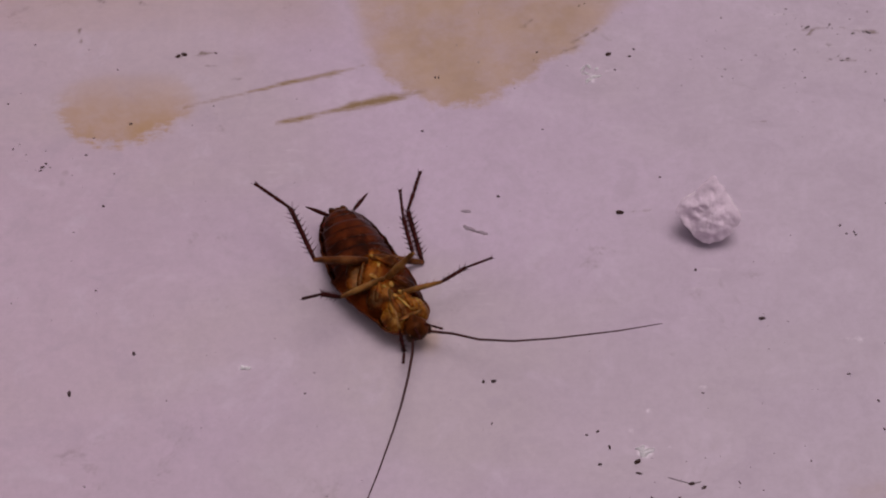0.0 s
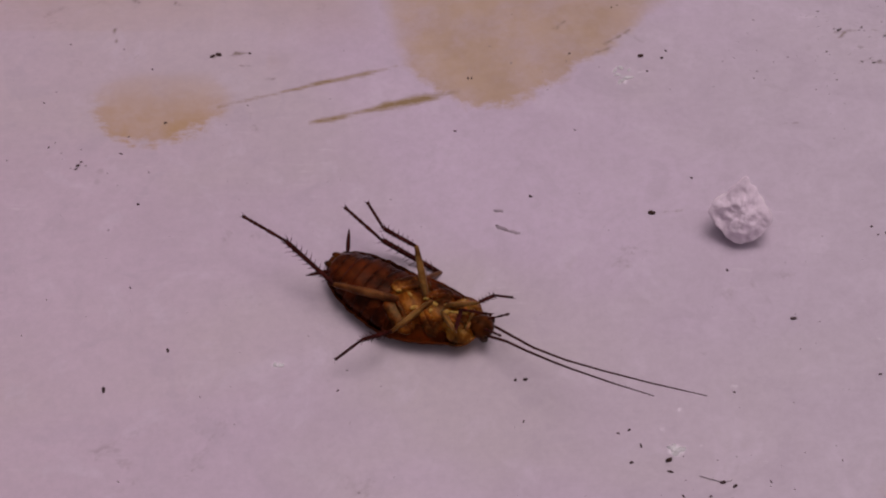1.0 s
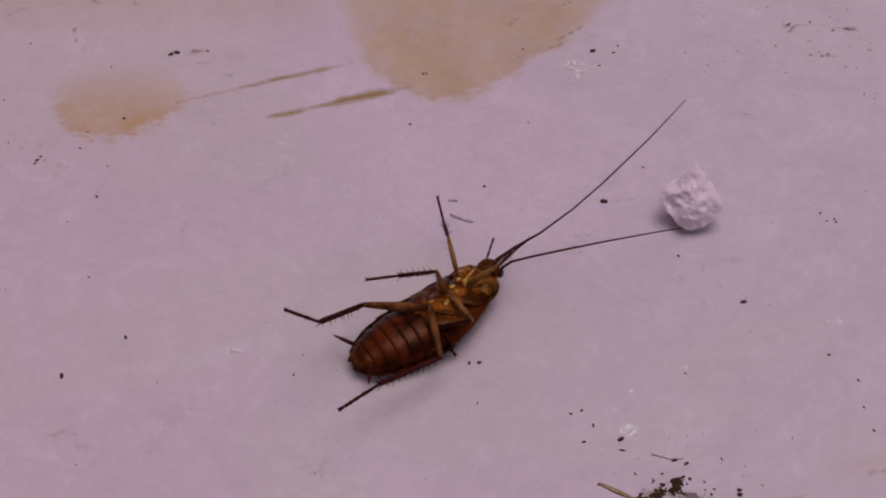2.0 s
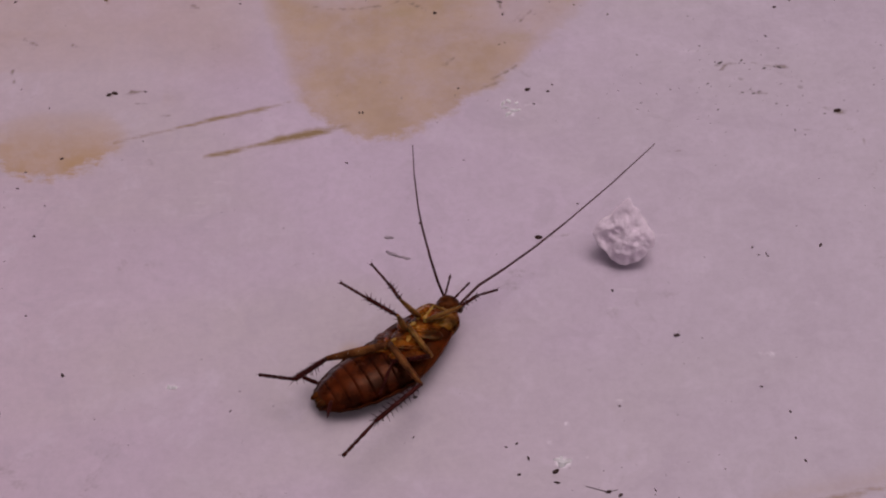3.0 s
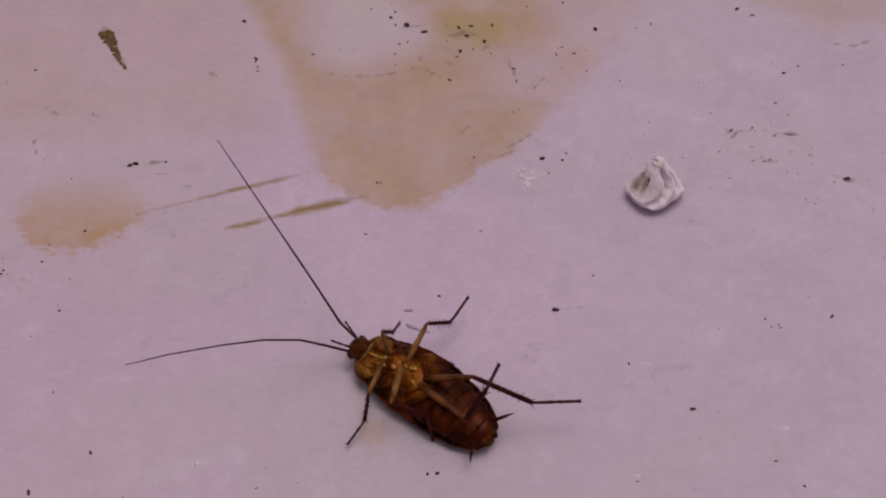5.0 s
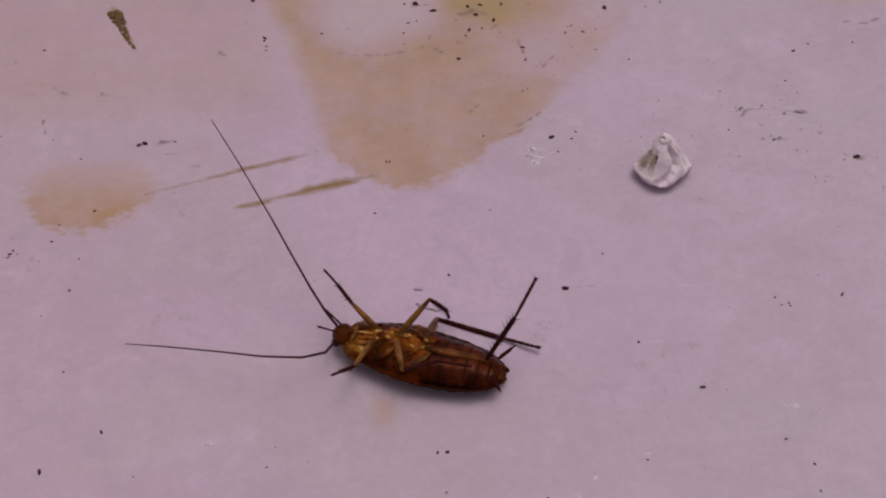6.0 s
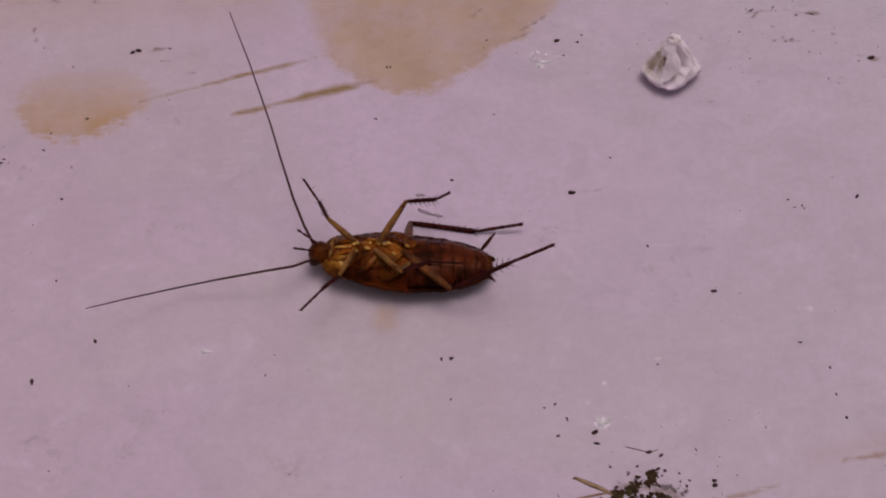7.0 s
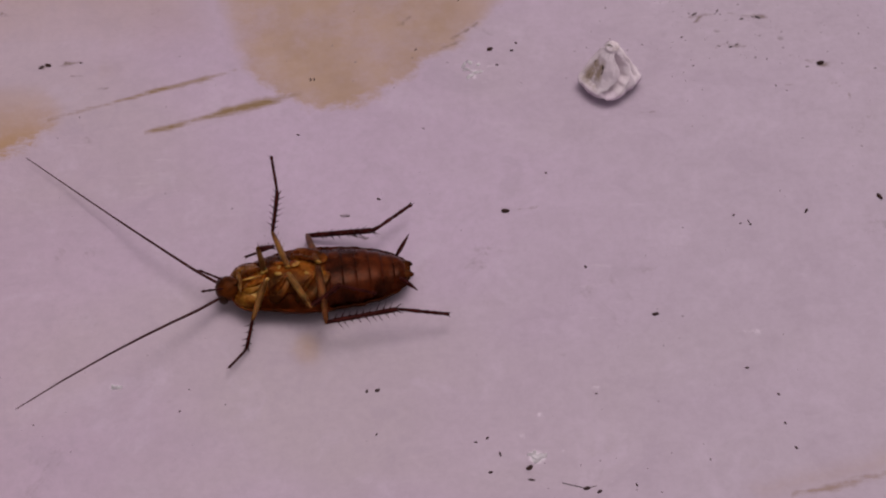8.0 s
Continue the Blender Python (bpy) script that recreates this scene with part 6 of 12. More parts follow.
    walk(legs["LM"]["tarsus"], [
        (0, pose(0.00646, 0.00420, 0.00290, 56.9, -21.9, 94.3)),
        (0.15, pose(0.00648, 0.00508, 0.00041, 37.4, 0.3, 71.2)),
        (0.3, pose(0.00805, 0.00463, -0.00136, 14.6, -0.1, 38.9)),
        (0.4, pose(0.00690, 0.00504, -0.00060, 33.1, 8.5, 54.3)),
        (0.5, pose(0.00639, 0.00503, 0.00082, 55.4, 3.4, 72.8)),
        (0.65, pose(0.00514, 0.00491, 0.00050, 61.7, 0.9, 95.0)),
        (0.8, pose(0.00425, 0.00462, 0.00024, 65.6, -3.1, 111.5)),
        (0.9, pose(0.00701, 0.00445, 0.00241, 79.4, -15.3, 77.4)),
        (1, pose(0.00910, 0.00227, 0.00369, 91.8, -18.0, 42.6)),
        (1.1, pose(0.00672, 0.00443, 0.00251, 68.7, -14.2, 69.4)),
        (1.2, pose(0.00492, 0.00487, -0.00031, 48.1, 1.8, 90.8)),
        (1.357, pose(0.00490, 0.00486, -0.00034, 50.0, 4.2, 94.4)),
        (1.514, pose(0.00498, 0.00490, -0.00008, 57.1, 4.4, 97.7)),
        (1.671, pose(0.00517, 0.00494, 0.00030, 68.7, 2.9, 101.1)),
        (1.829, pose(0.00553, 0.00499, 0.00058, 83.0, 0.1, 103.7)),
        (1.986, pose(0.00587, 0.00503, 0.00061, 96.9, -2.6, 106.1)),
        (2.143, pose(0.00616, 0.00508, 0.00039, 108.4, -4.3, 107.3)),
        (2.3, pose(0.00633, 0.00509, 0.00007, 116.9, -4.7, 107.9)),
        (2.4, pose(0.00734, 0.00499, -0.00050, 114.2, 12.5, 95.7)),
        (2.5, pose(0.00841, 0.00459, -0.00095, 109.9, 28.9, 80.4)),
        (2.65, pose(0.00802, 0.00477, -0.00082, 109.8, 19.1, 89.1)),
        (2.8, pose(0.00717, 0.00499, -0.00066, 107.2, 10.2, 102.4)),
        (2.9, pose(0.00645, 0.00484, -0.00161, 103.4, 20.6, 106.6)),
        (3, pose(0.00601, 0.00443, -0.00250, 100.5, 30.8, 106.0)),
        (3.1, pose(0.00777, 0.00472, -0.00136, 95.8, 20.0, 72.0)),
        (3.2, pose(0.00941, 0.00411, -0.00007, 94.9, 8.5, 42.8)),
        (3.35, pose(0.00891, 0.00444, -0.00003, 91.8, 8.1, 53.8)),
        (3.5, pose(0.00829, 0.00473, -0.00021, 92.0, 10.8, 65.9)),
        (3.65, pose(0.00812, 0.00473, -0.00087, 114.5, 20.1, 85.8)),
        (3.8, pose(0.00727, 0.00497, -0.00077, 137.6, 15.0, 105.4)),
        (3.9, pose(0.00526, 0.00496, 0.00033, 129.1, 6.4, 95.1)),
        (4, pose(0.00368, 0.00425, 0.00075, 120.6, -4.3, 83.5)),
        (4.1, pose(0.00929, 0.00420, -0.00005, 114.6, 6.6, 32.6)),
        (4.2, pose(0.01141, -0.00086, -0.00045, 109.5, 17.8, -13.6)),
        (4.357, pose(0.01141, -0.00090, 0.00027, 109.2, 15.3, -13.0)),
        (4.514, pose(0.01127, -0.00064, 0.00140, 108.6, 8.8, -11.6)),
        (4.671, pose(0.01041, -0.00019, 0.00315, 108.3, 0.2, -9.1)),
        (4.829, pose(0.00819, -0.00003, 0.00478, 108.8, -9.9, -7.2)),
        (4.986, pose(0.00606, -0.00026, 0.00508, 110.1, -19.7, -6.9)),
        (5.143, pose(0.00507, -0.00051, 0.00490, 111.9, -27.2, -8.1)),
        (5.3, pose(0.00498, -0.00063, 0.00486, 113.5, -31.2, -9.8)),
        (5.4, pose(0.00761, -0.00200, 0.00453, 77.8, -44.7, 37.3)),
        (5.5, pose(0.00975, -0.00286, 0.00258, 42.2, -29.9, 83.0)),
        (5.65, pose(0.00800, -0.00317, 0.00366, 58.2, -47.2, 69.9)),
        (5.8, pose(0.00580, -0.00261, 0.00434, 100.2, -60.8, 26.9)),
        (5.9, pose(0.00557, -0.00214, 0.00455, 130.4, -69.9, -6.7)),
        (6, pose(0.00523, -0.00186, 0.00460, -8.8, -105.4, 129.9)),
        (6.15, pose(0.00753, -0.00271, 0.00417, 38.9, -76.2, 78.0)),
        (6.3, pose(0.00980, -0.00290, 0.00245, 42.8, -48.8, 66.5)),
        (6.4, pose(0.00904, 0.00120, 0.00420, 75.8, -56.2, 33.8)),
        (6.5, pose(0.00470, 0.00314, 0.00364, 109.1, -49.5, 4.7)),
        (6.65, pose(0.00371, 0.00130, 0.00414, 122.5, -49.3, -11.3)),
        (6.8, pose(0.00443, -0.00069, 0.00465, 130.1, -43.4, -26.8)),
        (6.9, pose(0.00481, -0.00123, 0.00469, 128.5, -42.5, -28.1)),
        (7, pose(0.00520, -0.00174, 0.00464, 127.8, -42.6, -31.2)),
        (7.1, pose(0.00545, -0.00284, 0.00413, 130.4, -44.6, -59.1)),
        (7.2, pose(0.00485, -0.00369, 0.00317, -42.5, -131.9, 92.5)),
        (7.35, pose(0.00763, -0.00461, 0.00180, -44.1, -106.3, 113.9)),
        (7.5, pose(0.01023, -0.00271, 0.00201, 28.1, -67.8, 57.0)),
        (7.6, pose(0.00973, -0.00294, 0.00250, 56.2, -53.4, 12.1)),
        (7.7, pose(0.00950, -0.00269, 0.00303, 63.7, -37.3, -15.2)),
        (7.85, pose(0.00740, -0.00205, 0.00456, 77.8, -43.7, -18.6)),
        (8, pose(0.00473, -0.00216, 0.00431, 92.9, -50.5, -22.6)),
    ])
    walk(legs["LH"]["femur"], [
        (0, pose(-0.00057, 0.00077, 0.00504, 6.2, 27.1, 78.1)),
        (0.15, pose(-0.00066, 0.00102, 0.00490, 16.8, 28.2, 99.2)),
        (0.3, pose(-0.00089, 0.00115, 0.00483, 26.5, 25.3, 119.9)),
        (0.4, pose(-0.00065, 0.00103, 0.00489, 15.8, 28.1, 97.5)),
        (0.5, pose(-0.00049, 0.00102, 0.00490, 3.5, 27.9, 73.9)),
        (0.65, pose(-0.00095, 0.00146, 0.00503, 26.4, 4.4, 113.3)),
        (0.8, pose(-0.00098, 0.00090, 0.00531, 32.2, -24.8, 146.3)),
        (0.9, pose(-0.00115, 0.00218, 0.00480, 39.0, 10.4, 109.8)),
        (1, pose(-0.00016, 0.00183, 0.00411, 20.4, 38.1, 69.7)),
        (1.1, pose(-0.00110, 0.00241, 0.00478, 40.7, 9.9, 105.8)),
        (1.2, pose(-0.00120, 0.00121, 0.00547, 39.1, -24.3, 137.4)),
        (1.357, pose(-0.00100, 0.00099, 0.00537, 36.4, -27.1, 139.6)),
        (1.514, pose(-0.00087, 0.00087, 0.00527, 34.6, -26.3, 139.9)),
        (1.671, pose(-0.00070, 0.00074, 0.00516, 32.9, -23.2, 139.3)),
        (1.829, pose(-0.00051, 0.00056, 0.00506, 32.1, -18.2, 137.4)),
        (1.986, pose(-0.00023, 0.00028, 0.00498, 31.3, -13.0, 134.8)),
        (2.143, pose(-0.00004, 0.00003, 0.00500, 29.9, -6.6, 132.0)),
        (2.3, pose(0.00005, -0.00014, 0.00511, 26.7, 0.5, 129.7)),
        (2.4, pose(-0.00007, -0.00008, 0.00519, 24.7, 5.7, 125.9)),
        (2.5, pose(-0.00027, 0.00006, 0.00522, 23.6, 10.1, 119.5)),
        (2.65, pose(-0.00060, 0.00062, 0.00511, 18.3, 15.5, 89.5)),
        (2.8, pose(-0.00036, 0.00121, 0.00492, 12.2, 16.2, 66.9)),
        (2.9, pose(-0.00065, 0.00090, 0.00505, 18.9, 10.4, 100.6)),
        (3, pose(-0.00040, 0.00045, 0.00510, 22.4, 0.9, 134.6)),
        (3.1, pose(-0.00067, 0.00082, 0.00507, 19.8, 10.0, 112.9)),
        (3.2, pose(-0.00060, 0.00105, 0.00497, 13.9, 18.0, 90.6)),
        (3.35, pose(-0.00050, 0.00033, 0.00521, 18.7, 19.0, 108.0)),
        (3.5, pose(-0.00004, 0, 0.00528, 25.3, 11.9, 131.0)),
        (3.65, pose(0.00006, 0.00013, 0.00472, 26.8, -24.6, 142.1)),
        (3.8, pose(-0.00005, 0.00048, 0.00424, 12.4, -56.2, 162.6)),
        (3.9, pose(0.00041, 0.00016, 0.00431, 18.9, -35.1, 153.8)),
        (4, pose(0.00054, -0.00024, 0.00493, 25.7, -6.5, 142.1)),
        (4.1, pose(0.00010, -0.00030, 0.00504, 27.7, -2.8, 126.4)),
        (4.2, pose(-0.00021, -0.00020, 0.00508, 29.2, -1.3, 114.8)),
        (4.357, pose(-0.00011, -0.00026, 0.00508, 28.8, -1.1, 118.4)),
        (4.514, pose(0.00011, -0.00024, 0.00508, 27.8, -0.9, 128.4)),
        (4.671, pose(0.00026, 0.00003, 0.00508, 26.5, -1.0, 144.1)),
        (4.829, pose(0.00007, 0.00041, 0.00507, 25.4, -2.1, 160.4)),
        (4.986, pose(-0.00023, 0.00061, 0.00507, 24.5, -4.6, 173.6)),
        (5.143, pose(-0.00043, 0.00066, 0.00508, 23.4, -7.8, -177.5)),
        (5.3, pose(-0.00065, 0.00064, 0.00511, 22.4, -11.9, -172.8)),
        (5.4, pose(-0.00035, 0.00057, 0.00492, 28.8, -34.6, 161.3)),
        (5.5, pose(-0.00043, 0.00030, 0.00469, 54.4, -46.5, 116.0)),
        (5.65, pose(-0.00038, -0.00005, 0.00482, 64.1, -20.8, 107.8)),
        (5.8, pose(-0.00043, 0.00001, 0.00518, 70.5, 7.0, 104.5)),
        (5.9, pose(-0.00053, 0.00061, 0.00512, 77.0, 12.3, 148.0)),
        (6, pose(-0.00100, 0.00059, 0.00505, 80.1, 6.4, -171.4)),
        (6.15, pose(-0.00047, 0.00058, 0.00511, 75.2, 2.0, 150.2)),
        (6.3, pose(-0.00041, 0.00007, 0.00503, 74.3, -6.8, 107.8)),
        (6.4, pose(-0.00044, 0.00011, 0.00489, 73.5, -20.8, 106.1)),
        (6.5, pose(-0.00045, 0.00013, 0.00476, 72.5, -32.4, 106.2)),
        (6.65, pose(-0.00022, 0.00019, 0.00499, 70.4, -10.5, 129.1)),
        (6.8, pose(-0.00036, 0.00051, 0.00517, 79.4, 13.4, 149.3)),
        (6.9, pose(-0.00037, 0.00052, 0.00516, 80.9, 11.9, 149.1)),
        (7, pose(-0.00031, 0.00046, 0.00516, 80.5, 9.6, 146.5)),
        (7.1, pose(-0.00037, 0.00035, 0.00517, 76.9, 10.5, 126.8)),
        (7.2, pose(-0.00054, 0.00041, 0.00515, 72.1, 10.2, 103.6)),
        (7.35, pose(-0.00060, 0.00063, 0.00510, 72.2, -6.2, 85.8)),
        (7.5, pose(-0.00050, 0.00105, 0.00526, 74.5, -21.4, 75.7)),
        (7.6, pose(-0.00090, 0.00113, 0.00533, 46.2, -21.8, 122.4)),
        (7.7, pose(-0.00099, 0.00075, 0.00515, 23.8, -6.7, 165.8)),
        (7.85, pose(-0.00073, 0.00082, 0.00511, 22.4, -2.2, 128.9)),
        (8, pose(-0.00060, 0.00030, 0.00510, 18.9, -0.1, 89.5)),
    ])
    walk(legs["LH"]["tibia"], [
        (0, pose(0.00840, 0.0, 0, -34.4, -0.4, 82.6)),
        (0.15, pose(0.00840, 0.0, 0, -39.5, -6.7, 80.2)),
        (0.3, pose(0.00840, 0, 0.0, -46.2, -14.3, 87.6)),
        (0.4, pose(0.00840, 0, 0.0, -47.0, -23.9, 120.5)),
        (0.5, pose(0.00840, 0, 0, -50.2, -33.0, 150.3)),
        (0.575, pose(0.00840, 0, 0.0, -18.0, -23.0, 95.7)),
        (0.65, pose(0.00840, 0, 0.0, -6.7, 4.7, 57.5)),
        (0.725, pose(0.00840, 0.0, 0, -2.3, 30.9, 18.8)),
        (0.8, pose(0.00840, 0, 0.0, -25.7, 51.2, -38.7)),
        (0.85, pose(0.00840, 0, 0.0, -4.9, 46.7, 9.4)),
        (0.9, pose(0.00840, 0, 0.0, 3.6, 33.9, 45.9)),
        (0.95, pose(0.00840, 0, 0.0, 13.1, 25.2, 81.6)),
        (1, pose(0.00840, 0, 0.0, 14.4, 13.2, 112.0)),
        (1.05, pose(0.00840, 0.0, 0.0, 18.6, 28.4, 82.6)),
        (1.1, pose(0.00840, 0.0, 0, 12.1, 42.7, 47.4)),
        (1.15, pose(0.00840, 0, 0.0, 0.2, 56.7, 6.9)),
        (1.2, pose(0.00840, 0, 0, -30.1, 59.4, -51.2)),
        (1.357, pose(0.00840, 0.0, 0.0, -24.7, 59.4, -44.9)),
        (1.514, pose(0.00840, 0, 0, -6.8, 55.9, -22.6)),
        (1.671, pose(0.00840, 0.0, 0, 14.1, 43.4, 6.7)),
        (1.829, pose(0.00840, 0, 0.0, 25.9, 22.6, 31.4)),
        (1.986, pose(0.00840, 0.0, 0, 27.5, 4.1, 50.1)),
        (2.143, pose(0.00840, 0.0, 0, 23.6, -6.8, 64.4)),
        (2.3, pose(0.00840, 0.0, 0, 17.1, -11.1, 74.1)),
        (2.4, pose(0.00840, 0.0, 0.0, 14.8, -8.1, 71.8)),
        (2.5, pose(0.00840, 0.0, 0.0, 14.1, -5.3, 66.6)),
        (2.65, pose(0.00840, 0.0, 0, 20.4, -7.4, 78.8)),
        (2.8, pose(0.00840, 0.0, 0.0, 27.5, -9.4, 88.6)),
        (2.9, pose(0.00840, 0.0, 0, 18.8, -10.2, 79.1)),
        (3, pose(0.00840, 0, 0.0, 10.6, -7.0, 67.2)),
        (3.1, pose(0.00840, 0, 0, 12.6, -5.0, 76.9)),
        (3.2, pose(0.00840, 0, 0.0, 13.8, -2.8, 86.9)),
        (3.35, pose(0.00840, 0.0, 0.0, 9.8, -7.6, 83.5)),
        (3.5, pose(0.00840, 0.0, 0, 7.6, -11.3, 71.6)),
        (3.65, pose(0.00840, 0.0, 0.0, 23.7, 7.8, 29.2)),
        (3.8, pose(0.00840, 0, 0.0, 17.9, 30.3, -10.4)),
        (3.9, pose(0.00840, 0, 0.0, 19.3, 15.1, 28.3)),
        (4, pose(0.00840, 0.0, 0.0, 1.9, 9.6, 71.7)),
        (4.1, pose(0.00840, 0.0, 0.0, 3.3, 0.7, 74.3)),
        (4.2, pose(0.00840, 0.0, 0, 7.4, -6.8, 70.7)),
        (4.357, pose(0.00840, 0, 0, 5.8, -10.9, 70.7)),
        (4.514, pose(0.00840, 0, 0.0, 1.0, -18.4, 68.3)),
        (4.671, pose(0.00840, 0, 0, -6.7, -27.8, 64.5)),
        (4.829, pose(0.00840, 0.0, 0, -16.3, -36.1, 62.8)),
        (4.986, pose(0.00840, 0, 0, -25.4, -40.8, 63.1)),
        (5.143, pose(0.00840, 0.0, 0, -31.0, -41.7, 63.0)),
        (5.3, pose(0.00840, 0, 0, -30.7, -40.0, 59.4)),
        (5.4, pose(0.00840, 0.0, 0, 12.0, 14.9, 37.3)),
        (5.5, pose(0.00840, 0.0, 0, 68.9, 72.9, 88.7)),
        (5.65, pose(0.00840, 0, 0, 1.0, 67.4, 43.4)),
        (5.8, pose(0.00840, 0, 0.0, -18.0, 46.4, 49.1)),
        (5.9, pose(0.00840, 0.0, 0, -32.0, 8.6, 59.8)),
        (6, pose(0.00840, 0.0, 0, -60.9, -3.8, 74.4)),
        (6.15, pose(0.00840, 0.0, 0.0, -26.9, 28.0, 55.4)),
        (6.3, pose(0.00840, 0.0, 0.0, 31.6, 76.5, 92.3)),
        (6.4, pose(0.00840, 0.0, 0, 59.9, 79.0, 107.2)),
        (6.5, pose(0.00840, 0.0, 0, 72.7, 80.2, 108.6)),
        (6.65, pose(0.00840, 0, 0, -11.5, 45.1, 43.0)),
        (6.8, pose(0.00840, 0, 0.0, -28.6, 13.8, 63.6)),
        (6.9, pose(0.00840, 0, 0.0, -27.7, 19.2, 60.0)),
        (7, pose(0.00840, 0, 0.0, -27.0, 28.1, 53.8)),
        (7.1, pose(0.00840, 0.0, 0, -17.4, 46.1, 53.9)),
        (7.2, pose(0.00840, 0.0, 0.0, -1.6, 67.2, 65.8)),
        (7.35, pose(0.00840, 0.0, 0, -57.3, 97.9, -3.6)),
        (7.5, pose(0.00840, 0, 0, -25.0, 115.0, 17.9)),
        (7.6, pose(0.00840, 0.0, 0.0, 62.9, 49.8, 88.5)),
        (7.7, pose(0.00840, 0, 0, 36.5, 1.1, 69.0)),
        (7.85, pose(0.00840, 0, 0, 42.8, 10.3, 79.1)),
        (8, pose(0.00840, 0, 0, 45.7, 20.2, 94.9)),
    ])
    walk(legs["LH"]["tarsus"], [
        (0, pose(0.00955, 0.00893, 0.00006, -32.0, -21.6, 62.3)),
        (0.15, pose(0.00993, 0.00881, 0.00106, -44.7, -32.7, 64.0)),
        (0.3, pose(0.00876, 0.00871, 0.00223, -61.8, -37.8, 70.5)),
        (0.4, pose(0.00422, 0.00709, 0.00366, -41.3, -24.1, 58.9)),
        (0.5, pose(0.00184, 0.00374, 0.00490, -30.8, -4.1, 56.5)),
        (0.65, pose(0.01322, 0.00756, -0.00073, -28.4, 18.3, 16.2)),
        (0.8, pose(0.01280, -0.00353, -0.00701, -35.5, 33.1, -25.7)),
        (0.85, pose(0.01297, 0.00100, -0.00601, -26.6, 27.5, 11.7)),
        (0.9, pose(0.01359, 0.00536, -0.00503, -23.7, 18.5, 44.4)),
        (0.95, pose(0.00917, 0.00636, -0.00355, -19.9, 11.5, 75.5)),
        (1, pose(0.00512, 0.00813, -0.00206, -20.8, 3.5, 104.5)),
        (1.05, pose(0.00883, 0.00617, -0.00414, -17.0, 12.6, 72.9)),
        (1.1, pose(0.01287, 0.00486, -0.00611, -18.8, 22.0, 39.6)),
        (1.15, pose(0.01182, 0.00072, -0.00691, -23.3, 30.2, 4.3)),
        (1.2, pose(0.01127, -0.00357, -0.00775, -33.5, 34.3, -35.2)),
        (1.357, pose(0.01165, -0.00324, -0.00774, -32.5, 31.8, -33.6)),
        (1.514, pose(0.01306, -0.00194, -0.00745, -27.1, 24.3, -21.9)),
        (1.671, pose(0.01490, 0.00077, -0.00618, -20.8, 10.0, -2.9)),
        (1.829, pose(0.01548, 0.00433, -0.00346, -18.8, -8.2, 19.3)),
        (1.986, pose(0.01416, 0.00688, -0.00066, -23.2, -22.9, 40.8)),
        (2.143, pose(0.01227, 0.00806, 0.00107, -31.2, -31.5, 59.5)),
        (2.3, pose(0.01081, 0.00850, 0.00174, -40.2, -35.6, 73.7)),
        (2.4, pose(0.01118, 0.00847, 0.00126, -34.1, -25.8, 63.9)),
        (2.5, pose(0.01195, 0.00823, 0.00083, -27.2, -15.4, 52.6)),
        (2.65, pose(0.01014, 0.00876, 0.00116, -18.0, -21.8, 64.7)),
        (2.8, pose(0.00861, 0.00888, 0.00148, -5.7, -29.1, 66.1)),
        (2.9, pose(0.01009, 0.00869, 0.00159, 5.9, -16.5, 9.4)),
        (3, pose(0.01185, 0.00824, 0.00111, 11.9, -0.3, -41.6)),
        (3.1, pose(0.01044, 0.00873, 0.00079, 10.1, -7.0, 20.1)),
        (3.2, pose(0.00888, 0.00897, 0.00044, 3.0, -12.5, 86.4)),
        (3.35, pose(0.00942, 0.00887, 0.00120, -2.6, -14.0, 82.7)),
        (3.5, pose(0.01119, 0.00838, 0.00176, -4.2, -14.4, 63.7)),
        (3.65, pose(0.01618, 0.00434, -0.00123, 10.9, 7.6, 27.1)),
        (3.8, pose(0.01604, -0.00141, -0.00454, 4.0, 34.6, -14.0)),
        (3.9, pose(0.01605, 0.00412, -0.00234, -4.4, 28.5, -30.8)),
        (4, pose(0.01118, 0.00843, -0.00150, -3.9, 15.2, -40.9)),
        (4.1, pose(0.01084, 0.00867, -0.00010, -13.6, 13.6, -50.0)),
        (4.2, pose(0.01134, 0.00844, 0.00106, -21.6, 13.1, -55.5)),
        (4.357, pose(0.01132, 0.00834, 0.00169, -21.8, 19.2, -65.6)),
        (4.514, pose(0.01157, 0.00793, 0.00284, -21.6, 29.6, -85.5)),
        (4.671, pose(0.01183, 0.00718, 0.00420, -27.8, 46.0, -119.1)),
        (4.829, pose(0.01173, 0.00646, 0.00530, 124.6, 121.5, 7.3)),
        (4.986, pose(0.01148, 0.00609, 0.00588, 92.1, 125.6, -44.4)),
        (5.143, pose(0.01145, 0.00598, 0.00599, -101.1, 43.8, 108.5)),
        (5.3, pose(0.01190, 0.00594, 0.00578, -103.9, 33.1, 94.7)),
        (5.4, pose(0.01532, 0.00527, -0.00231, -79.6, 13.4, 62.4)),
        (5.5, pose(0.00846, 0.00265, -0.00860, -57.5, 26.8, 32.1)),
        (5.65, pose(0.01091, 0.00237, -0.00831, -95.4, 57.0, 18.6)),
        (5.8, pose(0.01246, 0.00469, -0.00653, 2.0, 122.6, 137.1)),
        (5.9, pose(0.01288, 0.00768, -0.00135, -122.2, 73.0, -17.9)),
        (6, pose(0.01082, 0.00865, 0.00060, -31.4, 56.8, 58.3)),
        (6.15, pose(0.01291, 0.00655, -0.00422, -10.4, 32.4, 67.5)),
        (6.3, pose(0.00831, 0.00210, -0.00875, 4.2, 33.5, 49.2)),
        (6.4, pose(0.00790, 0.00163, -0.00883, -34.8, 78.3, -18.5)),
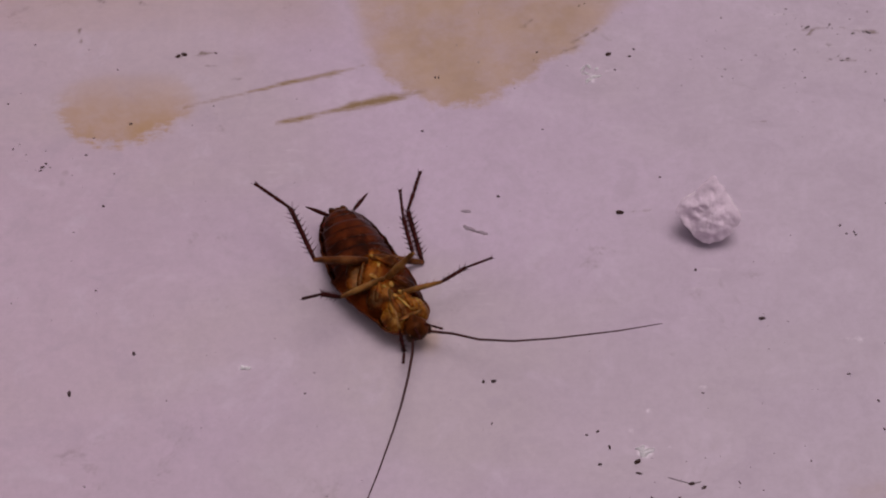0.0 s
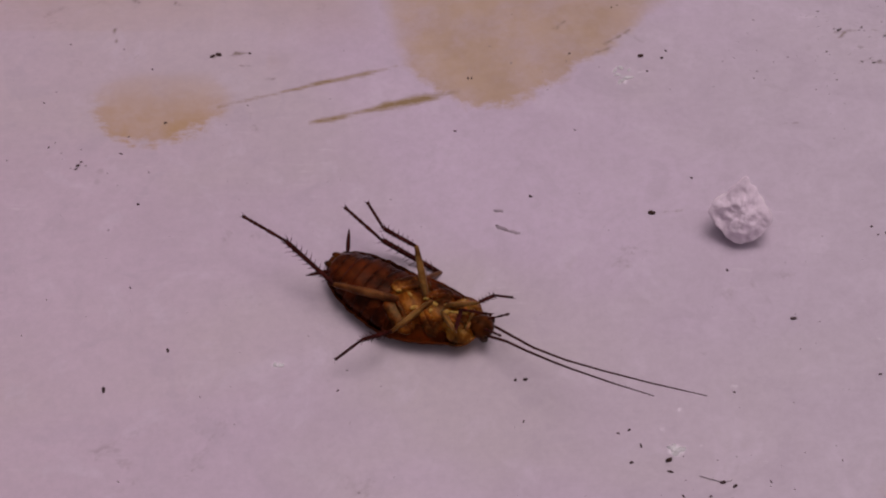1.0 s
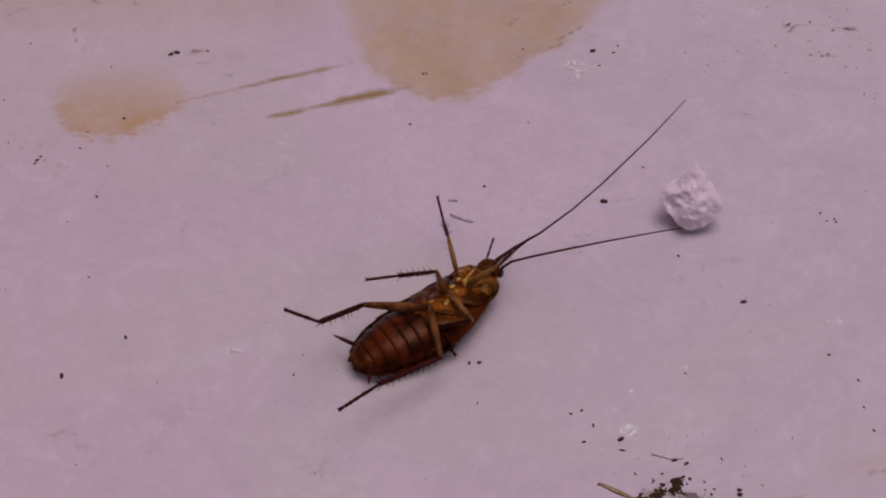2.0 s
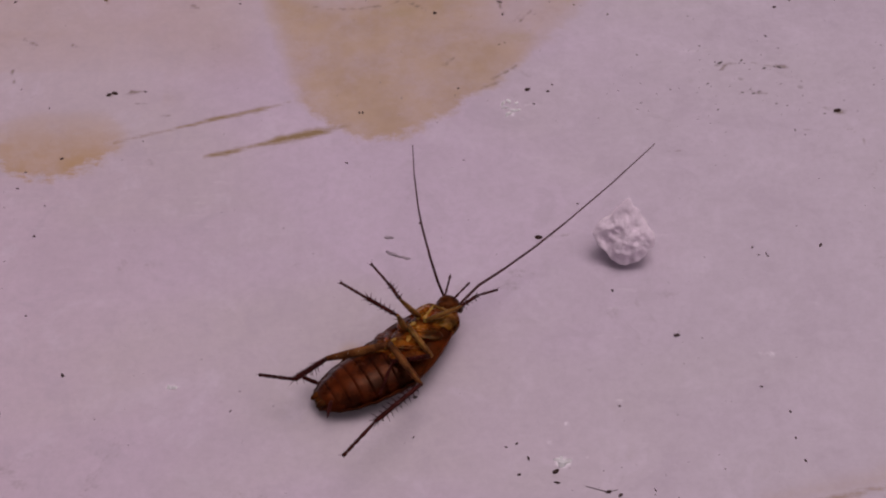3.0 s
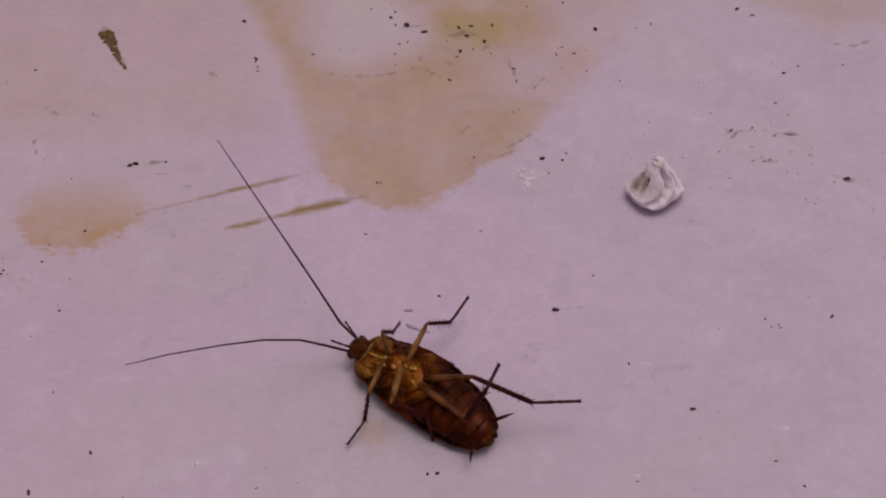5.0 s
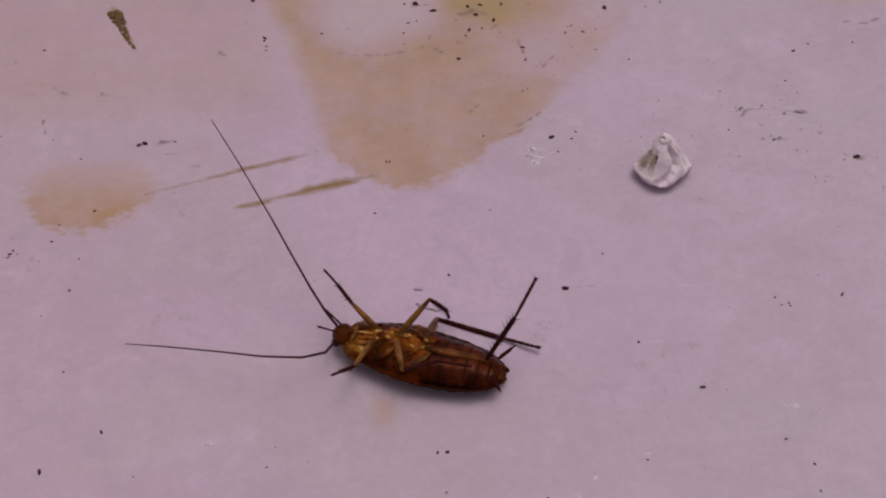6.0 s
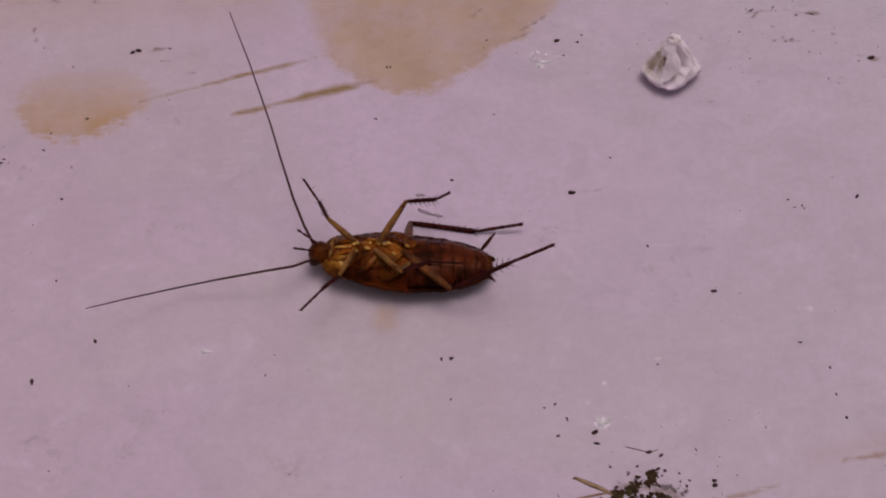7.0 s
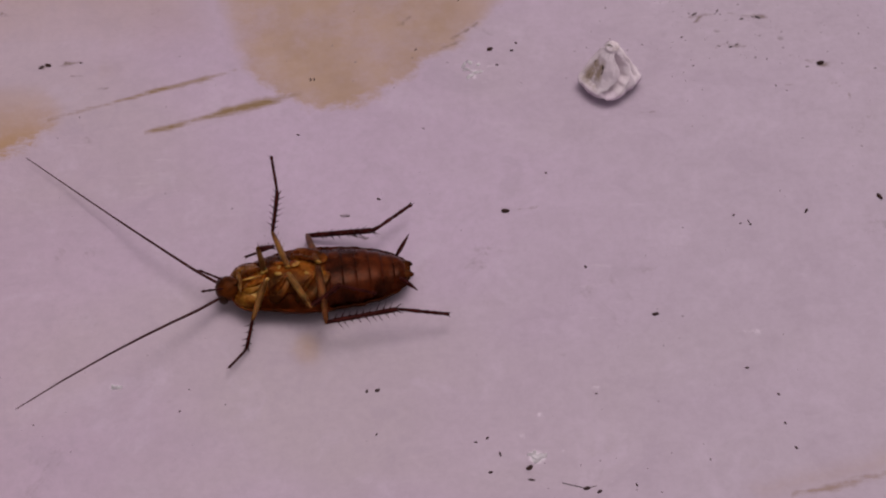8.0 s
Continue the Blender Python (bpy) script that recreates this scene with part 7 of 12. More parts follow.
        (6.5, pose(0.00791, 0.00145, -0.00887, 53.5, 135.1, 45.0)),
        (6.65, pose(0.01306, 0.00433, -0.00637, -32.8, 74.3, -35.7)),
        (6.8, pose(0.01229, 0.00783, -0.00214, 13.0, 42.4, 35.0)),
        (6.9, pose(0.01265, 0.00736, -0.00297, 15.0, 52.4, 34.5)),
        (7, pose(0.01309, 0.00641, -0.00424, 16.0, 64.6, 32.1)),
        (7.1, pose(0.01208, 0.00504, -0.00649, 8.5, 69.3, 25.8)),
        (7.2, pose(0.00983, 0.00318, -0.00830, 2.6, 70.1, 23.5)),
        (7.35, pose(0.00717, 0.00008, -0.00892, -1.3, 75.1, 8.2)),
        (7.5, pose(0.00478, -0.00117, -0.00816, -19.6, 78.5, -22.2)),
        (7.6, pose(0.00855, 0.00581, -0.00687, 49.6, 30.8, 49.1)),
        (7.7, pose(0.01162, 0.00840, -0.00017, 24.2, -17.5, 64.0)),
        (7.85, pose(0.01008, 0.00869, -0.00160, 40.2, 7.1, 68.7)),
        (8, pose(0.00768, 0.00841, -0.00311, 44.2, 34.1, 84.7)),
    ])
    walk(legs["RF"]["femur"], [
        (0, pose(0.00529, -0.00047, 0.00500, 7.6, 19.2, -18.9)),
        (0.15, pose(0.00541, -0.00032, 0.00481, 5.0, 7.9, -32.2)),
        (0.3, pose(0.00557, -0.00026, 0.00465, 5.2, -3.6, -42.6)),
        (0.4, pose(0.00578, -0.00048, 0.00473, 4.8, 4.7, -39.6)),
        (0.5, pose(0.00601, -0.00068, 0.00472, 5.3, 10.4, -35.5)),
        (0.65, pose(0.00618, -0.00074, 0.00472, 3.6, -11.4, 8.5)),
        (0.8, pose(0.00645, -0.00031, 0.00489, -8.9, -18.6, 51.2)),
        (0.9, pose(0.00596, -0.00077, 0.00462, 1.3, -28.3, 9.5)),
        (1, pose(0.00534, 0.00009, 0.00415, 22.9, -25.9, -47.8)),
        (1.1, pose(0.00574, -0.00063, 0.00414, 5.1, -56.2, -18.6)),
        (1.2, pose(0.00611, -0.00074, 0.00473, -43.4, -64.1, 40.2)),
        (1.357, pose(0.00608, -0.00076, 0.00465, -24.1, -64.6, 21.9)),
        (1.514, pose(0.00604, -0.00075, 0.00458, -0.8, -63.2, -1.3)),
        (1.671, pose(0.00603, -0.00072, 0.00458, 22.8, -56.6, -24.6)),
        (1.829, pose(0.00606, -0.00072, 0.00465, 37.3, -46.0, -38.4)),
        (1.986, pose(0.00614, -0.00079, 0.00474, 45.4, -32.7, -45.0)),
        (2.143, pose(0.00624, -0.00091, 0.00479, 50.7, -22.6, -48.9)),
        (2.3, pose(0.00631, -0.00102, 0.00480, 55.7, -16.0, -52.5)),
        (2.4, pose(0.00626, -0.00082, 0.00481, 36.7, -31.5, -24.2)),
        (2.5, pose(0.00614, -0.00074, 0.00473, 4.5, -36.5, 16.6)),
        (2.65, pose(0.00596, -0.00066, 0.00459, 37.3, -35.1, -32.1)),
        (2.8, pose(0.00591, -0.00028, 0.00459, 57.2, -12.5, -67.5)),
        (2.9, pose(0.00585, -0.00037, 0.00458, 52.9, -14.6, -57.3)),
        (3, pose(0.00585, -0.00047, 0.00459, 48.8, -16.2, -48.2)),
        (3.1, pose(0.00586, -0.00048, 0.00457, 47.6, -19.2, -48.4)),
        (3.2, pose(0.00592, -0.00056, 0.00459, 45.7, -22.6, -46.5)),
        (3.35, pose(0.00626, -0.00087, 0.00482, 37.4, -30.0, -35.9)),
        (3.5, pose(0.00638, -0.00093, 0.00495, 33.4, -37.1, -32.8)),
        (3.65, pose(0.00607, -0.00068, 0.00463, 55.6, -43.5, -63.6)),
        (3.8, pose(0.00613, -0.00039, 0.00445, 77.6, -34.1, -95.3)),
        (3.9, pose(0.00607, -0.00058, 0.00459, 66.0, -32.2, -81.4)),
        (4, pose(0.00613, -0.00080, 0.00473, 51.4, -30.3, -62.7)),
        (4.1, pose(0.00624, -0.00093, 0.00476, 46.8, -14.8, -51.9)),
        (4.2, pose(0.00635, -0.00102, 0.00470, 46.6, -0.2, -47.5)),
        (4.357, pose(0.00634, -0.00101, 0.00472, 46.4, -3.8, -47.8)),
        (4.514, pose(0.00624, -0.00091, 0.00475, 46.7, -13.5, -48.7)),
        (4.671, pose(0.00606, -0.00070, 0.00467, 48.1, -30.1, -50.3)),
        (4.829, pose(0.00596, -0.00057, 0.00442, 50.8, -51.4, -51.8)),
        (4.986, pose(0.00600, -0.00063, 0.00426, 52.8, -70.5, -52.6)),
        (5.143, pose(0.00607, -0.00070, 0.00423, 57.7, -82.3, -56.8)),
        (5.3, pose(0.00610, -0.00072, 0.00425, -85.1, -93.4, 86.3)),
        (5.4, pose(0.00602, -0.00050, 0.00432, 77.3, -55.8, -72.7)),
        (5.5, pose(0.00587, -0.00024, 0.00449, 76.8, -20.6, -65.6)),
        (5.65, pose(0.00594, -0.00058, 0.00468, 70.4, -5.5, -46.7)),
        (5.8, pose(0.00595, -0.00065, 0.00470, 64.3, 0.0, -32.9)),
        (5.9, pose(0.00586, -0.00064, 0.00463, 59.4, -14.7, -24.9)),
        (6, pose(0.00592, -0.00069, 0.00460, 55.8, -28.0, -18.7)),
        (6.15, pose(0.00596, -0.00068, 0.00462, 58.6, -27.2, -24.3)),
        (6.3, pose(0.00592, -0.00065, 0.00460, 62.2, -25.9, -29.8)),
        (6.4, pose(0.00583, -0.00066, 0.00458, 58.7, -22.2, -19.3)),
        (6.5, pose(0.00582, -0.00070, 0.00461, 55.8, -17.8, -9.9)),
        (6.65, pose(0.00599, -0.00072, 0.00463, 58.2, -31.2, -15.2)),
        (6.8, pose(0.00605, -0.00074, 0.00465, 58.3, -47.2, -17.1)),
        (6.9, pose(0.00602, -0.00071, 0.00465, 62.5, -30.8, -25.8)),
        (7, pose(0.00605, -0.00071, 0.00469, 65.3, -12.7, -34.3)),
        (7.1, pose(0.00596, -0.00067, 0.00464, 64.4, -21.6, -31.7)),
        (7.2, pose(0.00586, -0.00061, 0.00454, 63.6, -30.6, -30.4)),
        (7.35, pose(0.00574, -0.00048, 0.00445, 65.8, -28.7, -37.1)),
        (7.5, pose(0.00561, -0.00039, 0.00440, 64.5, -26.0, -36.7)),
        (7.6, pose(0.00566, -0.00051, 0.00449, 62.4, -22.5, -28.4)),
        (7.7, pose(0.00573, -0.00061, 0.00455, 60.4, -21.0, -20.4)),
        (7.85, pose(0.00602, -0.00074, 0.00458, 54.6, -55.6, -6.6)),
        (8, pose(0.00610, -0.00075, 0.00470, 11.2, -82.4, 43.5)),
    ])
    walk(legs["RF"]["tibia"], [
        (0, pose(0.00530, 0, 0.0, -8.2, 54.0, 7.8)),
        (0.15, pose(0.00530, 0, 0.0, 82.5, 65.2, 118.3)),
        (0.3, pose(0.00530, 0, 0.0, -72.9, 156.2, -21.3)),
        (0.4, pose(0.00530, 0.0, 0, -99.5, 119.0, -50.2)),
        (0.5, pose(0.00530, 0, 0.0, -14.2, 64.6, 30.2)),
        (0.65, pose(0.00530, 0, 0, -23.2, 10.3, -8.6)),
        (0.725, pose(0.00530, 0, 0, -45.0, -17.9, -25.5)),
        (0.8, pose(0.00530, 0, 0, -63.5, -50.0, -32.9)),
        (0.85, pose(0.00530, 0, 0, -78.7, -39.0, 14.3)),
        (0.9, pose(0.00530, 0.0, 0.0, -78.0, -23.1, 52.5)),
        (0.95, pose(0.00530, 0, 0, -77.4, -6.7, 95.6)),
        (1, pose(0.00530, 0.0, 0, -65.5, 3.8, 143.1)),
        (1.1, pose(0.00530, 0, 0.0, -47.2, -3.7, 125.0)),
        (1.2, pose(0.00530, 0, 0.0, -32.2, -6.8, 104.2)),
        (1.357, pose(0.00530, 0, 0, -35.8, -1.9, 110.1)),
        (1.514, pose(0.00530, 0.0, 0, -39.6, 12.5, 117.0)),
        (1.671, pose(0.00530, 0, 0.0, -48.0, 39.1, 120.6)),
        (1.829, pose(0.00530, 0.0, 0, -77.8, 67.3, 102.5)),
        (1.986, pose(0.00530, 0.0, 0.0, -148.6, 70.7, 42.4)),
        (2.143, pose(0.00530, 0, 0, -172.4, 61.8, 26.7)),
        (2.3, pose(0.00530, 0, 0.0, -175.6, 56.9, 28.8)),
        (2.4, pose(0.00530, 0, 0.0, -141.7, 39.2, 42.8)),
        (2.5, pose(0.00530, 0, 0, -128.5, 12.7, 35.8)),
        (2.65, pose(0.00530, 0, 0.0, -126.6, 47.1, 62.7)),
        (2.8, pose(0.00530, 0.0, 0, 21.5, 102.5, -117.0)),
        (2.9, pose(0.00530, 0.0, 0, -4.9, 112.7, -150.3)),
        (3, pose(0.00530, 0.0, 0.0, 170.8, 57.5, 19.0)),
        (3.1, pose(0.00530, 0, 0, 171.8, 63.1, 18.3)),
        (3.2, pose(0.00530, 0.0, 0.0, 173.0, 68.0, 16.8)),
        (3.35, pose(0.00530, 0, 0.0, 178.2, 54.5, 11.9)),
        (3.5, pose(0.00530, 0, 0.0, 178.7, 45.7, 5.9)),
        (3.65, pose(0.00530, 0, 0, 161.9, 78.6, -4.7)),
        (3.8, pose(0.00530, 0.0, 0, 14.7, 67.7, -138.7)),
        (3.9, pose(0.00530, 0, 0.0, 127.2, 83.4, -31.8)),
        (4, pose(0.00530, 0, 0.0, 177.6, 56.6, 9.8)),
        (4.1, pose(0.00530, 0, 0, 51.9, 120.0, -78.0)),
        (4.2, pose(0.00530, 0, 0, 74.2, 148.7, -16.4)),
        (4.357, pose(0.00530, 0.0, 0, 76.7, 149.2, -14.8)),
        (4.514, pose(0.00530, 0, 0.0, 84.5, 150.5, -8.4)),
        (4.671, pose(0.00530, 0, 0.0, 100.1, 153.6, 8.2)),
        (4.829, pose(0.00530, 0.0, 0.0, -63.7, 18.3, -148.7)),
        (4.986, pose(0.00530, 0, 0.0, -61.3, 10.8, -138.1)),
        (5.143, pose(0.00530, 0.0, 0, -63.9, 7.5, -136.2)),
        (5.3, pose(0.00530, 0, 0.0, -66.4, 7.0, -136.5)),
        (5.4, pose(0.00530, 0, 0, -59.6, 20.0, -114.9)),
        (5.5, pose(0.00530, 0.0, 0.0, -48.2, 30.6, -84.0)),
        (5.65, pose(0.00530, 0.0, 0.0, -18.5, 13.7, -46.3)),
        (5.8, pose(0.00530, 0, 0, -6.6, -14.0, -25.1)),
        (5.9, pose(0.00530, 0.0, 0, -10.1, -12.4, -23.7)),
        (6, pose(0.00530, 0, 0.0, -13.3, -5.8, -26.0)),
        (6.15, pose(0.00530, 0.0, 0.0, -13.2, -0.2, -41.0)),
        (6.3, pose(0.00530, 0.0, 0, -15.0, 3.7, -55.7)),
        (6.4, pose(0.00530, 0.0, 0, -6.5, 0.5, -29.2)),
        (6.5, pose(0.00530, 0.0, 0, -5.0, -7.0, -2.7)),
        (6.65, pose(0.00530, 0.0, 0, -9.5, -10.0, -45.5)),
        (6.8, pose(0.00530, 0, 0, -14.5, -22.5, -89.1)),
        (6.9, pose(0.00530, 0, 0.0, -17.0, -20.7, -60.5)),
        (7, pose(0.00530, 0.0, 0.0, -19.6, -17.6, -30.6)),
        (7.1, pose(0.00530, 0, 0, -19.3, -14.4, -42.0)),
        (7.2, pose(0.00530, 0, 0, -19.3, -10.5, -55.8)),
        (7.35, pose(0.00530, 0.0, 0, -19.4, -5.6, -59.1)),
        (7.5, pose(0.00530, 0, 0.0, -16.0, -5.0, -61.5)),
        (7.6, pose(0.00530, 0, 0, -9.8, -14.0, -61.3)),
        (7.7, pose(0.00530, 0, 0, -3.0, -24.5, -67.1)),
        (7.85, pose(0.00530, 0, 0, 1.6, -32.1, -131.3)),
        (8, pose(0.00530, 0.0, 0.0, 18.8, -39.0, 169.6)),
    ])
    walk(legs["RF"]["tarsus"], [
        (0, pose(0.00745, 0.00030, -0.00299, 5.8, -50.2, -18.6)),
        (0.15, pose(0.00456, 0.00137, -0.00336, -2.9, -22.9, 1.7)),
        (0.3, pose(0.00215, 0.00123, -0.00149, -3.3, 4.3, 15.9)),
        (0.4, pose(0.00416, 0.00139, -0.00324, -4.0, -18.4, 0.8)),
        (0.5, pose(0.00667, 0.00080, -0.00335, 4.3, -42.5, -21.7)),
        (0.65, pose(0.00890, -0.00055, -0.00066, -16.1, -46.4, -50.7)),
        (0.8, pose(0.00729, -0.00129, 0.00283, -45.8, -48.8, -58.8)),
        (0.9, pose(0.00738, 0.00270, 0.00145, -55.4, -8.4, -8.8)),
        (1, pose(0.00235, 0.00222, -0.00024, -52.3, 27.8, 47.4)),
        (1.1, pose(0.00318, 0.00302, 0.00024, -45.1, 8.3, 23.6)),
        (1.2, pose(0.00439, 0.00356, 0.00043, -51.2, -14.6, -6.6)),
        (1.357, pose(0.00403, 0.00348, 0.00012, -50.4, -17.5, -5.5)),
        (1.514, pose(0.00366, 0.00322, -0.00080, -48.7, -19.0, -4.0)),
        (1.671, pose(0.00384, 0.00247, -0.00233, -46.6, -20.0, -1.7)),
        (1.829, pose(0.00499, 0.00139, -0.00342, -44.7, -20.5, 0.8)),
        (1.986, pose(0.00621, 0.00083, -0.00349, -43.9, -21.7, 4.3)),
        (2.143, pose(0.00687, 0.00079, -0.00326, -43.6, -21.8, 7.6)),
        (2.3, pose(0.00707, 0.00097, -0.00310, -43.8, -21.2, 11.0)),
        (2.4, pose(0.00740, 0.00195, -0.00234, -49.3, -42.5, 8.9)),
        (2.5, pose(0.00823, 0.00211, -0.00081, -68.9, -55.6, 11.8)),
        (2.65, pose(0.00646, 0.00224, -0.00271, -65.1, 0.5, 16.8)),
        (2.725, pose(0.00604, 0.00147, -0.00316, -84.2, 30.2, 21.9)),
        (2.8, pose(0.00567, 0.00071, -0.00361, -112.2, 59.1, 10.9)),
        (2.9, pose(0.00654, 0.00070, -0.00341, -116.3, 61.6, -1.3)),
        (3, pose(0.00718, 0.00065, -0.00313, -113.4, 61.5, -5.8)),
        (3.1, pose(0.00689, 0.00053, -0.00330, -120.1, 60.0, -14.9)),
        (3.2, pose(0.00663, 0.00041, -0.00343, -124.8, 57.5, -22.9)),
        (3.35, pose(0.00741, 0.00044, -0.00302, -105.7, 45.0, -9.4)),
        (3.5, pose(0.00787, 0.00027, -0.00265, -97.6, 34.1, -2.0)),
        (3.65, pose(0.00604, -0.00006, -0.00363, -108.0, 60.6, -5.0)),
        (3.8, pose(0.00425, -0.00092, -0.00342, 8.1, 100.2, 124.4)),
        (3.9, pose(0.00567, -0.00023, -0.00368, -111.7, 69.2, -0.5)),
        (4, pose(0.00730, 0.00034, -0.00309, -94.4, 48.6, 8.7)),
        (4.1, pose(0.00492, 0.00181, -0.00321, -99.4, 33.9, 9.5)),
        (4.2, pose(0.00226, 0.00089, -0.00192, -105.4, 25.0, 11.2)),
        (4.357, pose(0.00223, 0.00081, -0.00190, -109.0, 30.8, 1.7)),
        (4.514, pose(0.00212, 0.00047, -0.00183, -118.5, 39.7, -17.6)),
        (4.671, pose(0.00202, -0.00047, -0.00165, -142.5, 46.8, -52.9)),
        (4.829, pose(0.00230, -0.00183, -0.00116, 6.4, 139.8, 84.6)),
        (4.986, pose(0.00259, -0.00243, -0.00070, -10.5, 155.3, 58.1)),
        (5.143, pose(0.00265, -0.00253, -0.00048, -17.4, 167.7, 45.9)),
        (5.3, pose(0.00263, -0.00253, -0.00045, -20.4, 173.5, 42.3)),
        (5.4, pose(0.00383, -0.00315, -0.00127, -10.7, 162.9, 74.0)),
        (5.5, pose(0.00563, -0.00317, -0.00188, -175.4, 24.2, -64.9)),
        (5.65, pose(0.00778, -0.00260, -0.00087, -153.3, 13.6, -20.2)),
        (5.8, pose(0.00855, -0.00152, 0.00089, -150.8, -6.6, 5.0)),
        (5.9, pose(0.00861, -0.00146, 0.00079, -149.9, -4.8, -20.6)),
        (6, pose(0.00861, -0.00161, 0.00038, -151.1, -1.4, -44.7)),
        (6.15, pose(0.00809, -0.00243, 0.00002, -153.5, -0.9, -41.3)),
        (6.3, pose(0.00738, -0.00305, -0.00024, -155.3, -0.3, -35.4)),
        (6.4, pose(0.00853, -0.00181, -0.00003, -152.1, -3.2, -20.5)),
        (6.5, pose(0.00897, -0.00017, 0.00045, -152.2, -6.9, -5.8)),
        (6.65, pose(0.00785, -0.00260, 0.00065, -159.7, -8.9, -45.2)),
        (6.8, pose(0.00535, -0.00342, 0.00142, 11.0, -160.1, 95.0)),
        (6.9, pose(0.00701, -0.00301, 0.00131, -176.1, -18.0, -44.2)),
        (7, pose(0.00834, -0.00180, 0.00112, 177.5, -14.3, -3.0)),
        (7.1, pose(0.00797, -0.00240, 0.00092, 178.8, -15.3, -18.9)),
        (7.2, pose(0.00734, -0.00301, 0.00068, -180.0, -15.2, -36.2)),
        (7.35, pose(0.00720, -0.00315, 0.00036, 179.1, -5.1, -32.6)),
        (7.5, pose(0.00706, -0.00323, 0.00032, -179.2, 0.7, -30.7)),
        (7.6, pose(0.00703, -0.00315, 0.00090, -174.2, -9.7, -47.5)),
        (7.7, pose(0.00661, -0.00311, 0.00153, -165.5, -16.3, -66.9)),
        (7.85, pose(0.00323, -0.00235, 0.00196, 1.6, 171.5, 90.3)),
        (8, pose(0.00248, 0.00053, 0.00233, -8.5, 150.1, 66.1)),
    ])
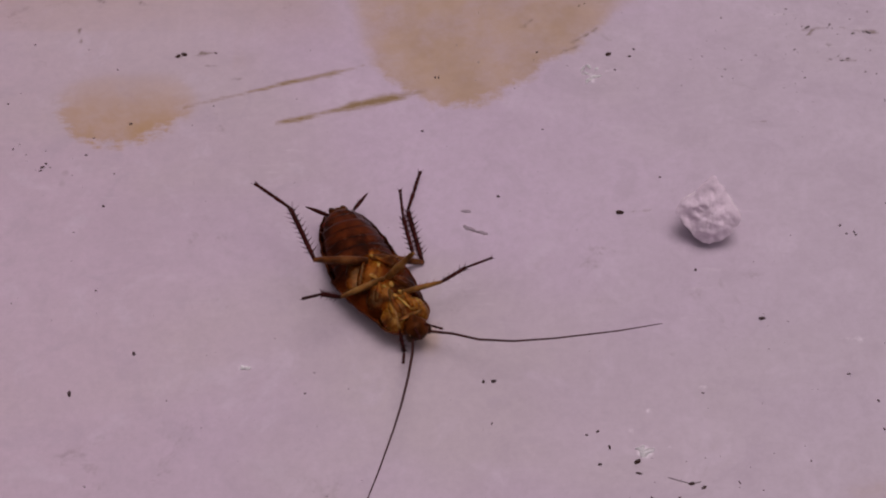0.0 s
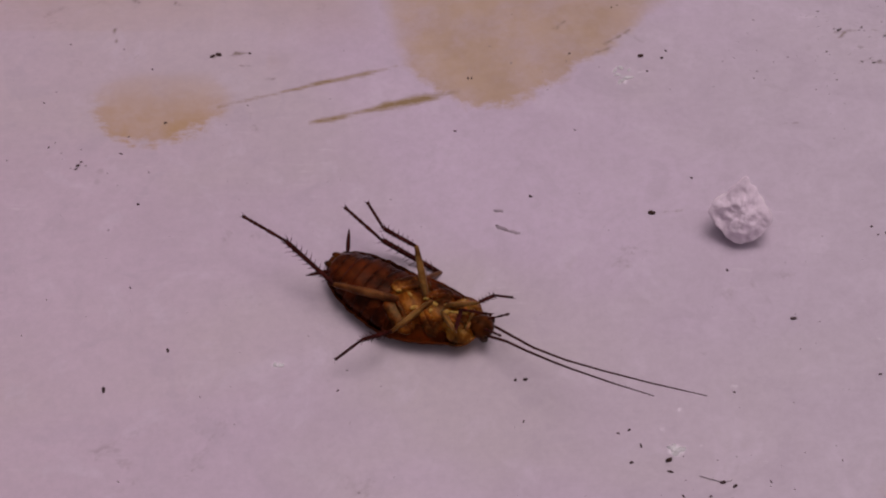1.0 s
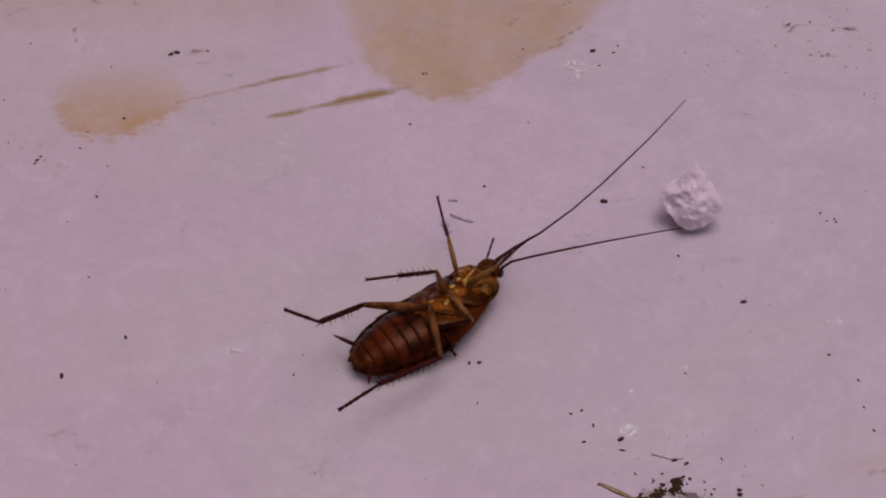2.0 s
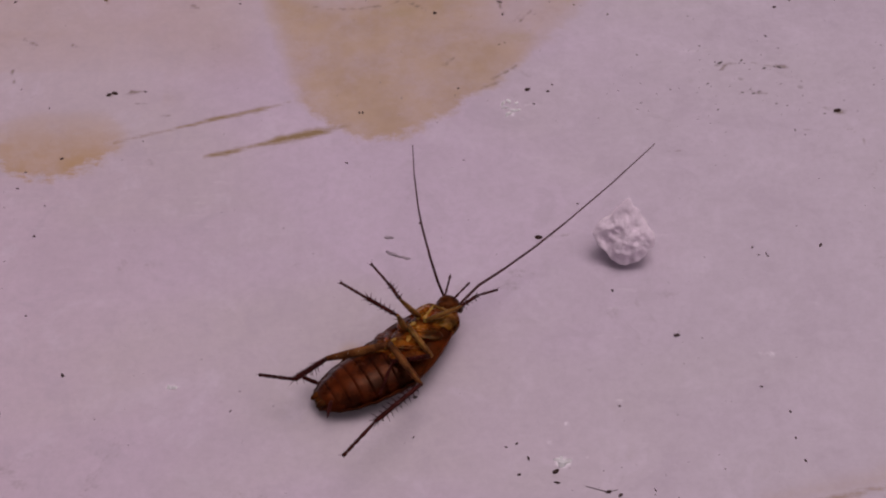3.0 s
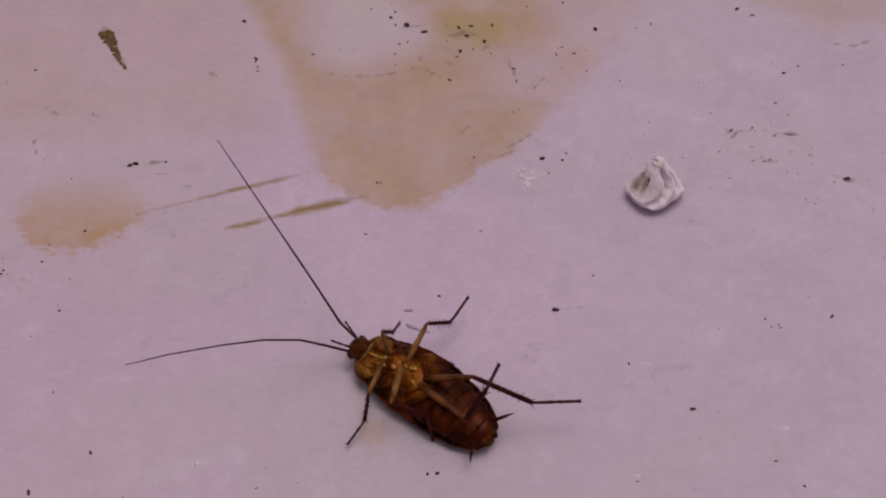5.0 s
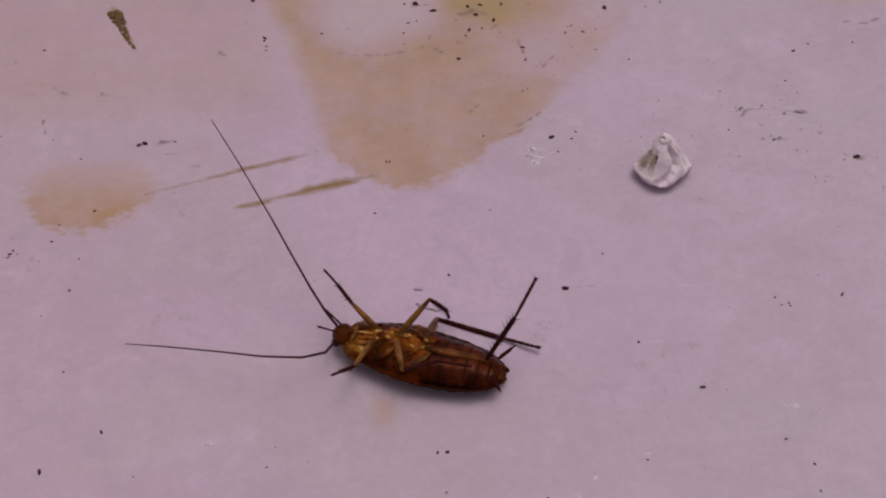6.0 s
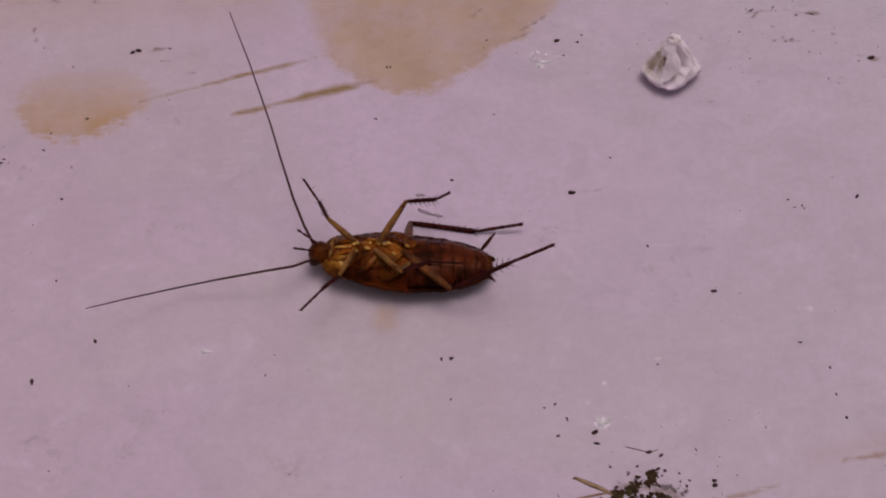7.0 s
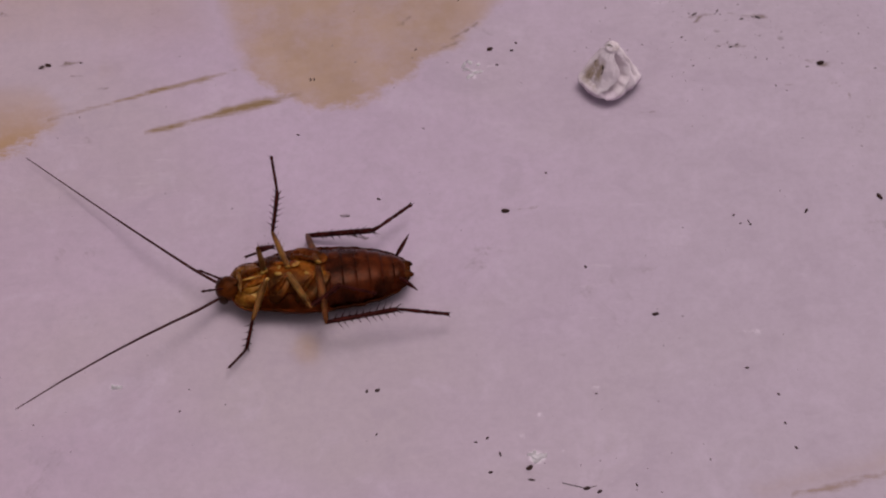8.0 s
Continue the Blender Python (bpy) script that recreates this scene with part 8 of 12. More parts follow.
    walk(legs["RM"]["femur"], [
        (0, pose(0.00323, -0.00018, 0.00502, 0.2, 2.4, -94.2)),
        (0.15, pose(0.00324, -0.00048, 0.00501, -0.3, 3.3, -105.2)),
        (0.3, pose(0.00319, -0.00068, 0.00500, -0.8, 3.9, -115.2)),
        (0.4, pose(0.00324, -0.00044, 0.00500, -0.2, 0.7, -100.9)),
        (0.5, pose(0.00318, -0.00035, 0.00498, 0.2, -3.5, -85.7)),
        (0.65, pose(0.00327, 0.00009, 0.00488, 1.2, -9.2, -95.7)),
        (0.8, pose(0.00360, 0.00029, 0.00481, 4.6, -10.4, -113.1)),
        (0.9, pose(0.00381, 0.00043, 0.00500, 5.7, -0.1, -119.6)),
        (1, pose(0.00392, 0.00036, 0.00522, 5.5, 10.1, -125.6)),
        (1.1, pose(0.00394, 0.00003, 0.00501, 5.4, 0.6, -137.7)),
        (1.2, pose(0.00385, -0.00019, 0.00488, 5.5, -8.5, -144.8)),
        (1.357, pose(0.00385, -0.00007, 0.00487, 2.0, -8.4, -138.7)),
        (1.514, pose(0.00381, 0.00002, 0.00486, -0.4, -8.5, -132.4)),
        (1.671, pose(0.00370, 0.00007, 0.00488, -2.5, -7.8, -124.7)),
        (1.829, pose(0.00356, 0.00007, 0.00490, -4.1, -7.0, -116.6)),
        (1.986, pose(0.00340, -0.00005, 0.00495, -6.3, -4.5, -108.0)),
        (2.143, pose(0.00328, -0.00028, 0.00499, -7.3, -1.0, -102.8)),
        (2.3, pose(0.00321, -0.00060, 0.00500, -6.8, 4.8, -101.3)),
        (2.4, pose(0.00321, -0.00060, 0.00501, -6.9, 9.0, -104.8)),
        (2.5, pose(0.00324, -0.00052, 0.00503, -7.5, 11.3, -108.7)),
        (2.65, pose(0.00335, -0.00028, 0.00507, -7.7, 10.0, -111.7)),
        (2.8, pose(0.00350, 0.00009, 0.00511, -7.4, 7.9, -112.0)),
        (2.9, pose(0.00359, 0.00035, 0.00512, -7.3, 6.2, -111.4)),
        (3, pose(0.00365, 0.00047, 0.00510, -7.2, 4.9, -111.9)),
        (3.1, pose(0.00373, 0.00032, 0.00507, -6.7, 3.4, -118.7)),
        (3.2, pose(0.00375, 0.00020, 0.00503, -5.9, 1.4, -122.8)),
        (3.35, pose(0.00343, 0.00002, 0.00484, -7.5, -12.5, -108.9)),
        (3.5, pose(0.00322, -0.00056, 0.00496, -11.1, -25.9, -100.9)),
        (3.65, pose(0.00324, -0.00048, 0.00492, -10.6, -25.3, -104.4)),
        (3.8, pose(0.00325, -0.00047, 0.00493, -12.6, -20.5, -104.9)),
        (3.9, pose(0.00319, -0.00073, 0.00502, -16.6, -15.4, -98.8)),
        (4, pose(0.00318, -0.00094, 0.00506, -18.4, -11.6, -94.1)),
        (4.1, pose(0.00317, -0.00081, 0.00501, -14.9, -4.2, -99.9)),
        (4.2, pose(0.00315, -0.00083, 0.00499, -12.5, 3.8, -105.4)),
        (4.357, pose(0.00311, -0.00103, 0.00495, -12.2, 7.1, -103.0)),
        (4.514, pose(0.00311, -0.00127, 0.00491, -12.0, 8.5, -98.0)),
        (4.671, pose(0.00317, -0.00149, 0.00488, -11.8, 8.1, -92.0)),
        (4.829, pose(0.00326, -0.00148, 0.00489, -11.6, 7.2, -85.7)),
        (4.986, pose(0.00333, -0.00135, 0.00491, -11.5, 6.9, -79.4)),
        (5.143, pose(0.00337, -0.00126, 0.00491, -11.5, 8.3, -74.7)),
        (5.3, pose(0.00337, -0.00123, 0.00488, -11.4, 11.0, -73.8)),
        (5.4, pose(0.00326, -0.00102, 0.00489, -11.2, 15.7, -80.3)),
        (5.5, pose(0.00321, -0.00081, 0.00494, -11.9, 20.9, -87.7)),
        (5.65, pose(0.00325, -0.00108, 0.00484, -12.1, 20.6, -83.1)),
        (5.8, pose(0.00326, -0.00096, 0.00491, -13.2, 16.5, -78.6)),
        (5.9, pose(0.00315, -0.00089, 0.00508, -18.7, -17.7, -101.4)),
        (6, pose(0.00308, -0.00077, 0.00517, -5.1, -45.2, -133.8)),
        (6.15, pose(0.00312, -0.00094, 0.00510, -27.4, -17.4, -105.4)),
        (6.3, pose(0.00323, -0.00092, 0.00493, -33.2, 14.4, -83.5)),
        (6.4, pose(0.00321, -0.00069, 0.00501, -36.9, -21.8, -81.3)),
        (6.5, pose(0.00319, -0.00056, 0.00484, -40.7, -59.7, -82.4)),
        (6.65, pose(0.00321, -0.00079, 0.00511, -42.5, -37.0, -84.2)),
        (6.8, pose(0.00319, -0.00097, 0.00512, -41.2, -19.7, -92.2)),
        (6.9, pose(0.00310, -0.00094, 0.00516, -32.8, -27.8, -109.0)),
        (7, pose(0.00302, -0.00091, 0.00520, -24.6, -32.2, -123.9)),
        (7.1, pose(0.00315, -0.00095, 0.00510, -36.3, -17.5, -99.8)),
        (7.2, pose(0.00321, -0.00070, 0.00500, -40.3, 1.6, -80.6)),
        (7.35, pose(0.00320, -0.00055, 0.00497, -39.1, -14.2, -91.1)),
        (7.5, pose(0.00328, -0.00040, 0.00483, -32.8, -32.8, -107.7)),
        (7.6, pose(0.00329, -0.00054, 0.00491, -21.0, -31.4, -127.3)),
        (7.7, pose(0.00319, -0.00066, 0.00501, -13.8, -26.7, -140.8)),
        (7.85, pose(0.00322, -0.00059, 0.00499, -26.5, -10.6, -109.0)),
        (8, pose(0.00322, -0.00078, 0.00498, -28.5, 7.3, -79.6)),
    ])
    walk(legs["RM"]["tibia"], [
        (0, pose(0.00640, 0, 0.0, 1.0, -46.2, 16.8)),
        (0.15, pose(0.00640, 0, 0.0, 68.2, -60.7, -67.1)),
        (0.3, pose(0.00640, 0, 0.0, 89.7, -20.3, -105.3)),
        (0.4, pose(0.00640, 0.0, 0.0, 43.0, -51.1, -68.5)),
        (0.5, pose(0.00640, 0.0, 0, -20.8, -36.5, -12.8)),
        (0.65, pose(0.00640, 0.0, 0.0, 21.9, -48.2, -69.6)),
        (0.8, pose(0.00640, 0.0, 0.0, 53.5, -21.3, -106.6)),
        (0.9, pose(0.00640, 0.0, 0.0, 37.3, -31.2, -56.8)),
        (1, pose(0.00640, 0, 0.0, 2.5, -40.5, 4.2)),
        (1.1, pose(0.00640, 0.0, 0.0, -21.7, -13.2, 70.3)),
        (1.2, pose(0.00640, 0.0, 0.0, -14.1, 6.8, 118.2)),
        (1.357, pose(0.00640, 0, 0, -11.3, 8.9, 124.1)),
        (1.514, pose(0.00640, 0.0, 0, -7.3, 13.7, 133.3)),
        (1.671, pose(0.00640, 0, 0, 2.0, 24.6, 160.2)),
        (1.829, pose(0.00640, 0.0, 0.0, 22.2, 26.6, -146.6)),
        (1.986, pose(0.00640, 0.0, 0.0, 32.1, 19.5, -124.8)),
        (2.143, pose(0.00640, 0, 0.0, 35.7, 16.5, -119.0)),
        (2.3, pose(0.00640, 0, 0, 38.4, 16.2, -116.4)),
        (2.4, pose(0.00640, 0.0, 0.0, 41.2, 14.8, -111.1)),
        (2.5, pose(0.00640, 0, 0, 43.3, 12.7, -105.8)),
        (2.65, pose(0.00640, 0.0, 0.0, 43.3, 11.7, -103.5)),
        (2.8, pose(0.00640, 0.0, 0, 42.5, 10.8, -103.7)),
        (2.9, pose(0.00640, 0, 0.0, 40.9, 7.7, -108.4)),
        (3, pose(0.00640, 0.0, 0.0, 39.6, 5.1, -113.7)),
        (3.1, pose(0.00640, 0.0, 0.0, 22.5, 37.9, -154.8)),
        (3.2, pose(0.00640, 0.0, 0, -28.1, 43.9, 132.5)),
        (3.35, pose(0.00640, 0.0, 0.0, -34.8, 37.1, 91.3)),
        (3.5, pose(0.00640, 0.0, 0.0, -30.6, 35.0, 72.5)),
        (3.65, pose(0.00640, 0.0, 0, -26.4, 33.6, 80.2)),
        (3.8, pose(0.00640, 0.0, 0, -24.3, 32.1, 84.4)),
        (3.9, pose(0.00640, 0.0, 0, -22.9, 33.0, 80.8)),
        (4, pose(0.00640, 0.0, 0, -21.1, 35.4, 79.3)),
        (4.1, pose(0.00640, 0, 0.0, 18.6, 62.4, 148.5)),
        (4.2, pose(0.00640, 0, 0.0, 75.9, 41.2, -136.8)),
        (4.357, pose(0.00640, 0.0, 0, 80.2, 46.9, -135.7)),
        (4.514, pose(0.00640, 0.0, 0, -91.6, 121.9, 48.9)),
        (4.671, pose(0.00640, 0, 0, -56.8, 107.4, 80.0)),
        (4.829, pose(0.00640, 0, 0.0, -163.4, 67.0, -31.2)),
        (4.986, pose(0.00640, 0, 0, -143.8, 50.1, -16.3)),
        (5.143, pose(0.00640, 0.0, 0.0, -139.0, 37.3, -15.4)),
        (5.3, pose(0.00640, 0, 0, -137.6, 27.5, -15.7)),
        (5.4, pose(0.00640, 0.0, 0, -144.4, 17.1, -29.2)),
        (5.5, pose(0.00640, 0, 0, -145.7, 2.9, -41.7)),
        (5.65, pose(0.00640, 0, 0, -142.2, -21.6, -40.4)),
        (5.8, pose(0.00640, 0.0, 0, -146.4, -37.3, -34.6)),
        (5.85, pose(0.00640, 0, 0, -148.8, -3.0, -16.9)),
        (5.9, pose(0.00640, 0.0, 0.0, -139.8, 30.5, 2.4)),
        (5.95, pose(0.00640, 0.0, 0, -134.3, 63.0, 19.6)),
        (6, pose(0.00640, 0.0, 0, -26.7, 77.5, 136.8)),
        (6.15, pose(0.00640, 0, 0.0, -135.6, 55.7, -6.1)),
        (6.3, pose(0.00640, 0, 0.0, -127.3, 24.0, -44.8)),
        (6.4, pose(0.00640, 0, 0, -127.2, 47.4, -7.9)),
        (6.5, pose(0.00640, 0, 0, -77.4, 58.3, 67.6)),
        (6.65, pose(0.00640, 0, 0.0, -107.1, 52.2, 26.5)),
        (6.8, pose(0.00640, 0.0, 0.0, -125.3, 42.5, -2.5)),
        (6.9, pose(0.00640, 0, 0.0, -133.1, 51.0, 3.2)),
        (7, pose(0.00640, 0, 0, -140.6, 58.8, 7.5)),
        (7.1, pose(0.00640, 0.0, 0.0, -136.0, 24.5, -22.0)),
        (7.2, pose(0.00640, 0, 0.0, -129.4, -9.8, -51.8)),
        (7.35, pose(0.00640, 0.0, 0, -130.8, 21.5, -22.8)),
        (7.5, pose(0.00640, 0, 0.0, -118.1, 56.3, 14.4)),
        (7.6, pose(0.00640, 0, 0, -151.0, 60.7, -6.8)),
        (7.7, pose(0.00640, 0, 0, 179.0, 55.0, -31.7)),
        (7.85, pose(0.00640, 0.0, 0, -148.8, 14.7, -32.4)),
        (8, pose(0.00640, 0.0, 0.0, -140.0, -27.0, -49.1)),
    ])
    walk(legs["RM"]["tarsus"], [
        (0, pose(0.00978, 0.00102, 0.00369, -7.0, 48.8, -70.3)),
        (0.15, pose(0.00737, -0.00230, 0.00445, -7.5, 37.4, -62.0)),
        (0.3, pose(0.00514, -0.00461, 0.00177, -7.9, 25.9, -54.3)),
        (0.4, pose(0.00758, -0.00298, 0.00397, -10.1, 44.2, -67.1)),
        (0.5, pose(0.01040, -0.00091, 0.00304, -13.0, 61.8, -82.9)),
        (0.65, pose(0.00758, -0.00319, 0.00380, -17.8, 45.7, -77.4)),
        (0.8, pose(0.00504, -0.00455, 0.00185, -17.9, 29.2, -61.1)),
        (0.9, pose(0.00879, -0.00365, 0.00264, -2.9, 27.7, -40.7)),
        (1, pose(0.01027, 0.00028, 0.00332, 10.1, 23.6, -15.7)),
        (1.1, pose(0.00807, 0.00468, 0.00115, 29.6, -6.3, 33.6)),
        (1.2, pose(0.00400, 0.00446, -0.00060, 34.4, -39.7, 68.4)),
        (1.357, pose(0.00357, 0.00417, -0.00079, 36.2, -35.6, 62.6)),
        (1.514, pose(0.00300, 0.00361, -0.00121, 38.4, -23.4, 56.1)),
        (1.671, pose(0.00204, 0.00157, -0.00212, 42.2, 0.7, 49.1)),
        (1.829, pose(0.00259, -0.00251, -0.00228, 48.0, 33.5, 43.1)),
        (1.986, pose(0.00365, -0.00394, -0.00171, 51.3, 56.5, 37.1)),
        (2.143, pose(0.00402, -0.00428, -0.00145, 52.0, 67.0, 32.8)),
        (2.3, pose(0.00422, -0.00439, -0.00142, 49.4, 68.7, 29.0)),
        (2.4, pose(0.00463, -0.00460, -0.00130, 56.9, 58.7, 41.9)),
        (2.5, pose(0.00505, -0.00479, -0.00112, 60.6, 49.0, 51.9)),
        (2.65, pose(0.00523, -0.00485, -0.00103, 61.5, 56.9, 54.9)),
        (2.8, pose(0.00522, -0.00487, -0.00095, 60.4, 69.1, 52.4)),
        (2.9, pose(0.00481, -0.00480, -0.00069, -24.8, 61.9, -34.5)),
        (3, pose(0.00435, -0.00465, -0.00045, -44.4, 28.6, -53.1)),
        (3.1, pose(0.00276, -0.00171, -0.00313, -47.8, -8.3, -33.1)),
        (3.2, pose(0.00392, 0.00271, -0.00354, -58.0, -33.3, -7.8)),
        (3.35, pose(0.00631, 0.00406, -0.00309, -65.2, -16.9, 5.4)),
        (3.5, pose(0.00766, 0.00398, -0.00293, -62.0, 0.3, 19.8)),
        (3.65, pose(0.00713, 0.00418, -0.00282, -55.1, 11.2, 47.2)),
        (3.8, pose(0.00682, 0.00430, -0.00270, -49.2, 17.4, 65.6)),
        (3.9, pose(0.00708, 0.00422, -0.00277, -48.4, 15.1, 61.4)),
        (4, pose(0.00717, 0.00408, -0.00295, -48.1, 13.0, 57.4)),
        (4.1, pose(0.00439, 0.00123, -0.00452, -58.3, 14.3, 7.4)),
        (4.2, pose(0.00360, -0.00263, -0.00336, -51.8, -0.4, -39.4)),
        (4.357, pose(0.00390, -0.00243, -0.00372, -49.8, -2.7, -39.1)),
        (4.514, pose(0.00464, -0.00203, -0.00433, -48.7, -2.9, -35.2)),
        (4.671, pose(0.00613, -0.00151, -0.00487, -47.7, -1.9, -26.6)),
        (4.829, pose(0.00811, -0.00104, -0.00469, -46.3, -0.3, -16.0)),
        (4.986, pose(0.00955, -0.00092, -0.00391, -44.7, 1.1, -7.7)),
        (5.143, pose(0.01031, -0.00107, -0.00309, -43.7, 1.6, -3.2)),
        (5.3, pose(0.01076, -0.00122, -0.00236, -43.4, 0.9, -0.6)),
        (5.4, pose(0.01065, -0.00238, -0.00150, -43.7, 0.7, -3.4)),
        (5.5, pose(0.01020, -0.00339, -0.00026, -43.5, -0.9, -5.9)),
        (5.65, pose(0.01001, -0.00307, 0.00188, -45.2, -24.8, -8.7)),
        (5.8, pose(0.00974, -0.00230, 0.00309, -48.7, -47.4, -11.2)),
        (5.85, pose(0.01023, -0.00106, 0.00026, -56.8, -14.5, 14.0)),
        (5.9, pose(0.01079, 0.00018, -0.00259, -50.0, 18.8, 35.2)),
        (5.95, pose(0.00818, 0.00044, -0.00377, -38.5, 43.6, 70.3)),
        (6, pose(0.00560, 0.00076, -0.00498, -0.3, 53.6, 127.9)),
        (6.15, pose(0.00926, -0.00030, -0.00422, -61.2, 44.2, 27.3)),
        (6.225, pose(0.00947, -0.00177, -0.00315, -67.7, 24.9, -5.2)),
        (6.3, pose(0.00970, -0.00329, -0.00207, -62.1, 5.1, -33.5)),
        (6.4, pose(0.00982, -0.00048, -0.00376, -68.3, 20.9, -7.3)),
        (6.5, pose(0.00742, 0.00247, -0.00434, -51.7, 36.1, 33.5)),
        (6.65, pose(0.00919, 0.00140, -0.00403, -57.4, 27.3, 19.6)),
        (6.8, pose(0.01016, -0.00017, -0.00345, -60.6, 24.3, 15.3)),
        (6.9, pose(0.00961, 0.00017, -0.00396, -61.7, 36.1, 35.5)),
        (7, pose(0.00901, 0.00035, -0.00436, -61.8, 46.0, 51.2)),
        (7.1, pose(0.01071, -0.00173, -0.00211, -70.6, 11.6, 3.3)),
        (7.2, pose(0.00951, -0.00395, 0.00087, -66.5, -23.7, -41.0)),
        (7.35, pose(0.01078, -0.00184, -0.00187, -71.3, 4.3, -8.4)),
        (7.5, pose(0.00914, 0.00071, -0.00424, -57.7, 42.2, 37.5)),
        (7.6, pose(0.00888, -0.00029, -0.00445, -67.2, 59.8, 48.2)),
        (7.7, pose(0.00889, -0.00154, -0.00417, -97.6, 72.8, 30.3)),
        (7.85, pose(0.01056, -0.00265, -0.00129, -93.0, 16.5, 0.4)),
        (8, pose(0.00938, -0.00343, 0.00231, -89.8, -36.5, -32.9)),
    ])
    walk(legs["RH"]["femur"], [
        (0, pose(-0.00055, -0.00031, 0.00494, 2.6, -24.8, -98.2)),
        (0.15, pose(-0.00070, -0.00009, 0.00489, -6.4, -20.5, -79.4)),
        (0.3, pose(-0.00098, 0.00001, 0.00493, -13.6, -12.5, -60.0)),
        (0.4, pose(-0.00046, -0.00038, 0.00500, 2.6, -17.6, -116.4)),
        (0.5, pose(-0.00053, -0.00064, 0.00509, 15.9, -9.8, -169.6)),
        (0.65, pose(-0.00007, -0.00009, 0.00485, 10.7, -18.3, -133.3)),
        (0.8, pose(-0.00060, 0.00060, 0.00459, -3.4, -22.2, -89.8)),
        (0.9, pose(0.00024, 0.00014, 0.00471, 13.3, -18.8, -136.7)),
        (1, pose(-0.00042, -0.00063, 0.00508, 22.3, -5.0, -175.0)),
        (1.1, pose(0.00018, 0.00032, 0.00452, 14.5, -25.1, -128.6)),
        (1.2, pose(-0.00114, 0.00057, 0.00439, -10.1, -28.1, -66.2)),
        (1.357, pose(-0.00100, 0.00038, 0.00464, -7.8, -22.7, -68.8)),
        (1.514, pose(-0.00078, 0.00030, 0.00478, -3.4, -18.2, -79.3)),
        (1.671, pose(-0.00051, 0.00018, 0.00493, 1.8, -11.5, -95.9)),
        (1.829, pose(-0.00029, 0.00004, 0.00505, 5.0, -3.9, -114.2)),
        (1.986, pose(-0.00017, -0.00008, 0.00514, 4.3, 3.0, -127.2)),
        (2.143, pose(-0.00014, -0.00018, 0.00519, 2.5, 8.2, -134.4)),
        (2.3, pose(-0.00032, -0.00038, 0.00520, 0.7, 13.9, -136.4)),
        (2.4, pose(-0.00052, -0.00055, 0.00513, 0.6, 14.3, -128.3)),
        (2.5, pose(-0.00060, -0.00065, 0.00510, 0.5, 13.0, -120.6)),
        (2.65, pose(-0.00041, -0.00043, 0.00519, 0.2, 16.8, -131.3)),
        (2.8, pose(-0.00005, -0.00022, 0.00536, -0.6, 20.7, -141.8)),
        (2.9, pose(-0.00003, 0.00011, 0.00536, 3.2, 15.5, -126.7)),
        (3, pose(-0.00020, 0.00036, 0.00522, 5.4, 6.4, -111.7)),
        (3.1, pose(-0.00015, 0.00027, 0.00507, 5.4, -1.8, -116.0)),
        (3.2, pose(-0.00010, 0.00016, 0.00498, 6.4, -7.2, -121.7)),
        (3.35, pose(-0.00013, -0.00005, 0.00507, 9.9, -2.1, -128.2)),
        (3.5, pose(-0.00034, -0.00041, 0.00515, 13.1, 7.6, -137.8)),
        (3.65, pose(-0.00035, -0.00053, 0.00520, 9.3, 19.6, -154.0)),
        (3.8, pose(-0.00036, -0.00059, 0.00523, 1.8, 27.0, -166.4)),
        (3.9, pose(-0.00049, -0.00061, 0.00517, 1.2, 30.9, -160.2)),
        (4, pose(-0.00068, -0.00069, 0.00504, 2.9, 34.9, -153.3)),
        (4.1, pose(-0.00049, -0.00058, 0.00512, 4.2, 10.7, -144.6)),
        (4.2, pose(-0.00021, -0.00028, 0.00495, 2.5, -15.1, -136.5)),
        (4.357, pose(-0.00018, -0.00028, 0.00492, 3.7, -17.8, -139.2)),
        (4.514, pose(-0.00018, -0.00033, 0.00490, 5.9, -20.9, -142.7)),
        (4.671, pose(-0.00023, -0.00042, 0.00490, 9.4, -24.4, -147.3)),
        (4.829, pose(-0.00027, -0.00049, 0.00491, 14.1, -27.4, -153.6)),
        (4.986, pose(-0.00028, -0.00053, 0.00490, 18.4, -29.6, -159.6)),
        (5.143, pose(-0.00028, -0.00056, 0.00491, 21.6, -29.9, -163.8)),
        (5.3, pose(-0.00040, -0.00060, 0.00499, 23.0, -28.6, -165.3)),
        (5.4, pose(-0.00072, -0.00069, 0.00512, 23.4, -9.0, -160.5)),
        (5.5, pose(-0.00114, -0.00091, 0.00494, 25.5, 14.9, -154.6)),
        (5.65, pose(-0.00123, -0.00105, 0.00469, 32.0, 28.8, -147.5)),
        (5.8, pose(-0.00100, -0.00104, 0.00473, 41.3, 33.7, -135.8)),
        (5.9, pose(-0.00076, -0.00117, 0.00475, 56.7, 32.7, -107.3)),
        (6, pose(-0.00055, -0.00121, 0.00481, 67.1, 27.6, -85.3)),
        (6.15, pose(-0.00055, -0.00116, 0.00477, 67.4, 32.6, -84.9)),
        (6.3, pose(-0.00055, -0.00115, 0.00468, 68.7, 39.8, -84.1)),
        (6.4, pose(-0.00090, -0.00125, 0.00505, 68.0, 3.9, -116.6)),
        (6.5, pose(-0.00068, -0.00070, 0.00516, -87.3, -145.8, 30.0)),
        (6.65, pose(-0.00091, -0.00086, 0.00520, 92.5, -15.6, -146.4)),
        (6.8, pose(-0.00102, -0.00101, 0.00500, 97.7, 10.0, -139.3)),
        (6.9, pose(-0.00087, -0.00127, 0.00482, 112.1, 22.7, -113.6)),
        (7, pose(-0.00056, -0.00136, 0.00473, 128.6, 27.7, -86.6)),
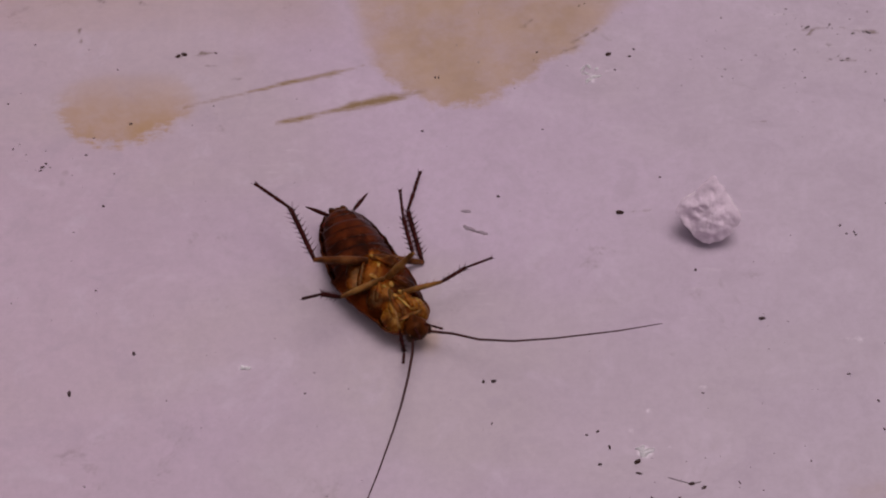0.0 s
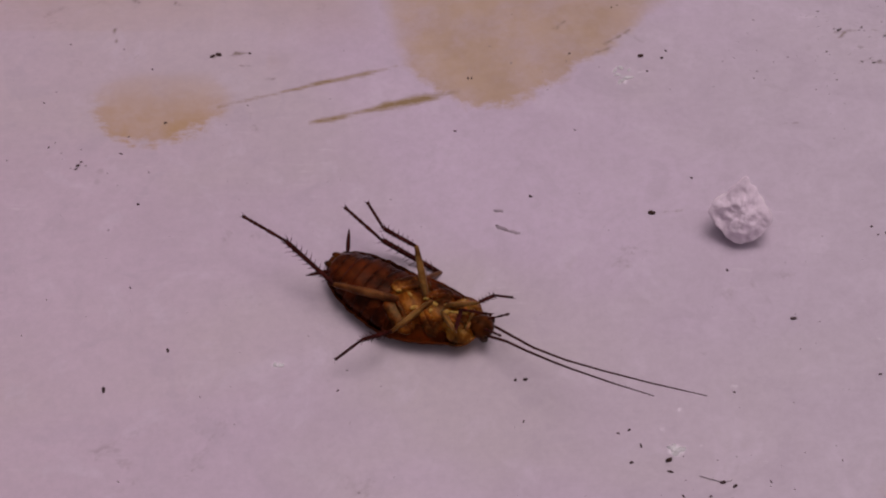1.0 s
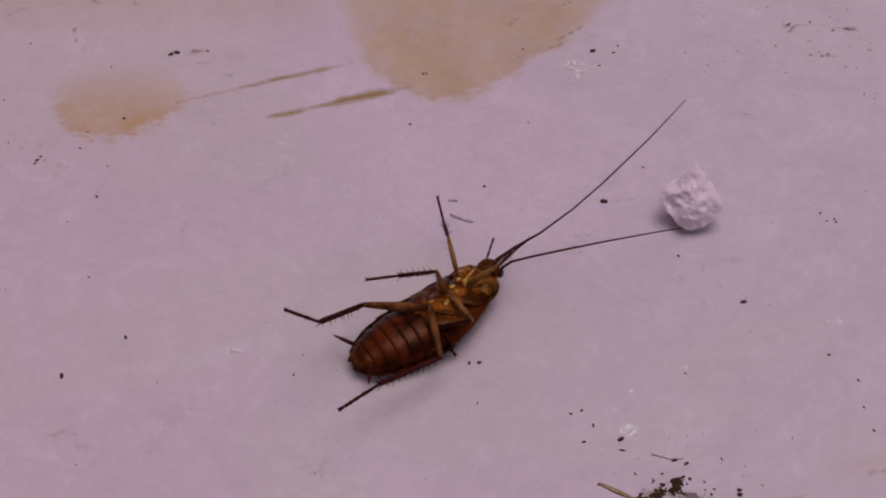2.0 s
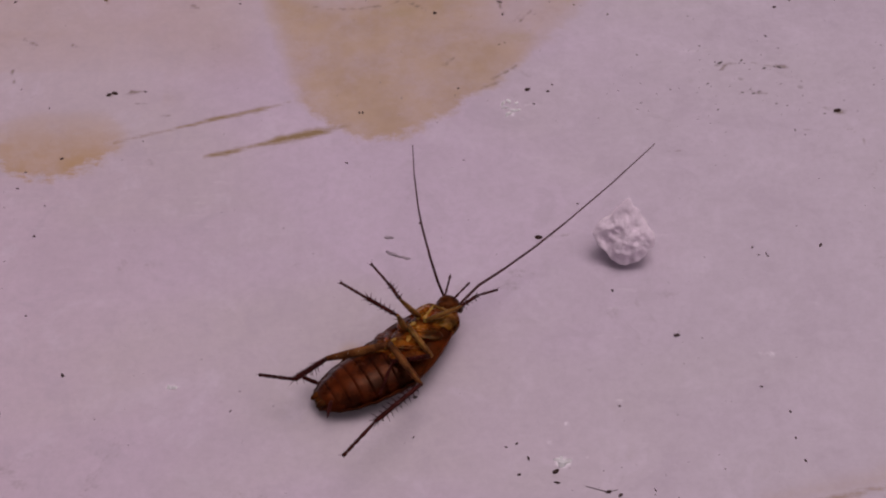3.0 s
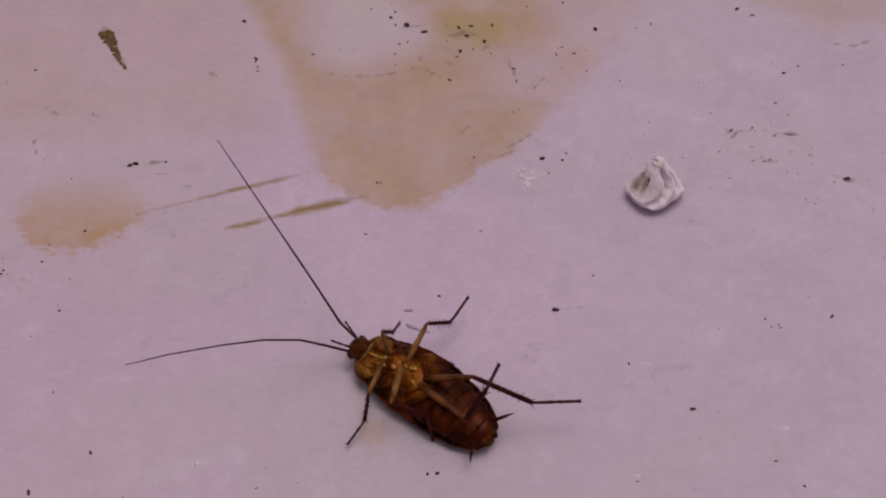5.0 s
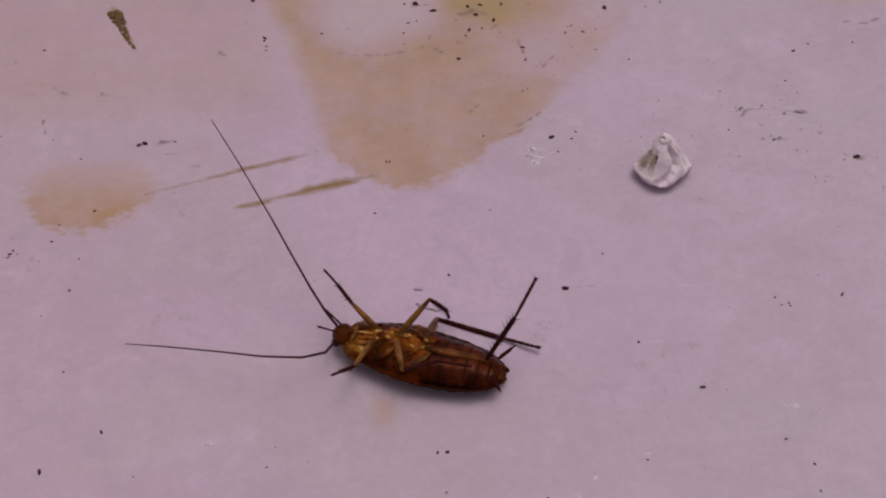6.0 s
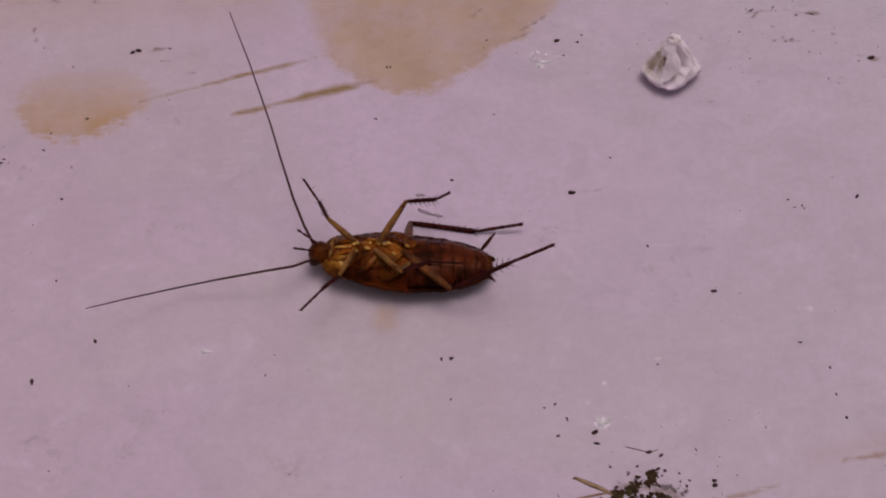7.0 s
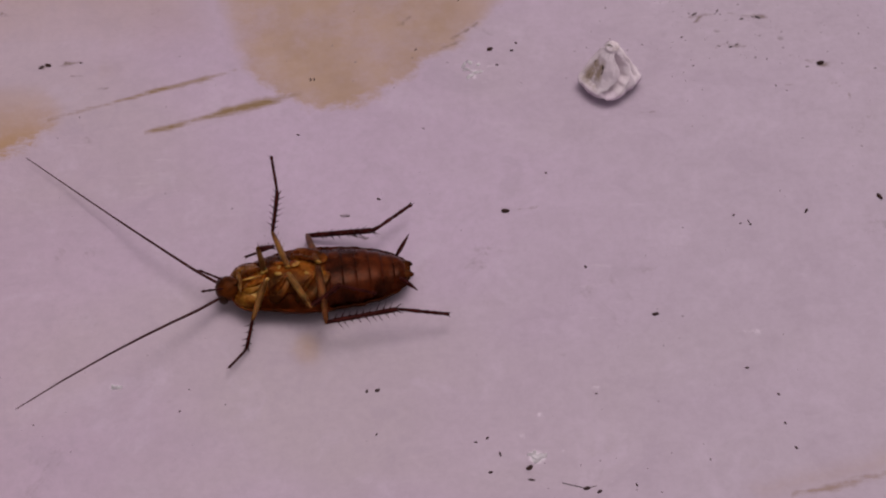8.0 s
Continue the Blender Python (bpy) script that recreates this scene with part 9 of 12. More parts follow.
        (7.1, pose(-0.00057, -0.00116, 0.00482, 129.3, 28.9, -87.0)),
        (7.2, pose(-0.00060, -0.00091, 0.00494, 129.2, 30.7, -89.8)),
        (7.35, pose(-0.00076, -0.00086, 0.00498, 116.7, 25.2, -127.0)),
        (7.5, pose(-0.00084, -0.00074, 0.00504, -68.7, 168.0, 20.9)),
        (7.6, pose(-0.00065, -0.00068, 0.00508, -68.3, 158.0, 27.7)),
        (7.7, pose(-0.00062, -0.00067, 0.00508, -63.5, 147.8, 40.3)),
        (7.85, pose(-0.00060, -0.00066, 0.00510, -45.0, 147.4, 71.5)),
        (8, pose(-0.00058, -0.00092, 0.00495, 146.5, 28.6, -86.5)),
    ])
    walk(legs["RH"]["tibia"], [
        (0, pose(0.00840, 0, 0, -31.6, -6.0, -92.8)),
        (0.15, pose(0.00840, 0.0, 0.0, -29.7, 14.6, -103.6)),
        (0.3, pose(0.00840, 0.0, 0, -22.6, 35.3, -111.5)),
        (0.4, pose(0.00840, 0, 0, -26.2, 19.8, -63.0)),
        (0.5, pose(0.00840, 0, 0.0, -29.2, 4.8, -18.0)),
        (0.65, pose(0.00840, 0, 0.0, -28.1, 16.4, -66.5)),
        (0.8, pose(0.00840, 0.0, 0.0, -29.5, 29.4, -119.2)),
        (0.9, pose(0.00840, 0.0, 0.0, -26.9, 9.3, -70.7)),
        (1, pose(0.00840, 0.0, 0.0, -25.0, -12.3, -27.0)),
        (1.1, pose(0.00840, 0.0, 0, -33.9, 3.8, -69.7)),
        (1.2, pose(0.00840, 0, 0, -37.2, 15.9, -121.0)),
        (1.357, pose(0.00840, 0.0, 0.0, -35.3, 15.2, -118.5)),
        (1.514, pose(0.00840, 0, 0, -33.0, 11.7, -109.7)),
        (1.671, pose(0.00840, 0.0, 0, -29.4, 5.5, -95.2)),
        (1.829, pose(0.00840, 0, 0.0, -25.3, -2.9, -79.5)),
        (1.986, pose(0.00840, 0.0, 0, -21.5, -11.2, -69.4)),
        (2.143, pose(0.00840, 0, 0, -18.4, -17.2, -65.0)),
        (2.3, pose(0.00840, 0, 0, -15.8, -20.2, -65.1)),
        (2.4, pose(0.00840, 0, 0.0, -20.5, -10.5, -60.7)),
        (2.5, pose(0.00840, 0.0, 0, -23.2, 0.5, -56.8)),
        (2.65, pose(0.00840, 0.0, 0, -20.2, -14.9, -54.1)),
        (2.8, pose(0.00840, 0, 0.0, -14.7, -29.7, -53.9)),
        (2.9, pose(0.00840, 0.0, 0, -20.5, -24.6, -61.2)),
        (3, pose(0.00840, 0, 0.0, -29.6, -16.0, -67.7)),
        (3.1, pose(0.00840, 0.0, 0.0, -36.9, -3.4, -61.6)),
        (3.2, pose(0.00840, 0.0, 0.0, -41.2, 5.8, -56.5)),
        (3.35, pose(0.00840, 0.0, 0, -36.9, -14.7, -60.1)),
        (3.5, pose(0.00840, 0, 0.0, -24.2, -34.9, -67.0)),
        (3.65, pose(0.00840, 0.0, 0, -24.3, -35.6, -44.6)),
        (3.8, pose(0.00840, 0.0, 0, -30.3, -34.0, -22.9)),
        (3.9, pose(0.00840, 0, 0, -30.9, -35.6, -26.2)),
        (4, pose(0.00840, 0, 0, -32.6, -36.3, -27.4)),
        (4.1, pose(0.00840, 0, 0, -45.6, 8.6, -19.5)),
        (4.2, pose(0.00840, 0, 0.0, -50.6, 53.7, -23.5)),
        (4.357, pose(0.00840, 0, 0, -53.7, 55.4, -23.8)),
        (4.514, pose(0.00840, 0, 0, -59.1, 56.5, -25.8)),
        (4.671, pose(0.00840, 0.0, 0, -65.9, 56.6, -28.7)),
        (4.829, pose(0.00840, 0.0, 0.0, -73.1, 55.7, -31.1)),
        (4.986, pose(0.00840, 0.0, 0, -79.4, 53.3, -32.7)),
        (5.143, pose(0.00840, 0, 0.0, -83.0, 49.2, -33.0)),
        (5.3, pose(0.00840, 0.0, 0.0, -83.8, 43.2, -32.6)),
        (5.4, pose(0.00840, 0, 0, -73.7, 18.7, -22.4)),
        (5.5, pose(0.00840, 0.0, 0.0, -67.0, -12.8, -16.6)),
        (5.65, pose(0.00840, 0.0, 0, -59.4, -40.5, -22.1)),
        (5.8, pose(0.00840, 0.0, 0.0, -44.0, -57.1, -38.3)),
        (5.9, pose(0.00840, 0.0, 0, -14.7, -64.0, -75.9)),
        (6, pose(0.00840, 0, 0, 9.5, -62.4, -107.1)),
        (6.15, pose(0.00840, 0, 0, 8.7, -63.0, -101.1)),
        (6.3, pose(0.00840, 0, 0.0, 8.1, -63.7, -93.0)),
        (6.4, pose(0.00840, 0.0, 0, -79.5, -45.1, -37.1)),
        (6.5, pose(0.00840, 0, 0.0, -120.6, -19.5, -49.6)),
        (6.65, pose(0.00840, 0, 0.0, -126.1, -27.0, -17.1)),
        (6.8, pose(0.00840, 0.0, 0, -139.0, -36.6, 28.8)),
        (6.9, pose(0.00840, 0.0, 0, 19.4, -128.9, -118.4)),
        (7, pose(0.00840, 0.0, 0, -9.4, -125.9, -79.7)),
        (7.1, pose(0.00840, 0, 0.0, -7.9, -126.7, -80.1)),
        (7.2, pose(0.00840, 0, 0, -3.3, -127.5, -84.1)),
        (7.35, pose(0.00840, 0, 0.0, -148.5, -42.4, 44.0)),
        (7.5, pose(0.00840, 0.0, 0, -138.8, -22.2, 10.3)),
        (7.6, pose(0.00840, 0, 0, -142.8, -26.8, 30.6)),
        (7.7, pose(0.00840, 0.0, 0, -153.9, -32.8, 58.9)),
        (7.85, pose(0.00840, 0.0, 0.0, -3.0, -146.4, -85.0)),
        (8, pose(0.00840, 0, 0.0, -20.5, -153.5, -63.6)),
    ])
    walk(legs["RH"]["tarsus"], [
        (0, pose(0.00796, -0.00894, 0.00095, -31.3, 9.8, -71.7)),
        (0.15, pose(0.00635, -0.00846, -0.00227, -28.6, 7.2, -94.7)),
        (0.3, pose(0.00571, -0.00683, -0.00521, -25.4, 6.9, -119.5)),
        (0.4, pose(0.01226, -0.00754, -0.00304, -25.2, 10.5, -62.4)),
        (0.5, pose(0.01694, -0.00277, -0.00075, -24.6, 16.0, -7.4)),
        (0.65, pose(0.01183, -0.00792, -0.00253, -24.2, 9.4, -51.0)),
        (0.8, pose(0.00457, -0.00684, -0.00441, -22.5, 2.4, -98.5)),
        (0.9, pose(0.01133, -0.00838, -0.00145, -19.7, -8.4, -49.0)),
        (1, pose(0.01624, -0.00399, 0.00192, -18.3, -19.7, -2.7)),
        (1.1, pose(0.01151, -0.00843, -0.00059, -26.2, -8.7, -47.4)),
        (1.2, pose(0.00393, -0.00741, -0.00246, -30.6, -4.0, -102.2)),
        (1.357, pose(0.00425, -0.00763, -0.00237, -28.3, -3.5, -101.1)),
        (1.514, pose(0.00543, -0.00830, -0.00182, -25.0, -3.9, -94.2)),
        (1.671, pose(0.00757, -0.00892, -0.00086, -20.4, -5.4, -82.0)),
        (1.829, pose(0.01003, -0.00884, 0.00046, -15.6, -8.3, -67.7)),
        (1.986, pose(0.01151, -0.00826, 0.00175, -11.7, -11.4, -58.0)),
        (2.143, pose(0.01204, -0.00779, 0.00268, -9.0, -13.6, -53.6)),
        (2.3, pose(0.01196, -0.00766, 0.00311, -6.9, -15.1, -53.5)),
        (2.4, pose(0.01273, -0.00771, 0.00163, -8.1, -10.5, -59.0)),
        (2.5, pose(0.01333, -0.00753, -0.00008, -10.0, -5.7, -62.8)),
        (2.65, pose(0.01350, -0.00705, 0.00231, -7.9, -15.0, -48.4)),
        (2.8, pose(0.01300, -0.00631, 0.00446, -6.8, -25.2, -36.3)),
        (2.9, pose(0.01234, -0.00717, 0.00374, -8.5, -16.2, -50.9)),
        (3, pose(0.01169, -0.00800, 0.00248, -14.1, -6.5, -66.4)),
        (3.1, pose(0.01267, -0.00790, 0.00053, -21.1, -7.4, -47.3)),
        (3.2, pose(0.01334, -0.00746, -0.00091, -25.1, -10.4, -24.2)),
        (3.35, pose(0.01274, -0.00755, 0.00229, -21.2, -34.7, -28.1)),
        (3.5, pose(0.01129, -0.00678, 0.00516, -3.3, -54.7, -40.9)),
        (3.65, pose(0.01361, -0.00514, 0.00524, -68.1, -39.1, 64.1)),
        (3.8, pose(0.01526, -0.00290, 0.00504, -76.4, 11.3, 98.9)),
        (3.9, pose(0.01496, -0.00324, 0.00524, -65.1, -18.6, 49.8)),
        (4, pose(0.01484, -0.00334, 0.00533, -27.2, -40.0, -10.9)),
        (4.1, pose(0.01679, -0.00296, -0.00135, -35.1, -18.8, -2.0)),
        (4.2, pose(0.01329, -0.00212, -0.00725, -33.5, 4.6, 4.3)),
        (4.357, pose(0.01307, -0.00206, -0.00742, -33.6, 8.9, 6.1)),
        (4.514, pose(0.01287, -0.00216, -0.00750, -33.9, 16.7, 7.3)),
        (4.671, pose(0.01275, -0.00238, -0.00751, -35.1, 26.8, 8.0)),
        (4.829, pose(0.01275, -0.00263, -0.00743, -37.3, 37.7, 8.3)),
        (4.986, pose(0.01293, -0.00291, -0.00722, -41.2, 47.2, 7.1)),
        (5.143, pose(0.01333, -0.00321, -0.00681, -46.1, 52.5, 4.2)),
        (5.3, pose(0.01392, -0.00353, -0.00616, -49.7, 52.5, 1.6)),
        (5.4, pose(0.01628, -0.00325, -0.00289, -53.7, 25.3, 0.4)),
        (5.5, pose(0.01681, -0.00251, 0.00199, -55.6, -7.1, 1.2)),
        (5.65, pose(0.01475, -0.00258, 0.00584, -55.1, -22.2, -2.5)),
        (5.8, pose(0.01224, -0.00303, 0.00756, -50.1, -32.9, -11.9)),
        (5.9, pose(0.00936, -0.00382, 0.00809, -23.5, -60.5, -51.4)),
        (6, pose(0.00718, -0.00398, 0.00798, 35.7, -64.1, -122.2)),
        (6.15, pose(0.00762, -0.00402, 0.00801, 32.6, -67.7, -113.8)),
        (6.3, pose(0.00819, -0.00398, 0.00806, 14.7, -75.4, -87.6)),
        (6.4, pose(0.01346, -0.00383, 0.00638, -82.1, -30.5, -20.1)),
        (6.5, pose(0.01389, -0.00646, 0.00301, -116.1, 8.0, -54.4)),
        (6.65, pose(0.01607, -0.00235, 0.00410, -115.5, 0.8, -27.3)),
        (6.8, pose(0.01473, 0.00348, 0.00536, -120.4, -12.7, 13.2)),
        (6.9, pose(0.01109, 0.00497, 0.00700, -141.1, -34.3, 50.1)),
        (7, pose(0.00746, 0.00520, 0.00729, 9.3, -141.1, -88.7)),
        (7.1, pose(0.00748, 0.00529, 0.00722, 10.9, -140.9, -89.8)),
        (7.2, pose(0.00783, 0.00546, 0.00714, 15.5, -140.9, -95.0)),
        (7.35, pose(0.01319, 0.00461, 0.00607, -138.9, -22.6, 42.7)),
        (7.5, pose(0.01660, 0.00149, 0.00340, -132.3, 1.6, 13.1)),
        (7.6, pose(0.01532, 0.00409, 0.00405, -132.3, -2.6, 27.3)),
        (7.7, pose(0.01231, 0.00647, 0.00487, -135.7, -9.5, 44.1)),
        (7.85, pose(0.00774, 0.00747, 0.00498, -151.9, -15.0, 55.6)),
        (8, pose(0.00483, 0.00722, 0.00401, -163.3, -17.4, 61.4)),
    ])
    walk(antennae["L"][0], [
        (0, pose(0.01140, 0.00073, 0.00253, 2.3, -15.4, 39.9)),
        (0.15, pose(0.01119, 0.00066, 0.00246, 4.4, -16.3, 29.8)),
        (0.3, pose(0.01107, 0.00072, 0.00240, 6.7, -19.9, 18.6)),
        (0.4, pose(0.01140, 0.00094, 0.00243, 16.5, -40.1, -10.8)),
        (0.5, pose(0.01170, 0.00082, 0.00274, 33.9, -48.0, -40.9)),
        (0.65, pose(0.01164, 0.00087, 0.00265, 28.5, -42.5, -36.4)),
        (0.8, pose(0.01148, 0.00097, 0.00251, 24.7, -31.9, -32.2)),
        (0.9, pose(0.01127, 0.00106, 0.00245, 20.6, -21.6, -26.0)),
        (1, pose(0.01115, 0.00104, 0.00253, 17.4, -8.4, -17.7)),
        (1.1, pose(0.01113, 0.00106, 0.00242, 17.4, -19.6, -19.0)),
        (1.2, pose(0.01120, 0.00105, 0.00235, 18.4, -30.5, -20.2)),
        (1.357, pose(0.01127, 0.00102, 0.00243, 22.4, -26.2, -20.7)),
        (1.514, pose(0.01138, 0.00099, 0.00250, 25.3, -23.6, -21.4)),
        (1.671, pose(0.01155, 0.00092, 0.00258, 28.3, -22.0, -21.6)),
        (1.829, pose(0.01172, 0.00085, 0.00265, 30.8, -20.0, -21.3)),
        (1.986, pose(0.01186, 0.00080, 0.00267, 33.7, -14.8, -21.0)),
        (2.143, pose(0.01194, 0.00076, 0.00267, 36.8, -11.3, -22.2)),
        (2.3, pose(0.01195, 0.00074, 0.00267, 41.1, -10.9, -25.3)),
        (2.4, pose(0.01147, 0.00102, 0.00251, 43.7, -27.0, -42.3)),
        (2.5, pose(0.01136, 0.00145, 0.00203, 52.3, -43.5, -66.2)),
        (2.65, pose(0.01159, 0.00116, 0.00189, 63.0, -70.0, -87.0)),
        (2.8, pose(0.01162, 0.00088, 0.00221, 23.0, -94.5, -52.6)),
        (2.9, pose(0.01161, 0.00087, 0.00229, 39.2, -96.0, -69.6)),
        (3, pose(0.01161, 0.00087, 0.00235, 32.1, -97.4, -63.2)),
        (3.1, pose(0.01160, 0.00088, 0.00240, 53.6, -96.3, -83.4)),
        (3.2, pose(0.01159, 0.00087, 0.00240, -91.2, -81.1, 63.0)),
        (3.35, pose(0.01159, 0.00088, 0.00253, -100.9, -76.3, 72.4)),
        (3.5, pose(0.01160, 0.00091, 0.00264, 50.1, -103.8, -79.1)),
        (3.65, pose(0.01161, 0.00089, 0.00247, 13.9, -96.8, -42.1)),
        (3.8, pose(0.01162, 0.00097, 0.00216, 79.2, -80.3, -106.3)),
        (3.9, pose(0.01160, 0.00095, 0.00214, 63.4, -83.8, -92.6)),
        (4, pose(0.01160, 0.00089, 0.00221, -90.1, -88.7, 59.1)),
        (4.1, pose(0.01161, 0.00108, 0.00201, 69.5, -72.7, -94.6)),
        (4.2, pose(0.01162, 0.00145, 0.00193, 72.8, -50.7, -92.5)),
        (4.357, pose(0.01155, 0.00136, 0.00201, 66.0, -51.9, -83.5)),
        (4.514, pose(0.01149, 0.00117, 0.00215, 52.2, -57.0, -67.3)),
        (4.671, pose(0.01151, 0.00097, 0.00237, 22.7, -63.0, -35.1)),
        (4.829, pose(0.01163, 0.00091, 0.00265, -19.9, -58.2, 11.3)),
        (4.986, pose(0.01182, 0.00106, 0.00286, -39.9, -44.0, 35.9)),
        (5.143, pose(0.01193, 0.00124, 0.00292, -45.4, -33.7, 45.4)),
        (5.3, pose(0.01191, 0.00127, 0.00289, -47.5, -31.1, 50.1)),
        (5.4, pose(0.01182, 0.00114, 0.00300, -52.7, -50.5, 47.9)),
        (5.5, pose(0.01174, 0.00106, 0.00302, -57.6, -63.4, 47.9)),
        (5.65, pose(0.01173, 0.00115, 0.00300, -69.3, -55.4, 62.7)),
        (5.8, pose(0.01169, 0.00135, 0.00293, -77.9, -35.9, 78.6)),
        (5.9, pose(0.01164, 0.00134, 0.00281, -80.3, -25.6, 84.3)),
        (6, pose(0.01162, 0.00123, 0.00273, -81.0, -21.9, 86.1)),
        (6.15, pose(0.01163, 0.00124, 0.00279, -81.3, -28.4, 84.6)),
        (6.3, pose(0.01165, 0.00131, 0.00290, -81.3, -35.8, 82.6)),
        (6.4, pose(0.01172, 0.00139, 0.00295, -77.4, -34.5, 76.0)),
        (6.5, pose(0.01181, 0.00132, 0.00285, -69.5, -28.3, 63.1)),
        (6.65, pose(0.01177, 0.00114, 0.00271, -64.2, -19.8, 55.3)),
        (6.8, pose(0.01173, 0.00107, 0.00264, -63.8, -11.4, 53.2)),
        (6.9, pose(0.01167, 0.00100, 0.00264, -67.4, -17.9, 55.5)),
        (7, pose(0.01161, 0.00091, 0.00261, -68.2, -23.4, 54.5)),
        (7.1, pose(0.01157, 0.00086, 0.00258, -68.1, -24.6, 52.4)),
        (7.2, pose(0.01148, 0.00076, 0.00251, -67.6, -26.8, 49.1)),
        (7.35, pose(0.01137, 0.00065, 0.00234, -69.5, -37.4, 47.6)),
        (7.5, pose(0.01146, 0.00074, 0.00240, -72.1, -42.7, 48.4)),
        (7.6, pose(0.01143, 0.00079, 0.00250, -61.5, -27.5, 32.8)),
        (7.7, pose(0.01136, 0.00082, 0.00256, -55.5, -10.0, 18.5)),
        (7.85, pose(0.01147, 0.00084, 0.00257, -55.8, -10.2, 24.7)),
        (8, pose(0.01168, 0.00095, 0.00262, -55.8, -10.4, 32.9)),
    ])
    walk(antennae["L"][1], [
        (0, pose(0.00400, 0.0, 0, 0.5, -7.9, -14.7)),
        (0.15, pose(0.00400, 0.0, 0.0, 0.8, -6.3, -8.9)),
        (0.3, pose(0.00400, 0.0, 0.0, 1.6, -2.2, -3.3)),
        (0.4, pose(0.00400, 0, 0, 7.2, 14.2, 10.8)),
        (0.5, pose(0.00400, 0.0, 0, 11.0, 20.7, 19.2)),
        (0.65, pose(0.00400, 0.0, 0.0, 6.1, 19.6, 16.9)),
        (0.8, pose(0.00400, 0, 0, 0.0, 18.7, 15.1)),
        (0.9, pose(0.00400, 0, 0, -5.5, 9.3, 7.9)),
        (1, pose(0.00400, 0.0, 0.0, -7.9, -10.1, -1.2)),
        (1.1, pose(0.00400, 0.0, 0.0, -7.1, -8.8, -1.8)),
        (1.2, pose(0.00400, 0.0, 0, -6.0, -6.3, -3.8)),
        (1.357, pose(0.00400, 0.0, 0, -6.0, -8.8, -4.5)),
        (1.514, pose(0.00400, 0.0, 0, -5.9, -9.7, -5.0)),
        (1.671, pose(0.00400, 0.0, 0.0, -5.8, -9.7, -6.0)),
        (1.829, pose(0.00400, 0.0, 0, -5.8, -9.9, -6.8)),
        (1.986, pose(0.00400, 0.0, 0, -5.9, -11.9, -6.0)),
        (2.143, pose(0.00400, 0, 0, -5.9, -12.0, -4.9)),
        (2.3, pose(0.00400, 0.0, 0, -5.9, -9.5, -4.0)),
        (2.4, pose(0.00400, 0, 0, -2.3, 7.2, -3.8)),
        (2.5, pose(0.00400, 0.0, 0, 2.7, 18.3, -2.3)),
        (2.65, pose(0.00400, 0.0, 0, 19.5, 14.6, 3.2)),
        (2.8, pose(0.00400, 0.0, 0, 31.0, 5.1, 3.4)),
        (2.9, pose(0.00400, 0, 0, 31.1, 3.6, 0.8)),
        (3, pose(0.00400, 0, 0.0, 31.3, 4.4, 0.5)),
        (3.1, pose(0.00400, 0.0, 0.0, 30.0, 5.5, 3.9)),
        (3.2, pose(0.00400, 0.0, 0, 28.7, 4.8, 5.8)),
        (3.35, pose(0.00400, 0.0, 0, 30.6, 0.6, 9.0)),
        (3.5, pose(0.00400, 0, 0, 33.2, 2.0, 17.0)),
        (3.65, pose(0.00400, 0.0, 0, 31.1, 11.4, 13.4)),
        (3.8, pose(0.00400, 0, 0.0, 26.1, 15.9, 7.9)),
        (3.9, pose(0.00400, 0.0, 0.0, 29.8, 12.9, 9.9)),
        (4, pose(0.00400, 0.0, 0.0, 34.1, 11.4, 10.8)),
        (4.1, pose(0.00400, 0.0, 0.0, 23.5, 15.4, 10.5)),
        (4.2, pose(0.00400, 0.0, 0, 12.6, 17.2, 13.3)),
        (4.357, pose(0.00400, 0, 0, 13.0, 14.3, 16.4)),
        (4.514, pose(0.00400, 0.0, 0, 14.2, 11.0, 19.0)),
        (4.671, pose(0.00400, 0, 0, 15.9, 7.9, 18.2)),
        (4.829, pose(0.00400, 0.0, 0.0, 17.0, 4.3, 11.2)),
        (4.986, pose(0.00400, 0.0, 0, 16.9, 1.1, 2.3)),
        (5.143, pose(0.00400, 0, 0.0, 16.2, -1.0, -3.5)),
        (5.3, pose(0.00400, 0.0, 0.0, 15.7, 0.0, -5.8)),
        (5.4, pose(0.00400, 0, 0.0, 19.2, 23.2, -2.4)),
        (5.5, pose(0.00400, 0, 0, 11.5, 40.6, -12.7)),
        (5.65, pose(0.00400, 0, 0, 18.7, 37.3, -6.2)),
        (5.8, pose(0.00400, 0, 0, 25.5, 34.1, -6.8)),
        (5.9, pose(0.00400, 0.0, 0.0, 28.0, 32.5, -7.9)),
        (6, pose(0.00400, 0, 0, 29.4, 30.6, -6.9)),
        (6.15, pose(0.00400, 0, 0, 30.7, 31.2, 1.0)),
        (6.3, pose(0.00400, 0, 0, 31.1, 30.9, 8.3)),
        (6.4, pose(0.00400, 0, 0.0, 26.6, 20.7, 0.2)),
        (6.5, pose(0.00400, 0, 0, 24.8, 2.9, -9.3)),
        (6.65, pose(0.00400, 0.0, 0.0, 25.5, 0.8, -10.2)),
        (6.8, pose(0.00400, 0, 0, 25.7, 4.1, -11.0)),
        (6.9, pose(0.00400, 0.0, 0.0, 27.4, 20.9, -3.8)),
        (7, pose(0.00400, 0.0, 0.0, 28.8, 31.1, 2.4)),
        (7.1, pose(0.00400, 0, 0, 29.0, 30.6, 3.8)),
        (7.2, pose(0.00400, 0.0, 0.0, 29.3, 30.2, 6.0)),
        (7.35, pose(0.00400, 0, 0.0, 26.8, 32.6, 7.3)),
        (7.5, pose(0.00400, 0, 0.0, 22.1, 33.6, 1.7)),
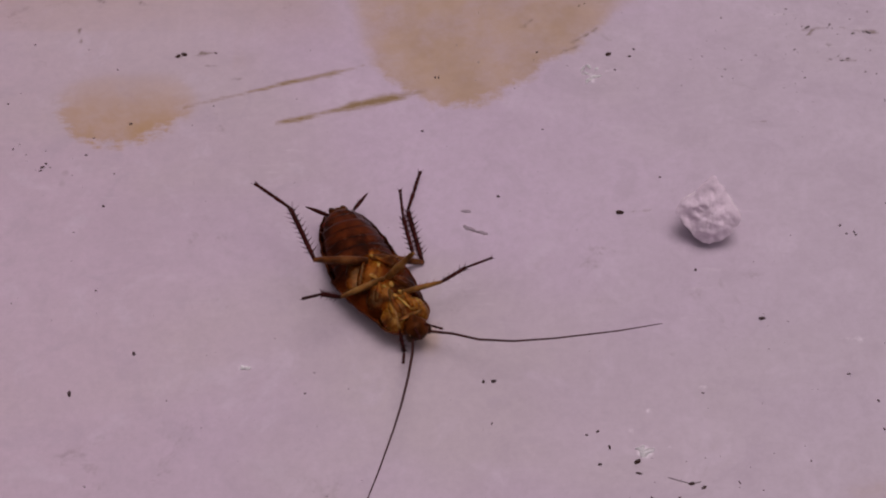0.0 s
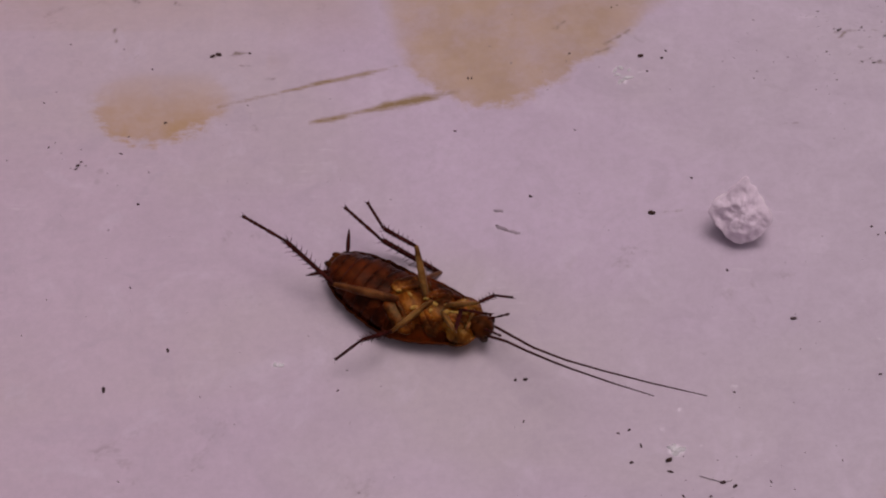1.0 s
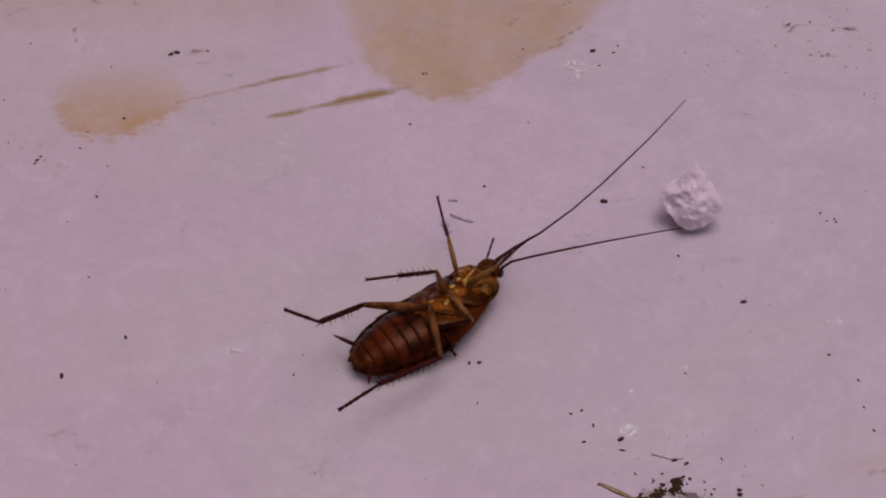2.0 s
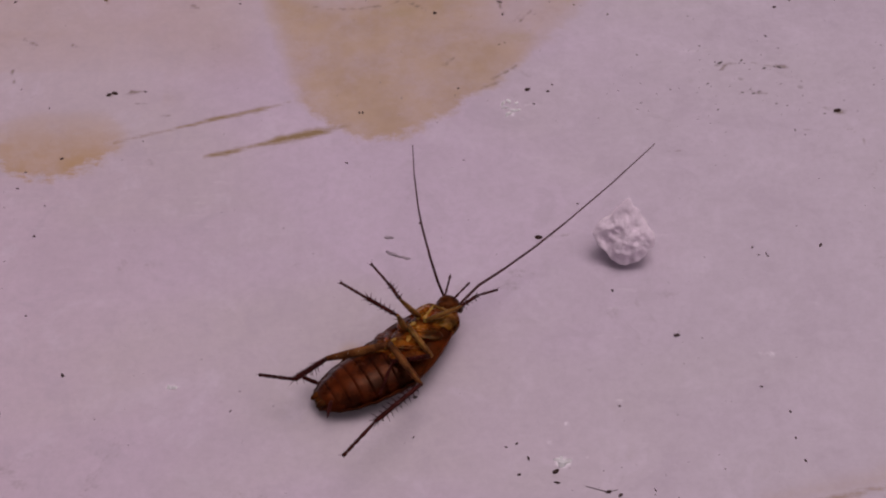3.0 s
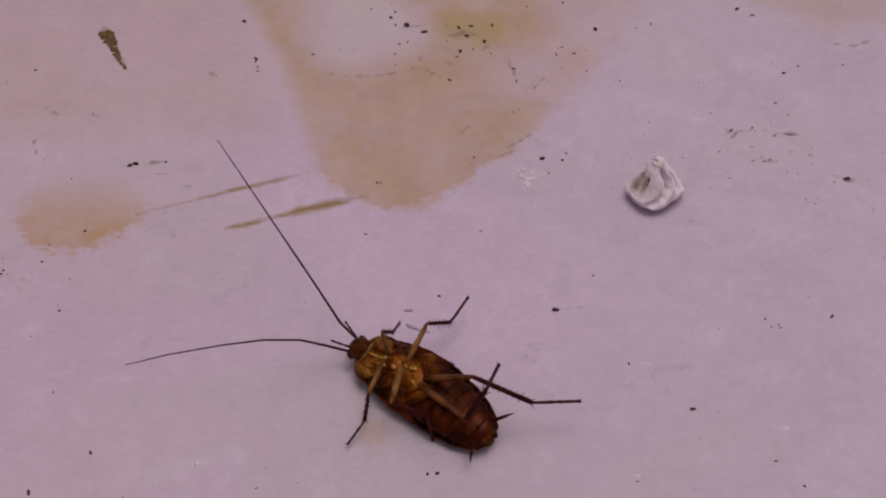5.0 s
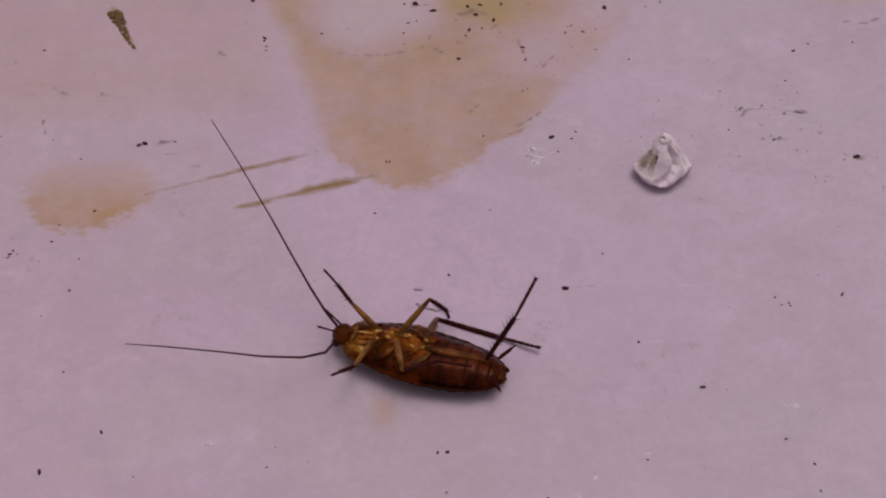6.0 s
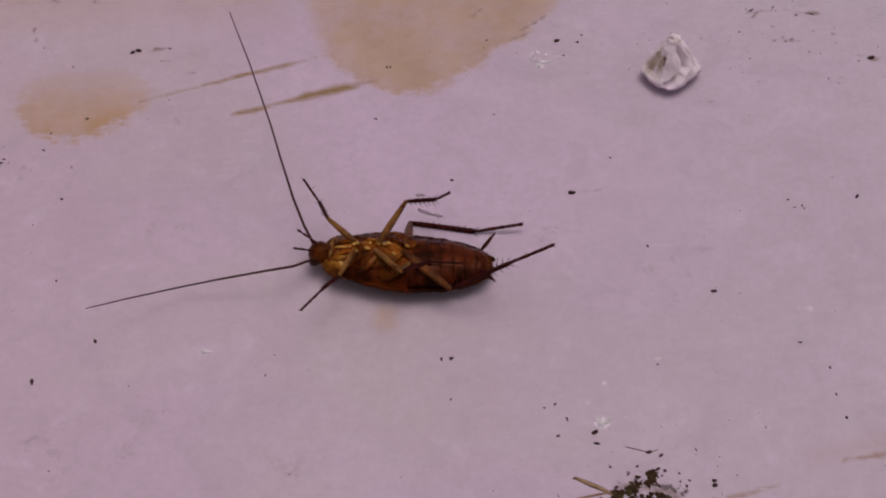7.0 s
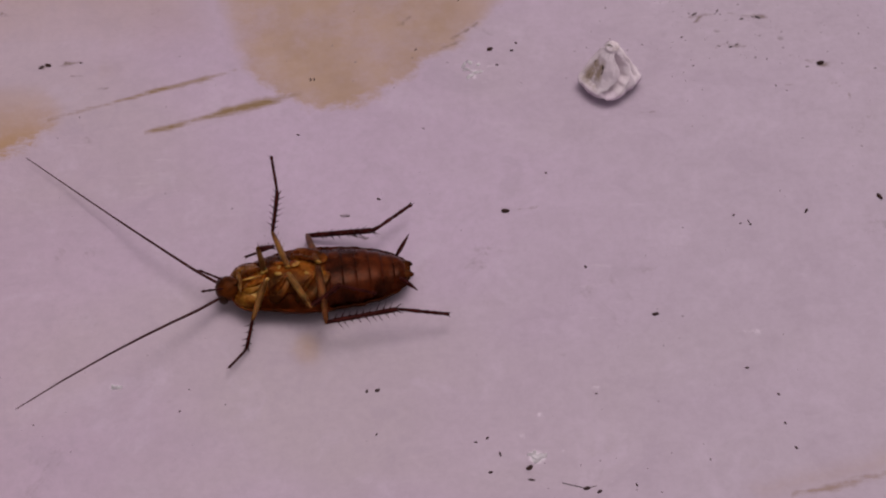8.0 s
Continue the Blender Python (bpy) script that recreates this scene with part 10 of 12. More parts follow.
        (7.6, pose(0.00400, 0.0, 0, 23.0, 18.3, -5.3)),
        (7.7, pose(0.00400, 0.0, 0.0, 25.6, -1.4, -8.7)),
        (7.85, pose(0.00400, 0, 0, 24.9, -3.4, -5.6)),
        (8, pose(0.00400, 0.0, 0, 24.1, -3.3, -4.6)),
    ])
    walk(antennae["L"][2], [
        (0, pose(0.00783, -0.00101, 0.00056, 1.3, -17.1, -11.3)),
        (0.15, pose(0.00793, -0.00061, 0.00045, 2.3, -13.8, -6.3)),
        (0.3, pose(0.00799, -0.00024, 0.00015, 3.6, -5.9, -0.5)),
        (0.4, pose(0.00781, 0.00072, -0.00098, 14.3, 25.4, 24.9)),
        (0.5, pose(0.00753, 0.00123, -0.00141, 34.0, 43.4, 58.1)),
        (0.65, pose(0.00761, 0.00109, -0.00135, 29.3, 44.0, 63.1)),
        (0.8, pose(0.00766, 0.00099, -0.00128, 16.5, 43.8, 60.7)),
        (0.9, pose(0.00791, 0.00054, -0.00064, -14.4, 23.5, 25.5)),
        (1, pose(0.00794, -0.00008, 0.00071, -24.9, -13.9, 5.0)),
        (1.1, pose(0.00795, -0.00013, 0.00061, -23.2, -13.4, 4.6)),
        (1.2, pose(0.00796, -0.00027, 0.00043, -21.1, -9.7, 2.1)),
        (1.357, pose(0.00794, -0.00031, 0.00061, -21.3, -12.1, 1.8)),
        (1.514, pose(0.00793, -0.00034, 0.00067, -21.3, -12.7, 1.6)),
        (1.671, pose(0.00792, -0.00041, 0.00068, -21.3, -12.4, 0.7)),
        (1.829, pose(0.00791, -0.00047, 0.00069, -21.4, -12.0, 0.1)),
        (1.986, pose(0.00789, -0.00042, 0.00082, -21.9, -13.0, 1.0)),
        (2.143, pose(0.00790, -0.00034, 0.00083, -22.1, -11.7, 2.2)),
        (2.3, pose(0.00794, -0.00028, 0.00066, -21.8, -7.4, 3.1)),
        (2.4, pose(0.00796, -0.00026, -0.00050, -14.2, 30.9, 8.9)),
        (2.5, pose(0.00779, -0.00015, -0.00126, 35.8, 64.1, 61.4)),
        (2.65, pose(0.00787, 0.00021, -0.00100, 87.6, 38.0, 90.9)),
        (2.8, pose(0.00798, 0.00024, -0.00035, 102.4, 14.5, 77.6)),
        (2.9, pose(0.00799, 0.00006, -0.00026, 102.7, 11.5, 76.0)),
        (3, pose(0.00799, 0.00004, -0.00031, 104.0, 10.4, 76.6)),
        (3.1, pose(0.00797, 0.00027, -0.00039, 100.6, 12.4, 75.5)),
        (3.2, pose(0.00796, 0.00040, -0.00034, 96.3, 13.6, 72.0)),
        (3.35, pose(0.00795, 0.00062, -0.00004, 97.9, 12.6, 70.5)),
        (3.5, pose(0.00782, 0.00117, -0.00014, 103.9, 15.5, 77.2)),
        (3.65, pose(0.00781, 0.00091, -0.00079, 104.7, 34.0, 87.3)),
        (3.8, pose(0.00781, 0.00052, -0.00110, 99.6, 54.4, 93.1)),
        (3.9, pose(0.00784, 0.00067, -0.00089, 102.1, 52.3, 88.0)),
        (4, pose(0.00785, 0.00073, -0.00079, 107.8, 48.6, 84.0)),
        (4.1, pose(0.00780, 0.00071, -0.00106, 94.7, 52.7, 90.5)),
        (4.2, pose(0.00772, 0.00088, -0.00119, 83.9, 55.1, 103.8)),
        (4.357, pose(0.00772, 0.00109, -0.00099, 74.9, 48.1, 93.3)),
        (4.514, pose(0.00772, 0.00128, -0.00076, 65.3, 37.1, 76.1)),
        (4.671, pose(0.00776, 0.00124, -0.00055, 59.4, 23.4, 55.9)),
        (4.829, pose(0.00792, 0.00078, -0.00031, 56.5, 10.4, 33.2)),
        (4.986, pose(0.00799, 0.00015, -0.00008, 55.1, 0.2, 13.2)),
        (5.143, pose(0.00799, -0.00024, 0.00007, 54.1, -6.0, 1.0)),
        (5.3, pose(0.00798, -0.00040, 0.00001, 53.8, -6.5, -3.5)),
        (5.4, pose(0.00767, -0.00016, -0.00158, 64.4, 38.6, 11.4)),
        (5.5, pose(0.00696, -0.00067, -0.00261, 80.7, 83.7, 31.8)),
        (5.65, pose(0.00717, -0.00035, -0.00242, 72.7, 78.3, 16.4)),
        (5.8, pose(0.00729, -0.00038, -0.00224, 66.2, 73.0, -6.5)),
        (5.9, pose(0.00734, -0.00047, -0.00215, 67.4, 67.3, -12.1)),
        (6, pose(0.00742, -0.00041, -0.00204, 69.8, 62.1, -11.5)),
        (6.15, pose(0.00742, 0.00006, -0.00208, 94.2, 64.9, 21.8)),
        (6.3, pose(0.00740, 0.00049, -0.00205, 117.4, 60.9, 54.6)),
        (6.4, pose(0.00774, 0.00001, -0.00141, 84.8, 34.6, 8.2)),
        (6.5, pose(0.00794, -0.00064, -0.00021, 83.1, -3.4, -12.8)),
        (6.65, pose(0.00794, -0.00072, -0.00005, 84.3, -5.8, -15.1)),
        (6.8, pose(0.00792, -0.00076, -0.00028, 85.1, 0.4, -16.0)),
        (6.9, pose(0.00773, -0.00024, -0.00142, 91.5, 34.8, 0.0)),
        (7, pose(0.00742, 0.00015, -0.00206, 110.0, 61.3, 26.2)),
        (7.1, pose(0.00744, 0.00023, -0.00204, 110.6, 59.6, 28.0)),
        (7.2, pose(0.00744, 0.00036, -0.00201, 111.2, 58.0, 30.5)),
        (7.35, pose(0.00734, 0.00042, -0.00216, 106.2, 65.1, 31.3)),
        (7.5, pose(0.00734, 0.00011, -0.00221, 83.2, 68.4, 9.5)),
        (7.6, pose(0.00778, -0.00035, -0.00125, 77.4, 31.5, -8.2)),
        (7.7, pose(0.00795, -0.00060, 0.00009, 81.7, -7.3, -14.1)),
        (7.85, pose(0.00798, -0.00039, 0.00023, 78.7, -11.5, -8.2)),
        (8, pose(0.00798, -0.00032, 0.00023, 76.6, -10.6, -6.2)),
    ])
    walk(antennae["L"][3], [
        (0, pose(0.01298, -0.00204, 0.00218, 4.0, -10.7, 2.6)),
        (0.15, pose(0.01324, -0.00120, 0.00176, 5.1, -6.9, 7.3)),
        (0.3, pose(0.01346, -0.00028, 0.00072, 7.1, 2.6, 13.0)),
        (0.4, pose(0.01231, 0.00282, -0.00334, 26.7, 36.0, 45.9)),
        (0.5, pose(0.00964, 0.00463, -0.00519, 58.0, 47.2, 92.0)),
        (0.65, pose(0.00940, 0.00462, -0.00517, 50.7, 46.4, 93.7)),
        (0.8, pose(0.00960, 0.00445, -0.00509, 33.9, 45.0, 85.9)),
        (0.9, pose(0.01246, 0.00271, -0.00284, -11.7, 26.4, 36.2)),
        (1, pose(0.01326, 0.00039, 0.00202, -27.3, -16.9, 8.5)),
        (1.1, pose(0.01328, 0.00031, 0.00189, -24.9, -5.1, 13.0)),
        (1.2, pose(0.01339, -0.00006, 0.00136, -20.4, 4.8, 15.5)),
        (1.357, pose(0.01332, -0.00014, 0.00176, -21.3, 2.7, 14.8)),
        (1.514, pose(0.01329, -0.00020, 0.00188, -22.0, 1.8, 13.4)),
        (1.671, pose(0.01329, -0.00035, 0.00186, -22.6, 0.7, 10.8)),
        (1.829, pose(0.01330, -0.00046, 0.00183, -23.2, -2.0, 7.7)),
        (1.986, pose(0.01325, -0.00032, 0.00205, -24.0, -6.2, 6.7)),
        (2.143, pose(0.01328, -0.00013, 0.00196, -24.3, -7.0, 6.9)),
        (2.3, pose(0.01338, 0.00001, 0.00137, -24.0, -3.3, 7.6)),
        (2.4, pose(0.01262, 0.00048, -0.00333, -13.7, 42.2, 17.2)),
        (2.5, pose(0.00895, 0.00196, -0.00620, 69.3, 63.8, 103.8)),
        (2.65, pose(0.00780, 0.00454, -0.00439, 101.4, 33.7, 113.3)),
        (2.8, pose(0.00912, 0.00543, -0.00173, 113.1, 14.6, 97.3)),
        (2.9, pose(0.00930, 0.00529, -0.00136, 113.3, 11.9, 95.5)),
        (3, pose(0.00924, 0.00529, -0.00131, 114.5, 10.4, 95.9)),
        (3.1, pose(0.00931, 0.00547, -0.00156, 111.5, 11.9, 94.9)),
        (3.2, pose(0.00962, 0.00549, -0.00163, 107.3, 13.5, 91.3)),
        (3.35, pose(0.00975, 0.00569, -0.00124, 108.5, 13.9, 89.4)),
        (3.5, pose(0.00900, 0.00633, -0.00161, 114.2, 15.6, 96.0)),
        (3.65, pose(0.00804, 0.00546, -0.00388, 116.5, 31.0, 109.1)),
        (3.8, pose(0.00764, 0.00372, -0.00557, -63.1, 131.4, -58.1)),
        (3.9, pose(0.00795, 0.00403, -0.00524, -60.9, 131.0, -62.8)),
        (4, pose(0.00824, 0.00435, -0.00491, -56.9, 133.2, -68.2)),
        (4.1, pose(0.00776, 0.00403, -0.00543, -67.6, 133.6, -61.5)),
        (4.2, pose(0.00697, 0.00393, -0.00569, -76.4, 135.7, -48.6)),
        (4.357, pose(0.00750, 0.00476, -0.00509, 96.4, 42.8, 122.3)),
        (4.514, pose(0.00877, 0.00553, -0.00408, 85.7, 39.3, 103.7)),
        (4.671, pose(0.01059, 0.00542, -0.00273, 75.4, 31.7, 78.5)),
        (4.829, pose(0.01244, 0.00373, -0.00129, 68.3, 21.3, 49.7)),
        (4.986, pose(0.01335, 0.00141, -0.00009, 64.3, 11.8, 24.9)),
        (5.143, pose(0.01346, -0.00014, 0.00064, 62.4, 5.8, 9.4)),
        (5.3, pose(0.01344, -0.00074, 0.00064, 61.9, 6.0, 3.1)),
        (5.4, pose(0.01189, 0.00069, -0.00500, 77.9, 53.7, 25.8)),
        (5.5, pose(0.00748, -0.00035, -0.00807, 5.8, 102.9, -37.8)),
        (5.65, pose(0.00824, -0.00003, -0.00780, 4.4, 98.1, -47.1)),
        (5.8, pose(0.00889, -0.00057, -0.00750, 38.6, 91.7, -30.3)),
        (5.9, pose(0.00942, -0.00091, -0.00722, 61.5, 87.4, -14.8)),
        (6, pose(0.00994, -0.00092, -0.00690, 71.3, 82.8, -7.1)),
        (6.15, pose(0.00959, 0.00092, -0.00705, 108.0, 74.0, 36.9)),
        (6.3, pose(0.00894, 0.00268, -0.00686, 116.5, 62.2, 53.9)),
        (6.4, pose(0.01223, 0.00065, -0.00453, 83.6, 32.8, 5.8)),
        (6.5, pose(0.01330, -0.00186, 0.00011, 83.9, -7.5, -15.3)),
        (6.65, pose(0.01322, -0.00214, 0.00051, 85.9, 0.0, -15.6)),
        (6.8, pose(0.01320, -0.00228, -0.00032, 87.9, 14.4, -13.9)),
        (6.9, pose(0.01224, -0.00025, -0.00457, 95.0, 40.7, 2.3)),
        (7, pose(0.00980, 0.00131, -0.00689, 109.8, 58.7, 24.7)),
        (7.1, pose(0.00989, 0.00154, -0.00678, 110.6, 56.9, 27.0)),
        (7.2, pose(0.00995, 0.00183, -0.00668, 111.5, 55.2, 29.9)),
        (7.35, pose(0.00932, 0.00162, -0.00714, 115.1, 69.9, 40.8)),
        (7.5, pose(0.00933, 0.00043, -0.00733, 119.5, 84.8, 49.3)),
        (7.6, pose(0.01243, -0.00101, -0.00412, 73.7, 48.8, -7.9)),
        (7.7, pose(0.01324, -0.00194, 0.00080, 78.5, 6.3, -14.3)),
        (7.85, pose(0.01331, -0.00116, 0.00133, 76.7, -6.5, -7.8)),
        (8, pose(0.01335, -0.00090, 0.00124, 74.9, -15.9, -7.0)),
    ])
    walk(antennae["L"][4], [
        (0, pose(0.01838, -0.00179, 0.00320, 8.4, 17.6, 31.1)),
        (0.15, pose(0.01865, -0.00051, 0.00242, 9.2, 20.4, 37.6)),
        (0.3, pose(0.01882, 0.00095, 0.00047, 12.1, 27.0, 45.0)),
        (0.4, pose(0.01541, 0.00601, -0.00657, 41.5, 41.9, 81.8)),
        (0.5, pose(0.00951, 0.00836, -0.00923, 64.3, 43.0, 115.1)),
        (0.65, pose(0.00915, 0.00841, -0.00914, 49.9, 45.0, 106.2)),
        (0.8, pose(0.00989, 0.00833, -0.00898, 25.6, 41.1, 87.6)),
        (0.9, pose(0.01643, 0.00562, -0.00528, -17.4, 20.3, 38.6)),
        (1, pose(0.01846, 0.00116, 0.00362, -29.7, -19.4, 9.2)),
        (1.1, pose(0.01863, 0.00154, 0.00237, -28.9, 18.5, 24.1)),
        (1.2, pose(0.01866, 0.00140, 0.00090, -0.6, 51.1, 63.6)),
        (1.357, pose(0.01863, 0.00127, 0.00150, -7.8, 49.4, 56.9)),
        (1.514, pose(0.01863, 0.00108, 0.00171, -18.6, 44.9, 44.5)),
        (1.671, pose(0.01870, 0.00068, 0.00178, -29.8, 35.5, 29.4)),
        (1.829, pose(0.01874, 0.00028, 0.00202, -37.5, 22.3, 17.2)),
        (1.986, pose(0.01868, 0.00032, 0.00265, -41.5, 9.1, 11.1)),
        (2.143, pose(0.01870, 0.00053, 0.00262, -42.8, 2.3, 9.3)),
        (2.3, pose(0.01883, 0.00075, 0.00169, -42.5, 2.8, 9.9)),
        (2.4, pose(0.01651, 0.00169, -0.00702, -31.2, 44.2, 18.5)),
        (2.5, pose(0.00837, 0.00432, -0.01113, 49.9, 66.0, 101.0)),
        (2.65, pose(0.00600, 0.00875, -0.00744, 84.8, 36.4, 112.8)),
        (2.8, pose(0.00844, 0.01071, -0.00311, 96.8, 17.0, 96.7)),
        (2.9, pose(0.00879, 0.01064, -0.00249, 96.9, 14.6, 94.8)),
        (3, pose(0.00869, 0.01068, -0.00230, 98.1, 12.9, 95.2)),
        (3.1, pose(0.00886, 0.01083, -0.00269, 94.9, 13.5, 93.7)),
        (3.2, pose(0.00950, 0.01083, -0.00292, 90.7, 14.5, 89.8)),
        (3.35, pose(0.00980, 0.01102, -0.00256, 92.1, 13.7, 87.9)),
        (3.5, pose(0.00844, 0.01161, -0.00309, 97.6, 13.5, 93.9)),
        (3.65, pose(0.00648, 0.00991, -0.00670, 100.2, 29.6, 106.9)),
        (3.8, pose(0.00571, 0.00681, -0.00969, -78.8, 130.9, -60.2)),
        (3.9, pose(0.00631, 0.00724, -0.00939, 103.2, 49.4, 114.9)),
        (4, pose(0.00684, 0.00785, -0.00893, 107.2, 47.4, 109.5)),
        (4.1, pose(0.00595, 0.00737, -0.00942, 95.9, 43.0, 115.0)),
        (4.2, pose(0.00437, 0.00688, -0.00954, 88.1, 37.6, 129.1)),
        (4.357, pose(0.00535, 0.00817, -0.00881, 83.7, 39.2, 124.2)),
        (4.514, pose(0.00776, 0.00967, -0.00756, 76.8, 40.6, 111.7)),
        (4.671, pose(0.01153, 0.01000, -0.00562, 69.0, 40.3, 91.5)),
        (4.829, pose(0.01576, 0.00765, -0.00329, 61.9, 38.7, 65.8)),
        (4.986, pose(0.01824, 0.00368, -0.00122, 56.5, 38.2, 42.6)),
        (5.143, pose(0.01886, 0.00074, 0.00008, 52.8, 40.1, 27.7)),
        (5.3, pose(0.01889, -0.00044, 0.00006, 51.3, 45.7, 21.3)),
        (5.4, pose(0.01482, 0.00211, -0.00944, 70.7, 69.8, 52.0)),
        (5.5, pose(0.00651, 0.00041, -0.01343, -32.6, 101.4, -41.4)),
        (5.65, pose(0.00771, 0.00053, -0.01325, -22.9, 98.3, -39.1)),
        (5.8, pose(0.00875, -0.00049, -0.01300, 11.7, 97.7, -21.5)),
        (5.9, pose(0.00966, -0.00097, -0.01272, 11.1, 99.2, -29.6)),
        (6, pose(0.01061, -0.00100, -0.01235, -2.0, 99.5, -45.2)),
        (6.15, pose(0.01080, 0.00183, -0.01234, 55.3, 67.8, 13.4)),
        (6.3, pose(0.01045, 0.00474, -0.01172, 47.6, 33.6, 4.6)),
        (6.4, pose(0.01682, 0.00112, -0.00752, 43.4, 14.2, -6.1)),
        (6.5, pose(0.01855, -0.00331, 0.00084, 44.5, -9.8, -16.7)),
        (6.65, pose(0.01851, -0.00361, 0.00051, 53.7, 19.5, -11.0)),
        (6.8, pose(0.01837, -0.00355, -0.00169, 74.0, 53.8, 4.9)),
        (6.9, pose(0.01641, -0.00008, -0.00816, 70.6, 39.1, 2.3)),
        (7, pose(0.01239, 0.00250, -0.01158, 70.2, 18.8, 0.8)),
        (7.1, pose(0.01257, 0.00289, -0.01139, 70.6, 17.9, 3.0)),
        (7.2, pose(0.01267, 0.00339, -0.01120, 71.0, 17.5, 5.8)),
        (7.35, pose(0.01075, 0.00286, -0.01231, 77.3, 54.5, 16.9)),
        (7.5, pose(0.00965, 0.00082, -0.01280, 7.5, 95.0, -50.7)),
        (7.6, pose(0.01601, -0.00151, -0.00826, 69.3, 72.2, 2.5)),
        (7.7, pose(0.01854, -0.00330, 0.00019, 69.0, 48.8, -5.5)),
        (7.85, pose(0.01873, -0.00190, 0.00196, 74.3, 12.5, -4.1)),
        (8, pose(0.01861, -0.00155, 0.00276, 76.4, -19.4, -6.9)),
    ])
    walk(antennae["L"][5], [
        (0, pose(0.02532, 0.00239, 0.00063, 12.4, 34.7, 55.3)),
        (0.15, pose(0.02497, 0.00435, -0.00054, 13.9, 35.7, 63.7)),
        (0.3, pose(0.02417, 0.00632, -0.00339, 18.9, 38.6, 74.7)),
        (0.4, pose(0.01631, 0.01228, -0.01225, 48.0, 37.9, 111.5)),
        (0.5, pose(0.00688, 0.01400, -0.01501, 60.5, 35.5, 132.7)),
        (0.65, pose(0.00748, 0.01419, -0.01515, 43.0, 42.3, 117.5)),
        (0.8, pose(0.01015, 0.01472, -0.01457, 11.4, 37.3, 89.1)),
        (0.9, pose(0.02267, 0.01059, -0.00824, -27.1, 14.2, 40.8)),
        (1, pose(0.02637, 0.00245, 0.00644, -34.8, -22.0, 9.9)),
        (1.1, pose(0.02598, 0.00484, -0.00031, -36.1, 37.5, 36.0)),
        (1.2, pose(0.02104, 0.00619, -0.00571, 31.6, 57.2, 115.0)),
        (1.357, pose(0.02166, 0.00590, -0.00495, 22.8, 59.3, 106.9)),
        (1.514, pose(0.02293, 0.00529, -0.00429, 4.1, 61.2, 87.1)),
        (1.671, pose(0.02472, 0.00407, -0.00316, -25.1, 56.8, 54.6)),
        (1.829, pose(0.02626, 0.00259, -0.00120, -47.3, 41.9, 27.9)),
        (1.986, pose(0.02692, 0.00193, 0.00130, -57.0, 23.2, 15.5)),
        (2.143, pose(0.02708, 0.00190, 0.00229, -59.7, 11.3, 11.6)),
        (2.3, pose(0.02719, 0.00220, 0.00127, -59.8, 8.9, 12.1)),
        (2.4, pose(0.02229, 0.00361, -0.01296, -47.4, 46.2, 19.8)),
        (2.5, pose(0.00771, 0.00771, -0.01890, 31.1, 68.2, 97.5)),
        (2.65, pose(0.00334, 0.01506, -0.01249, 69.0, 39.1, 112.3)),
        (2.8, pose(0.00748, 0.01878, -0.00561, 81.1, 19.5, 96.1)),
        (2.9, pose(0.00810, 0.01885, -0.00462, 81.3, 17.2, 94.1)),
        (3, pose(0.00795, 0.01893, -0.00418, 82.3, 15.2, 94.3)),
        (3.1, pose(0.00833, 0.01908, -0.00468, 79.1, 15.1, 92.5)),
        (3.2, pose(0.00952, 0.01907, -0.00505, 74.8, 15.5, 88.4)),
        (3.35, pose(0.01011, 0.01927, -0.00457, 76.1, 13.6, 86.4)),
        (3.5, pose(0.00787, 0.01985, -0.00509, 81.5, 11.3, 91.9)),
        (3.65, pose(0.00434, 0.01699, -0.01091, 84.2, 28.2, 104.6)),
        (3.8, pose(0.00294, 0.01164, -0.01612, 85.8, 49.6, 117.6)),
        (3.9, pose(0.00398, 0.01226, -0.01585, 87.8, 49.9, 112.6)),
        (4, pose(0.00491, 0.01327, -0.01518, 92.0, 47.8, 107.2)),
        (4.1, pose(0.00332, 0.01301, -0.01521, 80.5, 39.4, 111.9)),
        (4.2, pose(0.00012, 0.01211, -0.01473, 73.9, 30.9, 127.1)),
        (4.357, pose(0.00164, 0.01362, -0.01419, 71.5, 35.6, 126.0)),
        (4.514, pose(0.00537, 0.01566, -0.01310, 68.8, 41.4, 119.7)),
        (4.671, pose(0.01136, 0.01649, -0.01111, 66.1, 46.7, 106.9)),
        (4.829, pose(0.01848, 0.01370, -0.00860, 63.2, 51.1, 87.0)),
        (4.986, pose(0.02315, 0.00820, -0.00647, 60.4, 55.6, 67.7)),
        (5.143, pose(0.02461, 0.00377, -0.00539, 59.0, 60.7, 55.9)),
        (5.3, pose(0.02442, 0.00172, -0.00602, 63.2, 67.5, 56.0)),
        (5.4, pose(0.01663, 0.00442, -0.01741, -76.7, 105.9, -69.7)),
        (5.5, pose(0.00525, 0.00152, -0.02177, -63.3, 99.8, -45.5)),
        (5.65, pose(0.00676, 0.00131, -0.02166, -41.9, 98.7, -31.4)),
        (5.8, pose(0.00770, -0.00008, -0.02142, -14.2, 103.5, -20.5)),
        (5.9, pose(0.00847, -0.00030, -0.02112, -13.8, 110.4, -27.8)),
        (6, pose(0.00962, -0.00001, -0.02074, -18.1, 113.9, -35.0)),
        (6.15, pose(0.01392, 0.00258, -0.02021, 14.7, 59.9, 1.2)),
        (6.3, pose(0.01751, 0.00532, -0.01643, -0.9, 8.9, -9.9)),
        (6.4, pose(0.02502, 0.00025, -0.00960, -0.7, -2.6, -14.9)),
        (6.5, pose(0.02657, -0.00572, 0.00229, 1.4, -12.1, -18.1)),
        (6.65, pose(0.02638, -0.00515, -0.00233, -4.3, 36.8, -6.0)),
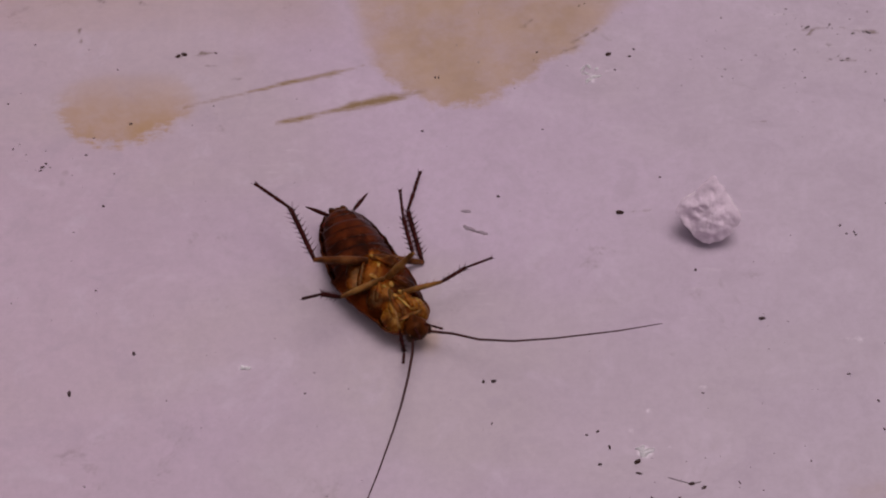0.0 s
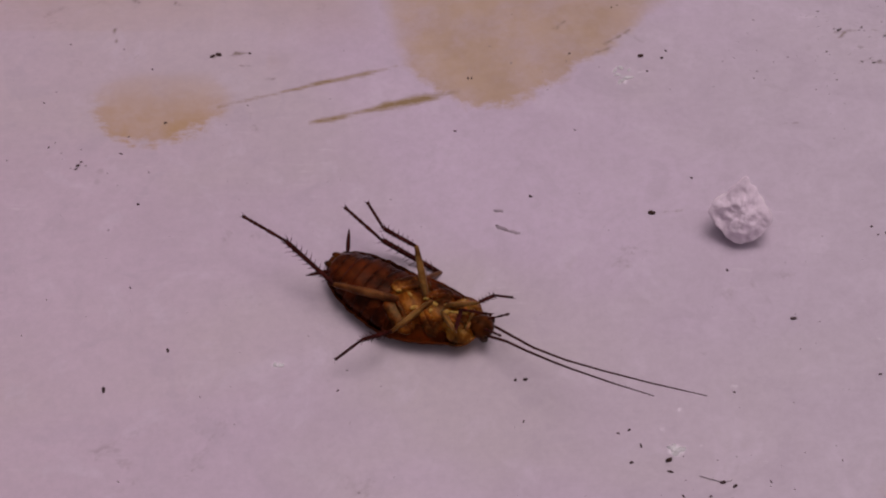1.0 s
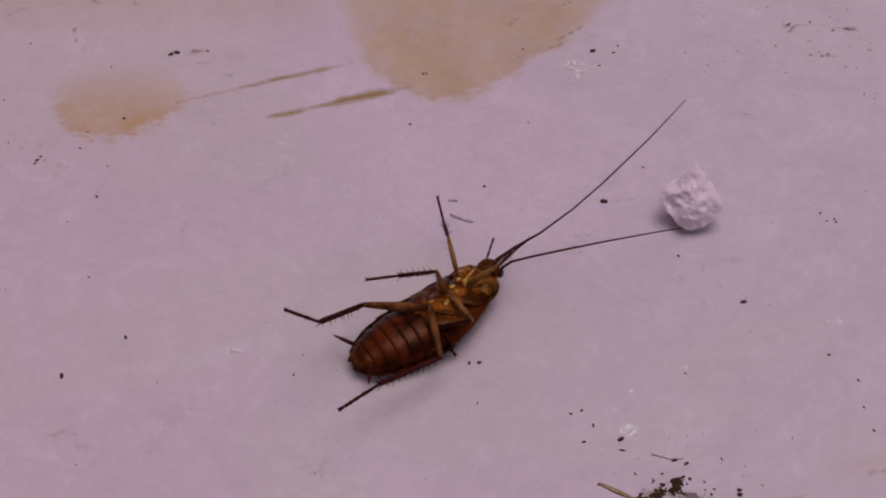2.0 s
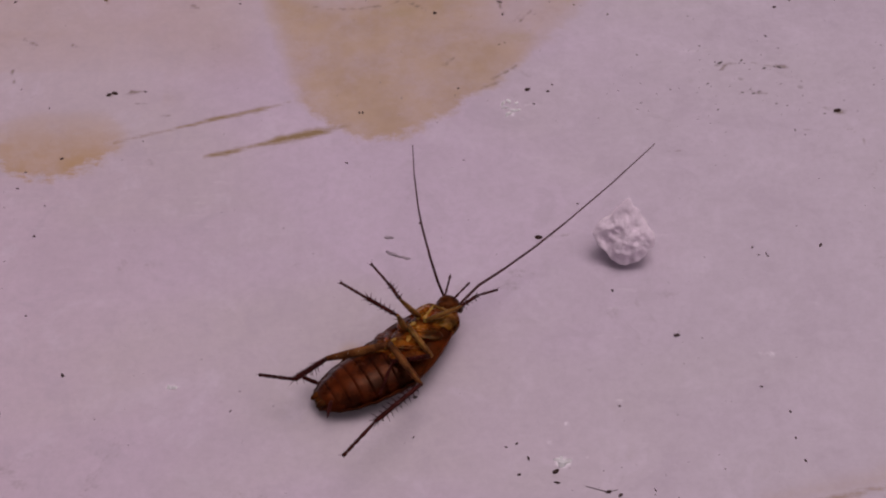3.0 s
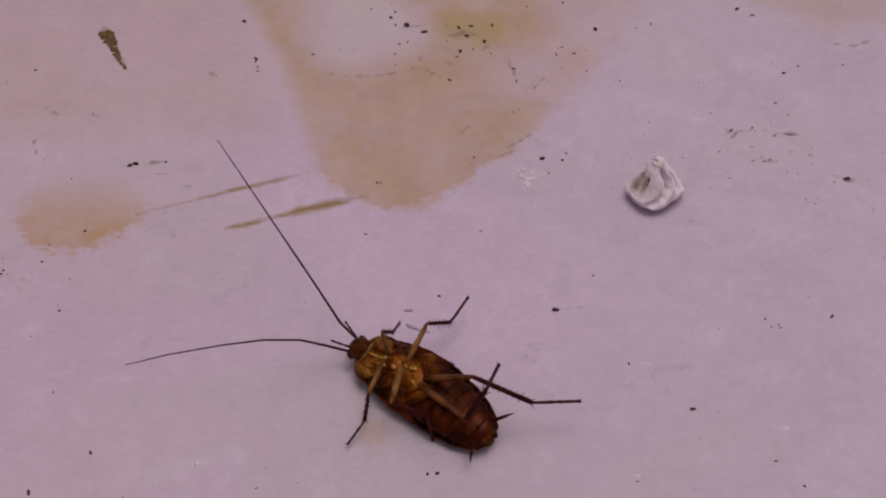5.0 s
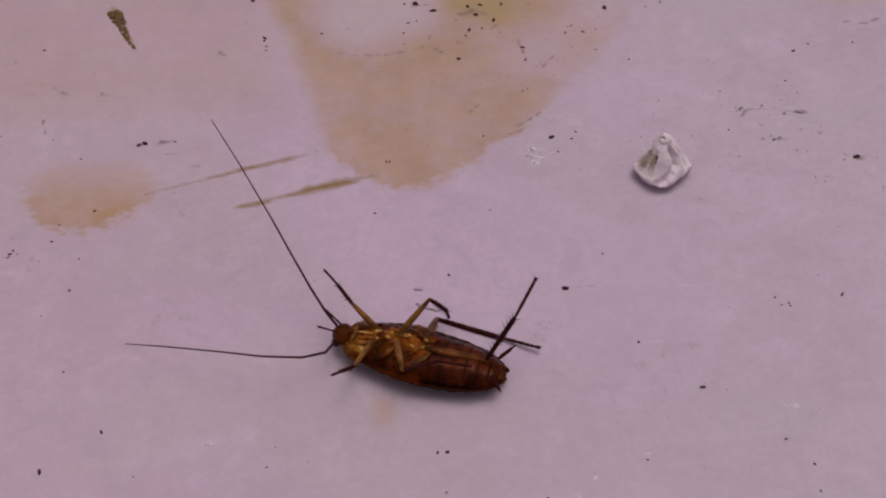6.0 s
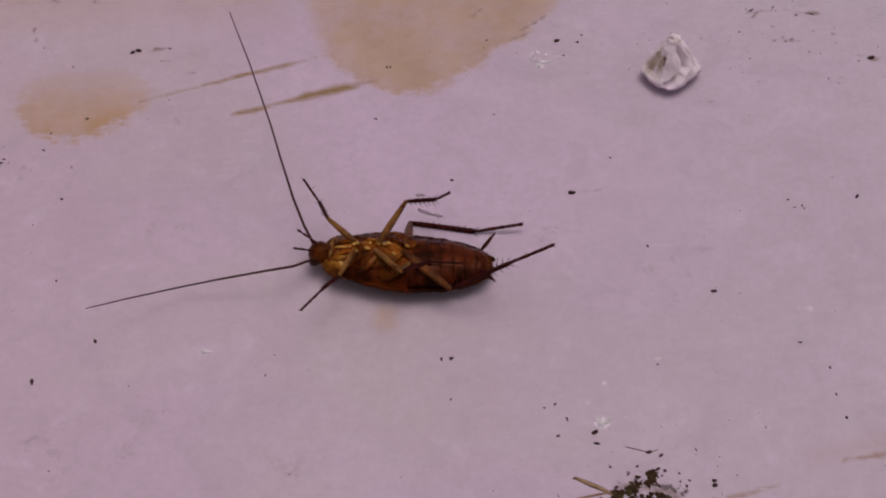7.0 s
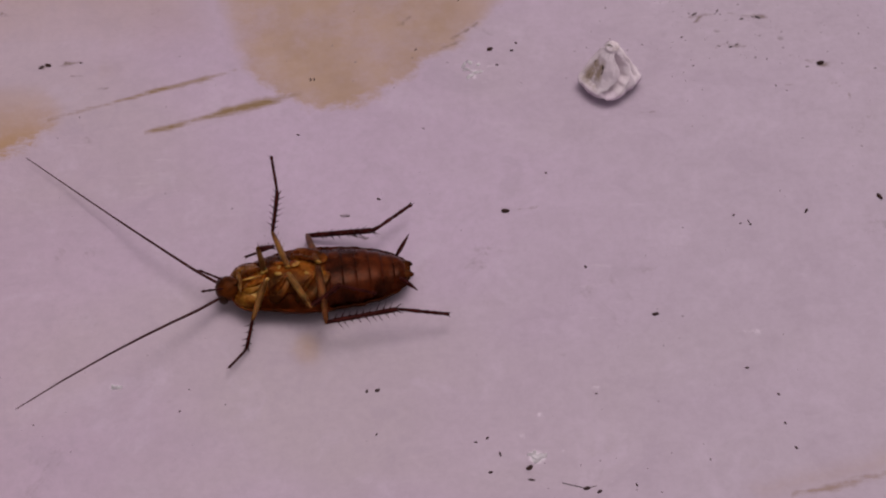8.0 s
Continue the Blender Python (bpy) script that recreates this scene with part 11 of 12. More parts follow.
        (6.8, pose(0.02337, -0.00312, -0.00856, 39.9, 73.4, 54.7)),
        (6.9, pose(0.02300, 0.00019, -0.01352, -23.1, 37.4, 2.4)),
        (7, pose(0.02044, 0.00261, -0.01433, -38.6, -8.3, -7.6)),
        (7.1, pose(0.02064, 0.00331, -0.01400, -38.5, -8.9, -6.0)),
        (7.2, pose(0.02073, 0.00421, -0.01375, -38.4, -8.8, -3.8)),
        (7.35, pose(0.01547, 0.00429, -0.01922, -44.7, 38.7, 7.7)),
        (7.5, pose(0.00919, 0.00138, -0.02127, -94.8, 100.2, -21.3)),
        (7.6, pose(0.01861, -0.00140, -0.01635, 43.9, 83.8, 109.9)),
        (7.7, pose(0.02411, -0.00382, -0.00621, -40.5, 75.2, 19.3)),
        (7.85, pose(0.02700, -0.00249, 0.00011, -64.6, 29.5, -0.3)),
        (8, pose(0.02657, -0.00251, 0.00557, -75.1, -22.8, -6.8)),
    ])
    walk(antennae["R"][0], [
        (0, pose(0.01065, -0.00018, 0.00272, 5.7, 5.6, -37.2)),
        (0.15, pose(0.01104, -0.00020, 0.00245, 6.3, -9.2, -51.2)),
        (0.3, pose(0.01130, -0.00035, 0.00234, 9.9, -22.9, -60.9)),
        (0.4, pose(0.01139, -0.00059, 0.00247, 7.3, -19.1, -55.7)),
        (0.5, pose(0.01158, -0.00087, 0.00259, 5.1, -17.7, -49.8)),
        (0.65, pose(0.01153, -0.00084, 0.00256, -1.4, -22.7, -41.3)),
        (0.8, pose(0.01140, -0.00076, 0.00249, -7.3, -24.6, -34.2)),
        (0.9, pose(0.01124, -0.00074, 0.00241, -14.0, -25.2, -24.2)),
        (1, pose(0.01114, -0.00080, 0.00240, -20.6, -23.3, -12.4)),
        (1.1, pose(0.01124, -0.00091, 0.00249, -23.1, -17.8, 1.1)),
        (1.2, pose(0.01142, -0.00093, 0.00256, -22.4, -13.5, 10.2)),
        (1.357, pose(0.01157, -0.00090, 0.00259, -18.8, -14.7, 8.3)),
        (1.514, pose(0.01157, -0.00090, 0.00259, -15.8, -24.0, -0.2)),
        (1.671, pose(0.01151, -0.00087, 0.00252, -8.4, -38.1, -17.9)),
        (1.829, pose(0.01143, -0.00073, 0.00233, 7.3, -48.6, -45.0)),
        (1.986, pose(0.01142, -0.00044, 0.00206, 23.4, -47.5, -68.2)),
        (2.143, pose(0.01149, -0.00017, 0.00193, 33.1, -42.1, -81.1)),
        (2.3, pose(0.01156, -0.00006, 0.00200, 38.4, -35.8, -86.9)),
        (2.4, pose(0.01128, -0.00062, 0.00236, 8.9, -29.9, -40.7)),
        (2.5, pose(0.01197, -0.00090, 0.00268, -11.6, -12.2, -0.4)),
        (2.65, pose(0.01193, -0.00091, 0.00267, -11.9, -11.5, -1.6)),
        (2.8, pose(0.01207, -0.00092, 0.00269, -12.1, -10.8, -2.8)),
        (2.9, pose(0.01213, -0.00093, 0.00268, -11.5, -9.0, -3.0)),
        (3, pose(0.01203, -0.00094, 0.00265, -10.1, -6.1, -4.7)),
        (3.1, pose(0.01183, -0.00094, 0.00261, -8.6, -3.4, -10.3)),
        (3.2, pose(0.01180, -0.00095, 0.00260, -8.3, -1.3, -14.2)),
        (3.35, pose(0.01199, -0.00102, 0.00268, -13.1, -11.0, -17.5)),
        (3.5, pose(0.01191, -0.00103, 0.00274, -15.2, -22.7, -23.2)),
        (3.65, pose(0.01181, -0.00098, 0.00268, -13.7, -19.9, -20.3)),
        (3.8, pose(0.01190, -0.00099, 0.00267, -10.7, -12.0, -17.3)),
        (3.9, pose(0.01211, -0.00104, 0.00265, -8.2, -5.8, -15.9)),
        (4, pose(0.01226, -0.00105, 0.00264, -7.3, -3.1, -12.7)),
        (4.1, pose(0.01206, -0.00097, 0.00261, -8.2, -0.6, -8.3)),
        (4.2, pose(0.01188, -0.00093, 0.00259, -8.9, 2.1, -5.7)),
        (4.357, pose(0.01189, -0.00093, 0.00260, -9.2, 0.8, -6.5)),
        (4.514, pose(0.01184, -0.00094, 0.00261, -9.6, -2.0, -8.4)),
        (4.671, pose(0.01171, -0.00092, 0.00261, -10.5, -7.0, -10.2)),
        (4.829, pose(0.01156, -0.00089, 0.00259, -11.8, -13.2, -10.4)),
        (4.986, pose(0.01147, -0.00088, 0.00256, -13.3, -18.3, -9.8)),
        (5.143, pose(0.01140, -0.00086, 0.00252, -13.5, -21.1, -10.7)),
        (5.3, pose(0.01124, -0.00081, 0.00244, -12.4, -23.0, -13.5)),
        (5.4, pose(0.01105, -0.00075, 0.00240, -10.4, -19.7, -15.0)),
        (5.5, pose(0.01081, -0.00067, 0.00234, -8.4, -17.2, -16.3)),
        (5.65, pose(0.01100, -0.00057, 0.00229, -9.4, -24.2, -29.3)),
        (5.8, pose(0.01115, -0.00060, 0.00224, -13.9, -33.9, -33.3)),
        (5.9, pose(0.01116, -0.00069, 0.00224, -20.9, -36.6, -26.2)),
        (6, pose(0.01127, -0.00077, 0.00233, -25.4, -36.9, -20.6)),
        (6.15, pose(0.01128, -0.00078, 0.00237, -25.1, -33.5, -19.9)),
        (6.3, pose(0.01126, -0.00078, 0.00238, -23.3, -30.8, -20.0)),
        (6.4, pose(0.01122, -0.00075, 0.00237, -21.7, -29.4, -21.0)),
        (6.5, pose(0.01121, -0.00073, 0.00238, -20.0, -27.4, -23.3)),
        (6.65, pose(0.01130, -0.00069, 0.00237, -17.2, -32.3, -35.1)),
        (6.8, pose(0.01137, -0.00068, 0.00230, -15.9, -43.4, -44.1)),
        (6.9, pose(0.01138, -0.00069, 0.00229, -17.5, -45.4, -43.1)),
        (7, pose(0.01141, -0.00071, 0.00233, -16.7, -44.7, -44.6)),
        (7.1, pose(0.01142, -0.00070, 0.00234, -15.4, -44.6, -47.8)),
        (7.2, pose(0.01144, -0.00068, 0.00235, -12.7, -43.2, -53.7)),
        (7.35, pose(0.01144, -0.00062, 0.00246, -13.2, -23.2, -59.9)),
        (7.5, pose(0.01137, -0.00050, 0.00256, -16.8, -4.9, -60.0)),
        (7.6, pose(0.01134, -0.00051, 0.00251, -16.4, -10.7, -56.4)),
        (7.7, pose(0.01137, -0.00056, 0.00248, -15.9, -17.0, -55.9)),
        (7.85, pose(0.01136, -0.00066, 0.00249, -17.8, -18.1, -45.6)),
        (8, pose(0.01145, -0.00080, 0.00254, -20.0, -17.3, -33.2)),
    ])
    walk(antennae["R"][1], [
        (0, pose(0.00400, 0.0, 0.0, 0.1, -10.7, -4.2)),
        (0.15, pose(0.00400, 0, 0, 0.1, -5.6, 4.6)),
        (0.3, pose(0.00400, 0.0, 0, 0.6, -2.3, 9.2)),
        (0.4, pose(0.00400, 0.0, 0.0, 0.4, -4.5, 4.8)),
        (0.5, pose(0.00400, 0, 0, 0.4, -4.5, -0.2)),
        (0.65, pose(0.00400, 0.0, 0.0, 0.2, -4.2, -3.1)),
        (0.8, pose(0.00400, 0, 0, -0.3, -4.7, -3.6)),
        (0.9, pose(0.00400, 0.0, 0, -0.9, -3.2, -7.2)),
        (1, pose(0.00400, 0.0, 0.0, -1.8, -1.6, -11.7)),
        (1.1, pose(0.00400, 0, 0, -3.0, -0.7, -15.8)),
        (1.2, pose(0.00400, 0, 0.0, -3.6, -0.3, -18.7)),
        (1.357, pose(0.00400, 0.0, 0, -3.1, 0.5, -18.5)),
        (1.514, pose(0.00400, 0.0, 0, -3.1, 5.7, -15.1)),
        (1.671, pose(0.00400, 0, 0, -3.2, 13.2, -9.6)),
        (1.829, pose(0.00400, 0, 0, -4.5, 19.6, -5.4)),
        (1.986, pose(0.00400, 0.0, 0.0, -7.7, 20.7, -4.8)),
        (2.143, pose(0.00400, 0, 0.0, -10.8, 19.8, -4.4)),
        (2.3, pose(0.00400, 0, 0, -12.3, 18.6, -2.9)),
        (2.4, pose(0.00400, 0, 0, 0.0, 6.4, -4.4)),
        (2.5, pose(0.00400, 0, 0, 8.1, -5.7, -15.6)),
        (2.65, pose(0.00400, 0.0, 0.0, 7.8, -5.3, -16.5)),
        (2.8, pose(0.00400, 0.0, 0, 7.3, -4.3, -18.4)),
        (2.9, pose(0.00400, 0.0, 0.0, 6.8, -2.7, -20.1)),
        (3, pose(0.00400, 0, 0.0, 6.1, -1.4, -20.8)),
        (3.1, pose(0.00400, 0, 0, 5.7, -0.7, -19.3)),
        (3.2, pose(0.00400, 0.0, 0, 5.5, -0.9, -18.0)),
        (3.35, pose(0.00400, 0.0, 0, 6.1, 1.4, -14.3)),
        (3.5, pose(0.00400, 0.0, 0, 6.7, 3.8, -7.3)),
        (3.65, pose(0.00400, 0, 0.0, 7.5, -0.8, -7.7)),
        (3.8, pose(0.00400, 0.0, 0.0, 8.3, -8.3, -8.1)),
        (3.9, pose(0.00400, 0.0, 0, 8.6, -10.1, -7.7)),
        (4, pose(0.00400, 0, 0.0, 9.1, -9.2, -8.2)),
        (4.1, pose(0.00400, 0.0, 0.0, 9.4, -12.8, -9.8)),
        (4.2, pose(0.00400, 0, 0, 9.4, -16.7, -10.6)),
        (4.357, pose(0.00400, 0.0, 0.0, 9.3, -15.8, -9.8)),
        (4.514, pose(0.00400, 0, 0, 9.3, -13.8, -9.0)),
        (4.671, pose(0.00400, 0, 0, 9.1, -9.7, -8.5)),
        (4.829, pose(0.00400, 0.0, 0, 8.9, -4.2, -9.7)),
        (4.986, pose(0.00400, 0, 0, 8.5, 0.9, -12.3)),
        (5.143, pose(0.00400, 0, 0, 7.9, 4.2, -14.3)),
        (5.3, pose(0.00400, 0.0, 0, 7.4, 6.2, -14.3)),
        (5.4, pose(0.00400, 0, 0.0, 6.9, 7.0, -16.1)),
        (5.5, pose(0.00400, 0, 0.0, 6.2, 8.4, -18.0)),
        (5.65, pose(0.00400, 0, 0.0, 5.7, 9.8, -12.2)),
        (5.8, pose(0.00400, 0.0, 0.0, 4.4, 11.1, -11.9)),
        (5.9, pose(0.00400, 0.0, 0.0, 4.9, 8.9, -10.0)),
        (6, pose(0.00400, 0.0, 0.0, 5.4, 6.7, -7.2)),
        (6.15, pose(0.00400, 0, 0.0, 5.6, 7.7, -6.9)),
        (6.3, pose(0.00400, 0, 0, 5.7, 10.9, -7.0)),
        (6.4, pose(0.00400, 0.0, 0, 5.5, 14.2, -7.9)),
        (6.5, pose(0.00400, 0.0, 0, 5.3, 15.3, -8.6)),
        (6.65, pose(0.00400, 0, 0.0, 3.5, 12.5, -8.4)),
        (6.8, pose(0.00400, 0.0, 0, 1.5, 12.9, -7.8)),
        (6.9, pose(0.00400, 0, 0, 1.3, 12.6, -7.4)),
        (7, pose(0.00400, 0.0, 0, 1.5, 11.0, -6.7)),
        (7.1, pose(0.00400, 0, 0.0, 1.9, 9.5, -4.4)),
        (7.2, pose(0.00400, 0.0, 0.0, 2.3, 7.3, -0.3)),
        (7.35, pose(0.00400, 0.0, 0, 3.8, 5.0, 4.9)),
        (7.5, pose(0.00400, 0, 0.0, 5.3, 5.1, 4.4)),
        (7.6, pose(0.00400, 0, 0, 4.6, 7.0, -0.2)),
        (7.7, pose(0.00400, 0.0, 0.0, 3.7, 8.5, -1.8)),
        (7.85, pose(0.00400, 0.0, 0.0, 4.3, 12.2, -3.3)),
        (8, pose(0.00400, 0.0, 0, 5.2, 15.1, -6.4)),
    ])
    walk(antennae["R"][2], [
        (0, pose(0.00792, -0.00029, 0.00074, 0.1, -17.5, -6.1)),
        (0.15, pose(0.00796, 0.00032, 0.00039, -0.3, -10.7, 4.4)),
        (0.3, pose(0.00794, 0.00064, 0.00016, 0.4, -5.4, 10.3)),
        (0.4, pose(0.00797, 0.00034, 0.00030, 0.3, -7.8, 4.6)),
        (0.5, pose(0.00799, -0.00001, 0.00032, 0.5, -8.2, -2.1)),
        (0.65, pose(0.00798, -0.00022, 0.00029, -0.2, -9.6, -3.9)),
        (0.8, pose(0.00798, -0.00025, 0.00033, -1.2, -11.4, -3.0)),
        (0.9, pose(0.00796, -0.00050, 0.00022, -2.0, -9.7, -8.4)),
        (1, pose(0.00792, -0.00080, 0.00011, -3.1, -7.6, -15.4)),
        (1.1, pose(0.00785, -0.00109, 0.00004, -4.9, -6.0, -22.1)),
        (1.2, pose(0.00779, -0.00128, 0.00003, -5.9, -4.7, -26.3)),
        (1.357, pose(0.00780, -0.00127, -0.00004, -5.4, 0.0, -24.5)),
        (1.514, pose(0.00784, -0.00104, -0.00039, -5.6, 11.5, -17.0)),
        (1.671, pose(0.00784, -0.00065, -0.00092, -4.3, 27.7, -3.7)),
        (1.829, pose(0.00775, -0.00036, -0.00134, -1.0, 43.7, 12.7)),
        (1.986, pose(0.00773, -0.00031, -0.00141, 0.1, 53.8, 24.9)),
        (2.143, pose(0.00776, -0.00029, -0.00136, -2.0, 59.9, 31.0)),
        (2.3, pose(0.00778, -0.00019, -0.00127, -4.7, 61.7, 32.9)),
        (2.4, pose(0.00796, -0.00030, -0.00044, 6.7, 26.0, 15.3)),
        (2.5, pose(0.00783, -0.00107, 0.00039, 15.9, -3.0, -10.5)),
        (2.65, pose(0.00782, -0.00113, 0.00036, 15.5, -3.1, -11.2)),
        (2.8, pose(0.00779, -0.00126, 0.00029, 14.9, -2.8, -12.6)),
        (2.9, pose(0.00775, -0.00137, 0.00019, 14.0, -1.8, -14.3)),
        (3, pose(0.00773, -0.00143, 0.00010, 13.0, -0.8, -15.1)),
        (3.1, pose(0.00778, -0.00132, 0.00005, 12.1, 1.3, -13.5)),
        (3.2, pose(0.00780, -0.00124, 0.00006, 11.5, 2.3, -12.0)),
        (3.35, pose(0.00787, -0.00099, -0.00010, 13.0, 6.5, -7.8)),
        (3.5, pose(0.00796, -0.00051, -0.00027, 14.5, 10.1, -0.9)),
        (3.65, pose(0.00796, -0.00053, 0.00005, 15.5, 3.4, -2.1)),
        (3.8, pose(0.00791, -0.00056, 0.00058, 16.3, -5.5, -3.6)),
        (3.9, pose(0.00791, -0.00052, 0.00070, 16.9, -6.3, -5.2)),
        (4, pose(0.00791, -0.00056, 0.00064, 17.8, -4.7, -7.5)),
        (4.1, pose(0.00785, -0.00066, 0.00089, 18.2, -10.9, -7.9)),
        (4.2, pose(0.00776, -0.00070, 0.00115, 17.7, -17.4, -6.9)),
        (4.357, pose(0.00779, -0.00065, 0.00109, 17.8, -16.3, -6.5)),
        (4.514, pose(0.00783, -0.00060, 0.00095, 17.9, -13.3, -6.0)),
        (4.671, pose(0.00790, -0.00057, 0.00068, 18.1, -8.0, -6.1)),
        (4.829, pose(0.00793, -0.00067, 0.00029, 17.9, -1.2, -8.2)),
        (4.986, pose(0.00791, -0.00086, -0.00007, 17.4, 5.2, -11.6)),
        (5.143, pose(0.00786, -0.00098, -0.00029, 16.5, 9.4, -14.1)),
        (5.3, pose(0.00785, -0.00099, -0.00044, 15.5, 11.8, -14.6)),
        (5.4, pose(0.00782, -0.00110, -0.00049, 14.9, 11.3, -15.7)),
        (5.5, pose(0.00776, -0.00121, -0.00059, 14.1, 11.7, -17.0)),
        (5.65, pose(0.00785, -0.00083, -0.00068, 12.2, 14.6, -14.2)),
        (5.8, pose(0.00784, -0.00081, -0.00077, 8.8, 16.5, -16.9)),
        (5.9, pose(0.00789, -0.00069, -0.00062, 9.9, 12.4, -14.2)),
        (6, pose(0.00794, -0.00050, -0.00046, 10.9, 8.9, -10.2)),
        (6.15, pose(0.00793, -0.00047, -0.00053, 11.5, 10.8, -8.4)),
        (6.3, pose(0.00790, -0.00048, -0.00075, 12.1, 15.4, -7.0)),
        (6.4, pose(0.00784, -0.00053, -0.00098, 12.0, 20.4, -7.6)),
        (6.5, pose(0.00782, -0.00058, -0.00106, 11.4, 22.9, -8.8)),
        (6.65, pose(0.00786, -0.00057, -0.00087, 7.0, 20.1, -10.7)),
        (6.8, pose(0.00786, -0.00053, -0.00089, 2.5, 19.5, -11.9)),
        (6.9, pose(0.00787, -0.00051, -0.00088, 2.1, 19.0, -12.1)),
        (7, pose(0.00790, -0.00046, -0.00076, 2.3, 17.1, -11.6)),
        (7.1, pose(0.00794, -0.00031, -0.00066, 2.9, 14.3, -8.6)),
        (7.2, pose(0.00797, -0.00002, -0.00051, 3.8, 11.1, -3.6)),
        (7.35, pose(0.00797, 0.00034, -0.00034, 7.1, 10.2, 1.8)),
        (7.5, pose(0.00797, 0.00031, -0.00036, 10.3, 11.6, 2.0)),
        (7.6, pose(0.00797, -0.00001, -0.00049, 8.6, 14.1, -3.4)),
        (7.7, pose(0.00796, -0.00012, -0.00059, 6.8, 16.0, -5.7)),
        (7.85, pose(0.00790, -0.00022, -0.00085, 8.0, 22.9, -7.0)),
        (8, pose(0.00783, -0.00043, -0.00104, 10.2, 28.8, -9.5)),
    ])
    walk(antennae["R"][3], [
        (0, pose(0.01314, -0.00085, 0.00240, 0.3, -22.0, -7.7)),
        (0.15, pose(0.01336, 0.00073, 0.00142, -0.8, -14.0, 4.5)),
        (0.3, pose(0.01334, 0.00162, 0.00068, -0.2, -7.5, 11.9)),
        (0.4, pose(0.01341, 0.00077, 0.00106, 0.0, -10.2, 4.9)),
        (0.5, pose(0.01343, -0.00020, 0.00110, 0.6, -10.9, -3.3)),
        (0.65, pose(0.01340, -0.00058, 0.00121, -2.2, -3.5, 5.4)),
        (0.8, pose(0.01337, -0.00053, 0.00141, -2.9, -2.8, 13.1)),
        (0.9, pose(0.01332, -0.00130, 0.00115, -3.0, -5.5, 1.3)),
        (1, pose(0.01318, -0.00225, 0.00083, -2.6, -11.4, -17.5)),
        (1.1, pose(0.01292, -0.00314, 0.00061, -6.2, -3.3, -18.1)),
        (1.2, pose(0.01271, -0.00370, 0.00047, -7.3, 3.8, -17.0)),
        (1.357, pose(0.01280, -0.00355, -0.00003, -6.9, 9.6, -15.2)),
        (1.514, pose(0.01300, -0.00260, -0.00149, -6.1, 23.5, -6.6)),
        (1.671, pose(0.01270, -0.00098, -0.00348, -1.7, 41.9, 10.9)),
        (1.829, pose(0.01162, 0.00052, -0.00514, 10.5, 57.1, 38.3)),
        (1.986, pose(0.01068, 0.00105, -0.00585, 20.7, 64.3, 61.5)),
        (2.143, pose(0.01011, 0.00113, -0.00612, 24.9, 68.2, 74.7)),
        (2.3, pose(0.00998, 0.00122, -0.00611, 23.1, 69.3, 77.8)),
        (2.4, pose(0.01274, 0.00099, -0.00286, 3.2, 33.8, 26.7)),
        (2.5, pose(0.01323, -0.00207, 0.00069, 8.3, -1.7, -7.9)),
        (2.65, pose(0.01321, -0.00219, 0.00067, 7.9, -2.7, -7.2)),
        (2.8, pose(0.01315, -0.00246, 0.00056, 7.1, -2.9, -7.5)),
        (2.9, pose(0.01308, -0.00273, 0.00036, 6.2, -2.1, -9.4)),
        (3, pose(0.01304, -0.00286, 0.00018, 4.9, -0.9, -11.2)),
        (3.1, pose(0.01312, -0.00261, -0.00007, 4.0, 2.9, -11.9)),
        (3.2, pose(0.01318, -0.00237, -0.00015, 3.1, 5.4, -12.3)),
        (3.35, pose(0.01329, -0.00173, -0.00072, 4.9, 10.0, -6.1)),
        (3.5, pose(0.01337, -0.00059, -0.00123, 7.1, 13.5, 2.3)),
        (3.65, pose(0.01345, -0.00074, -0.00027, 7.9, 5.6, -0.1)),
        (3.8, pose(0.01338, -0.00089, 0.00111, 8.8, -3.8, -3.3)),
        (3.9, pose(0.01335, -0.00102, 0.00131, 9.5, -4.5, -5.4)),
        (4, pose(0.01335, -0.00128, 0.00110, 10.5, -2.9, -8.2)),
        (4.1, pose(0.01319, -0.00141, 0.00193, 11.0, -10.7, -7.6)),
        (4.2, pose(0.01297, -0.00133, 0.00280, 10.2, -18.7, -5.5)),
        (4.357, pose(0.01304, -0.00125, 0.00263, 10.3, -17.3, -5.1)),
        (4.514, pose(0.01316, -0.00117, 0.00222, 10.7, -13.7, -4.9)),
        (4.671, pose(0.01331, -0.00117, 0.00144, 11.0, -7.5, -5.2)),
        (4.829, pose(0.01338, -0.00145, 0.00041, 10.9, 0.3, -7.5)),
        (4.986, pose(0.01328, -0.00195, -0.00057, 10.3, 7.8, -11.0)),
        (5.143, pose(0.01313, -0.00230, -0.00118, 9.2, 12.9, -13.7)),
        (5.3, pose(0.01306, -0.00235, -0.00157, 8.1, 16.0, -14.2)),
        (5.4, pose(0.01301, -0.00256, -0.00157, 7.5, 15.5, -14.6)),
        (5.5, pose(0.01292, -0.00279, -0.00170, 6.5, 15.8, -15.3)),
        (5.65, pose(0.01301, -0.00214, -0.00206, 3.4, 18.6, -14.3)),
        (5.8, pose(0.01289, -0.00234, -0.00233, -1.4, 20.1, -18.8)),
        (5.9, pose(0.01310, -0.00200, -0.00181, 0.1, 16.2, -15.7)),
        (6, pose(0.01329, -0.00146, -0.00131, 1.8, 12.7, -11.4)),
        (6.15, pose(0.01328, -0.00126, -0.00156, 2.9, 14.6, -8.9)),
        (6.3, pose(0.01316, -0.00113, -0.00221, 3.6, 19.4, -6.6)),
        (6.4, pose(0.01295, -0.00121, -0.00290, 3.6, 24.7, -6.9)),
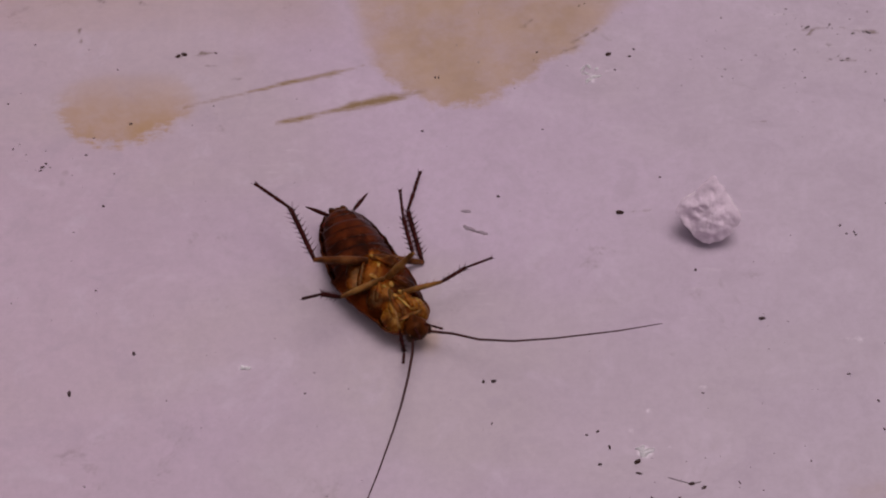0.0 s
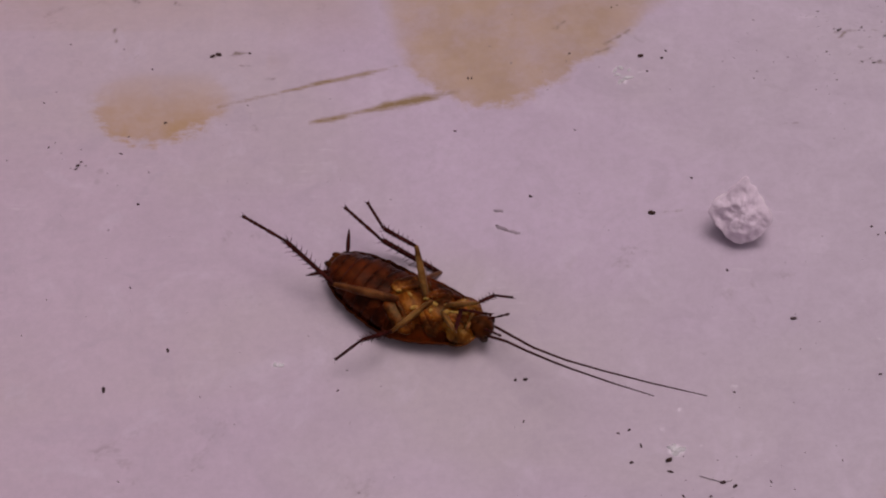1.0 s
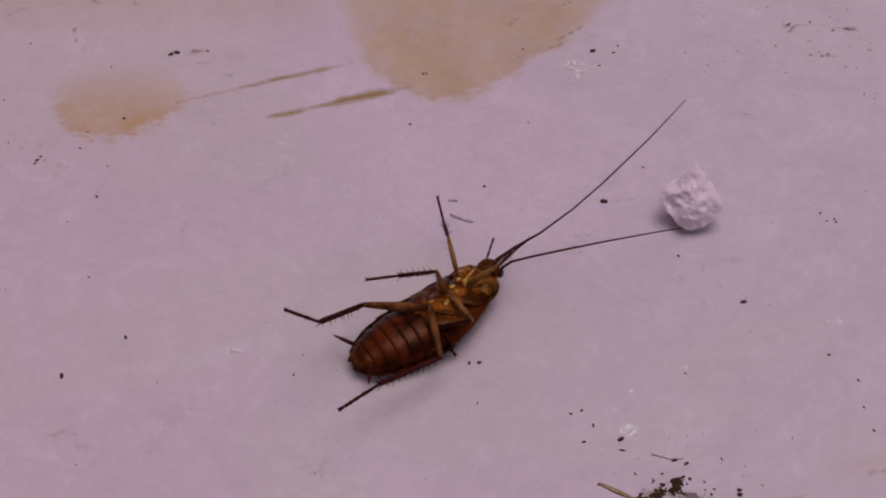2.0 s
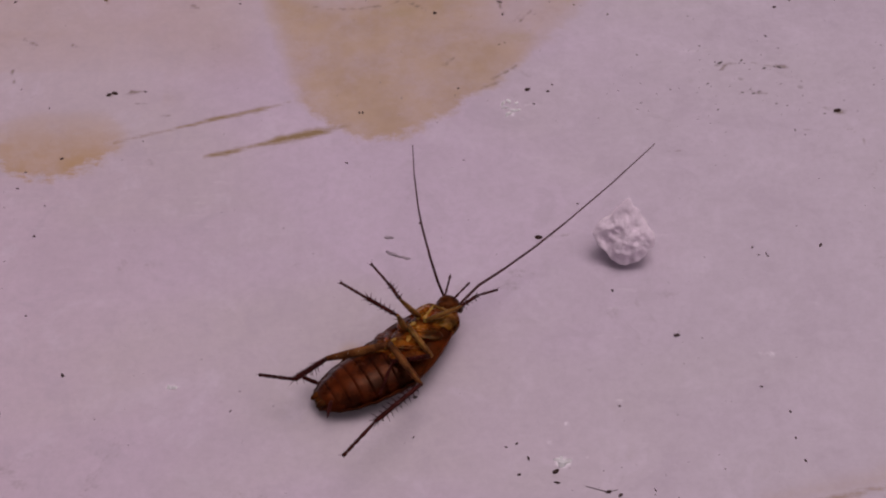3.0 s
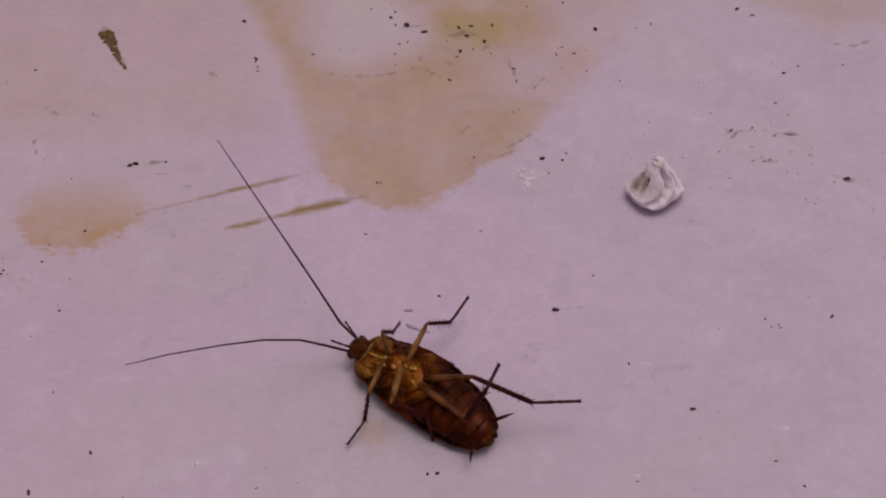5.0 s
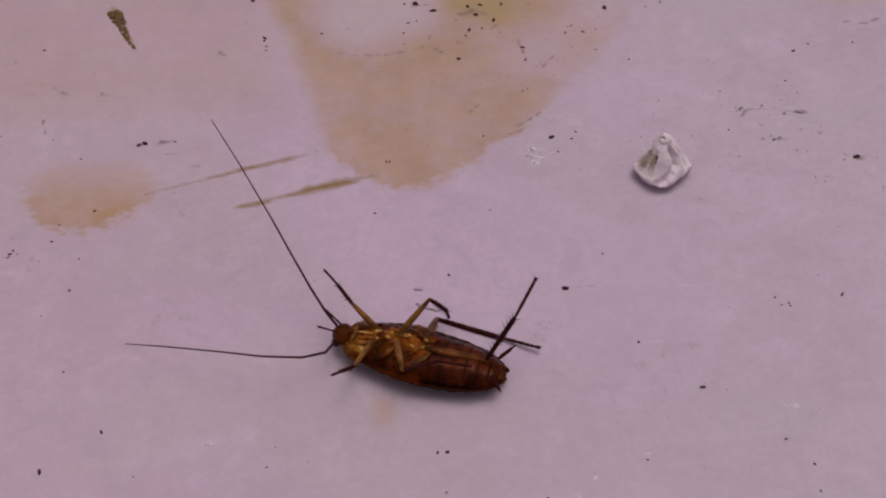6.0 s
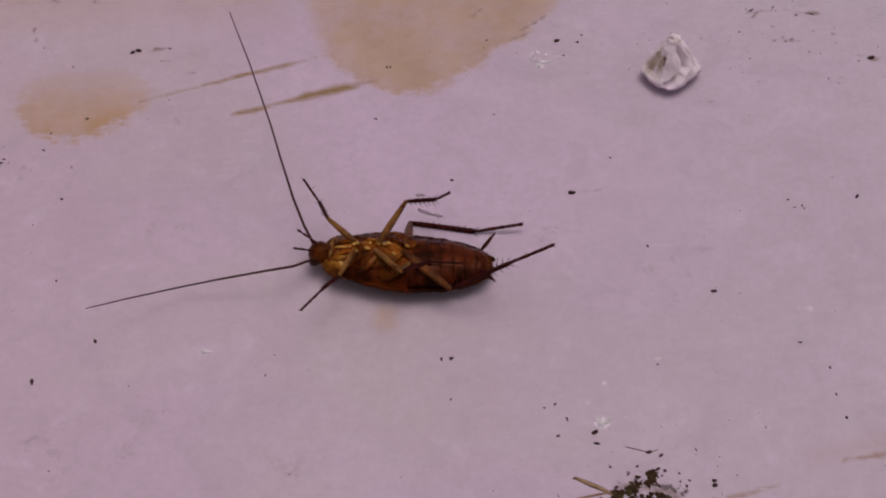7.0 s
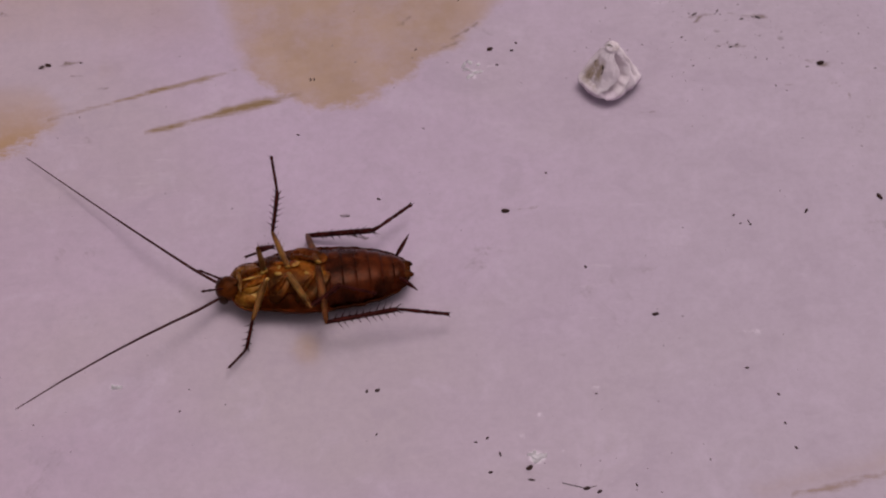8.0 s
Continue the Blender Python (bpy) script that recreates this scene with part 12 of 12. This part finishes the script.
        (6.5, pose(0.01282, -0.00136, -0.00320, 2.8, 27.4, -8.4)),
        (6.65, pose(0.01294, -0.00153, -0.00275, -3.0, 24.2, -11.2)),
        (6.8, pose(0.01294, -0.00160, -0.00273, -8.8, 23.1, -13.2)),
        (6.9, pose(0.01296, -0.00160, -0.00266, -9.3, 22.8, -13.6)),
        (7, pose(0.01305, -0.00151, -0.00238, -9.1, 21.1, -13.1)),
        (7.1, pose(0.01321, -0.00110, -0.00201, -8.2, 17.9, -9.7)),
        (7.2, pose(0.01335, -0.00036, -0.00157, -6.9, 14.4, -4.1)),
        (7.35, pose(0.01338, 0.00051, -0.00132, -3.4, 13.0, 1.3)),
        (7.5, pose(0.01335, 0.00050, -0.00147, -0.3, 13.8, 1.4)),
        (7.6, pose(0.01330, -0.00033, -0.00183, -2.2, 16.5, -4.0)),
        (7.7, pose(0.01322, -0.00064, -0.00211, -4.3, 18.6, -6.4)),
        (7.85, pose(0.01294, -0.00084, -0.00298, -3.0, 26.4, -8.0)),
        (8, pose(0.01259, -0.00122, -0.00369, -0.5, 33.2, -10.9)),
    ])
    walk(antennae["R"][4], [
        (0, pose(0.01819, -0.00154, 0.00446, 0.2, -24.1, -8.9)),
        (0.15, pose(0.01868, 0.00114, 0.00275, -1.4, -15.5, 5.1)),
        (0.3, pose(0.01867, 0.00273, 0.00139, -0.6, -8.4, 13.8)),
        (0.4, pose(0.01880, 0.00123, 0.00203, -0.4, -11.6, 5.6)),
        (0.5, pose(0.01882, -0.00051, 0.00214, 0.6, -12.5, -4.0)),
        (0.65, pose(0.01886, -0.00007, 0.00154, -7.4, 16.1, 27.1)),
        (0.8, pose(0.01872, 0.00071, 0.00169, 9.3, 34.2, 76.3)),
        (0.9, pose(0.01880, -0.00117, 0.00167, -17.1, 11.4, 24.0)),
        (1, pose(0.01832, -0.00387, 0.00192, -21.5, -13.2, -18.1)),
        (1.1, pose(0.01814, -0.00484, 0.00093, -26.4, 7.9, -3.2)),
        (1.2, pose(0.01796, -0.00530, 0.00011, -18.9, 28.3, 19.9)),
        (1.357, pose(0.01803, -0.00497, -0.00095, -19.4, 30.7, 19.8)),
        (1.514, pose(0.01801, -0.00318, -0.00369, -17.1, 39.9, 27.1)),
        (1.671, pose(0.01672, -0.00019, -0.00715, -9.3, 51.7, 45.1)),
        (1.829, pose(0.01397, 0.00237, -0.00976, 3.4, 60.1, 71.2)),
        (1.986, pose(0.01181, 0.00315, -0.01080, 6.0, 64.7, 85.7)),
        (2.143, pose(0.01065, 0.00310, -0.01122, 1.3, 67.8, 89.2)),
        (2.3, pose(0.01039, 0.00312, -0.01126, -6.1, 67.9, 86.1)),
        (2.4, pose(0.01681, 0.00305, -0.00591, -34.3, 33.7, 28.2)),
        (2.5, pose(0.01868, -0.00282, 0.00085, -32.0, -1.8, -7.9)),
        (2.65, pose(0.01866, -0.00289, 0.00093, -32.6, -3.8, -4.7)),
        (2.8, pose(0.01859, -0.00316, 0.00084, -33.5, -4.4, -2.8)),
        (2.9, pose(0.01850, -0.00363, 0.00057, -34.6, -3.5, -5.4)),
        (3, pose(0.01844, -0.00393, 0.00028, -36.0, -1.8, -9.0)),
        (3.1, pose(0.01850, -0.00375, -0.00035, -37.1, 4.2, -14.6)),
        (3.2, pose(0.01853, -0.00354, -0.00067, -38.3, 8.4, -18.9)),
        (3.35, pose(0.01867, -0.00231, -0.00168, -36.7, 12.2, -9.7)),
        (3.5, pose(0.01871, -0.00037, -0.00251, -34.1, 14.1, 2.3)),
        (3.65, pose(0.01892, -0.00075, -0.00081, -33.9, 6.0, -1.8)),
        (3.8, pose(0.01886, -0.00121, 0.00149, -33.1, -3.2, -7.1)),
        (3.9, pose(0.01881, -0.00155, 0.00173, -32.2, -4.6, -8.5)),
        (4, pose(0.01878, -0.00206, 0.00137, -31.3, -4.0, -10.4)),
        (4.1, pose(0.01855, -0.00213, 0.00295, -31.0, -12.2, -9.1)),
        (4.2, pose(0.01816, -0.00183, 0.00456, -32.2, -20.6, -6.3)),
        (4.357, pose(0.01827, -0.00171, 0.00427, -32.1, -19.0, -5.8)),
        (4.514, pose(0.01849, -0.00163, 0.00352, -31.8, -15.0, -5.5)),
        (4.671, pose(0.01874, -0.00166, 0.00217, -31.5, -8.2, -5.7)),
        (4.829, pose(0.01883, -0.00217, 0.00037, -31.5, 0.5, -7.7)),
        (4.986, pose(0.01862, -0.00299, -0.00131, -32.1, 8.8, -10.8)),
        (5.143, pose(0.01834, -0.00357, -0.00240, -33.3, 14.8, -13.0)),
        (5.3, pose(0.01818, -0.00365, -0.00309, -34.5, 18.8, -13.0)),
        (5.4, pose(0.01814, -0.00389, -0.00304, -35.2, 19.7, -12.7)),
        (5.5, pose(0.01802, -0.00420, -0.00320, -36.3, 21.0, -12.9)),
        (5.65, pose(0.01806, -0.00343, -0.00382, -39.6, 22.0, -12.4)),
        (5.8, pose(0.01778, -0.00400, -0.00422, -43.9, 21.9, -17.3)),
        (5.9, pose(0.01819, -0.00343, -0.00333, -42.4, 20.0, -14.5)),
        (6, pose(0.01855, -0.00251, -0.00252, -40.3, 18.2, -10.4)),
        (6.15, pose(0.01854, -0.00208, -0.00294, -38.7, 19.2, -8.1)),
        (6.3, pose(0.01832, -0.00173, -0.00404, -37.7, 22.9, -5.8)),
        (6.4, pose(0.01791, -0.00181, -0.00520, -37.9, 27.2, -5.9)),
        (6.5, pose(0.01765, -0.00207, -0.00573, -38.8, 29.1, -7.0)),
        (6.65, pose(0.01786, -0.00251, -0.00500, -43.4, 25.0, -9.6)),
        (6.8, pose(0.01786, -0.00275, -0.00489, -47.8, 23.8, -11.2)),
        (6.9, pose(0.01789, -0.00280, -0.00480, -48.3, 24.3, -11.4)),
        (7, pose(0.01805, -0.00266, -0.00435, -48.1, 23.1, -10.8)),
        (7.1, pose(0.01836, -0.00198, -0.00370, -47.1, 20.5, -7.4)),
        (7.2, pose(0.01867, -0.00075, -0.00294, -45.7, 17.2, -1.8)),
        (7.35, pose(0.01874, 0.00063, -0.00255, -42.5, 13.3, 3.3)),
        (7.5, pose(0.01870, 0.00063, -0.00278, -40.0, 11.6, 2.8)),
        (7.6, pose(0.01856, -0.00069, -0.00339, -41.3, 14.3, -1.8)),
        (7.7, pose(0.01839, -0.00123, -0.00385, -42.7, 16.5, -3.6)),
        (7.85, pose(0.01781, -0.00153, -0.00543, -41.5, 23.1, -6.2)),
        (8, pose(0.01711, -0.00210, -0.00670, -39.7, 28.7, -10.3)),
    ])
    walk(antennae["R"][5], [
        (0, pose(0.02585, -0.00273, 0.00793, 0.2, -26.2, -10.0)),
        (0.15, pose(0.02683, 0.00187, 0.00502, -2.1, -17.0, 5.6)),
        (0.3, pose(0.02683, 0.00475, 0.00264, -1.3, -9.4, 15.8)),
        (0.4, pose(0.02708, 0.00206, 0.00373, -0.9, -13.0, 6.4)),
        (0.5, pose(0.02710, -0.00109, 0.00397, 0.5, -14.2, -4.7)),
        (0.575, pose(0.02656, 0.00129, 0.00149, -12.3, 6.5, 22.1)),
        (0.65, pose(0.02613, 0.00365, -0.00081, -13.8, 30.0, 47.4)),
        (0.8, pose(0.02038, 0.00753, -0.00310, 23.1, 38.1, 112.8)),
        (0.9, pose(0.02642, 0.00221, -0.00002, -18.3, 23.8, 44.2)),
        (0.95, pose(0.02635, -0.00205, 0.00194, -30.0, 6.0, 11.3)),
        (1, pose(0.02618, -0.00645, 0.00387, -31.1, -15.0, -18.8)),
        (1.1, pose(0.02654, -0.00531, -0.00024, -32.9, 17.7, 11.0)),
        (1.2, pose(0.02499, -0.00276, -0.00393, -9.3, 38.0, 51.8)),
        (1.357, pose(0.02491, -0.00249, -0.00529, -10.3, 38.6, 51.5)),
        (1.514, pose(0.02382, -0.00021, -0.00914, -6.0, 43.8, 60.4)),
        (1.671, pose(0.02043, 0.00354, -0.01382, 3.3, 50.4, 79.1)),
        (1.829, pose(0.01534, 0.00638, -0.01713, 11.7, 55.4, 99.8)),
        (1.986, pose(0.01209, 0.00677, -0.01849, 8.1, 61.5, 106.7)),
        (2.143, pose(0.01069, 0.00631, -0.01910, -3.4, 66.2, 102.3)),
        (2.3, pose(0.01060, 0.00631, -0.01914, -16.2, 66.2, 93.2)),
        (2.4, pose(0.02305, 0.00640, -0.01062, -49.4, 33.5, 29.7)),
        (2.5, pose(0.02710, -0.00400, 0.00111, -47.8, -1.8, -8.0)),
        (2.65, pose(0.02711, -0.00357, 0.00148, -48.6, -4.8, -2.1)),
        (2.8, pose(0.02706, -0.00358, 0.00151, -49.8, -6.1, 1.7)),
        (2.9, pose(0.02695, -0.00444, 0.00110, -50.9, -5.0, -1.4)),
        (3, pose(0.02683, -0.00526, 0.00055, -52.2, -2.7, -6.8)),
        (3.1, pose(0.02670, -0.00589, -0.00096, -54.0, 5.4, -17.2)),
        (3.2, pose(0.02648, -0.00627, -0.00192, -56.1, 11.2, -25.5)),
        (3.35, pose(0.02687, -0.00370, -0.00348, -54.5, 14.3, -13.3)),
        (3.5, pose(0.02695, -0.00004, -0.00458, -51.4, 14.7, 2.4)),
        (3.65, pose(0.02738, -0.00101, -0.00171, -51.6, 6.4, -3.4)),
        (3.8, pose(0.02728, -0.00225, 0.00195, -50.6, -2.6, -10.7)),
        (3.9, pose(0.02718, -0.00279, 0.00242, -49.4, -4.9, -11.5)),
        (4, pose(0.02712, -0.00359, 0.00195, -48.5, -4.9, -12.5)),
        (4.1, pose(0.02675, -0.00343, 0.00476, -48.6, -13.8, -10.4)),
        (4.2, pose(0.02607, -0.00269, 0.00755, -50.2, -22.5, -7.0)),
        (4.357, pose(0.02626, -0.00253, 0.00703, -50.1, -20.7, -6.6)),
        (4.514, pose(0.02666, -0.00241, 0.00572, -49.7, -16.3, -6.1)),
        (4.671, pose(0.02711, -0.00250, 0.00339, -49.5, -8.8, -6.1)),
        (4.829, pose(0.02725, -0.00329, 0.00030, -49.7, 0.6, -7.9)),
        (4.986, pose(0.02687, -0.00456, -0.00262, -50.6, 9.8, -10.6)),
        (5.143, pose(0.02635, -0.00543, -0.00458, -51.8, 16.7, -12.4)),
        (5.3, pose(0.02602, -0.00545, -0.00584, -53.0, 21.6, -11.8)),
        (5.4, pose(0.02594, -0.00565, -0.00591, -53.6, 23.8, -10.6)),
        (5.5, pose(0.02576, -0.00597, -0.00624, -54.7, 26.1, -10.2)),
        (5.65, pose(0.02576, -0.00513, -0.00699, -58.7, 25.2, -10.5)),
        (5.8, pose(0.02531, -0.00634, -0.00740, -63.1, 23.7, -15.6)),
        (5.9, pose(0.02591, -0.00543, -0.00625, -61.5, 24.0, -13.3)),
        (6, pose(0.02649, -0.00398, -0.00517, -58.9, 23.6, -9.5)),
        (6.15, pose(0.02649, -0.00321, -0.00572, -57.0, 23.7, -7.2)),
        (6.3, pose(0.02611, -0.00253, -0.00734, -55.6, 26.4, -5.0)),
        (6.4, pose(0.02544, -0.00259, -0.00908, -55.6, 29.6, -4.8)),
        (6.5, pose(0.02502, -0.00298, -0.00987, -56.5, 30.7, -5.7)),
        (6.65, pose(0.02546, -0.00379, -0.00859, -61.0, 25.7, -8.0)),
        (6.8, pose(0.02548, -0.00425, -0.00833, -64.7, 24.6, -9.1)),
        (6.9, pose(0.02548, -0.00433, -0.00829, -65.1, 25.6, -9.3)),
        (7, pose(0.02573, -0.00414, -0.00769, -65.0, 25.0, -8.6)),
        (7.1, pose(0.02626, -0.00300, -0.00668, -63.8, 23.1, -5.0)),
        (7.2, pose(0.02678, -0.00099, -0.00545, -62.4, 19.9, 0.7)),
        (7.35, pose(0.02700, 0.00110, -0.00450, -59.1, 13.5, 5.3)),
        (7.5, pose(0.02701, 0.00104, -0.00449, -56.6, 9.4, 4.1)),
        (7.6, pose(0.02679, -0.00095, -0.00549, -57.3, 12.1, 0.2)),
        (7.7, pose(0.02653, -0.00174, -0.00628, -58.2, 14.4, -0.9)),
        (7.85, pose(0.02559, -0.00239, -0.00875, -57.4, 19.7, -4.5)),
        (8, pose(0.02444, -0.00343, -0.01078, -56.3, 24.2, -9.8)),
    ])
    walk(plaster_flake, [
        (0, pose(0.03577, 0.00455, 0.00303, -44.6, 144.9, 21.7)),
        (3.1, pose(0.03577, 0.00455, 0.00303, -44.6, 144.9, 21.7)),
        (3.2, pose(0.03790, 0.00200, 0.00291, -63.5, 163.4, 13.3)),
        (3.23, pose(0.04100, 0.00080, 0.00429, -91.5, -161.0, 13.9)),
        (3.27, pose(0.04700, -0.00150, 0.00443, 6.8, -52.9, -110.2)),
        (3.3, pose(0.05370, -0.00460, 0.00498, -66.7, -12.7, -63.6)),
        (3.4, pose(0.05700, -0.00540, 0.00447, -64.8, 10.4, -80.5)),
        (3.5, pose(0.05560, -0.00590, 0.00478, -70.5, 32.9, -99.6)),
        (3.6, pose(0.05750, -0.00360, 0.00437, 90.4, 128.6, 50.4)),
        (3.7, pose(0.06200, -0.00320, 0.00322, 51.4, 123.3, 1.4)),
        (3.75, pose(0.06050, 0.00120, 0.00465, -20.9, 34.9, -88.6)),
        (3.8, pose(0.05860, 0.00520, 0.00425, 14.8, -26.4, -85.5)),
        (3.85, pose(0.05700, 0.00900, 0.00368, -68.9, -118.8, 16.4)),
        (3.9, pose(0.05550, 0.01300, 0.00431, -4.6, -171.1, -27.4)),
        (3.95, pose(0.05240, 0.01700, 0.00293, 44.4, 126.2, -4.4)),
        (4, pose(0.05000, 0.01870, 0.00482, -26.9, 41.4, -92.3)),
        (4.1, pose(0.04360, 0.02470, 0.00394, 0.0, -0.0, -82.0)),
        (4.2, pose(0.04320, 0.02550, 0.00394, 0.0, -0.0, -82.0)),
        (5.2, pose(0.03980, 0.02770, 0.00394, 0.0, -0.0, -47.0)),
        (8, pose(0.03980, 0.02770, 0.00394, 0.0, -0.0, -47.0)),
    ])


motions()
